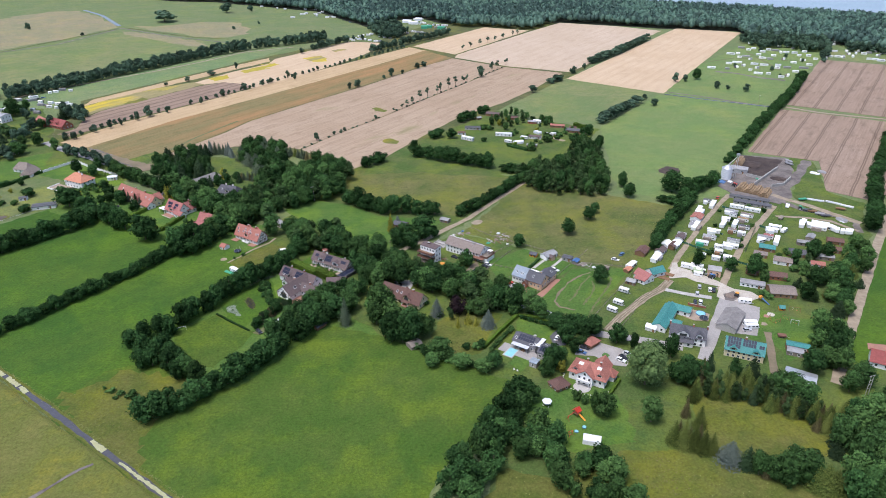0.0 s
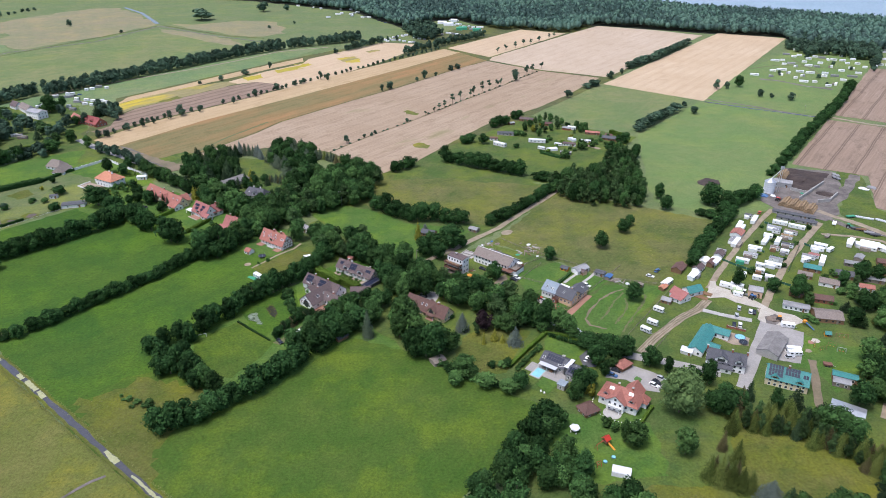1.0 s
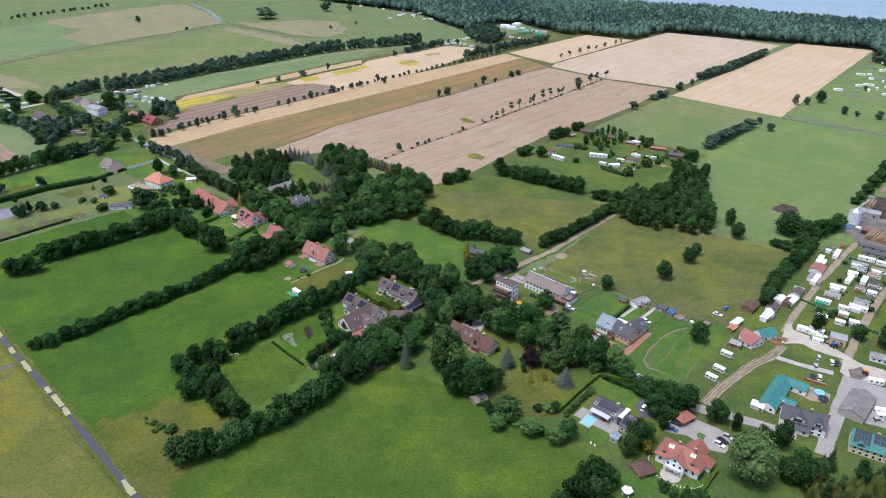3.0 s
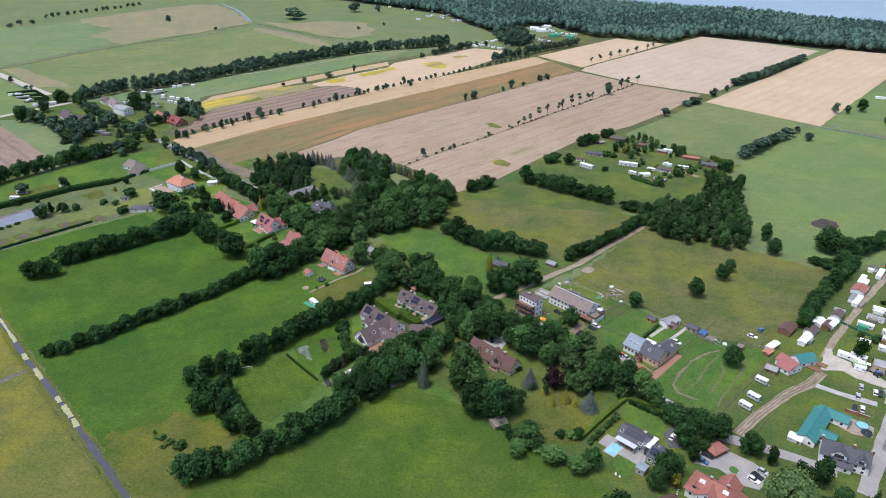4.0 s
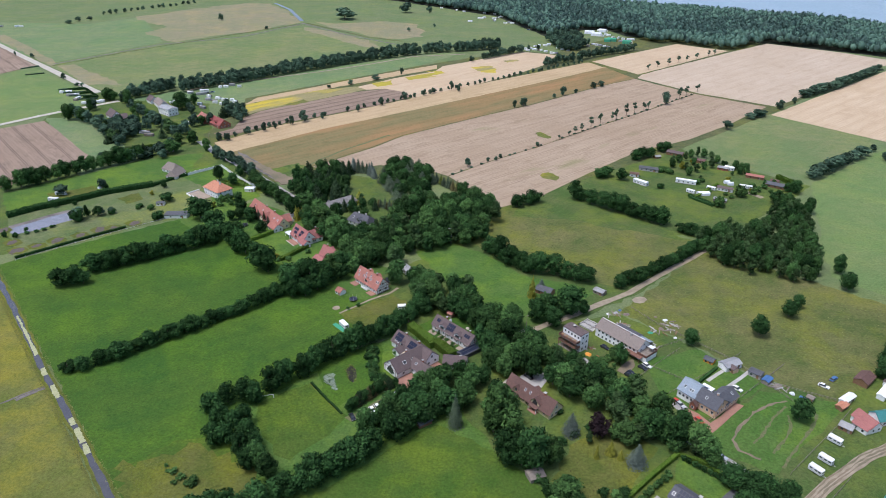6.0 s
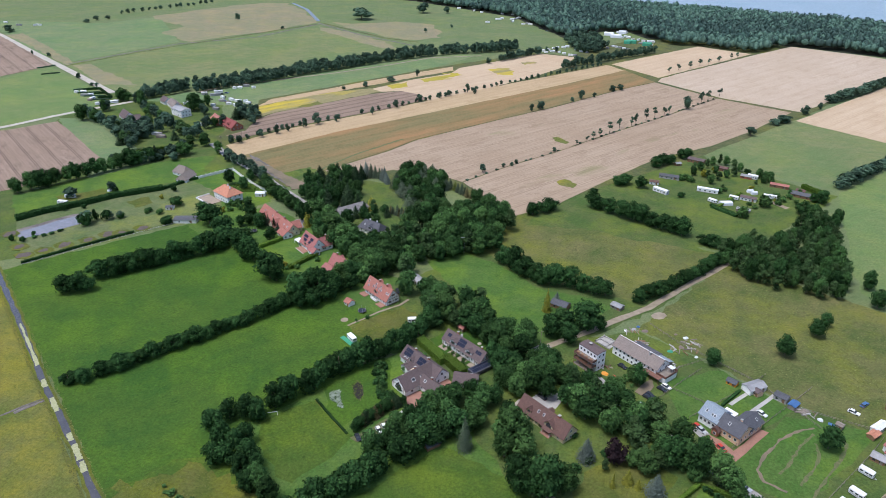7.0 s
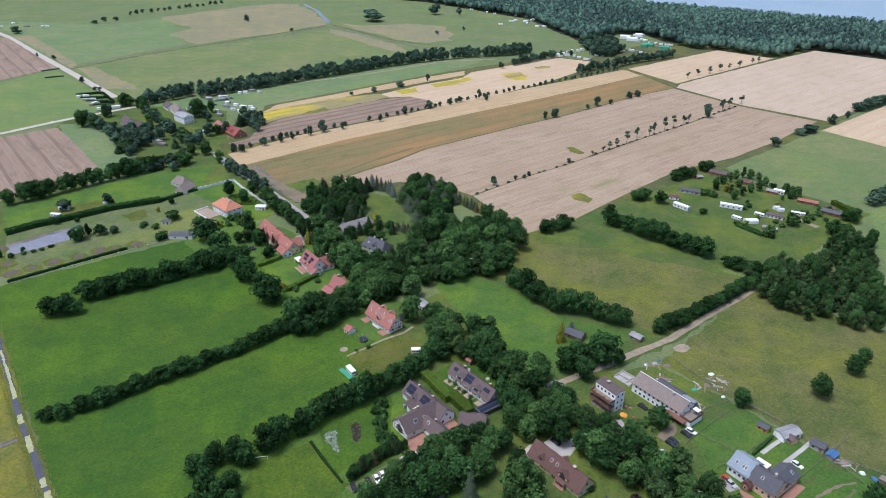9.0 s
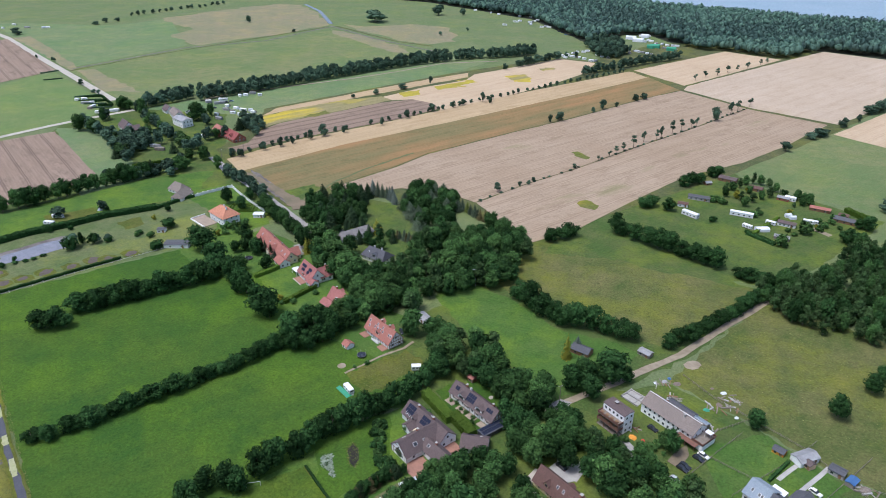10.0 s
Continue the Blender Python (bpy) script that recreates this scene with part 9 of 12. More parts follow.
plant("hedge_tree", 153.3, 343.9, 1.7, 1.6, "", "camp shrubs")
plant("shrub", 159.4, 340.4, 2.2, 1.4, "", "camp shrubs")
plant("dark_shrub", 175.3, 357.7, 2.1, 1.1, "", "camp shrubs")
plant("shrub", 177.9, 372.3, 1.5, 1.4, "", "camp shrubs")
plant("shrub", 206.0, 400.4, 2.9, 1.2, "", "camp shrubs")
cabin(205.1, 419.6, -28, 24.7, 4.1, 1.58, 2.16, "tin_dark", "grey_wall", "long dark-roofed farm shed", "barn", "barn", "s5")
cabin(203.5, 411.0, -28, 22.8, 4.6, 1.67, 2.25, "slate", "grey_wall", "long slate-grey farm shed", "barn", "barn", "s5")
cabin(159.9, 389.5, 55, 8.5, 6.4, 2.11, 3.26, "tile_red", "plastic", "white cabin with a red-brown roof", "cabin", "cabin", "s2")
cabin(140.8, 361.6, 55, 6.6, 4.6, 1.94, 2.95, "tile_mauve", "plastic", "pale cabin with a brown tiled roof", "cabin", "cabin", "s2")
cabin(185.6, 346.7, -25, 8.5, 5.5, 2.11, 3.41, "tile_teal", "wood", "timber cabin with a teal sheet roof", "cabin", "cabin", "s2")
cabin(178.6, 339.1, -25, 7.0, 4.7, 2.02, 3.1, "tile_taupe", "wood", "timber cabin with a taupe tiled roof", "cabin", "cabin", "s2")
cabin(187.5, 330.8, -25, 9.3, 6.3, 2.11, 3.41, "tile_taupe", "white", "cabin with a broad grey-brown roof", "cabin", "cabin", "s2")
cabin(199.3, 340.1, -20, 9.3, 6.3, 2.11, 3.69, "slate", "wood", "cabin with a dark navy roof", "cabin", "cabin", "s2")
cabin(209.8, 352.7, -20, 7.8, 3.9, 2.02, 2.67, "tin", "grey_wood", "long grey shed with a ribbed roof", "shed", "shed", "s2")
cabin(217.0, 360.0, 50, 6.3, 3.9, 2.02, 2.67, "tin", "grey_wood", "grey garden shed with a sheet roof", "shed", "shed", "s2")
cabin(228.5, 354.5, -20, 8.5, 5.5, 2.11, 3.26, "tile_brown", "wood", "dark timber cabin with a brown roof", "cabin", "cabin", "s2")
cabin(222.3, 343.8, -20, 7.0, 4.7, 2.11, 3.12, "tile_brown", "wood", "dark timber cabin with a brown roof", "cabin", "cabin", "s2")
cabin(212.7, 335.0, -20, 9.3, 3.9, 2.11, 2.69, "tin", "grey_wood", "long grey cabin with a sheet roof", "cabin", "cabin", "s2")
cabin(204.4, 326.5, -20, 7.0, 4.7, 2.02, 3.1, "tile_red", "white", "white cabin with a red roof", "cabin", "cabin", "s2")
cabin(166.1, 319.6, -25, 6.3, 4.7, 2.11, 3.26, "tile_brown", "wood", "dark timber cabin with a brown roof", "cabin", "cabin", "s2")
cabin(160.7, 306.3, -22, 11.7, 4.7, 2.11, 2.97, "tin", "white", "long white cabin with a grey roof", "cabin", "cabin", "s5")
cabin(176.0, 314.4, -15, 10.9, 5.5, 2.11, 3.55, "tile_brown", "brick", "maroon timber cabin with a brown roof", "cabin", "cabin", "s4")
cabin(172.0, 298.1, -10, 12.4, 9.4, 2.29, 4.02, "tile_taupe", "wood", "broad cabin with a taupe roof", "cabin", "cabin", "s4")
cabin(145.2, 318.7, -20, 6.6, 5.5, 3.7, 5.0, "tin", "apricot", "two-storey pinkish utility house", "house", "house", "s2")
cabin(135.1, 352.7, 52, 7.6, 4.6, 2.02, 2.81, "cover", "plastic", "white cabin with a fabric awning roof", "cabin", "cabin", "s2")
cabin(97.2, 266.7, -30, 4.8, 3.7, 1.76, 2.62, "cover", "plastic", "white garden tent with a gable roof", "tent", "garden_tent", "")
caravan(150.0, 289.3, -14, 6, label="white van parked in a yard", group="parked vans")
caravan(144.8, 269.6, -6, 6, label="white van parked in a yard", group="parked vans")
caravan(144.1, 266.7, 2, 6, label="white van parked in a yard", group="parked vans")
far_caravan(-994.4, 967.5, -14, 4.9, "white caravan in a far meadow", "far meadow caravans", "plastic", "")
far_caravan(-1004.5, 998.1, -6, 7.0, "white caravan in a far meadow", "far meadow caravans", "plastic", "grey_wood")
far_caravan(-962.8, 983.2, 2, 9.5, "grey caravan in a far meadow", "far meadow caravans", "tin", "tin_dark")
far_caravan(-931.8, 993.3, 10, 6.0, "white caravan in a far meadow", "far meadow caravans", "plastic", "")
far_caravan(-937.7, 991.4, 79, 7.7, "white caravan in a far meadow", "far meadow caravans", "cover", "")
tunnel_tent(-56.1, 1174.5, -10, 14, 7, 5, "white camp marquee in a clearing", "cover")
tunnel_tent(-44.9, 1159.5, -10, 15, 8, 5, "white camp marquee in a clearing", "cover")
tunnel_tent(-37.2, 1195.0, -10, 11, 6, 5, "white camp marquee in a clearing", "cover")
tunnel_tent(-26.6, 1112.9, -10, 9, 4, 5, "green camp marquee in a clearing", "teal_cloth")
tunnel_tent(-20.9, 1119.0, -10, 13, 6, 5, "green camp marquee in a clearing", "teal_cloth")
tunnel_tent(0.8, 1105.4, -10, 12, 6, 5, "green camp marquee in a clearing", "teal_cloth")
ob = thing("grain_silo", 204.0, 459.0, 0, "pale round steel grain silo with a conical roof", "silo")
part("shell", tube(bmesh.new(), (0, 0, -0.2), (0, 0, 8), 3.6, 3.6, 32), "cover", ob)
part("cone_roof", tube(bmesh.new(), (0, 0, 8), (0, 0, 10.2), 3.8, 0.5, 32), "steel", ob)
for z in (1.5, 3, 4.5, 6, 7.5):
    part("hoop", tube(bmesh.new(), (0, 0, z), (0, 0, z + 0.15), 3.66, 3.66, 32), "steel", ob)
ob = thing("grain_elevator", 210.5, 460.0, 0, "grey steel grain elevator mast beside the silo", "elevator")
for s in (-0.6, 0.6):
    part("leg", tube(bmesh.new(), (s, 0, -0.2), (s, 0, 17), 0.18, 0.18, 6), "steel", ob)
part("head", boxed(0, 0, 16.6, 2.2, 1.4, 1.6, 0.1), "steel", ob)
part("chute", tube(bmesh.new(), (0, 0, 16.6), (-6.6, -1.2, 10.0), 0.25, 0.25, 8), "steel", ob)
for z in (4, 8, 12):
    part("brace", boxed(0, 0, z, 1.4, 0.2, 0.2), "steel", ob)
cabin(217.5, 471.8, -25, 13.3, 7.4, 3.34, 4.49, "tin", "steel", "steel barn beside the silo", "barn", "barn", "s2")
log_stack(207.7, 439.1, 54)
log_stack(211.9, 435.8, 55)
log_stack(216.0, 432.7, 56)
log_stack(219.7, 428.5, 54)
log_stack(226.7, 491.4, 57)
garden_wall([(219.2, 445.5), (248.7, 476.3)], 2.2, 0.5, "concrete", "concrete bunker silo wall")
garden_wall([(229.6, 441.0), (237.9, 442.9), (248.9, 455.6)], 2.2, 0.5, "concrete", "concrete bunker silo wall")
garden_wall([(227.6, 456.2), (220.3, 463.1)], 2.2, 0.5, "concrete", "concrete bunker silo wall")
bale(243.2, 418.6, 0)
bale(244.3, 418.1, 11)
bale(245.4, 417.6, 22)
bale(246.4, 417.1, 3)
bale(247.5, 416.5, 14)
bale(248.6, 416.0, 25)
bale(249.6, 415.5, 6)
bale(250.7, 415.0, 17)
bale(251.8, 414.5, 28)
bale(254.4, 414.5, 0)
bale(255.2, 413.7, 11)
bale(256.1, 412.8, 22)
bale(257.0, 412.0, 3)
bale(257.9, 411.2, 14)
bale(258.7, 410.4, 25)
bale(259.6, 409.6, 6)
bale(260.4, 408.8, 17)
bale(261.3, 408.0, 28)
bale(262.2, 407.2, 9)
bale(263.0, 406.4, 20)
bale(263.9, 405.6, 1)
bale(264.7, 404.8, 12)
bale(265.6, 404.0, 23)
heap(233.9, 486.4, 9, 1.2, "manure", "dark manure heap in the farmyard", seed=1330)
heap(241.3, 456.9, 6, 0.9, "manure", "dark manure heap in the farmyard", seed=1378)
heap(168.8, 476.0, 9, 0.6, "manure", "burnt brush heap on the pasture", seed=1185)
heap(278.9, 469.7, 3.5, 0.9, "tin", "heap under pale sheeting", seed=1455)
heap(197.9, 452.5, 4, 1.2, "blue_paint", "heap under blue sheeting", seed=1275)
heap(249.5, 386.0, 4, 0.9, "tin", "heap under pale sheeting", seed=1490)
slab("bed_rim", [(-361.0, 368.7), (-356.0, 366.2), (-350.0, 367.7), (-349.0, 372.7), (-354.0, 375.2), (-360.0, 373.7)], "rough", 0.232, "dry grass rim of a flower bed", "grass", 0.6, 2.0)
heap(-355.0, 370.7, 4.4, .45, "heather", "low bed of purple-brown heather", "flower bed", "flower_bed", seed=17)
slab("bed_rim", [(-342.1, 356.8), (-337.1, 354.3), (-331.1, 355.8), (-330.1, 360.8), (-335.1, 363.3), (-341.1, 361.8)], "rough", 0.236, "dry grass rim of a flower bed", "grass", 0.6, 2.0)
heap(-336.1, 358.8, 3.6, .45, "heather", "low bed of purple-brown heather", "flower bed", "flower_bed", seed=33)
slab("bed_rim", [(-331.2, 349.2), (-326.2, 346.7), (-320.2, 348.2), (-319.2, 353.2), (-324.2, 355.7), (-330.2, 354.2)], "rough", 0.240, "dry grass rim of a flower bed", "grass", 0.6, 2.0)
heap(-325.2, 351.2, 4.8, .45, "heather", "low bed of purple-brown heather", "flower bed", "flower_bed", seed=41)
slab("bed_rim", [(-324.9, 356.9), (-319.9, 354.4), (-313.9, 355.9), (-312.9, 360.9), (-317.9, 363.4), (-323.9, 361.9)], "rough", 0.244, "dry grass rim of a flower bed", "grass", 0.6, 2.0)
heap(-318.9, 358.9, 3.2, .45, "heather", "low bed of purple-brown heather", "flower bed", "flower_bed", seed=76)
slab("bed_rim", [(-319.2, 366.0), (-314.2, 363.5), (-308.2, 365.0), (-307.2, 370.0), (-312.2, 372.5), (-318.2, 371.0)], "rough", 0.248, "dry grass rim of a flower bed", "grass", 0.6, 2.0)
heap(-313.2, 368.0, 4.4, .45, "heather", "low bed of purple-brown heather", "flower bed", "flower_bed", seed=112)
slab("bed_rim", [(-310.6, 375.5), (-305.6, 373.0), (-299.6, 374.5), (-298.6, 379.5), (-303.6, 382.0), (-309.6, 380.5)], "rough", 0.252, "dry grass rim of a flower bed", "grass", 0.6, 2.0)
heap(-304.6, 377.5, 3.6, .45, "heather", "low bed of purple-brown heather", "flower bed", "flower_bed", seed=155)
slab("bed_rim", [(-304.5, 385.2), (-299.5, 382.7), (-293.5, 384.2), (-292.5, 389.2), (-297.5, 391.7), (-303.5, 390.2)], "rough", 0.256, "dry grass rim of a flower bed", "grass", 0.6, 2.0)
heap(-298.5, 387.2, 4.8, .45, "heather", "low bed of purple-brown heather", "flower bed", "flower_bed", seed=191)
slab("bed_rim", [(-298.0, 389.6), (-293.0, 387.1), (-287.0, 388.6), (-286.0, 393.6), (-291.0, 396.1), (-297.0, 394.6)], "rough", 0.260, "dry grass rim of a flower bed", "grass", 0.6, 2.0)
heap(-292.0, 391.6, 3.2, .45, "heather", "low bed of purple-brown heather", "flower bed", "flower_bed", seed=216)
slab("bed_rim", [(-290.2, 398.5), (-285.2, 396.0), (-279.2, 397.5), (-278.2, 402.5), (-283.2, 405.0), (-289.2, 403.5)], "rough", 0.264, "dry grass rim of a flower bed", "grass", 0.6, 2.0)
heap(-284.2, 400.5, 4.4, .45, "heather", "low bed of purple-brown heather", "flower bed", "flower_bed", seed=253)
tractor(204.6, 443.7, 35, "red_paint", "red farm tractor parked in the yard")
tractor(231.6, 402.1, -20, "teal_cloth", "green farm tractor parked in the yard")
trailer(224.7, 406.8, 60, "plastic", "pale farm trailer standing in the yard")
trailer(212.4, 388.5, 50, "grey_wood", "weathered farm trailer standing in the yard")
trailer(234.4, 400.2, -15, "tin_dark", "dark farm trailer standing in the yard")
trailer(236.8, 398.4, -15, "wood", "brown farm trailer standing in the yard")
trailer(239.3, 393.9, -20, "tin", "rusty grey farm machine standing in the yard")
trailer(241.5, 391.3, -10, "tin_dark", "dark farm trailer standing in the yard")
trailer(256.5, 401.5, -20, "wood", "brown farm trailer behind the bales")
trailer(239.8, 417.7, 10, "teal_cloth", "green covered trailer by the bales")
cabin(220.9, 378.9, 60, 7.6, 2.8, 1.94, 2.23, "cover", "plastic", "white shipping container on grass", "container", "container", "")
cabin(230.0, 375.4, -18, 14.2, 4.6, 2.11, 2.83, "plastic", "plastic", "long white shed beside the farm track", "shed", "shed", "s4")
trailer(263.5, 492.9, 70, "tin", "grey farm trailer beside the bunker silo", 4.5)
trailer(264.8, 490.1, 79, "tin", "grey farm trailer beside the bunker silo", 4.5)
trailer(261.1, 487.4, 88, "tin", "grey farm trailer beside the bunker silo", 4.5)
trailer(262.4, 484.7, 97, "tin", "grey farm trailer beside the bunker silo", 4.5)
heap(226.1, 457.3, 1.6, .7, "teal_cloth", "heap under turquoise sheeting", seed=1340)
heap(204.7, 452.3, 2.2, .7, "cover", "heap under white sheeting", seed=1292)
heap(272.1, 467.5, 3.6, .7, "cover", "heap under white sheeting", seed=1441)
heap(249.0, 385.1, 3, .7, "cover", "tangled heap of white film", seed=1490)
combine(137.2, 319.1, -25)
tractor(142.7, 314.6, 30, "blue_paint", "blue farm tractor parked in the yard")
heap(145.6, 295.7, 3.0, 1.2, "ash", "heap of dug brown earth", seed=77)
tractor(148.5, 295.5, 60, "yellow_paint", "orange loader beside an earth heap")
net_fence([(139.5, 357.4), (146.3, 349.6)])
net_fence([(146.3, 349.6), (154.6, 342.2)])
net_fence([(161.0, 373.5), (167.5, 366.3)])
net_fence([(182.4, 407.3), (185.9, 403.9)])
net_fence([(170.1, 361.5), (174.8, 357.0)])
net_fence([(162.3, 331.9), (167.1, 328.1)])
net_fence([(194.3, 377.8), (198.2, 372.9)])
net_fence([(132.8, 344.9), (139.5, 357.4)])
net_fence([(171.9, 343.8), (191.3, 376.2)])
heap(6.6, 370.0, 0.9, 0.5, "cover", "rubble under white sheeting on the grass", seed=300)
heap(10.3, 372.0, 1.3, 0.4, "tin", "heap of grey scrap metal on the grass", seed=301)
heap(12.1, 374.6, 0.8, 0.7, "blue_paint", "rubble under blue sheeting on the grass", seed=302)
heap(15.4, 372.0, 1.6, 0.5, "ash", "heap of brown rubble on the grass", seed=303)
heap(29.2, 373.1, 0.9, 0.4, "ash", "heap of old planks on the grass", seed=304)
heap(33.6, 371.3, 1.3, 0.7, "cover", "stack under pale sheeting on the grass", seed=305)
heap(36.6, 368.4, 0.8, 0.5, "tin", "heap of grey scrap metal on the grass", seed=306)
heap(31.5, 363.0, 1.6, 0.4, "ash", "heap of brown rubble on the grass", seed=307)
heap(37.7, 356.9, 0.9, 0.7, "cover", "stack under pale sheeting on the grass", seed=308)
heap(26.6, 358.4, 1.3, 0.5, "teal_cloth", "stack under green sheeting on the grass", seed=309)
heap(3.4, 333.0, 0.8, 0.4, "red_paint", "small red garden machine on the grass", seed=310)
heap(-0.4, 333.5, 1.6, 0.7, "yellow_paint", "small orange garden machine on the grass", seed=311)
car(-86.7, 267.2, -48, "black", "black car parked in a row by the hedge")
car(-82.8, 271.1, -48, "black", "black car parked in a row by the hedge")
car(-80.5, 273.1, -48, "plastic", "white car parked in a row by the hedge")
car(-79.1, 275.2, -48, "plastic", "white car parked in a row by the hedge")
car(-77.8, 277.2, -48, "black", "black car parked in a row by the hedge")
car(-76.7, 279.6, -48, "black", "black car parked in a row by the hedge")
car(-74.4, 284.0, -48, "plastic", "white car parked in a row by the hedge")
car(-72.4, 285.9, -48, "plastic", "white car parked in a row by the hedge")
car(-71.1, 287.6, -48, "silver", "silver car parked in a row by the hedge")
car(6.6, 340.3, -35, "black", "black car parked on the ground")
car(23.1, 329.1, -35, "black", "black car parked on the ground")
car(24.9, 331.2, -35, "plastic", "white car parked on the ground")
car(18.5, 323.8, -35, "black", "black car parked on the ground")
car(17.5, 322.1, -35, "black", "black car parked on the ground")
car(15.3, 316.0, -35, "silver", "silver car parked on the ground")
car(61.0, 324.4, -40, "plastic", "white car parked on the ground")
car(-108.3, 372.8, -55, "black", "black car parked on the ground")
car(96.2, 335.6, -30, "plastic", "white car parked on the ground")
car(101.3, 341.9, 50, "blue_paint", "blue car parked on the ground")
car(36.5, 309.4, -45, "red_paint", "red car parked on the ground")
car(37.8, 307.8, -45, "silver", "silver car parked on the ground")
car(50.8, 281.6, -30, "silver", "silver car parked on the ground")
car(63.4, 251.8, -30, "black", "black car parked on the forecourt")
car(61.3, 248.6, -30, "blue_paint", "blue car parked on the forecourt")
car(77.4, 242.5, -42, "plastic", "white car parked on the forecourt")
car(79.0, 244.5, -42, "black", "black car parked on the forecourt")
car(81.5, 247.1, -42, "silver", "silver car parked on the forecourt")
car(128.3, 289.8, 70, "plastic", "white car parked on the ground")
car(125.5, 289.8, 70, "black", "black car parked on the ground")
car(129.4, 298.0, 70, "silver", "silver car parked on the ground")
car(132.8, 304.7, 70, "silver", "silver car parked on the ground")
car(137.3, 301.8, 70, "plastic", "white car parked on the ground")
car(138.9, 301.2, 70, "black", "black car parked on the ground")
car(143.4, 269.7, 5, "plastic", "white car parked on the ground")
car(141.5, 264.9, 5, "silver", "silver car parked on the ground")
car(185.0, 422.6, 60, "red_paint", "red car parked on the ground")
car(-42.8, 1087.4, 10, "black", "black car parked on the ground")
car(-39.0, 1084.2, 10, "silver", "silver car parked on the ground")
car(-35.2, 1081.1, 10, "plastic", "white car parked on the ground")
car(-31.4, 1078.0, 10, "blue_paint", "blue car parked on the ground")
car(-27.7, 1075.0, 10, "black", "black car parked on the ground")
car(-23.9, 1071.9, 10, "silver", "silver car parked on the ground")
car(-164.6, 1203.2, 10, "black", "black car parked on the ground")
car(-158.1, 1195.0, 10, "black", "black car parked on the ground")
car(-151.1, 1182.0, 10, "blue_paint", "blue car parked on the ground")
car(-416.4, 698.6, 20, "black", "black car parked on the ground")
car(-416.1, 677.0, 20, "black", "black car parked on the ground")
car(-414.5, 703.7, 20, "blue_paint", "blue car parked on the ground")
car(-399.7, 676.0, 20, "blue_paint", "blue car parked on the ground")
ob = thing("football_goal", -124.0, 269.1, 28, "white metal football goal on the grass", "goal")
for s in (-2.4, 2.4):
    part("post", tube(bmesh.new(), (s, 0, -0.1), (s, 0, 2.0), 0.09, 0.09, 8), "frame", ob)
    part("stay", tube(bmesh.new(), (s, 0, 2.0), (s, 1.4, 0), 0.05, 0.05, 6), "frame", ob)
part("crossbar", tube(bmesh.new(), (-2.4, 0, 2.0), (2.4, 0, 2.0), 0.09, 0.09, 8), "frame", ob)
trampoline(-118.7, 350.0)
trampoline(124.8, 275.1)
trampoline(-216.3, 415.5)
tunnel_tent(54.7, 192.6, -15, 6.6, 4, 2.8)
parasol(40.9, 213.6)
swing_frame(166.1, 270.2, -20, 3.4, "steel", "grey steel swing frame on a playground lawn")
swing_frame(171.4, 281.5, -15, 5.0)
trailer(155.2, 259.4, -15, "rust_wood", "long brown timber bench on a lawn", 3.6)
slab("sand_pit", [(156.4, 278.4), (157.8, 280.2), (159.8, 279.9), (160.4, 278.0), (159.0, 276.6), (157.0, 276.9)], "gravel", 0.24, "pale round sand pit", "sand pit", 0.1, 2)
cabin(165.6, 282.9, -10, 2.6, 2.2, 1.5, 2.4, "tile_teal", "yellow_paint", "small teal-roofed playhouse on a lawn", "playhouse", "playhouse", "s1")
swing_frame(47.3, 196.2, 20, 1.6, "red_paint", "small red swing seat frame on a lawn")
playset(51.7, 207.6, 40)
ob = thing("swing_frame", 158.3, 271.2, 20, "small timber swing frame on the lawn", "swing", "play frames")
for s in (-1.6, 1.6):
    for d in (-0.7, 0.7):
        part("leg", tube(bmesh.new(), (s, d, -0.1), (s, 0, 2.1), 0.07, 0.07, 6), "wood", ob)
part("beam", tube(bmesh.new(), (-1.8, 0, 2.1), (1.8, 0, 2.1), 0.08, 0.08, 6), "wood", ob)
for s in (-0.7, 0.7):
    part("seat", boxed(s, 0, 0.5, 0.5, 0.2, 0.05), "yellow_paint", ob)
ob = thing("swing_frame", 163.6, 274.0, -30, "small timber swing frame on the lawn", "swing", "play frames")
for s in (-1.6, 1.6):
    for d in (-0.7, 0.7):
        part("leg", tube(bmesh.new(), (s, d, -0.1), (s, 0, 2.1), 0.07, 0.07, 6), "wood", ob)
part("beam", tube(bmesh.new(), (-1.8, 0, 2.1), (1.8, 0, 2.1), 0.08, 0.08, 6), "wood", ob)
for s in (-0.7, 0.7):
    part("seat", boxed(s, 0, 0.5, 0.5, 0.2, 0.05), "yellow_paint", ob)
ob = thing("swing_frame", 156.1, 274.1, 70, "small timber swing frame on the lawn", "swing", "play frames")
for s in (-1.6, 1.6):
    for d in (-0.7, 0.7):
        part("leg", tube(bmesh.new(), (s, d, -0.1), (s, 0, 2.1), 0.07, 0.07, 6), "wood", ob)
part("beam", tube(bmesh.new(), (-1.8, 0, 2.1), (1.8, 0, 2.1), 0.08, 0.08, 6), "wood", ob)
for s in (-0.7, 0.7):
    part("seat", boxed(s, 0, 0.5, 0.5, 0.2, 0.05), "yellow_paint", ob)
slab("sand_pit", [(154.1, 276.3), (155.7, 275.5), (157.3, 276.5), (157.0, 278.1), (155.3, 278.6)], "paving", 0.21, "small round sand pit on the lawn", "sand pit", 0.1, 1.0)
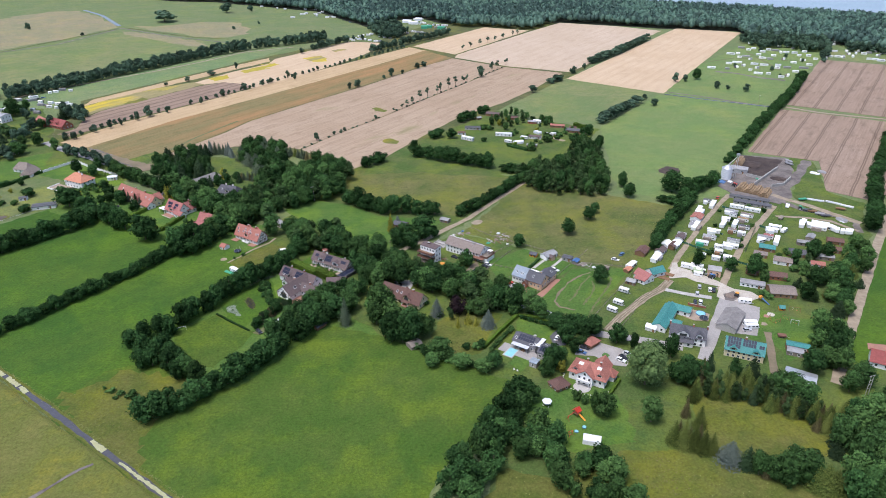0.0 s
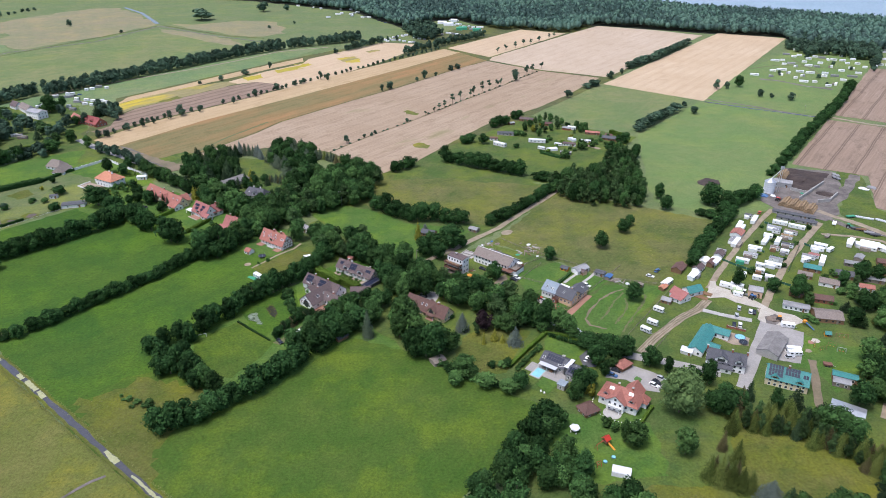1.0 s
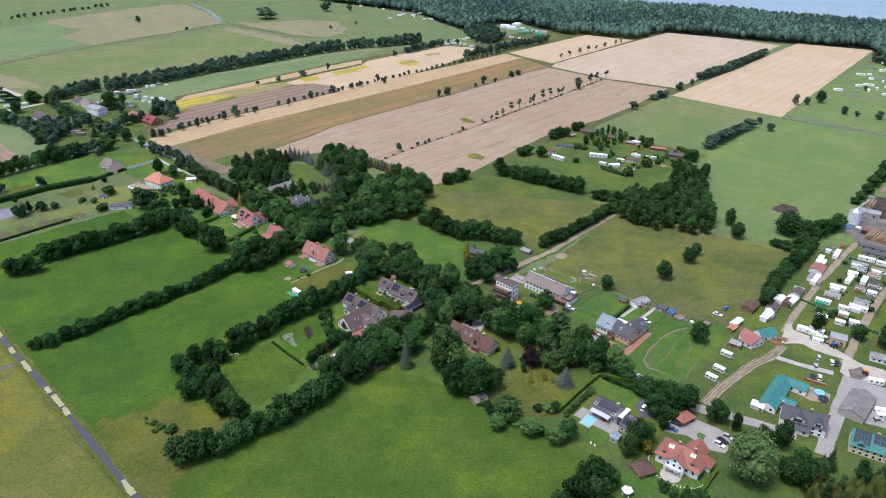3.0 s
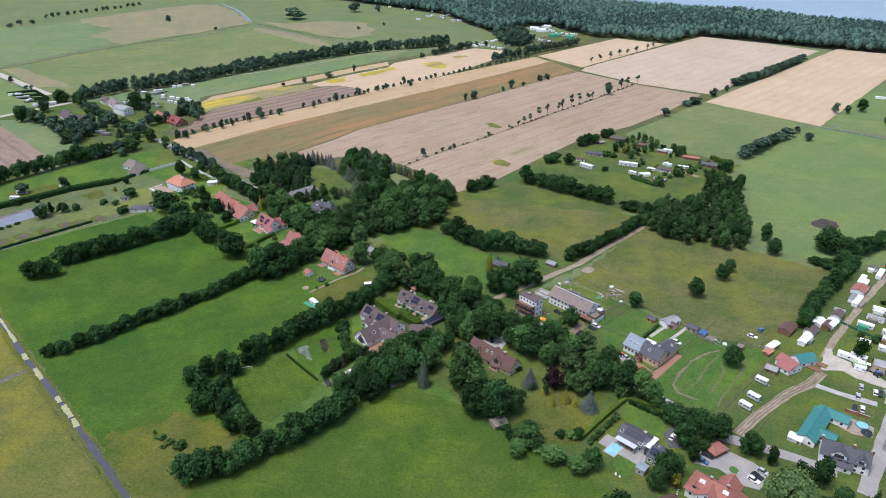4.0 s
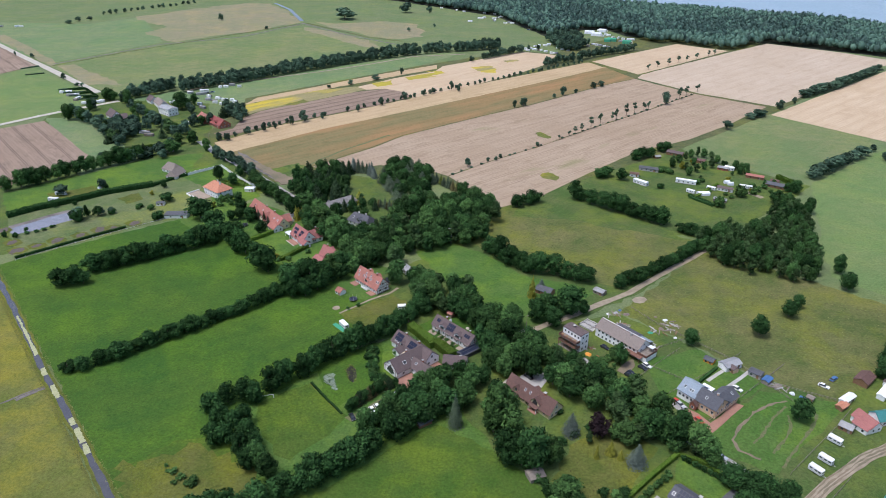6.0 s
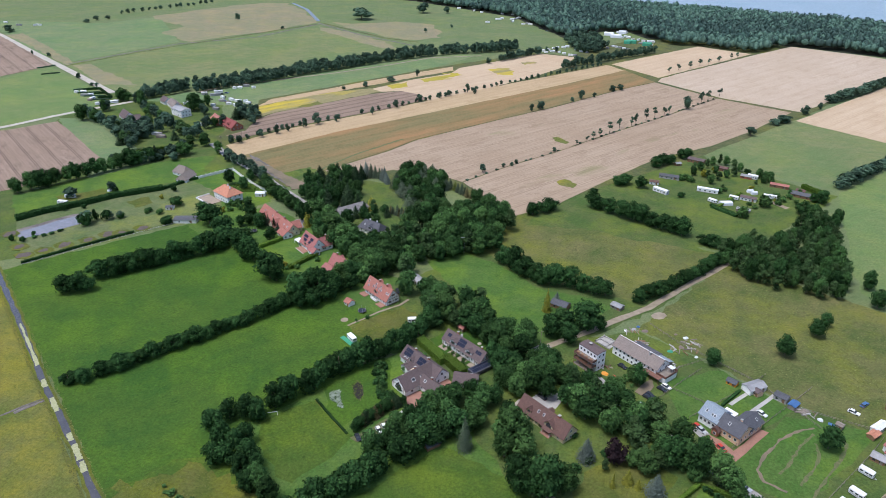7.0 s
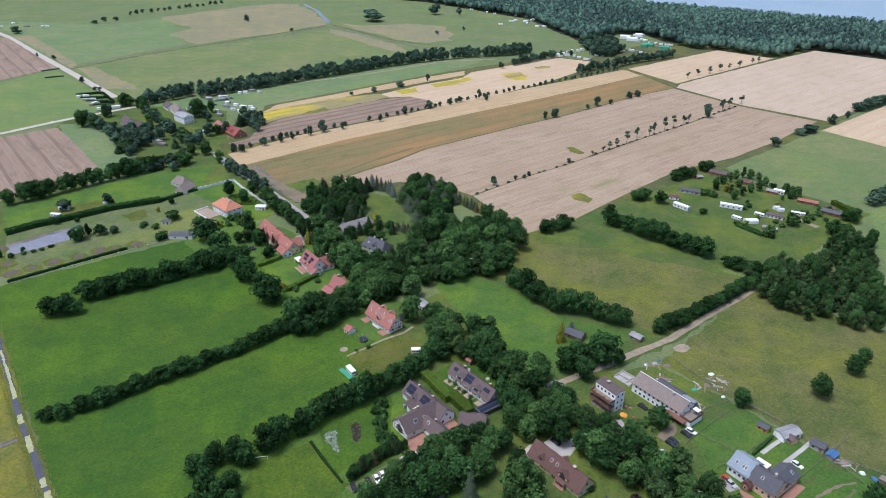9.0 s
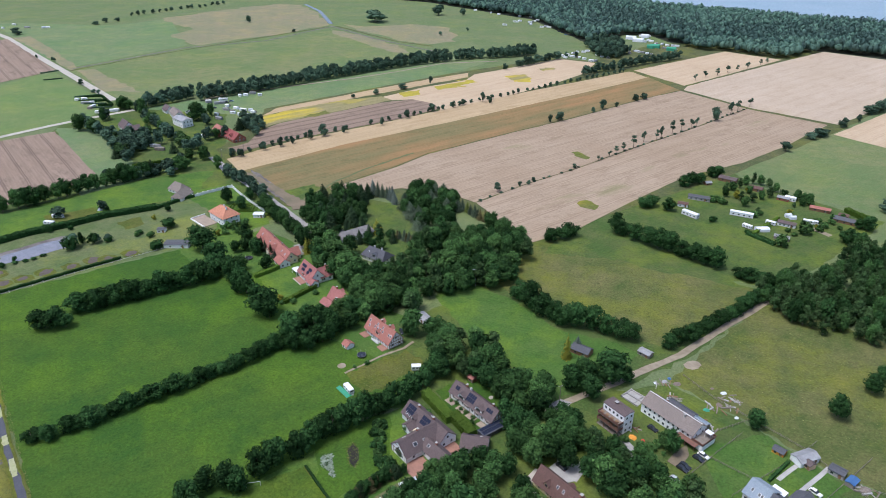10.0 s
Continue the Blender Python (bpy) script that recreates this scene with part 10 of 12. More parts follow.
slab("sand_pit", [(150.1, 269.5), (151.7, 268.7), (153.3, 269.7), (153.0, 271.3), (151.3, 271.8)], "dirt", 0.21, "small round sand pit on the lawn", "sand pit", 0.1, 1.0)
slide_tower(158.8, 291.7, -60)
paddling_pool(50.0, 198.1)
paddling_pool(53.4, 200.5)
paddling_pool(124.9, 279.7, 2.4)
lamp_post(-86.4, 424.6, 10)
power_pole(-30.0, 345.2, 9, 40)
power_pole(-315.4, 568.8, 9, 40)
power_pole(-298.3, 597.8, 9, 40)
power_pole(309.3, 655.3, 9, 40)
power_pole(-324.5, 552.0, 9, 40)
clipped([(-318.3, 342.5), (-304.0, 365.1), (-293.0, 382.0), (-285.0, 393.6)], 1.3, 1.6, "leaf", "long low dark clipped hedge", 0.28, 7.0)
fence([(-316.9, 341.2), (-302.5, 363.6), (-291.6, 380.4), (-283.6, 391.9), (-269.4, 411.9)], 1.3, 5.0, "frame", "long white post fence beside a hedge", 1)
clipped([(-367.6, 387.7), (-360.4, 401.2), (-344.8, 420.5), (-333.8, 437.4), (-311.6, 458.6)], 4.0, 3.2, "leaf", "thick dark overgrown hedge", 0.5, 3.5)
clipped([(-311.6, 458.6), (-303.9, 478.1), (-300.8, 483.2)], 2.4, 2.0, "leaf", "thick dark overgrown hedge", 0.4, 3.5)
fence([(48.1, 300.9), (75.4, 337.2), (83.2, 348.0)], 1.2, 3.0)
fence([(73.7, 279.1), (96.8, 311.9), (103.7, 322.9)], 1.2, 3.0)
fence([(73.5, 332.4), (104.4, 325.8)], 1.2, 3.0)
fence([(33.6, 314.1), (56.3, 339.6), (65.7, 351.8)], 1.2, 3.0)
fence([(16.0, 313.9), (30.8, 336.1), (39.5, 348.3)], 1.2, 3.0)
fence([(23.8, 332.3), (44.3, 322.9)], 1.2, 3.0)
fence([(17.6, 378.2), (29.8, 366.3), (60.9, 345.6), (81.9, 321.7)], 1.2, 3.0)
fence([(24.8, 341.9), (49.2, 362.4)], 1.2, 3.0)
fence([(78.0, 260.2), (94.3, 283.2)], 1.2, 3.0)
clipped([(53.9, 534.5), (68.1, 523.0)], 1.6, 1.8, "leaf", "dark hedge round a pitch", 0.4, 4.0)
clipped([(117.6, 590.4), (131.6, 578.2)], 2.0, 2.6, "hedge", "green clipped hedge beside a cabin", 0.4, 4.0)
clipped([(-565.9, 671.0), (-552.6, 680.0)], 2.0, 2.0, "leaf", "dark hedge between pitches", 0.5, 2.5)
clipped([(-547.5, 658.6), (-534.5, 667.3)], 2.0, 2.0, "leaf", "dark hedge between pitches", 0.5, 2.5)
clipped([(-528.8, 649.2), (-517.1, 655.1)], 2.0, 2.0, "leaf", "dark hedge between pitches", 0.5, 2.5)
clipped([(-552.6, 680.0), (-517.1, 655.1)], 2.0, 2.0, "leaf", "dark hedge between pitches", 0.5, 2.5)
plant("shrub", -320.1, 403.0, 4.7, 1.9)
plant("shrub", -287.2, 421.9, 3.6, 2.6)
plant("shrub", -296.0, 420.3, 3.0, 1.9)
plant("shrub", -169.7, 381.0, 2.4, 2.0)
plant("shrub", -174.8, 378.6, 1.9, 1.8)
plant("shrub", -247.6, 439.4, 2.6, 2.5)
plant("shrub", -241.9, 442.7, 4.5, 2.2)
plant("shrub", 35.9, 580.6, 4.5, 2.5)
plant("shrub", 60.4, 563.6, 3.8, 2.8)
plant("yellow_shrub", -177.5, 381.7, 2.6, 1.8)
plant("yellow_shrub", -250.3, 436.4, 3.8, 1.8)
plant("yellow_shrub", 51.8, 591.6, 6.2, 2.1)
plant("yellow_shrub", -302.2, 443.8, 3.3, 1.6)
plant("yellow_shrub", 95.7, 556.3, 2.8, 1.6)
plant("yellow_shrub", 82.9, 575.8, 3.2, 2.1)
plant("dark_shrub", -296.9, 423.8, 2.5, 2.6)
plant("dark_shrub", -285.7, 437.4, 5.9, 4.9)
plant("dark_shrub", -274.2, 410.2, 4.8, 4.3)
plant("shrub", -137.1, 224.0, 2.0, 1.6)
plant("shrub", -133.1, 222.6, 2.0, 1.8)
plant("shrub", -127.8, 221.0, 2.4, 2.6)
plant("shrub", -139.3, 224.1, 1.1, 1.0)
plant("shrub", -134.1, 219.9, 1.4, 1.1)
plant("shrub", -141.4, 226.1, 1.6, 0.8)
plant("shrub", 42.8, 167.8, 7.2, 3.1)
plant("shrub", 53.4, 217.1, 5.0, 2.4)
plant("shrub", 56.4, 214.8, 4.0, 2.1)
plant("shrub", 61.1, 212.4, 2.5, 1.7)
plant("shrub", -83.0, 310.7, 3.4, 1.3)
plant("shrub", -73.9, 314.4, 2.8, 1.6)
plant("shrub", -77.7, 320.5, 3.8, 1.8)
plant("shrub", -60.1, 322.1, 2.7, 1.1)
lumber(-2.6, 339.0, 0, 0)
lumber(5.6, 356.8, 53, 1)
lumber(14.3, 361.4, 106, 2)
lumber(30.7, 361.1, 159, 3)
lumber(35.4, 368.1, 32, 4)
lumber(38.4, 364.6, 85, 5)
lumber(26.1, 347.4, 138, 6)
lumber(9.6, 370.8, 11, 7)
heap(77.7, 331.0, 2.0, 1.0, "grey_wood", "heap of weathered grey boards by the fence", seed=321)
heap(82.6, 327.3, 1.1, 1.0, "cover", "stack under pale sheeting by the fence", seed=322)
heap(86.2, 325.4, 1.4, 0.9, "blue_paint", "stack under blue sheeting by the fence", seed=323)
cabin(88.8, 324.8, -35, 2.6, 2.2, 1.7, 2.0, "grey_wood", "grey_wood", "small weathered wooden crate shed", "shed", "shed", "")
lumber(78.2, 330.4, 20, 9)
weeds("tall_weeds", [(-154.8, 222.5), (-132.8, 237.2), (-107.0, 225.4), (-115.4, 198.7), (-121.3, 189.8)], 1.0, 0.36, "reed", "tall green weeds beside the ditch")
weeds("rusty_weeds", [(67.0, 180.5), (79.0, 187.3), (88.8, 173.6), (84.1, 165.6), (66.3, 170.0)], 0.9, 0.38, "needle_brown", "rusty brown dead weeds")
weeds("orchard_weeds", [(3.7, 257.9), (13.9, 257.3), (16.0, 252.1), (6.4, 245.8), (-5.0, 262.0), (1.0, 266.5)], 1.0, 0.38, "needle_brown", "rusty dead weeds in the orchard")
weeds("ditch_reeds", [(-319.3, 330.0), (-69.3, 151.0), (-67.9, 152.9), (-317.9, 331.9)], 0.55, 0.34, "reed", "pale reeds along the ditch")
weeds("ditch_reeds", [(-322.1, 326.1), (-72.1, 147.1), (-70.7, 149.0), (-320.7, 328.0)], 0.55, 0.34, "reed", "pale reeds along the ditch")
CLEAR += [(-167.3, 491.9, 8), (-147.6, 478.1, 7), (-138.2, 445.2, 7), (-169.9, 456.3, 11), (-145.7, 431.5, 11), (-192.2, 433.7, 8), (-328.6, 499.1, 12)]
CLEAR += [(-103.2, 356.6, 9), (-99.3, 362.3, 8), (-98.2, 350.3, 7)]
row([(-118.7, 205.4), (-106.5, 212.4), (-88.6, 231.3), (-73.6, 252.5), (-60.7, 271.2), (-51.3, 281.6)], 5.5, 10.5, 5.2, "hedge_tree", "hedgerow trees", 0.8, 0.0)
row([(-125.4, 273.7), (-122.9, 280.4), (-118.4, 284.8)] + [(-110.7, 300.0), (-99.2, 313.6), (-86.4, 335.4), (-83.1, 355.2)], 4.6, 10.5, 4.4, "hedge_tree oak hedge_tree", "hedgerow trees", 0.8, 0.0)
for x, y in [(-141.4, 256.1), (-138.7, 263.4), (-132.6, 266.4), (-128.1, 265.9), (-133.7, 250.0), (-126.6, 248.2), (-118.2, 243.4), (-111.0, 236.2), (-118.5, 238.2), (-131.1, 241.1)]:
    plant(PLANTED.choice(("hedge_tree", "oak", "maple")), x, y, PLANTED.uniform(8.5, 11.0), PLANTED.uniform(3.6, 4.6), "", "grove trees")
row([(-216.7, 263.2), (-210.6, 265.2), (-197.2, 284.0), (-185.2, 301.2), (-169.7, 322.0), (-156.9, 345.2), (-149.9, 354.9)], 4.6, 7, 4, "hedge_tree", "hedgerow trees", 0.8, 0.0)
plant("oak", -271.9, 324.5, 9.8, 6.2)
plant("oak", -266.2, 327.3, 10.8, 6.8)
plant("oak", -262.0, 329.2, 8.0, 4.6)
row([(-267.2, 340.1), (-255.4, 351.7), (-238.7, 371.4), (-220.5, 392.1)], 5.5, 10.5, 5.6, "hedge_tree", "hedgerow trees", 0.8, 0.0)
row([(-405.6, 421.9), (-393.5, 437.3), (-378.8, 466.5), (-366.2, 488.2), (-355.3, 508.1)], 6, 12, 5.4, "oak maple hedge_tree", "hedgerow trees", 0.8, 0.0)
AVENUE = [(-447, 696), (-428, 724), (-408, 750), (-376, 804), (-352, 837), (-324, 879), (-305, 903), (-272, 944), (-268, 947), (-239, 972), (-192, 1000), (-166, 1025)]
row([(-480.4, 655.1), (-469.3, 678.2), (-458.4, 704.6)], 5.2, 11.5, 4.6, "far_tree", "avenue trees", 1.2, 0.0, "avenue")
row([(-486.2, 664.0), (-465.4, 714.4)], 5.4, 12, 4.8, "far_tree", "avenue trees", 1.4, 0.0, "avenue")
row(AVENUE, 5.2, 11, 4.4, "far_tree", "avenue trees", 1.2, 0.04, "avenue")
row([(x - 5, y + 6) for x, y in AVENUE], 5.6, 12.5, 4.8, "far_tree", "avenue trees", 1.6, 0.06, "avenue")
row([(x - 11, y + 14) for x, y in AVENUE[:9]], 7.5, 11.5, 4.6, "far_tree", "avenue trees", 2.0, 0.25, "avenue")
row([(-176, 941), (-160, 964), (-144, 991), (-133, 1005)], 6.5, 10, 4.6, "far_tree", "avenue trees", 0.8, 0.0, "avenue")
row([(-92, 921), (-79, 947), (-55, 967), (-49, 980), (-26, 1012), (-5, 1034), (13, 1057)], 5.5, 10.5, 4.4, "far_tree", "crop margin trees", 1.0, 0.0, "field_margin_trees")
row([(-63.9, 421.1), (-39.3, 403.0), (-22.0, 402.9)], 6, 12, 6, "oak hedge_tree", "hedgerow trees", 0.8, 0.0)
row([(-22.0, 402.5), (-14.0, 402.0), (0.3, 397.5)], 6, 11, 5.5, "oak hedge_tree", "hedgerow trees", 0.8, 0.0)
row([(11.2, 396.5), (34.5, 427.0), (59.8, 462.4)], 5.5, 7, 4, "hedge_tree", "hedgerow trees", 0.8, 0.0)
row([(-25.3, 516.3), (-7.3, 505.7), (11.9, 495.3), (37.6, 482.6)], 6.5, 11, 6, "oak hedge_tree", "hedgerow trees", 0.8, 0.0)
row([(-58.7, 487.3), (-45.0, 501.5)], 6, 9, 5, "hedge_tree", "hedgerow trees", 0.8, 0.0)
row([(43.4, 478.7), (60.7, 469.7)], 6, 8, 5, "hedge_tree", "hedgerow trees", 0.8, 0.0)
row([(156.0, 413.9), (171.6, 432.8), (191.3, 447.8)], 7, 9, 5, "hedge_tree", "hedgerow trees", 0.8, 0.0)
row([(216.2, 489.8), (238.9, 520.5)], 7, 6, 4, "hedge_tree", "hedgerow trees", 0.8, 0.0)
row([(239.3, 521.2), (281.8, 585.2), (334.5, 658.1), (357.2, 689.6), (403.0, 761.5)], 7, 9, 5, "hedge_tree", "hedgerow trees", 0.8, 0.0)
row([(142.7, 420.1), (153.6, 412.3)], 6, 5, 4, "hedge_tree", "hedgerow trees", 0.8, 0.0)
row([(117.0, 745.4), (135.3, 765.8)], 8, 7, 6, "far_tree", "hedgerow trees", 0.8, 0.0, "field_margin_trees")
row([(180.4, 842.2), (221.6, 892.6), (292.5, 998.0)], 8, 10, 7, "far_tree", "hedgerow trees", 0.8, 0.0, "field_margin_trees")
row([(141.1, 592.9), (175.1, 640.1), (195.7, 665.1)], 8, 9, 6, "far_tree", "hedgerow trees", 0.8, 0.0, "field_margin_trees")
row([(256.3, 365.7), (303.0, 445.4), (361.0, 529.4), (433.9, 625.4)], 8, 11, 6, "oak", "roadside trees", 0.8, 0.0)
grove([(53.7, 461.3), (93.6, 494.5), (116.2, 534.1), (123.2, 516.6), (118.2, 453.9), (108.9, 425.3), (79.3, 430.1), (57.5, 441.1)], 6.0, 11.5, 3.8, "oak birch maple birch", "grove trees", 1)
GLADES += [
    [(-187, 516), (-176, 515), (-161, 506), (-146, 488), (-132, 471), (-127, 455), (-133, 451), (-148, 462), (-165, 472), (-178, 488)],
    [(-126, 508), (-114, 508), (-102, 498), (-98, 482), (-104, 476), (-112, 483), (-122, 494)],
    [(-152, 459), (-139, 463), (-133, 451), (-131, 437), (-138, 427), (-147, 443)],
]
grove([(-222, 498), (-207, 507), (-198, 517), (-189, 522), (-181, 512), (-174, 494), (-170, 480), (-180, 466), (-196, 455), (-212, 472)], 6.4, 12.0, 4.4, "oak spruce oak spruce maple", "grove trees", 51, "village_wood")
row([(-199, 517), (-189, 523.5)], 3.2, 9.0, 2.0, "dead_thuja spruce", "", 0.5, 0.0, "village_wood")
row([(-189, 524), (-174, 521.4), (-164, 512)], 3.2, 9.5, 2.4, "blue_spruce grey_spruce blue_spruce grey_spruce", "", 0.6, 0.0, "village_wood")
grove([(-165, 536), (-145, 539), (-131, 531), (-121, 517), (-127, 508), (-124, 496), (-136, 474), (-146, 490), (-160, 507)], 6.2, 10.0, 4.4, "oak maple oak maple grey_spruce", "grove trees", 54, "village_wood")
row([(-121, 519), (-112, 512), (-103.6, 505), (-93, 499)], 3.4, 7.5, 2.1, "dead_thuja thuja dead_thuja grey_spruce", "", 0.6, 0.0, "village_wood")
grove([(-121, 493), (-111, 482), (-103, 476), (-97, 492), (-86, 498), (-70, 480), (-66, 455), (-69, 424), (-85, 420), (-97, 410), (-104, 405), (-118, 400), (-132, 412), (-130, 436), (-127, 452), (-124, 470)], 7.0, 12.0, 5.0, "oak oak lime maple oak birch maple", "grove trees", 2, "village_wood")
grove([(-132, 412), (-118, 400), (-105, 403), (-110, 392), (-131, 380), (-146, 398), (-171, 410), (-186, 427), (-181, 446), (-168, 446), (-159, 430), (-150, 424), (-137, 424)], 6.8, 11.5, 5.0, "lime maple oak lime oak", "grove trees", 55, "village_wood")
row([(-133, 419), (-125, 415), (-117, 412)], 4.2, 13.0, 2.8, "birch", "", 1.0, 0.0, "village_wood")
row([(-147, 466.5), (-138.5, 463), (-130.5, 460)], 2.4, 6.5, 2.0, "dead_thuja grey_spruce", "", 0.5, 0.0, "village_wood")
plant("birch", -156.9, 464.0, 8.5, 3.6, "tree turning golden olive among dark trees")
for kind, x, y, tall, wide in (("oak", -148.2, 461.5, 7.5, 3.6), ("lime", -149.3, 448.9, 6.0, 3.0), ("spruce", -169.3, 468.0, 10.0, 2.8), ("spruce", -164.5, 452.0, 9.0, 2.6), ("oak", -159.4, 452.3, 8.5, 3.8),
                               ("oak", -153.6, 457.0, 8.0, 3.4), ("spruce", -163.0, 463.0, 8.0, 2.4), ("oak", -155.0, 449.5, 6.5, 2.8), ("oak", -180.0, 455.0, 9.0, 4.0)):
    plant(kind, x, y, tall, wide)
plant("golden", -188.5, 431.9, 9.0, 2.4)
plant("golden", -185.7, 434.3, 8.0, 2.2)
grove([(-114.6, 381.7), (-106.0, 392.0), (-97.0, 378.5), (-85.0, 374.0), (-72.0, 373.0), (-50.0, 358.0), (-30.7, 341.6), (-34.7, 332.4), (-47.3, 328.5), (-58.4, 336.6), (-75.2, 345.0), (-89.1, 349.0), (-98.5, 339.7), (-106.8, 354.4)], 7.4, 12, 5.4, "oak maple lime birch", "grove trees", 3, "village_wood")
grove([(-50.1, 321.4), (-34.7, 332.4), (-22.8, 333.4), (-17.1, 322.1), (-15.7, 310.4), (-28.6, 309.3), (-34.9, 300.1), (-41.0, 305.0), (-43.0, 318.0)], 7, 12, 5.2, "oak maple lime", "grove trees", 4, "village_wood")
for kind, x, y, tall, wide in (("oak", -43.1, 321.1, 12, 6.2), ("oak", -48.2, 328.5, 11, 5), ("maple", -39.0, 312.1, 11, 5.2), ("oak", -51.8, 301.7, 9.5, 4.6), ("maple", -46.1, 300.3, 9.5, 4.8), ("oak", -57.4, 298.3, 9, 4.4), ("oak", -60.7, 291.2, 10, 5), ("lime", -66.0, 291.0, 8.5, 4), ("oak", -65.3, 282.5, 11, 5.2), ("maple", -56.7, 285.1, 10.5, 5), ("oak", -70.5, 279.4, 10.5, 4.8), ("maple", -73.6, 273.5, 10, 4.6), ("oak", -73.2, 267.2, 10, 4.8), ("oak", -66.5, 273.8, 11, 5), ("oak", -60.4, 277.0, 9.5, 4.6)):
    plant(kind, x, y, tall, wide, "", "grove trees", "village_wood")
for kind, x, y, tall, wide in (("oak", 16.3, 199.4, 9, 4.2), ("maple", 20.1, 193.6, 10, 4.5), ("oak", 25.6, 198.0, 11, 4.8), ("hedge_tree", 30.3, 193.7, 9, 4.2), ("oak", 18.6, 186.6, 10, 4.5), ("maple", 27.5, 185.3, 11, 4.8), ("oak", 31.6, 186.8, 9, 4.2), ("hedge_tree", 36.1, 191.0, 10, 4.5), ("oak", 41.1, 191.1, 11, 4.8), ("maple", -48.8, 291.3, 9, 4.2), ("oak", -45.7, 296.1, 10, 4.5), ("hedge_tree", -47.9, 283.7, 11, 4.8), ("oak", -41.6, 301.2, 9, 4.2), ("maple", -45.7, 287.2, 10, 4.5)):
    plant(kind, x, y, tall, wide, "", "grove trees", "village_wood")
for kind, x, y, tall, wide in (("oak", -27.0, 355.0, 12, 5.4), ("maple", -23.0, 361.3, 12, 5.2), ("oak", -18.2, 351.5, 11, 5), ("oak", -27.0, 331.5, 11, 5), ("maple", -22.7, 325.0, 10, 4.6), ("oak", -17.5, 322.2, 9.5, 4.4), ("oak", -24.9, 318.2, 11, 5), ("birch", -2.5, 316.0, 9, 3.6), ("birch", -12.6, 323.2, 9, 3.4), ("birch", -3.9, 321.0, 7.5, 3.0), ("lime", -7.4, 307.5, 11, 5), ("maple", 2.1, 308.9, 10.5, 4.8), ("lime", 11.2, 332.4, 7.5, 3.8)):
    plant(kind, x, y, tall, wide, "", "grove trees", "village_wood")
for x, y in ((-333.4, 374.4), (-331.0, 378.1), (-329.1, 382.5), (-337.2, 371.0), (-341.1, 366.2)):
    plant("dark_shrub", x, y, 1.6, 1.8, "", "pond margin shrubs")
for k, (x, y) in enumerate(((-9.8, 252.2), (-5.6, 249.2), (-2.1, 247.7), (-8.2, 247.8), (2.6, 242.8), (7.5, 240.3), (11.7, 239.1), (15.4, 237.8), (-12.3, 254.0), (10.2, 252.8), (14.5, 252.2), (17.2, 253.6))):
    plant(("dark_shrub", "shrub", "hedge_tree")[k % 3], x, y, 2.4 + 0.5 * (k % 4), 2.2 + 0.2 * (k % 3), "", "clearing shrubs")
for k, (x, y) in enumerate(((13.1, 281.4), (20.3, 281.1), (31.5, 285.5), (34.2, 280.6), (41.7, 280.4), (25.6, 290.0))):
    plant(("lime", "birch", "lime")[k % 3], x, y, 7.5 + 0.7 * (k % 3), 3.2 + 0.3 * (k % 2), "", "grove trees")
for k, (x, y) in enumerate(((-114.2, 240.1), (-120.0, 245.8), (-108.3, 233.9), (-127.3, 242.3), (-125.3, 253.1), (-103.9, 230.4), (-134.8, 251.4), (-112.5, 232.6))):
    plant(("hedge_tree", "oak", "maple")[k % 3], x, y, 9.0 + 0.8 * (k % 3), 4.0 + 0.3 * (k % 2), "", "grove trees")
for k, (x, y) in enumerate(((-228.2, 420.9), (-223.9, 424.3), (-217.0, 424.5), (-230.2, 405.1), (-221.7, 400.6), (-213.3, 403.3), (-210.8, 393.6), (-201.3, 408.9), (-201.6, 381.8))):
    plant(("oak", "maple", "oak", "hedge_tree")[k % 4], x, y, 7.5 + 0.8 * (k % 3), 3.6 + 0.3 * (k % 3), "", "garden trees")
row([(-79.5, 258.0), (-75.2, 262.5), (-70.5, 268.6), (-67.1, 275.0), (-63.6, 281.6), (-60.3, 289.4), (-56.5, 296.6)], 5.0, 11.0, 4.6, "oak hedge_tree maple", "grove trees", 0.6, 0.0, "village_wood")
GLADES += [[(-89.7, 266.5), (-85.0, 272.8), (-74.2, 289.8), (-70.0, 288.9), (-75.5, 276.8), (-86.2, 265.1)]]
grove([(-38.1, 295.1), (-28.9, 287.3), (-23.6, 270.4), (-12.6, 259.9), (-9.6, 251.5), (-16.3, 248.5), (-27.4, 259.7), (-34.1, 273.3)], 7, 12, 5, "oak lime", "grove trees", 7)
for kind, x, y, tall, wide in (("birch", -14.5, 324.0, 9.5, 3.4), ("birch", -12.3, 317.0, 10.5, 3.6), ("lime", -9.1, 306.0, 12.5, 5.6), ("birch", -3.8, 315.0, 10.5, 3.8), ("oak", 2.0, 309.5, 12.5, 5.6),
                               ("oak", 9.0, 311.0, 10.5, 4.6), ("oak", -7.1, 322.0, 9.0, 4.0), ("maple", 2.7, 321.4, 7.5, 3.6), ("lime", 12.8, 330.6, 7.5, 4.0), ("oak", -22.7, 330.0, 10.5, 4.6), ("oak", -4.0, 307.0, 11.0, 4.8), ("maple", 6.5, 317.5, 8.0, 3.8)):
    plant(kind, x, y, tall, wide)
row([(-52.0, 358.0), (-47.3, 354.8), (-40.5, 349.9), (-34.0, 345.8)], 2.6, 4.5, 1.8, "dark_shrub hedge_tree", "hedgerow trees", 0.4, 0.0)
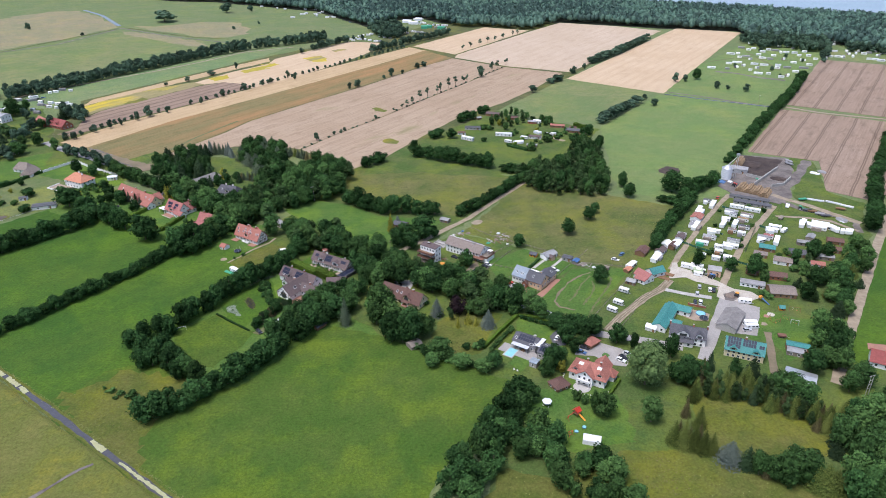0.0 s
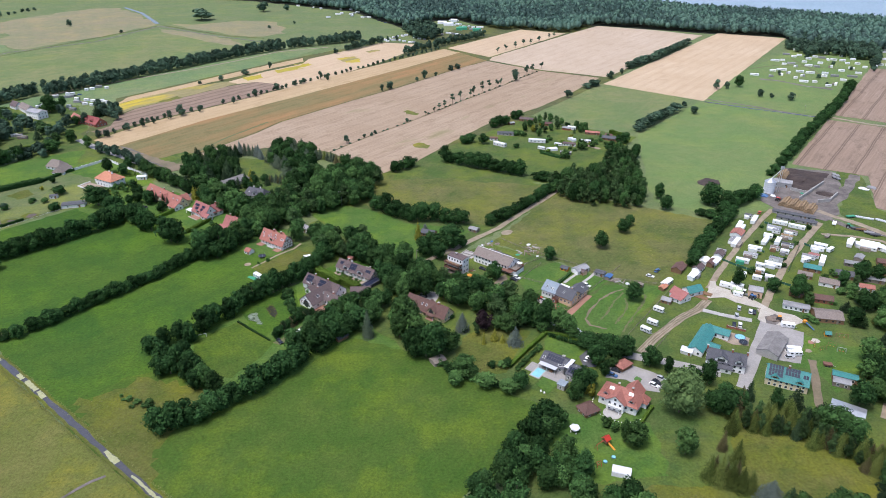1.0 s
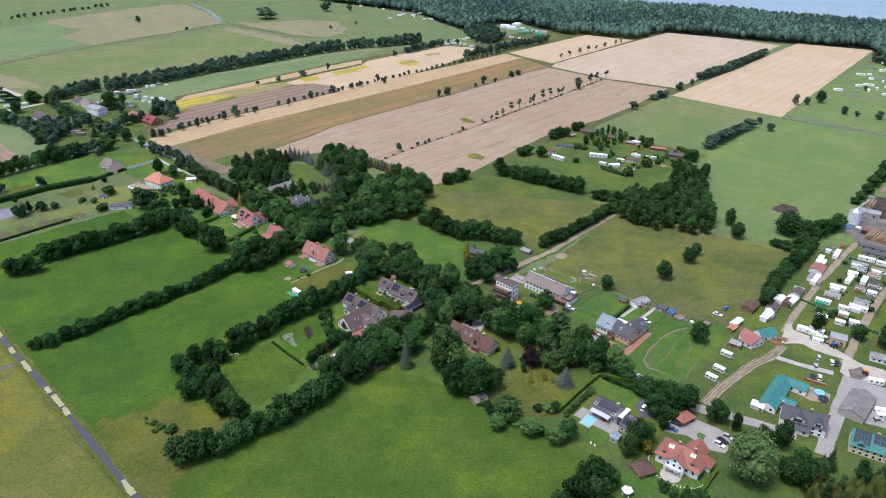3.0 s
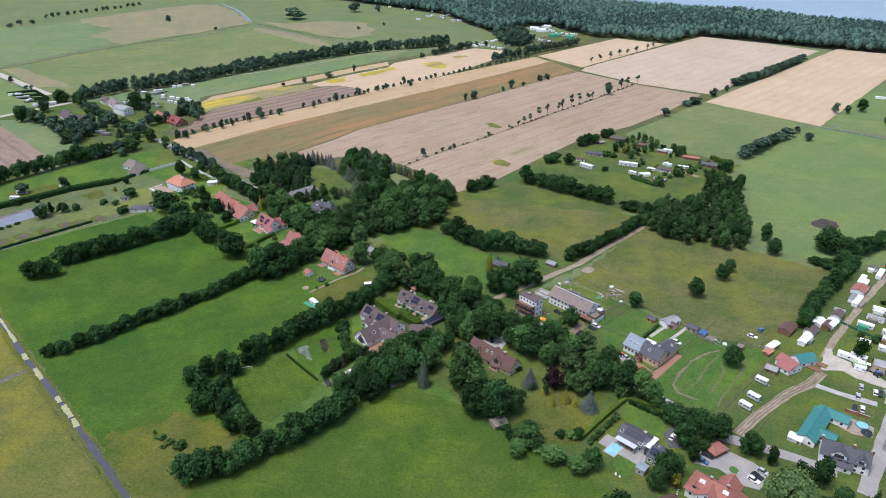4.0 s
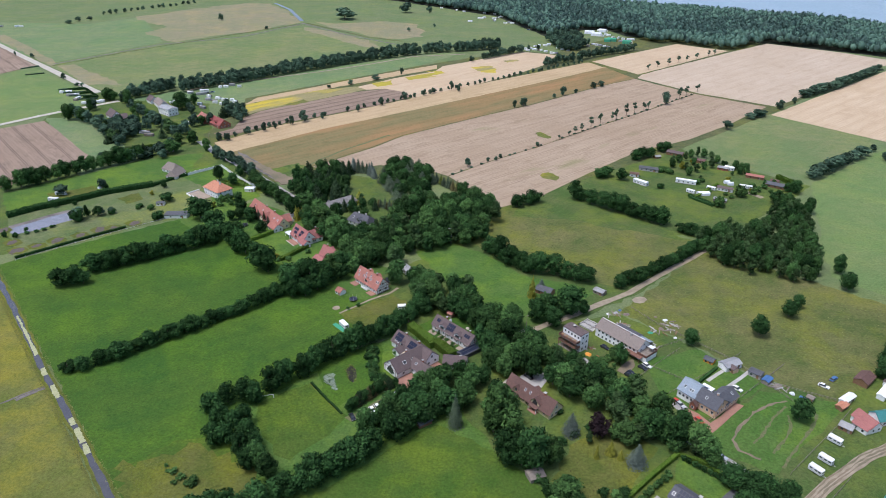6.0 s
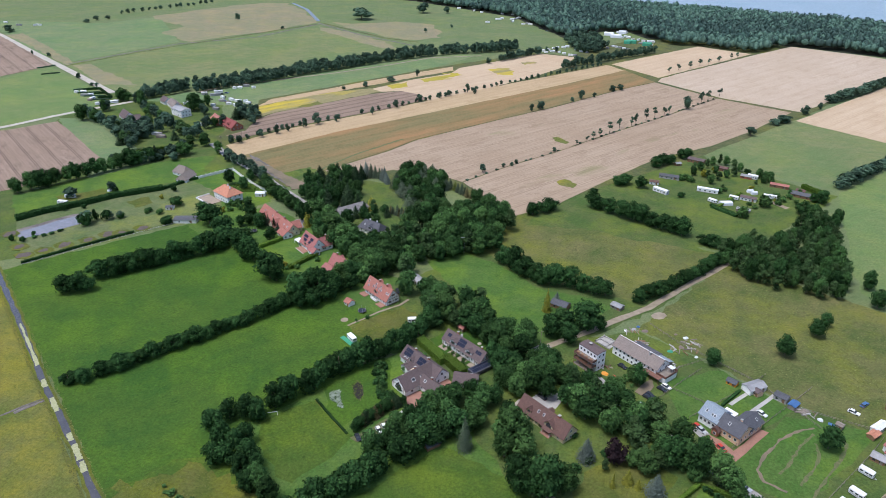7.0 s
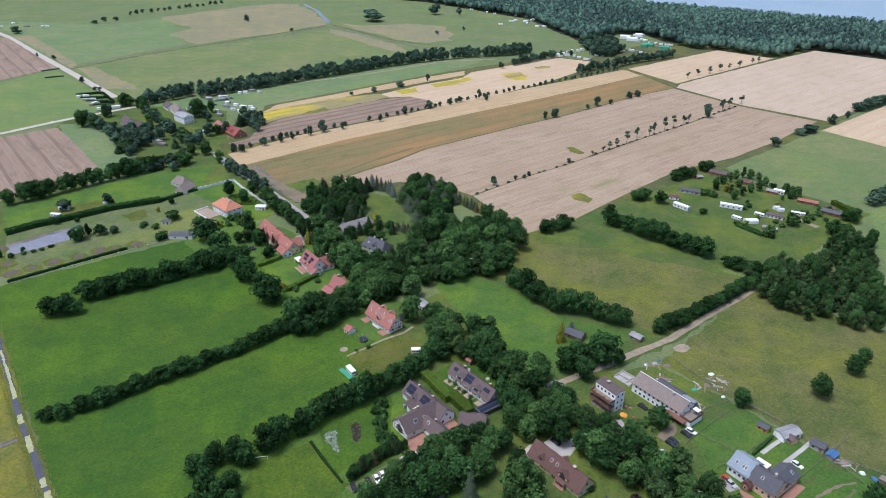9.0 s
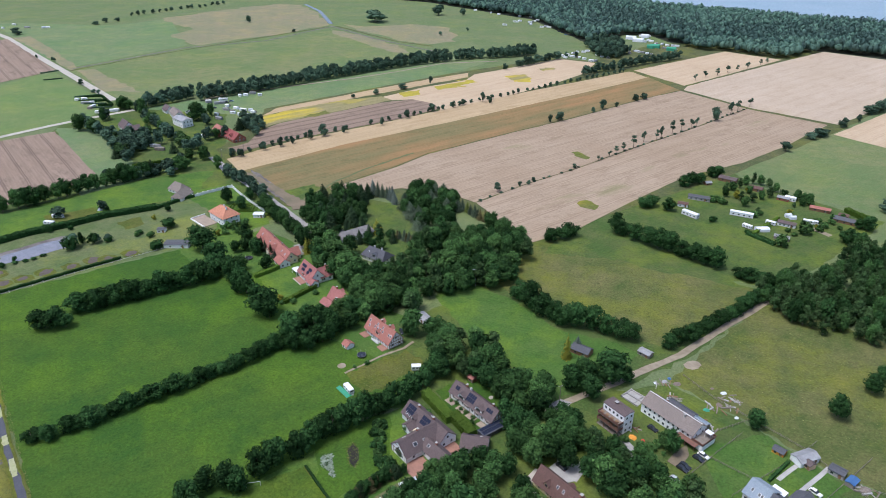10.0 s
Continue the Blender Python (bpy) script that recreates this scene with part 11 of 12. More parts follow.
grove([(-0.2, 312.9), (14.3, 311.9), (25.9, 302.4), (38.9, 294.1), (44.4, 281.5), (33.8, 277.4), (19.1, 286.0), (3.3, 293.5)], 7, 11, 4.8, "oak lime maple birch", "grove trees", 8, "village_wood")
grove([(-11.2, 249.4), (-4.8, 256.7), (3.6, 252.7), (6.1, 242.2), (-3.1, 237.5), (-8.4, 241.6)], 8, 8, 4.2, "lime oak", "grove trees", 9)
grove([(42.3, 279.1), (63.5, 271.4), (68.1, 252.9), (61.0, 253.9), (45.7, 270.4)], 9, 6, 3.2, "lime oak birch", "grove trees", 10)
grove([(-3.3, 165.8), (2.5, 178.6), (13.1, 192.8), (25.2, 211.9), (35.8, 226.1), (39.5, 218.7), (28.3, 198.7), (22.7, 183.9), (11.7, 165.6), (7.6, 156.2), (-5.1, 156.3)], 7, 11, 5, "maple oak hedge_tree", "grove trees", 11)
grove([(30.5, 198.5), (35.1, 201.6), (43.1, 184.9), (58.7, 181.9), (60.8, 166.2), (73.3, 163.6), (56.7, 156.7), (40.5, 168.9), (30.6, 182.3)], 6.5, 9, 4.4, "maple hedge_tree lime", "grove trees", 12)
grove([(111.3, 237.5), (115.4, 237.5), (100.7, 215.2), (95.9, 214.6), (101.3, 224.2)], 3.4, 8.8, 2.1, "thuja thuja dead_thuja spruce", "cypress belt", 13)
grove([(107.3, 225.2), (120.4, 226.5), (131.8, 220.5), (140.6, 214.7), (147.6, 208.4), (148.6, 199.6), (143.5, 193.8), (134.6, 202.7), (126.9, 206.4), (120.8, 211.5), (104.9, 216.2)], 3.4, 8.6, 2.2, "thuja spruce thuja dead_thuja thuja birch", "cypress belt", 23)
grove([(112.8, 231.6), (129.4, 231.3), (138.3, 224.8), (120.4, 226.5)], 6, 9.5, 3.4, "spruce oak thuja birch", "cypress belt", 33)
plant("maple", 138.3, 214.9, 12.6, 7.4)
plant("maple", 142.5, 211.0, 12.0, 5.6)
plant("maple", 135.2, 219.4, 11.6, 5.2)
plant("maple", 172.0, 224.2, 11.5, 5.5)
plant("maple", 165.1, 220.2, 10.5, 4.6)
plant("thuja", 84.7, 191.6, 11.4, 2.7)
plant("thuja", 87.7, 190.0, 13.4, 2.9)
plant("thuja", 91.1, 188.8, 11.3, 2.9)
plant("thuja", 94.1, 187.0, 10.5, 2.9)
plant("thuja", 97.1, 186.7, 9.3, 2.4)
plant("thuja", 97.2, 200.4, 10.8, 2.5)
plant("thuja", 145.4, 199.5, 10.5, 3.4)
plant("thuja", 147.7, 196.4, 10.0, 3.4)
plant("thuja", 153.1, 202.9, 10.3, 3.0)
plant("dead_thuja", 87.0, 193.5, 9.4, 2.1)
plant("dead_thuja", 89.8, 190.6, 8.9, 2.2)
plant("dead_thuja", 93.7, 191.0, 9.6, 2.1)
plant("dead_thuja", 111.6, 174.4, 8.1, 1.6)
plant("dead_thuja", 113.6, 174.8, 7.5, 1.4)
plant("dead_thuja", 93.9, 206.3, 9.4, 2.0)
plant("spruce", 106.7, 179.0, 10.1, 3.0)
plant("spruce", 144.5, 189.3, 7.0, 3.7)
plant("spruce", 141.2, 184.2, 4.6, 2.7)
plant("maple", 109.7, 175.8, 11.2, 3.8)
plant("maple", 117.0, 172.1, 13.6, 6.3)
plant("maple", 124.3, 173.0, 13.1, 6.4)
plant("maple", 113.4, 174.1, 10.0, 4.1)
plant("maple", 122.9, 178.2, 10.1, 4.6)
plant("thuja", 126.4, 169.4, 10.1, 3.5)
plant("thuja", 129.4, 169.1, 11.0, 4.5)
plant("thuja", 131.4, 167.5, 10.1, 3.7)
grove([(154.3, 204.6), (171.4, 211.8), (180.3, 208.2), (148.1, 155.8), (139.1, 155.9), (132.1, 163.0), (139.8, 181.1)], 7, 13, 5.6, "maple oak maple lime", "grove trees", 16, "village_wood")
grove([(156.1, 328.3), (169.3, 338.2), (161.9, 312.3), (151.3, 300.6)], 9, 9, 4.5, "oak", "grove trees", 17)
grove([(197.1, 337.1), (242.3, 350.4), (228.1, 316.7), (188.5, 267.7), (188.3, 282.9), (188.1, 299.4)], 8.5, 9.5, 4.6, "oak lime", "grove trees", 18)
grove([(174.5, 266.5), (185.0, 261.6), (169.1, 231.8), (155.0, 232.0)], 7, 11, 5, "oak lime", "grove trees", 19)
grove([(91.9, 234.6), (108.2, 240.4), (108.4, 230.4), (94.4, 219.4)], 7, 9, 4.6, "oak", "grove trees", 20)
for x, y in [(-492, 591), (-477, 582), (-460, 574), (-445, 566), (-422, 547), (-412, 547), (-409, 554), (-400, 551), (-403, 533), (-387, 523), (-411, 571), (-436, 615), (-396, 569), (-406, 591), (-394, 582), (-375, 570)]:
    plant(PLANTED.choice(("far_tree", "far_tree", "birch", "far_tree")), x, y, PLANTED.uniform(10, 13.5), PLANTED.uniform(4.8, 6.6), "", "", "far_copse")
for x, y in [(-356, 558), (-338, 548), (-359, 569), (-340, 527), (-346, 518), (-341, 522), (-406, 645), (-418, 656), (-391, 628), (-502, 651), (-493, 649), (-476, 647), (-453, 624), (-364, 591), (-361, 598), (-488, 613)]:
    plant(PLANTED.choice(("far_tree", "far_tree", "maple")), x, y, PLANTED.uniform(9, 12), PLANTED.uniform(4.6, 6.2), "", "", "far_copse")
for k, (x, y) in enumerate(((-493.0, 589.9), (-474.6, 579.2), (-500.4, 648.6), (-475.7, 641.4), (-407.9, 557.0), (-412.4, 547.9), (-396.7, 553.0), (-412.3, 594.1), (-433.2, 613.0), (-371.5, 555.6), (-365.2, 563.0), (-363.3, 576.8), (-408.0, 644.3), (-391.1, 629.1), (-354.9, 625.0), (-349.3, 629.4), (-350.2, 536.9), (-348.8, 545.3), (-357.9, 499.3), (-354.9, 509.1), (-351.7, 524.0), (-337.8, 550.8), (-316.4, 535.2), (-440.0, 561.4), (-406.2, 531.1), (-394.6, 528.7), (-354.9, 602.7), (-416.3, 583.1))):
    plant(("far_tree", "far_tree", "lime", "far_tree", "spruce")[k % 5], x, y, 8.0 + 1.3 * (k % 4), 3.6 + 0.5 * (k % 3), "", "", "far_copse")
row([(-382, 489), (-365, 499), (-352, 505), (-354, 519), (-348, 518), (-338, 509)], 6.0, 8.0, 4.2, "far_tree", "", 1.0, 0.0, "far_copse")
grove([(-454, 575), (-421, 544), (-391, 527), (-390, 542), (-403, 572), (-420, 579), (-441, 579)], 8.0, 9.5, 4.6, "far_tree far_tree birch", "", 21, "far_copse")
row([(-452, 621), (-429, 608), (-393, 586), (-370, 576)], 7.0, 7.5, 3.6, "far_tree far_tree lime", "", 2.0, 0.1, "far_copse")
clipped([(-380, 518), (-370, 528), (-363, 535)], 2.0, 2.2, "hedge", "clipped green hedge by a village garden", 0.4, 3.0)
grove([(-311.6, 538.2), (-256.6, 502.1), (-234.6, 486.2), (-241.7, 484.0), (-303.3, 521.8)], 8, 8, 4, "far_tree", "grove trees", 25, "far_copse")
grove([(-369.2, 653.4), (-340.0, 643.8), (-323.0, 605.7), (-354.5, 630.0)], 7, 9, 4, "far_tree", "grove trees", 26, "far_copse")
plant("oak", -178.4, 367.4, 17.1, 8.8)
plant("oak", -173.8, 365.3, 12.5, 5.4)
plant("oak", -200.1, 382.0, 15.0, 6.4)
plant("oak", -222.2, 400.0, 9.3, 8.1)
plant("oak", -230.7, 404.9, 14.1, 7.4)
plant("oak", -153.1, 349.8, 16.5, 7.3)
plant("oak", -144.8, 356.2, 17.2, 6.0)
plant("oak", -138.9, 362.3, 12.2, 5.4)
plant("oak", -146.1, 350.5, 8.2, 5.3)
plant("oak", -248.8, 418.5, 14.9, 9.6)
plant("oak", -272.4, 480.3, 11.6, 4.7)
plant("oak", 75.6, 369.6, 10.3, 5.2)
plant("oak", 91.9, 390.2, 9.0, 4.7)
plant("oak", 97.5, 400.0, 7.6, 3.6)
plant("oak", 82.3, 311.2, 9.8, 5.0)
plant("oak", 44.1, 353.4, 8.3, 4.2)
plant("oak", 125.7, 444.4, 11.4, 4.5)
plant("oak", 125.9, 425.8, 10.5, 5.1)
plant("oak", 156.8, 434.9, 15.2, 9.3)
plant("oak", 166.1, 431.7, 11.8, 5.3)
plant("oak", 126.8, 526.5, 11.7, 4.2)
plant("oak", 283.4, 759.1, 12.6, 5.5)
plant("willow", 83.4, 226.4, 20.0, 10.0)
plant("lime", 79.6, 203.2, 11.6, 5.1)
plant("lime", 62.5, 207.3, 10.3, 5.1)
plant("lime", 58.8, 208.6, 11.7, 2.3)
plant("blue_spruce", 21.0, 270.3, 9.4, 3.4)
plant("blue_spruce", -3.3, 280.4, 10.0, 3.3)
plant("blue_spruce", 102.0, 182.3, 9.5, 4.5)
plant("beech", 6.9, 282.4, 9.1, 5.1)
plant("golden", 11.7, 272.8, 6.4, 1.8)
plant("golden", 15.3, 271.2, 4.8, 1.1)
plant("golden", 6.8, 269.5, 6.8, 0.9)
plant("golden", -31.7, 376.2, 12.2, 2.1)
plant("yellow_shrub", 49.7, 234.5, 6.7, 1.9)
plant("far_tree", -343.0, 445.2, 8.3, 3.7)
plant("far_tree", -362.1, 428.1, 7.1, 5.4)
plant("far_tree", -322.1, 396.9, 9.2, 5.2)
plant("far_tree", -312.9, 406.3, 5.5, 3.4)
plant("far_tree", -307.7, 409.9, 4.6, 2.6)
plant("far_tree", -106.0, 554.4, 7.0, 2.9)
plant("far_tree", -98.4, 728.4, 7.7, 2.6)
plant("far_tree", -91.0, 736.4, 9.8, 4.9)
plant("far_tree", -64.9, 772.5, 5.6, 2.4)
plant("far_tree", -57.4, 787.6, 9.8, 4.0)
plant("far_tree", -45.2, 799.2, 5.2, 2.5)
plant("far_tree", -28.9, 827.3, 7.1, 3.9)
plant("far_tree", -21.4, 837.4, 6.5, 4.3)
plant("far_tree", 44.7, 778.9, 12.8, 4.9)
plant("far_tree", -93.2, 569.9, 3.5, 1.8)
plant("far_tree", -87.6, 574.0, 3.5, 1.8)
plant("far_tree", -85.5, 580.1, 3.6, 1.8)
plant("far_tree", -61.1, 617.1, 4.2, 2.2)
plant("far_tree", 95.3, 707.3, 8.4, 5.0)
plant("far_tree", 152.5, 792.6, 9.7, 5.1)
plant("far_tree", 169.1, 815.1, 7.2, 2.6)
plant("far_tree", 206.9, 653.0, 7.4, 4.3)
plant("far_tree", 203.3, 675.5, 5.9, 3.3)
plant("far_tree", -282.5, 618.7, 9.6, 3.0)
plant("far_tree", -276.3, 630.5, 10.6, 4.6)
plant("far_tree", -305.6, 582.1, 7.6, 2.9)
plant("far_tree", -297.3, 594.1, 8.3, 2.9)
plant("far_tree", -291.8, 603.8, 7.9, 2.6)
plant("far_tree", -314.5, 562.8, 7.9, 3.6)
plant("far_tree", -320.8, 561.0, 7.5, 3.1)
plant("far_tree", -263.4, 643.4, 6.7, 2.7)
plant("far_tree", -240.3, 674.4, 7.5, 2.5)
plant("far_tree", -226.5, 701.4, 8.2, 3.2)
plant("far_tree", -211.8, 730.1, 7.8, 3.9)
plant("far_tree", -196.0, 749.3, 6.9, 2.4)
plant("far_tree", -190.3, 760.2, 6.4, 2.2)
plant("far_tree", -174.0, 777.1, 10.7, 2.8)
plant("far_tree", -166.3, 776.3, 7.6, 2.8)
plant("far_tree", -304.6, 754.4, 4.0, 2.9)
plant("far_tree", -286.8, 772.5, 6.5, 3.9)
plant("far_tree", -268.4, 802.7, 6.0, 5.3)
plant("far_tree", -248.1, 834.8, 8.2, 2.7)
plant("pine", -45.7, 639.4, 4.4, 1.5)
plant("pine", -34.1, 659.6, 6.9, 2.3)
plant("pine", -29.2, 667.6, 7.5, 2.1)
plant("pine", -21.8, 678.7, 11.2, 2.7)
plant("pine", -14.5, 696.9, 9.9, 2.5)
plant("pine", -0.9, 709.6, 12.1, 2.2)
plant("pine", 7.7, 725.7, 12.3, 2.6)
plant("pine", 15.1, 737.7, 11.4, 2.6)
plant("pine", 23.8, 750.1, 9.3, 2.4)
plant("pine", 28.2, 755.3, 9.3, 2.1)
plant("pine", 59.3, 804.3, 13.2, 3.2)
plant("pine", 66.4, 820.1, 11.1, 2.6)
plant("pine", 78.8, 840.9, 9.5, 2.7)
plant("pine", 29.2, 937.4, 7.9, 2.6)
plant("pine", 40.4, 957.2, 8.0, 3.0)
plant("pine", 53.8, 970.7, 8.8, 3.1)
plant("pine", 65.8, 991.2, 8.9, 3.1)
plant("pine", 76.8, 1000.6, 7.5, 2.4)
plant("pine", 90.0, 1019.2, 8.3, 3.2)
plant("pine", 106.4, 1045.7, 7.1, 2.5)
plant("pine", 114.5, 1055.6, 7.1, 2.5)
plant("pine", -4.5, 706.6, 8.9, 1.9)
plant("pine", -38.4, 651.3, 5.4, 1.8)
plant("far_tree", -468.0, 1204.6, 18.4, 20.5)
plant("far_tree", -327.6, 1117.7, 6.1, 3.5)
plant("far_tree", -299.6, 1166.9, 6.3, 2.7)
plant("far_tree", -391.0, 1306.3, 19.4, 13.5)
plant("far_tree", -349.2, 1314.2, 11.8, 6.2)
plant("far_tree", -547.5, 1077.0, 4.6, 3.7)
plant("far_tree", -661.8, 1135.4, 11.1, 5.0)
plant("far_tree", 290.7, 716.8, 8.5, 3.6)
plant("far_tree", 300.9, 713.6, 5.6, 3.0)
plant("far_tree", 317.0, 704.6, 8.9, 4.6)
plant("far_tree", 256.9, 748.5, 10.1, 4.0)
plant("far_tree", 268.0, 750.2, 7.7, 3.4)
grove([(-160.5, 359.7), (-151.2, 370.5), (-134.8, 387.3), (-119.5, 386.6), (-126.8, 375.6), (-134.7, 360.8), (-143.2, 343.8), (-151.6, 341.1)], 6.5, 10, 4.6, "oak lime", "garden trees", 41)
plant("oak", -225.9, 397.6, 11.4, 6.5)
plant("oak", -210.7, 390.8, 13.8, 6.3)
plant("oak", -196.3, 381.4, 12.6, 5.4)
plant("oak", -302.0, 457.4, 4.7, 2.4)
plant("oak", -228.2, 433.3, 12.0, 5.2)
plant("oak", -215.4, 421.6, 10.1, 4.3)
plant("oak", -183.1, 432.2, 8.3, 4.6)
plant("oak", -193.0, 437.3, 13.6, 5.7)
plant("oak", -258.0, 474.8, 9.6, 4.2)
plant("oak", -261.6, 490.9, 8.8, 3.6)
plant("spruce", -214.6, 427.1, 9.1, 1.5)
plant("spruce", -205.3, 421.3, 8.6, 1.7)
plant("oak", 46.2, 237.1, 12.8, 5.4)
plant("oak", 55.3, 256.1, 11.5, 5.2)
plant("oak", 63.5, 266.0, 8.6, 4.8)
plant("oak", 78.4, 255.8, 11.0, 4.8)
plant("oak", 70.1, 265.7, 8.7, 4.6)
plant("oak", 85.0, 251.6, 8.4, 2.6)
plant("oak", 93.3, 244.3, 8.9, 4.4)
plant("oak", 99.3, 243.8, 13.4, 3.9)
plant("oak", 101.1, 225.7, 12.0, 5.5)
clipped([(-201.8, 397.5), (-196.9, 405.7), (-191.7, 418.3)], 2.0, 2.2, "hedge", "clipped green garden hedge", 0.35, 4.0)
clipped([(-173.5, 379.1), (-168.1, 393.2), (-165.7, 398.2)], 2.0, 2.0, "hedge", "clipped green garden hedge", 0.35, 4.0)
plant("oak", -20.6, 358.9, 11.6, 7.1)
plant("oak", -11.8, 365.5, 15.3, 8.2)
plant("oak", -5.1, 366.8, 7.6, 3.5)
plant("oak", 13.7, 329.8, 10.9, 3.9)
plant("oak", -12.6, 317.6, 9.4, 4.4)
plant("oak", -5.2, 315.1, 8.8, 4.6)
plant("oak", -13.4, 308.2, 10.2, 5.3)
plant("oak", -5.8, 302.0, 11.7, 6.3)
plant("blue_spruce", -28.1, 384.8, 6.9, 2.4)
plant("shrub", 2.7, 329.3, 2.4, 2.0)
plant("shrub", 6.8, 329.0, 2.4, 2.3)
plant("shrub", 8.7, 331.7, 2.8, 1.8)
plant("shrub", -3.6, 330.7, 2.2, 1.8)
plant("shrub", 1.0, 324.5, 2.0, 2.0)
plant("shrub", -227.9, 432.9, 2.8, 2.4)
plant("shrub", -162.7, 392.1, 2.5, 2.1)
plant("shrub", 10.9, 327.5, 2.0, 1.1)
plant("shrub", -118.2, 341.1, 1.8, 1.0)
plant("shrub", -114.1, 345.2, 2.4, 1.3)
plant("shrub", -147.3, 353.2, 2.8, 1.9)
row([(120.7, 347.4), (136.5, 376.9), (154.1, 401.8), (167.3, 419.8)], 6, 7.5, 4.4, "hedge_tree", "hedgerow trees", 0.8, 0.0)
plant("shrub", 150.6, 341.0, 2.5, 1.7)
plant("shrub", 145.9, 345.0, 2.3, 1.4)
plant("shrub", 163.4, 353.2, 2.3, 1.4)
plant("shrub", 189.5, 377.4, 2.7, 1.7)
plant("shrub", 171.4, 349.0, 2.9, 1.8)
plant("shrub", 194.3, 340.5, 4.0, 2.5)
plant("shrub", 188.4, 337.5, 2.8, 1.8)
plant("shrub", 207.8, 341.4, 3.4, 2.2)
plant("shrub", 189.2, 321.2, 3.8, 2.7)
plant("shrub", 192.2, 317.1, 3.2, 2.4)
plant("shrub", 180.4, 311.1, 2.6, 2.0)
plant("shrub", 171.8, 322.6, 3.2, 2.4)
plant("shrub", 168.7, 311.7, 2.4, 1.6)
plant("shrub", 162.9, 296.5, 2.9, 2.8)
plant("shrub", 164.7, 293.2, 2.4, 2.2)
plant("shrub", 145.0, 324.9, 2.2, 1.3)
plant("shrub", 135.1, 320.0, 2.2, 1.3)
plant("oak", 138.8, 326.8, 10.6, 3.9)
plant("oak", 165.1, 317.0, 12.3, 4.9)
plant("oak", 208.7, 340.1, 9.5, 5.4)
plant("oak", 214.2, 336.3, 9.4, 5.0)
plant("oak", 181.9, 292.0, 10.0, 4.8)
plant("oak", 193.3, 329.2, 9.7, 3.5)
plant("oak", -23.6, 258.6, 15.8, 6.5)
plant("oak", -15.3, 258.6, 18.3, 7.2)
plant("oak", 26.8, 285.5, 14.1, 5.7)
plant("oak", 34.2, 283.2, 13.8, 5.6)
plant("oak", 13.1, 299.5, 12.2, 5.6)
plant("oak", 53.1, 269.3, 7.4, 6.4)
plant("oak", 61.2, 267.7, 7.7, 6.4)
plant("oak", 66.0, 261.0, 9.2, 6.3)
plant("lime", -29.9, 277.1, 19.6, 7.6)
plant("lime", -9.2, 263.9, 11.2, 5.3)
plant("lime", 17.5, 280.1, 9.7, 4.6)
plant("lime", 41.8, 283.0, 12.5, 5.4)
plant("lime", 46.0, 279.3, 10.7, 4.7)
plant("lime", 22.3, 297.2, 9.5, 4.9)
plant("lime", -1.7, 246.5, 9.6, 6.5)
plant("lime", 7.4, 239.0, 7.1, 5.0)
plant("lime", 17.1, 236.0, 6.6, 4.9)
for x, y in [(-2.8, 561.5), (-6.7, 558.3), (8.0, 556.9), (17.5, 603.3), (22.4, 609.3), (28.1, 613.3), (37.0, 630.1), (41.5, 633.8), (110.5, 540.0)]:
    plant(PLANTED.choice(("oak", "hedge_tree")), x, y, PLANTED.uniform(7.5, 9.5), PLANTED.uniform(4.6, 5.6))
for k, (x, y) in enumerate([(44.6, 598.4), (49.7, 606.4), (54.9, 612.4), (59.5, 620.5), (64.7, 624.3), (69.5, 623.5), (74.8, 620.6), (78.2, 611.9), (73.2, 600.6), (67.4, 594.7), (61.6, 587.6), (55.8, 579.1), (54.3, 588.7), (60.5, 603.2)]):
    plant(("birch", "maple", "birch", "lime")[k % 4], x, y, PLANTED.uniform(6.5, 9.0), PLANTED.uniform(2.6, 3.4), "", "allotment trees")
for k, (x, y) in enumerate([(90.9, 607.2), (92.9, 595.5), (97.0, 602.9), (97.9, 594.3), (83.8, 609.3), (87.7, 550.6), (72.1, 526.8), (34.9, 547.8), (63.3, 569.2), (39.0, 583.4), (41.7, 582.2), (86.8, 587.8), (98.0, 564.9), (107.7, 573.2)]):
    plant(("shrub", "dark_shrub", "birch")[k % 3], x, y, PLANTED.uniform(3.0, 4.6), PLANTED.uniform(1.8, 2.8), "", "allotment shrubs")
grove([(417.5, 975.4), (461.5, 1028.5), (497.2, 998.3), (538.5, 969.3), (505.9, 905.3), (473.6, 899.2), (466.2, 930.9), (426.0, 924.8)], 8, 12, 5, "far_tree", "grove trees", 61, "far_copse")
grove([(501.5, 907.5), (520.5, 930.1), (461.8, 831.5), (453.8, 831.8)], 7, 9, 4.5, "far_tree", "grove trees", 62, "far_copse")
grove([(563.3, 971.5), (629.2, 951.0), (578.8, 868.0), (549.5, 891.3), (525.2, 899.9)], 9, 11, 5, "far_tree", "grove trees", 63, "far_copse")
plant("maple", 90.4, 600.3, 8.0, 3.2)
plant("maple", 94.0, 598.8, 6.8, 2.7)
plant("maple", 97.0, 595.5, 8.3, 3.1)
plant("maple", 92.4, 591.6, 5.9, 2.7)
plant("maple", 44.5, 593.2, 7.7, 3.1)
plant("shrub", 88.0, 546.8, 7.4, 4.9)
plant("shrub", 72.4, 523.5, 7.2, 4.3)
plant("shrub", 40.6, 579.8, 4.4, 2.2)
plant("shrub", 43.3, 578.4, 3.5, 2.1)
plant("shrub", 64.3, 567.2, 3.5, 1.7)
plant("shrub", 97.1, 552.0, 3.9, 2.9)
plant("shrub", 100.7, 558.6, 4.0, 2.5)
plant("shrub", 105.9, 566.2, 3.2, 2.6)
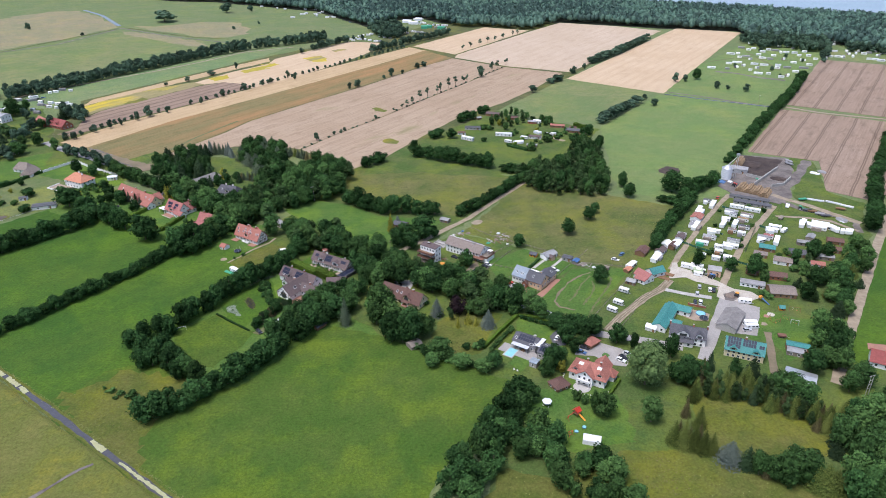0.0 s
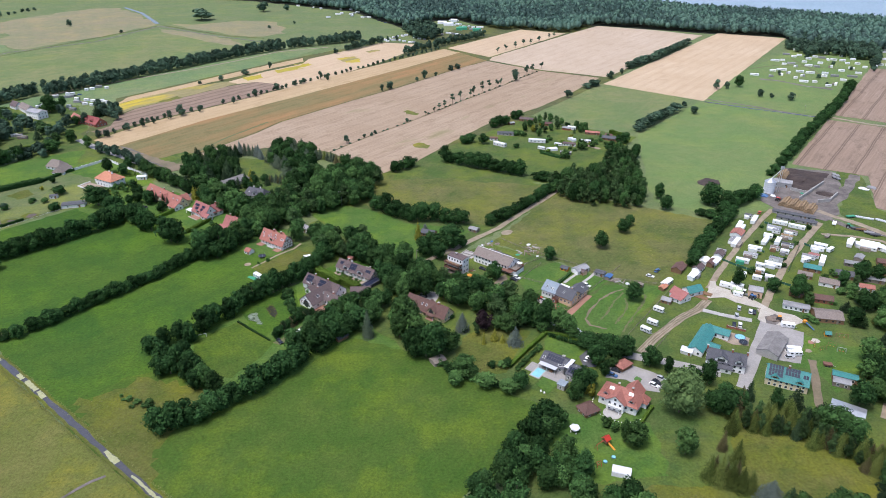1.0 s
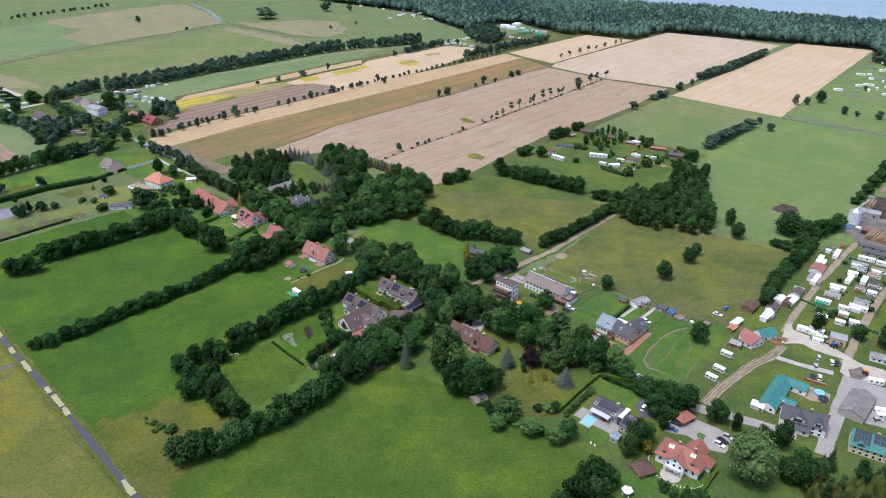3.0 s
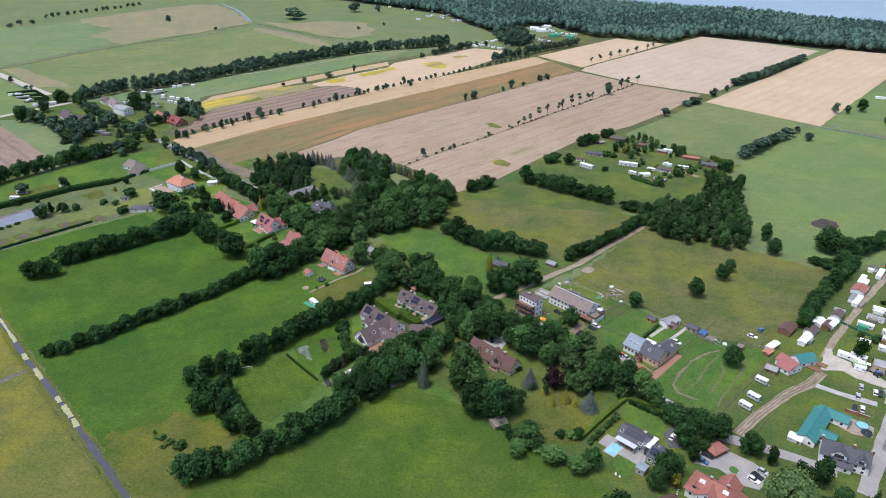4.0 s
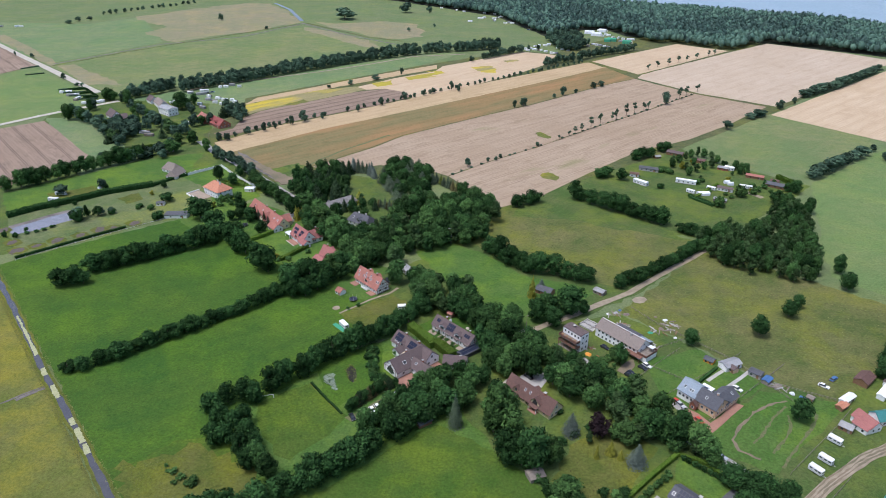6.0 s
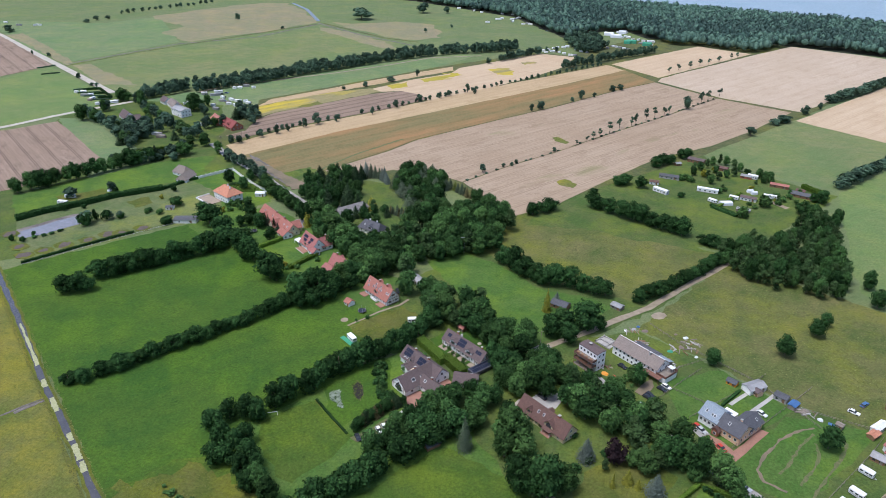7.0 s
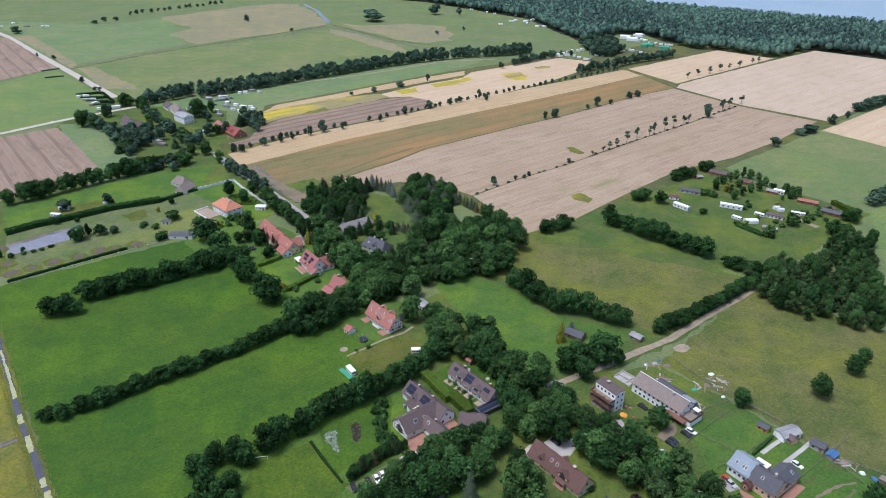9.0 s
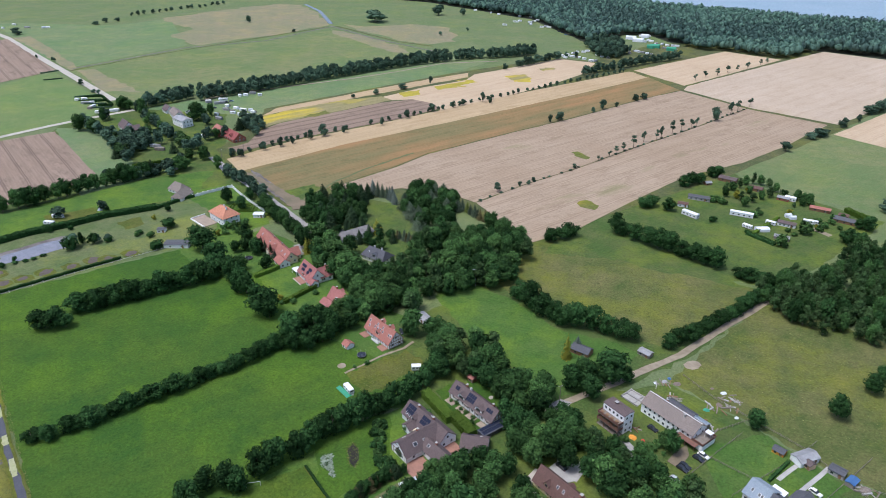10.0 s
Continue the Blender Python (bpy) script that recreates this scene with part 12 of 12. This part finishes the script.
plant("shrub", 96.5, 566.8, 2.6, 1.7)
plant("shrub", 113.8, 576.4, 3.4, 2.2)
plant("shrub", 109.3, 558.7, 2.6, 1.7)
plant("shrub", 35.7, 548.0, 3.5, 1.6)
plant("shrub", 78.4, 545.7, 2.5, 2.0)
plant("shrub", 81.4, 540.9, 2.4, 2.0)
plant("shrub", 68.2, 549.0, 2.2, 1.4)
plant("yellow_shrub", 51.1, 592.1, 5.3, 2.0)
plant("yellow_shrub", 59.5, 604.1, 5.4, 2.0)
plant("oak", 125.3, 562.1, 10.0, 5.1)
plant("oak", 120.4, 563.3, 6.9, 3.4)
strip("garden_track", [(93.4, 555.9), (97.6, 551.4), (102.4, 547.2)], 4, "dirt", 0.21000000000000002, "sandy garden track", "track", 0.25)
clipped([(53.4, 537.8), (61.6, 530.9), (68.9, 524.1)], 1.6, 1.8, "leaf", "dark clipped hedge round a pitch", 0.4, 4.0)
clipped([(57.3, 533.3), (64.6, 547.0), (74.9, 564.2)], 1.6, 2.0, "hedge", "green clipped hedge round a pitch", 0.4, 4.0)
clipped([(118.1, 590.2), (127.7, 576.4)], 3.0, 3.0, "hedge", "broad bright green clipped hedge", 0.4, 4.0)
plant("dark_shrub", -320.4, 394.6, 9.1, 4.3)
plant("dark_shrub", -313.6, 404.5, 6.6, 3.1)
plant("dark_shrub", -307.3, 409.7, 3.7, 2.7)
plant("dark_shrub", -319.4, 401.6, 7.9, 1.6)
plant("dark_shrub", -338.7, 372.5, 3.4, 1.6)
plant("dark_shrub", -340.1, 415.2, 3.3, 1.7)
plant("dark_shrub", -273.6, 411.6, 2.7, 3.0)
plant("dark_shrub", -277.5, 411.6, 2.6, 2.3)
plant("dark_shrub", -339.1, 364.6, 3.6, 1.5)
plant("dark_shrub", -346.6, 363.8, 4.3, 1.6)
plant("dark_shrub", -349.8, 408.7, 5.1, 2.1)
plant("dark_shrub", -340.9, 446.8, 2.7, 1.7)
plant("grey_spruce", -212.4, 426.8, 7.3, 1.6)
plant("grey_spruce", -201.4, 418.6, 7.2, 1.6)
plant("golden", -187.8, 434.2, 7.7, 1.4)
plant("golden", -183.5, 431.5, 8.4, 1.6)
slab("parking_court", [(-200.6, 438.1), (-194.7, 443.4), (-186.7, 432.0), (-191.9, 427.1)], "asphalt", 0.220, "grey asphalt parking court", "yard", 0.2, 3)
plant("spruce", -200.5, 466.6, 10.3, 2.7)
plant("spruce", -193.7, 462.6, 10.7, 2.2)
plant("spruce", -145.9, 458.9, 7.8, 2.1)
plant("spruce", -176.8, 460.5, 10.9, 2.6)
plant("golden", -160.0, 468.1, 8.9, 3.3)
plant("birch", -170.3, 471.2, 10.4, 4.1)
plant("birch", -136.5, 481.0, 10.6, 3.3)
plant("birch", -129.1, 428.1, 11.5, 4.3)
plant("birch", -123.7, 427.7, 10.5, 3.6)
plant("lime", -189.4, 447.3, 12.3, 7.9)
plant("lime", -167.8, 425.6, 15.0, 8.4)
plant("lime", -154.1, 415.1, 14.4, 8.8)
plant("lime", -127.9, 401.5, 12.2, 7.7)
plant("lime", -103.5, 429.2, 16.6, 7.1)
plant("lime", -99.1, 437.5, 20.6, 6.6)
strip("camp_lane", [(317.4, 844.2), (369.6, 872.1), (419.6, 856.3), (452.9, 838.4)], 3, "worn", 0.18, "worn lane through the far camp", "track", 0.6)
strip("camp_lane", [(399.2, 910.3), (398.3, 864.0), (394.9, 800.6)], 3, "worn", 0.182, "worn lane through the far camp", "track", 0.6)
plant("far_tree", 383.8, 797.9, 5.5, 3.0)
plant("far_tree", 350.7, 823.0, 4.4, 2.3)
plant("far_tree", 433.8, 872.2, 5.2, 2.9)
plant("far_tree", 417.3, 909.2, 6.1, 3.4)
plant("far_tree", 442.0, 844.6, 4.5, 2.4)
plant("far_tree", 380.8, 769.1, 4.1, 2.2)
grove([(-110.9, 1094.5), (-98.8, 1153.2), (-68.8, 1125.8), (-53.0, 1063.5), (-64.6, 1029.0), (-85.5, 1026.0)], 7, 12, 5, "far_tree", "grove trees", 71, "far_copse")
plant("far_tree", -51.8, 1079.3, 10.6, 3.6)
plant("far_tree", -126.6, 1016.9, 7.5, 3.0)
plant("far_tree", -114.2, 1020.9, 8.9, 3.1)
plant("far_tree", -184.8, 924.6, 7.6, 4.2)
plant("far_tree", -761.5, 804.0, 5.9, 1.7)
plant("far_tree", -732.2, 800.4, 5.2, 3.3)
plant("far_tree", -607.8, 712.6, 6.4, 3.2)
plant("far_tree", -571.9, 691.0, 3.2, 3.4)
plant("far_tree", -561.3, 686.5, 5.0, 2.7)
plant("far_tree", -949.5, 948.9, 6.6, 7.3)
plant("far_tree", -928.6, 931.0, 7.4, 8.2)
plant("far_tree", -882.9, 1040.9, 5.7, 6.4)
plant("far_tree", -883.8, 1063.4, 7.6, 5.4)
plant("far_tree", -873.5, 1078.9, 5.9, 5.4)
plant("maple", -485.9, 580.1, 15.6, 7.3)
plant("maple", -469.0, 578.3, 13.6, 6.6)
plant("maple", -486.9, 609.2, 12.5, 3.5)
plant("maple", -464.7, 635.2, 15.8, 5.9)
plant("maple", -438.4, 615.3, 12.3, 5.6)
plant("maple", -497.4, 647.4, 14.0, 6.7)
plant("maple", -407.5, 637.2, 16.8, 9.4)
plant("maple", -403.5, 653.6, 13.4, 4.0)
clipped([(-575.7, 667.8), (-558.7, 682.8), (-528.7, 664.6)], 1.0, 1.3, "leaf_far", "dark hedge between camping pitches", 0.5, 1.6)
clipped([(-561.5, 658.6), (-543.0, 669.1)], 1.0, 1.3, "leaf_far", "dark hedge between camping pitches", 0.5, 1.6)
clipped([(-546.6, 650.0), (-526.9, 658.5)], 1.0, 1.3, "leaf_far", "dark hedge between camping pitches", 0.5, 1.6)
clipped([(-531.8, 639.7), (-512.8, 650.1)], 1.0, 1.3, "leaf_far", "dark hedge between camping pitches", 0.5, 1.6)
clipped([(-693.5, 741.6), (-684.3, 759.9)], 1.0, 1.3, "leaf_far", "dark hedge between camping pitches", 0.5, 1.6)
clipped([(-663.4, 716.4), (-649.2, 729.5)], 1.0, 1.3, "leaf_far", "dark hedge between camping pitches", 0.5, 1.6)
weeds("pond_weeds", [(-95.6, 309.6), (-92.0, 314.8), (-86.7, 298.9), (-79.0, 291.8), (-83.9, 289.7), (-90.3, 294.7)], 0.7, 0.55, "leaf_mid", "tall green weeds beside the garden pond")
weeds("pond_reeds", [(-101.7, 295.7), (-100.9, 299.1), (-97.2, 298.0), (-93.3, 290.2), (-93.9, 286.5), (-97.6, 288.8)], 0.7, 0.4, "needle_olive", "short reeds round the garden pond")
weeds("dry_weeds", [(-116.4, 344.1), (-106.5, 359.8), (-98.4, 368.0), (-97.9, 350.0), (-104.1, 327.7), (-114.2, 333.2)], 1.1, 0.4, "reed", "dry tussocks in the rough garden")
weeds("dry_tussocks", [(23.7, 406.7), (70.1, 452.4), (106.2, 432.8), (88.3, 351.2), (67.5, 350.8), (38.7, 369.1)], 2.0, 0.34, "reed", "scattered tussocks of long grass", 20)
weeds("dry_tussocks", [(-66.0, 420.8), (-51.5, 486.6), (24.5, 461.7), (13.8, 403.5), (-36.5, 407.7)], 2.0, 0.34, "needle_olive", "scattered tussocks of long grass", 21)
weeds("dry_tussocks", [(16.0, 374.5), (56.8, 449.4), (147.2, 404.0), (99.1, 326.4), (64.2, 340.3)], 2.0, 0.34, "reed", "scattered tussocks of long grass", 22)
weeds("dry_tussocks", [(101.3, 217.1), (122.6, 213.3), (141.5, 196.9), (111.9, 186.9), (100.6, 189.9)], 2.0, 0.34, "needle_olive", "scattered tussocks of long grass", 23)
weeds("dry_tussocks", [(22.3, 177.0), (64.3, 186.1), (94.0, 182.9), (124.8, 163.2), (95.8, 161.1), (21.0, 162.0)], 2.0, 0.34, "reed", "scattered tussocks of long grass", 24)
grove([(184.9, 319.3), (213.1, 349.2), (236.3, 343.0), (211.4, 292.3), (188.9, 266.1), (175.0, 271.2), (182.2, 292.9)], 12, 7.5, 3.2, "maple birch spruce birch thuja", "camp garden trees", 81)
grove([(164.5, 324.7), (176.3, 334.4), (183.0, 318.0), (168.9, 306.2)], 7, 6, 2.8, "birch shrub maple", "camp garden trees", 82)
plant("grey_spruce", -46.8, 273.3, 14.6, 2.8)
plant("birch", 16.2, 285.7, 7.4, 2.6)
plant("birch", 23.1, 284.3, 8.0, 4.3)
plant("birch", 3.6, 276.5, 5.8, 1.9)
plant("dark_shrub", -25.3, 295.6, 2.8, 1.7)
plant("dark_shrub", -21.3, 293.0, 2.2, 1.5)
plant("dark_shrub", -8.9, 290.5, 2.2, 1.5)
plant("dark_shrub", 3.2, 284.2, 2.5, 1.9)
plant("dark_shrub", -2.2, 278.8, 3.0, 1.9)
plant("dark_shrub", -6.4, 274.0, 2.8, 2.1)
strip("garden_path", [(-120.8, 336.6), (-115.8, 343.7), (-111.0, 351.8), (-103.0, 361.2), (-100.3, 367.3)], 1.3, "dirt", 0.19, "sandy garden path", "path", 0.3)
row([(-244.9, 479.8), (-227.0, 466.0), (-211.0, 454.7), (-197.7, 445.6)], 6, 10, 4.8, "oak maple lime", "hedgerow trees", 0.8, 0.0)
plant("shrub", -250.1, 446.6, 4.6, 2.6)
plant("shrub", -246.5, 448.8, 5.0, 3.0)
plant("shrub", -242.9, 452.5, 4.3, 2.6)
plant("shrub", -251.6, 444.0, 3.9, 2.3)
plant("lime", -240.5, 451.1, 6.1, 3.3)
slab("bare_verge", [(-292.5, 540.5), (-279.9, 534.0), (-249.2, 509.5), (-222.8, 500.0), (-219.4, 487.4), (-233.8, 491.2), (-253.1, 503.7), (-272.0, 518.9)], "mud", 0.330, "bare brown earth at a field corner", "soil", 0.8, 3)
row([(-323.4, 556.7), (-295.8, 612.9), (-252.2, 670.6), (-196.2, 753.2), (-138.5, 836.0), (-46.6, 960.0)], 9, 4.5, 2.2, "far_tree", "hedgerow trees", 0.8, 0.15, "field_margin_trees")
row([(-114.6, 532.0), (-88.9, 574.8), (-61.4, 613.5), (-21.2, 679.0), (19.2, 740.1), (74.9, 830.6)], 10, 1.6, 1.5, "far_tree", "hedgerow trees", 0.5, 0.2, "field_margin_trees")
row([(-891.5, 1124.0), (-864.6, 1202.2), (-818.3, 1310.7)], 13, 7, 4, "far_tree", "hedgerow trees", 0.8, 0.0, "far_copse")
for k, (x, y, turn, size) in enumerate([(427, 965, -21, 6.0), (442, 958, -18, 5.1), (452, 951, 64, 6.0), (456, 941, -28, 5.1), (402, 933, -18, 8.5), (406, 919, -29, 6.0), (416, 927, -14, 6.0), (373, 894, -22, 10.2), (383, 896, -27, 5.1), (386, 877, -24, 9.3), (376, 873, -22, 5.1), (406, 887, -24, 6.0), (419, 906, -21, 6.8), (432, 918, -19, 6.0), (438, 912, -20, 8.5), (440, 900, 76, 8.5), (447, 900, -25, 7.6), (456, 896, -15, 6.8), (402, 866, -28, 8.5), (409, 860, -30, 6.8)]):
    kind, lean = (("plastic", ""), ("plastic", "grey_wood"), ("cover", "tin"), ("plastic", "tin_dark"), ("tin", "plastic"))[k % 5]
    far_caravan(x, y, turn, size, "pale static caravan on a far camp pitch", "far camp caravans", kind, lean)
for k, (x, y, turn, size) in enumerate([(349, 837, -21, 6.8), (361, 842, -17, 11.0), (363, 825, 69, 6.0), (351, 816, 74, 5.1), (336, 808, -23, 5.1), (320, 815, -22, 9.3), (360, 800, -28, 4.2), (378, 832, -16, 8.5), (387, 826, -14, 9.3), (374, 812, 70, 6.0), (362, 783, -24, 9.3), (373, 781, -17, 5.1), (403, 824, -16, 6.8), (396, 810, -25, 6.0), (408, 811, -17, 8.5), (428, 838, -24, 6.8), (446, 852, -27, 6.8), (465, 877, -23, 6.0), (441, 825, -23, 6.8), (426, 808, -20, 10.2)]):
    kind, lean = (("plastic", ""), ("plastic", "grey_wood"), ("cover", "tin"), ("plastic", "tin_dark"), ("tin", "plastic"))[k % 5]
    far_caravan(x, y, turn, size, "pale static caravan on a far camp pitch", "far camp caravans", kind, lean)
for k, (x, y, turn, size) in enumerate([(408, 790, -21, 6.8), (391, 771, 60, 7.6), (380, 764, -19, 6.0), (485, 925, -21, 7.6), (502, 924, -30, 7.6), (472, 903, -21, 6.0), (464, 857, -26, 5.1), (469, 925, 62, 5.1), (469, 943, -24, 6.8), (386, 861, 69, 5.1), (422, 880, -22, 6.0), (426, 859, 65, 5.1), (454, 879, -30, 5.1)]):
    kind, lean = (("plastic", ""), ("plastic", "grey_wood"), ("cover", "tin"), ("plastic", "tin_dark"), ("tin", "plastic"))[k % 5]
    far_caravan(x, y, turn, size, "pale static caravan on a far camp pitch", "far camp caravans", kind, lean)
for k, (x, y, turn, size) in enumerate([(489, 873, -29, 9.3), (479, 861, 65, 8.5), (512, 904, -19, 6.8), (498, 870, -27, 6.8), (505, 868, 66, 11.0), (518, 871, 66, 8.5), (570, 999, -29, 6.0), (544, 902, -29, 6.8), (540, 886, -26, 6.8), (550, 892, -15, 6.0), (530, 854, -20, 7.6), (535, 851, -27, 7.6), (538, 844, -17, 8.5), (567, 889, -15, 6.8), (561, 898, -23, 5.1), (527, 903, 73, 7.6), (521, 885, 61, 6.0), (533, 950, -17, 6.8), (543, 964, 67, 6.0), (553, 875, 66, 6.0)]):
    kind, lean = (("plastic", ""), ("plastic", "grey_wood"), ("cover", "tin"), ("plastic", "tin_dark"), ("tin", "plastic"))[k % 5]
    far_caravan(x, y, turn, size, "pale static caravan at the wood's edge", "far camp caravans", kind, lean)
for k, (x, y, turn, size) in enumerate([(532, 890, 66, 6.0)]):
    kind, lean = (("plastic", ""), ("plastic", "grey_wood"), ("cover", "tin"), ("plastic", "tin_dark"), ("tin", "plastic"))[k % 5]
    far_caravan(x, y, turn, size, "pale static caravan at the wood's edge", "far camp caravans", kind, lean)
for k, (x, y, turn, size) in enumerate([(-131, 1023, -27, 6.0), (-127, 1032, -20, 6.0), (-119, 1023, -12, 7.6), (-127, 1015, -21, 5.1), (-120, 1045, 70, 5.1), (-103, 1013, -18, 5.1), (-109, 1056, -18, 6.0), (-105, 1064, -16, 6.0), (-94, 1005, -13, 5.1), (-88, 1005, 64, 5.1), (-91, 1047, 68, 6.0), (-86, 1053, -18, 6.8), (-83, 1035, -13, 5.1), (-83, 1054, -15, 6.0), (-75, 1031, -20, 4.2), (-68, 1068, -16, 6.8), (-64, 1074, 64, 6.0), (-59, 1079, -22, 6.0), (-55, 1087, -16, 5.1), (-51, 1069, -20, 4.2)]):
    kind, lean = (("plastic", ""), ("plastic", "grey_wood"), ("cover", "tin"), ("plastic", "tin_dark"), ("tin", "plastic"))[k % 5]
    far_caravan(x, y, turn, size, "white camper van in a forest camp", "forest camp", kind, lean)
for k, (x, y, turn, size) in enumerate([(-117, 1053, -23, 4.2), (-110, 1020, 77, 4.2), (-44, 1083, 74, 4.2), (-40, 1080, -28, 4.2), (-35, 1076, -23, 4.2), (-29, 1072, -20, 4.2)]):
    kind, lean = (("plastic", ""), ("plastic", "grey_wood"), ("cover", "tin"), ("plastic", "tin_dark"), ("tin", "plastic"))[k % 5]
    far_caravan(x, y, turn, size, "white camper van in a forest camp", "forest camp", kind, lean)
for k, (x, y, turn, size) in enumerate([(-43, 1201, -11, 6.8), (-37, 1196, 74, 6.8), (-31, 1166, -17, 6.0), (-27, 1162, -13, 6.0), (-19, 1145, 83, 5.1), (-12, 1144, 67, 6.0), (-5, 1137, -22, 5.1), (3, 1136, -8, 6.0), (8, 1136, -19, 6.0), (-8, 1117, -12, 6.0), (0, 1112, -7, 6.0), (6, 1109, -14, 5.1), (-36, 1156, -21, 5.1), (-44, 1162, -9, 6.0), (-16, 1122, 73, 5.1), (-32, 1201, -11, 5.1)]):
    kind, lean = (("plastic", ""), ("plastic", "grey_wood"), ("cover", "tin"), ("plastic", "tin_dark"), ("tin", "plastic"))[k % 5]
    far_caravan(x, y, turn, size, "white tent trailer in a forest camp", "forest camp", kind, lean)
for k, (x, y, turn, size) in enumerate([(-248, 1272, -3, 6.8), (-243, 1274, 75, 6.0), (-242, 1283, -15, 6.0), (-224, 1276, -2, 6.8), (-220, 1281, 85, 6.8), (-217, 1291, 74, 6.8), (-215, 1299, -9, 6.0), (-218, 1256, 85, 6.8), (-233, 1330, -13, 5.1), (-224, 1343, -13, 5.1), (-210, 1342, -14, 8.5), (-253, 1336, -3, 5.1), (-257, 1237, -10, 7.6), (-197, 1235, -13, 6.0), (-191, 1241, -9, 6.8), (-186, 1237, -15, 7.6), (-309, 1356, 87, 5.1), (-292, 1343, -2, 5.1), (-344, 1379, -5, 6.0)]):
    kind, lean = (("plastic", ""), ("plastic", "grey_wood"), ("cover", "tin"), ("plastic", "tin_dark"), ("tin", "plastic"))[k % 5]
    far_caravan(x, y, turn, size, "white caravan along a far meadow edge", "meadow edge caravans", kind, lean)
join_masses({"village_wood": "dense dark green village wood of mixed trees", "far_copse": "dark green copse round the far village", "conifer_belt": "belt of ageing olive and dark conifers", "avenue": "continuous dark green avenue of broadleaf trees", "field_margin_trees": "dark green trees along a crop margin"})
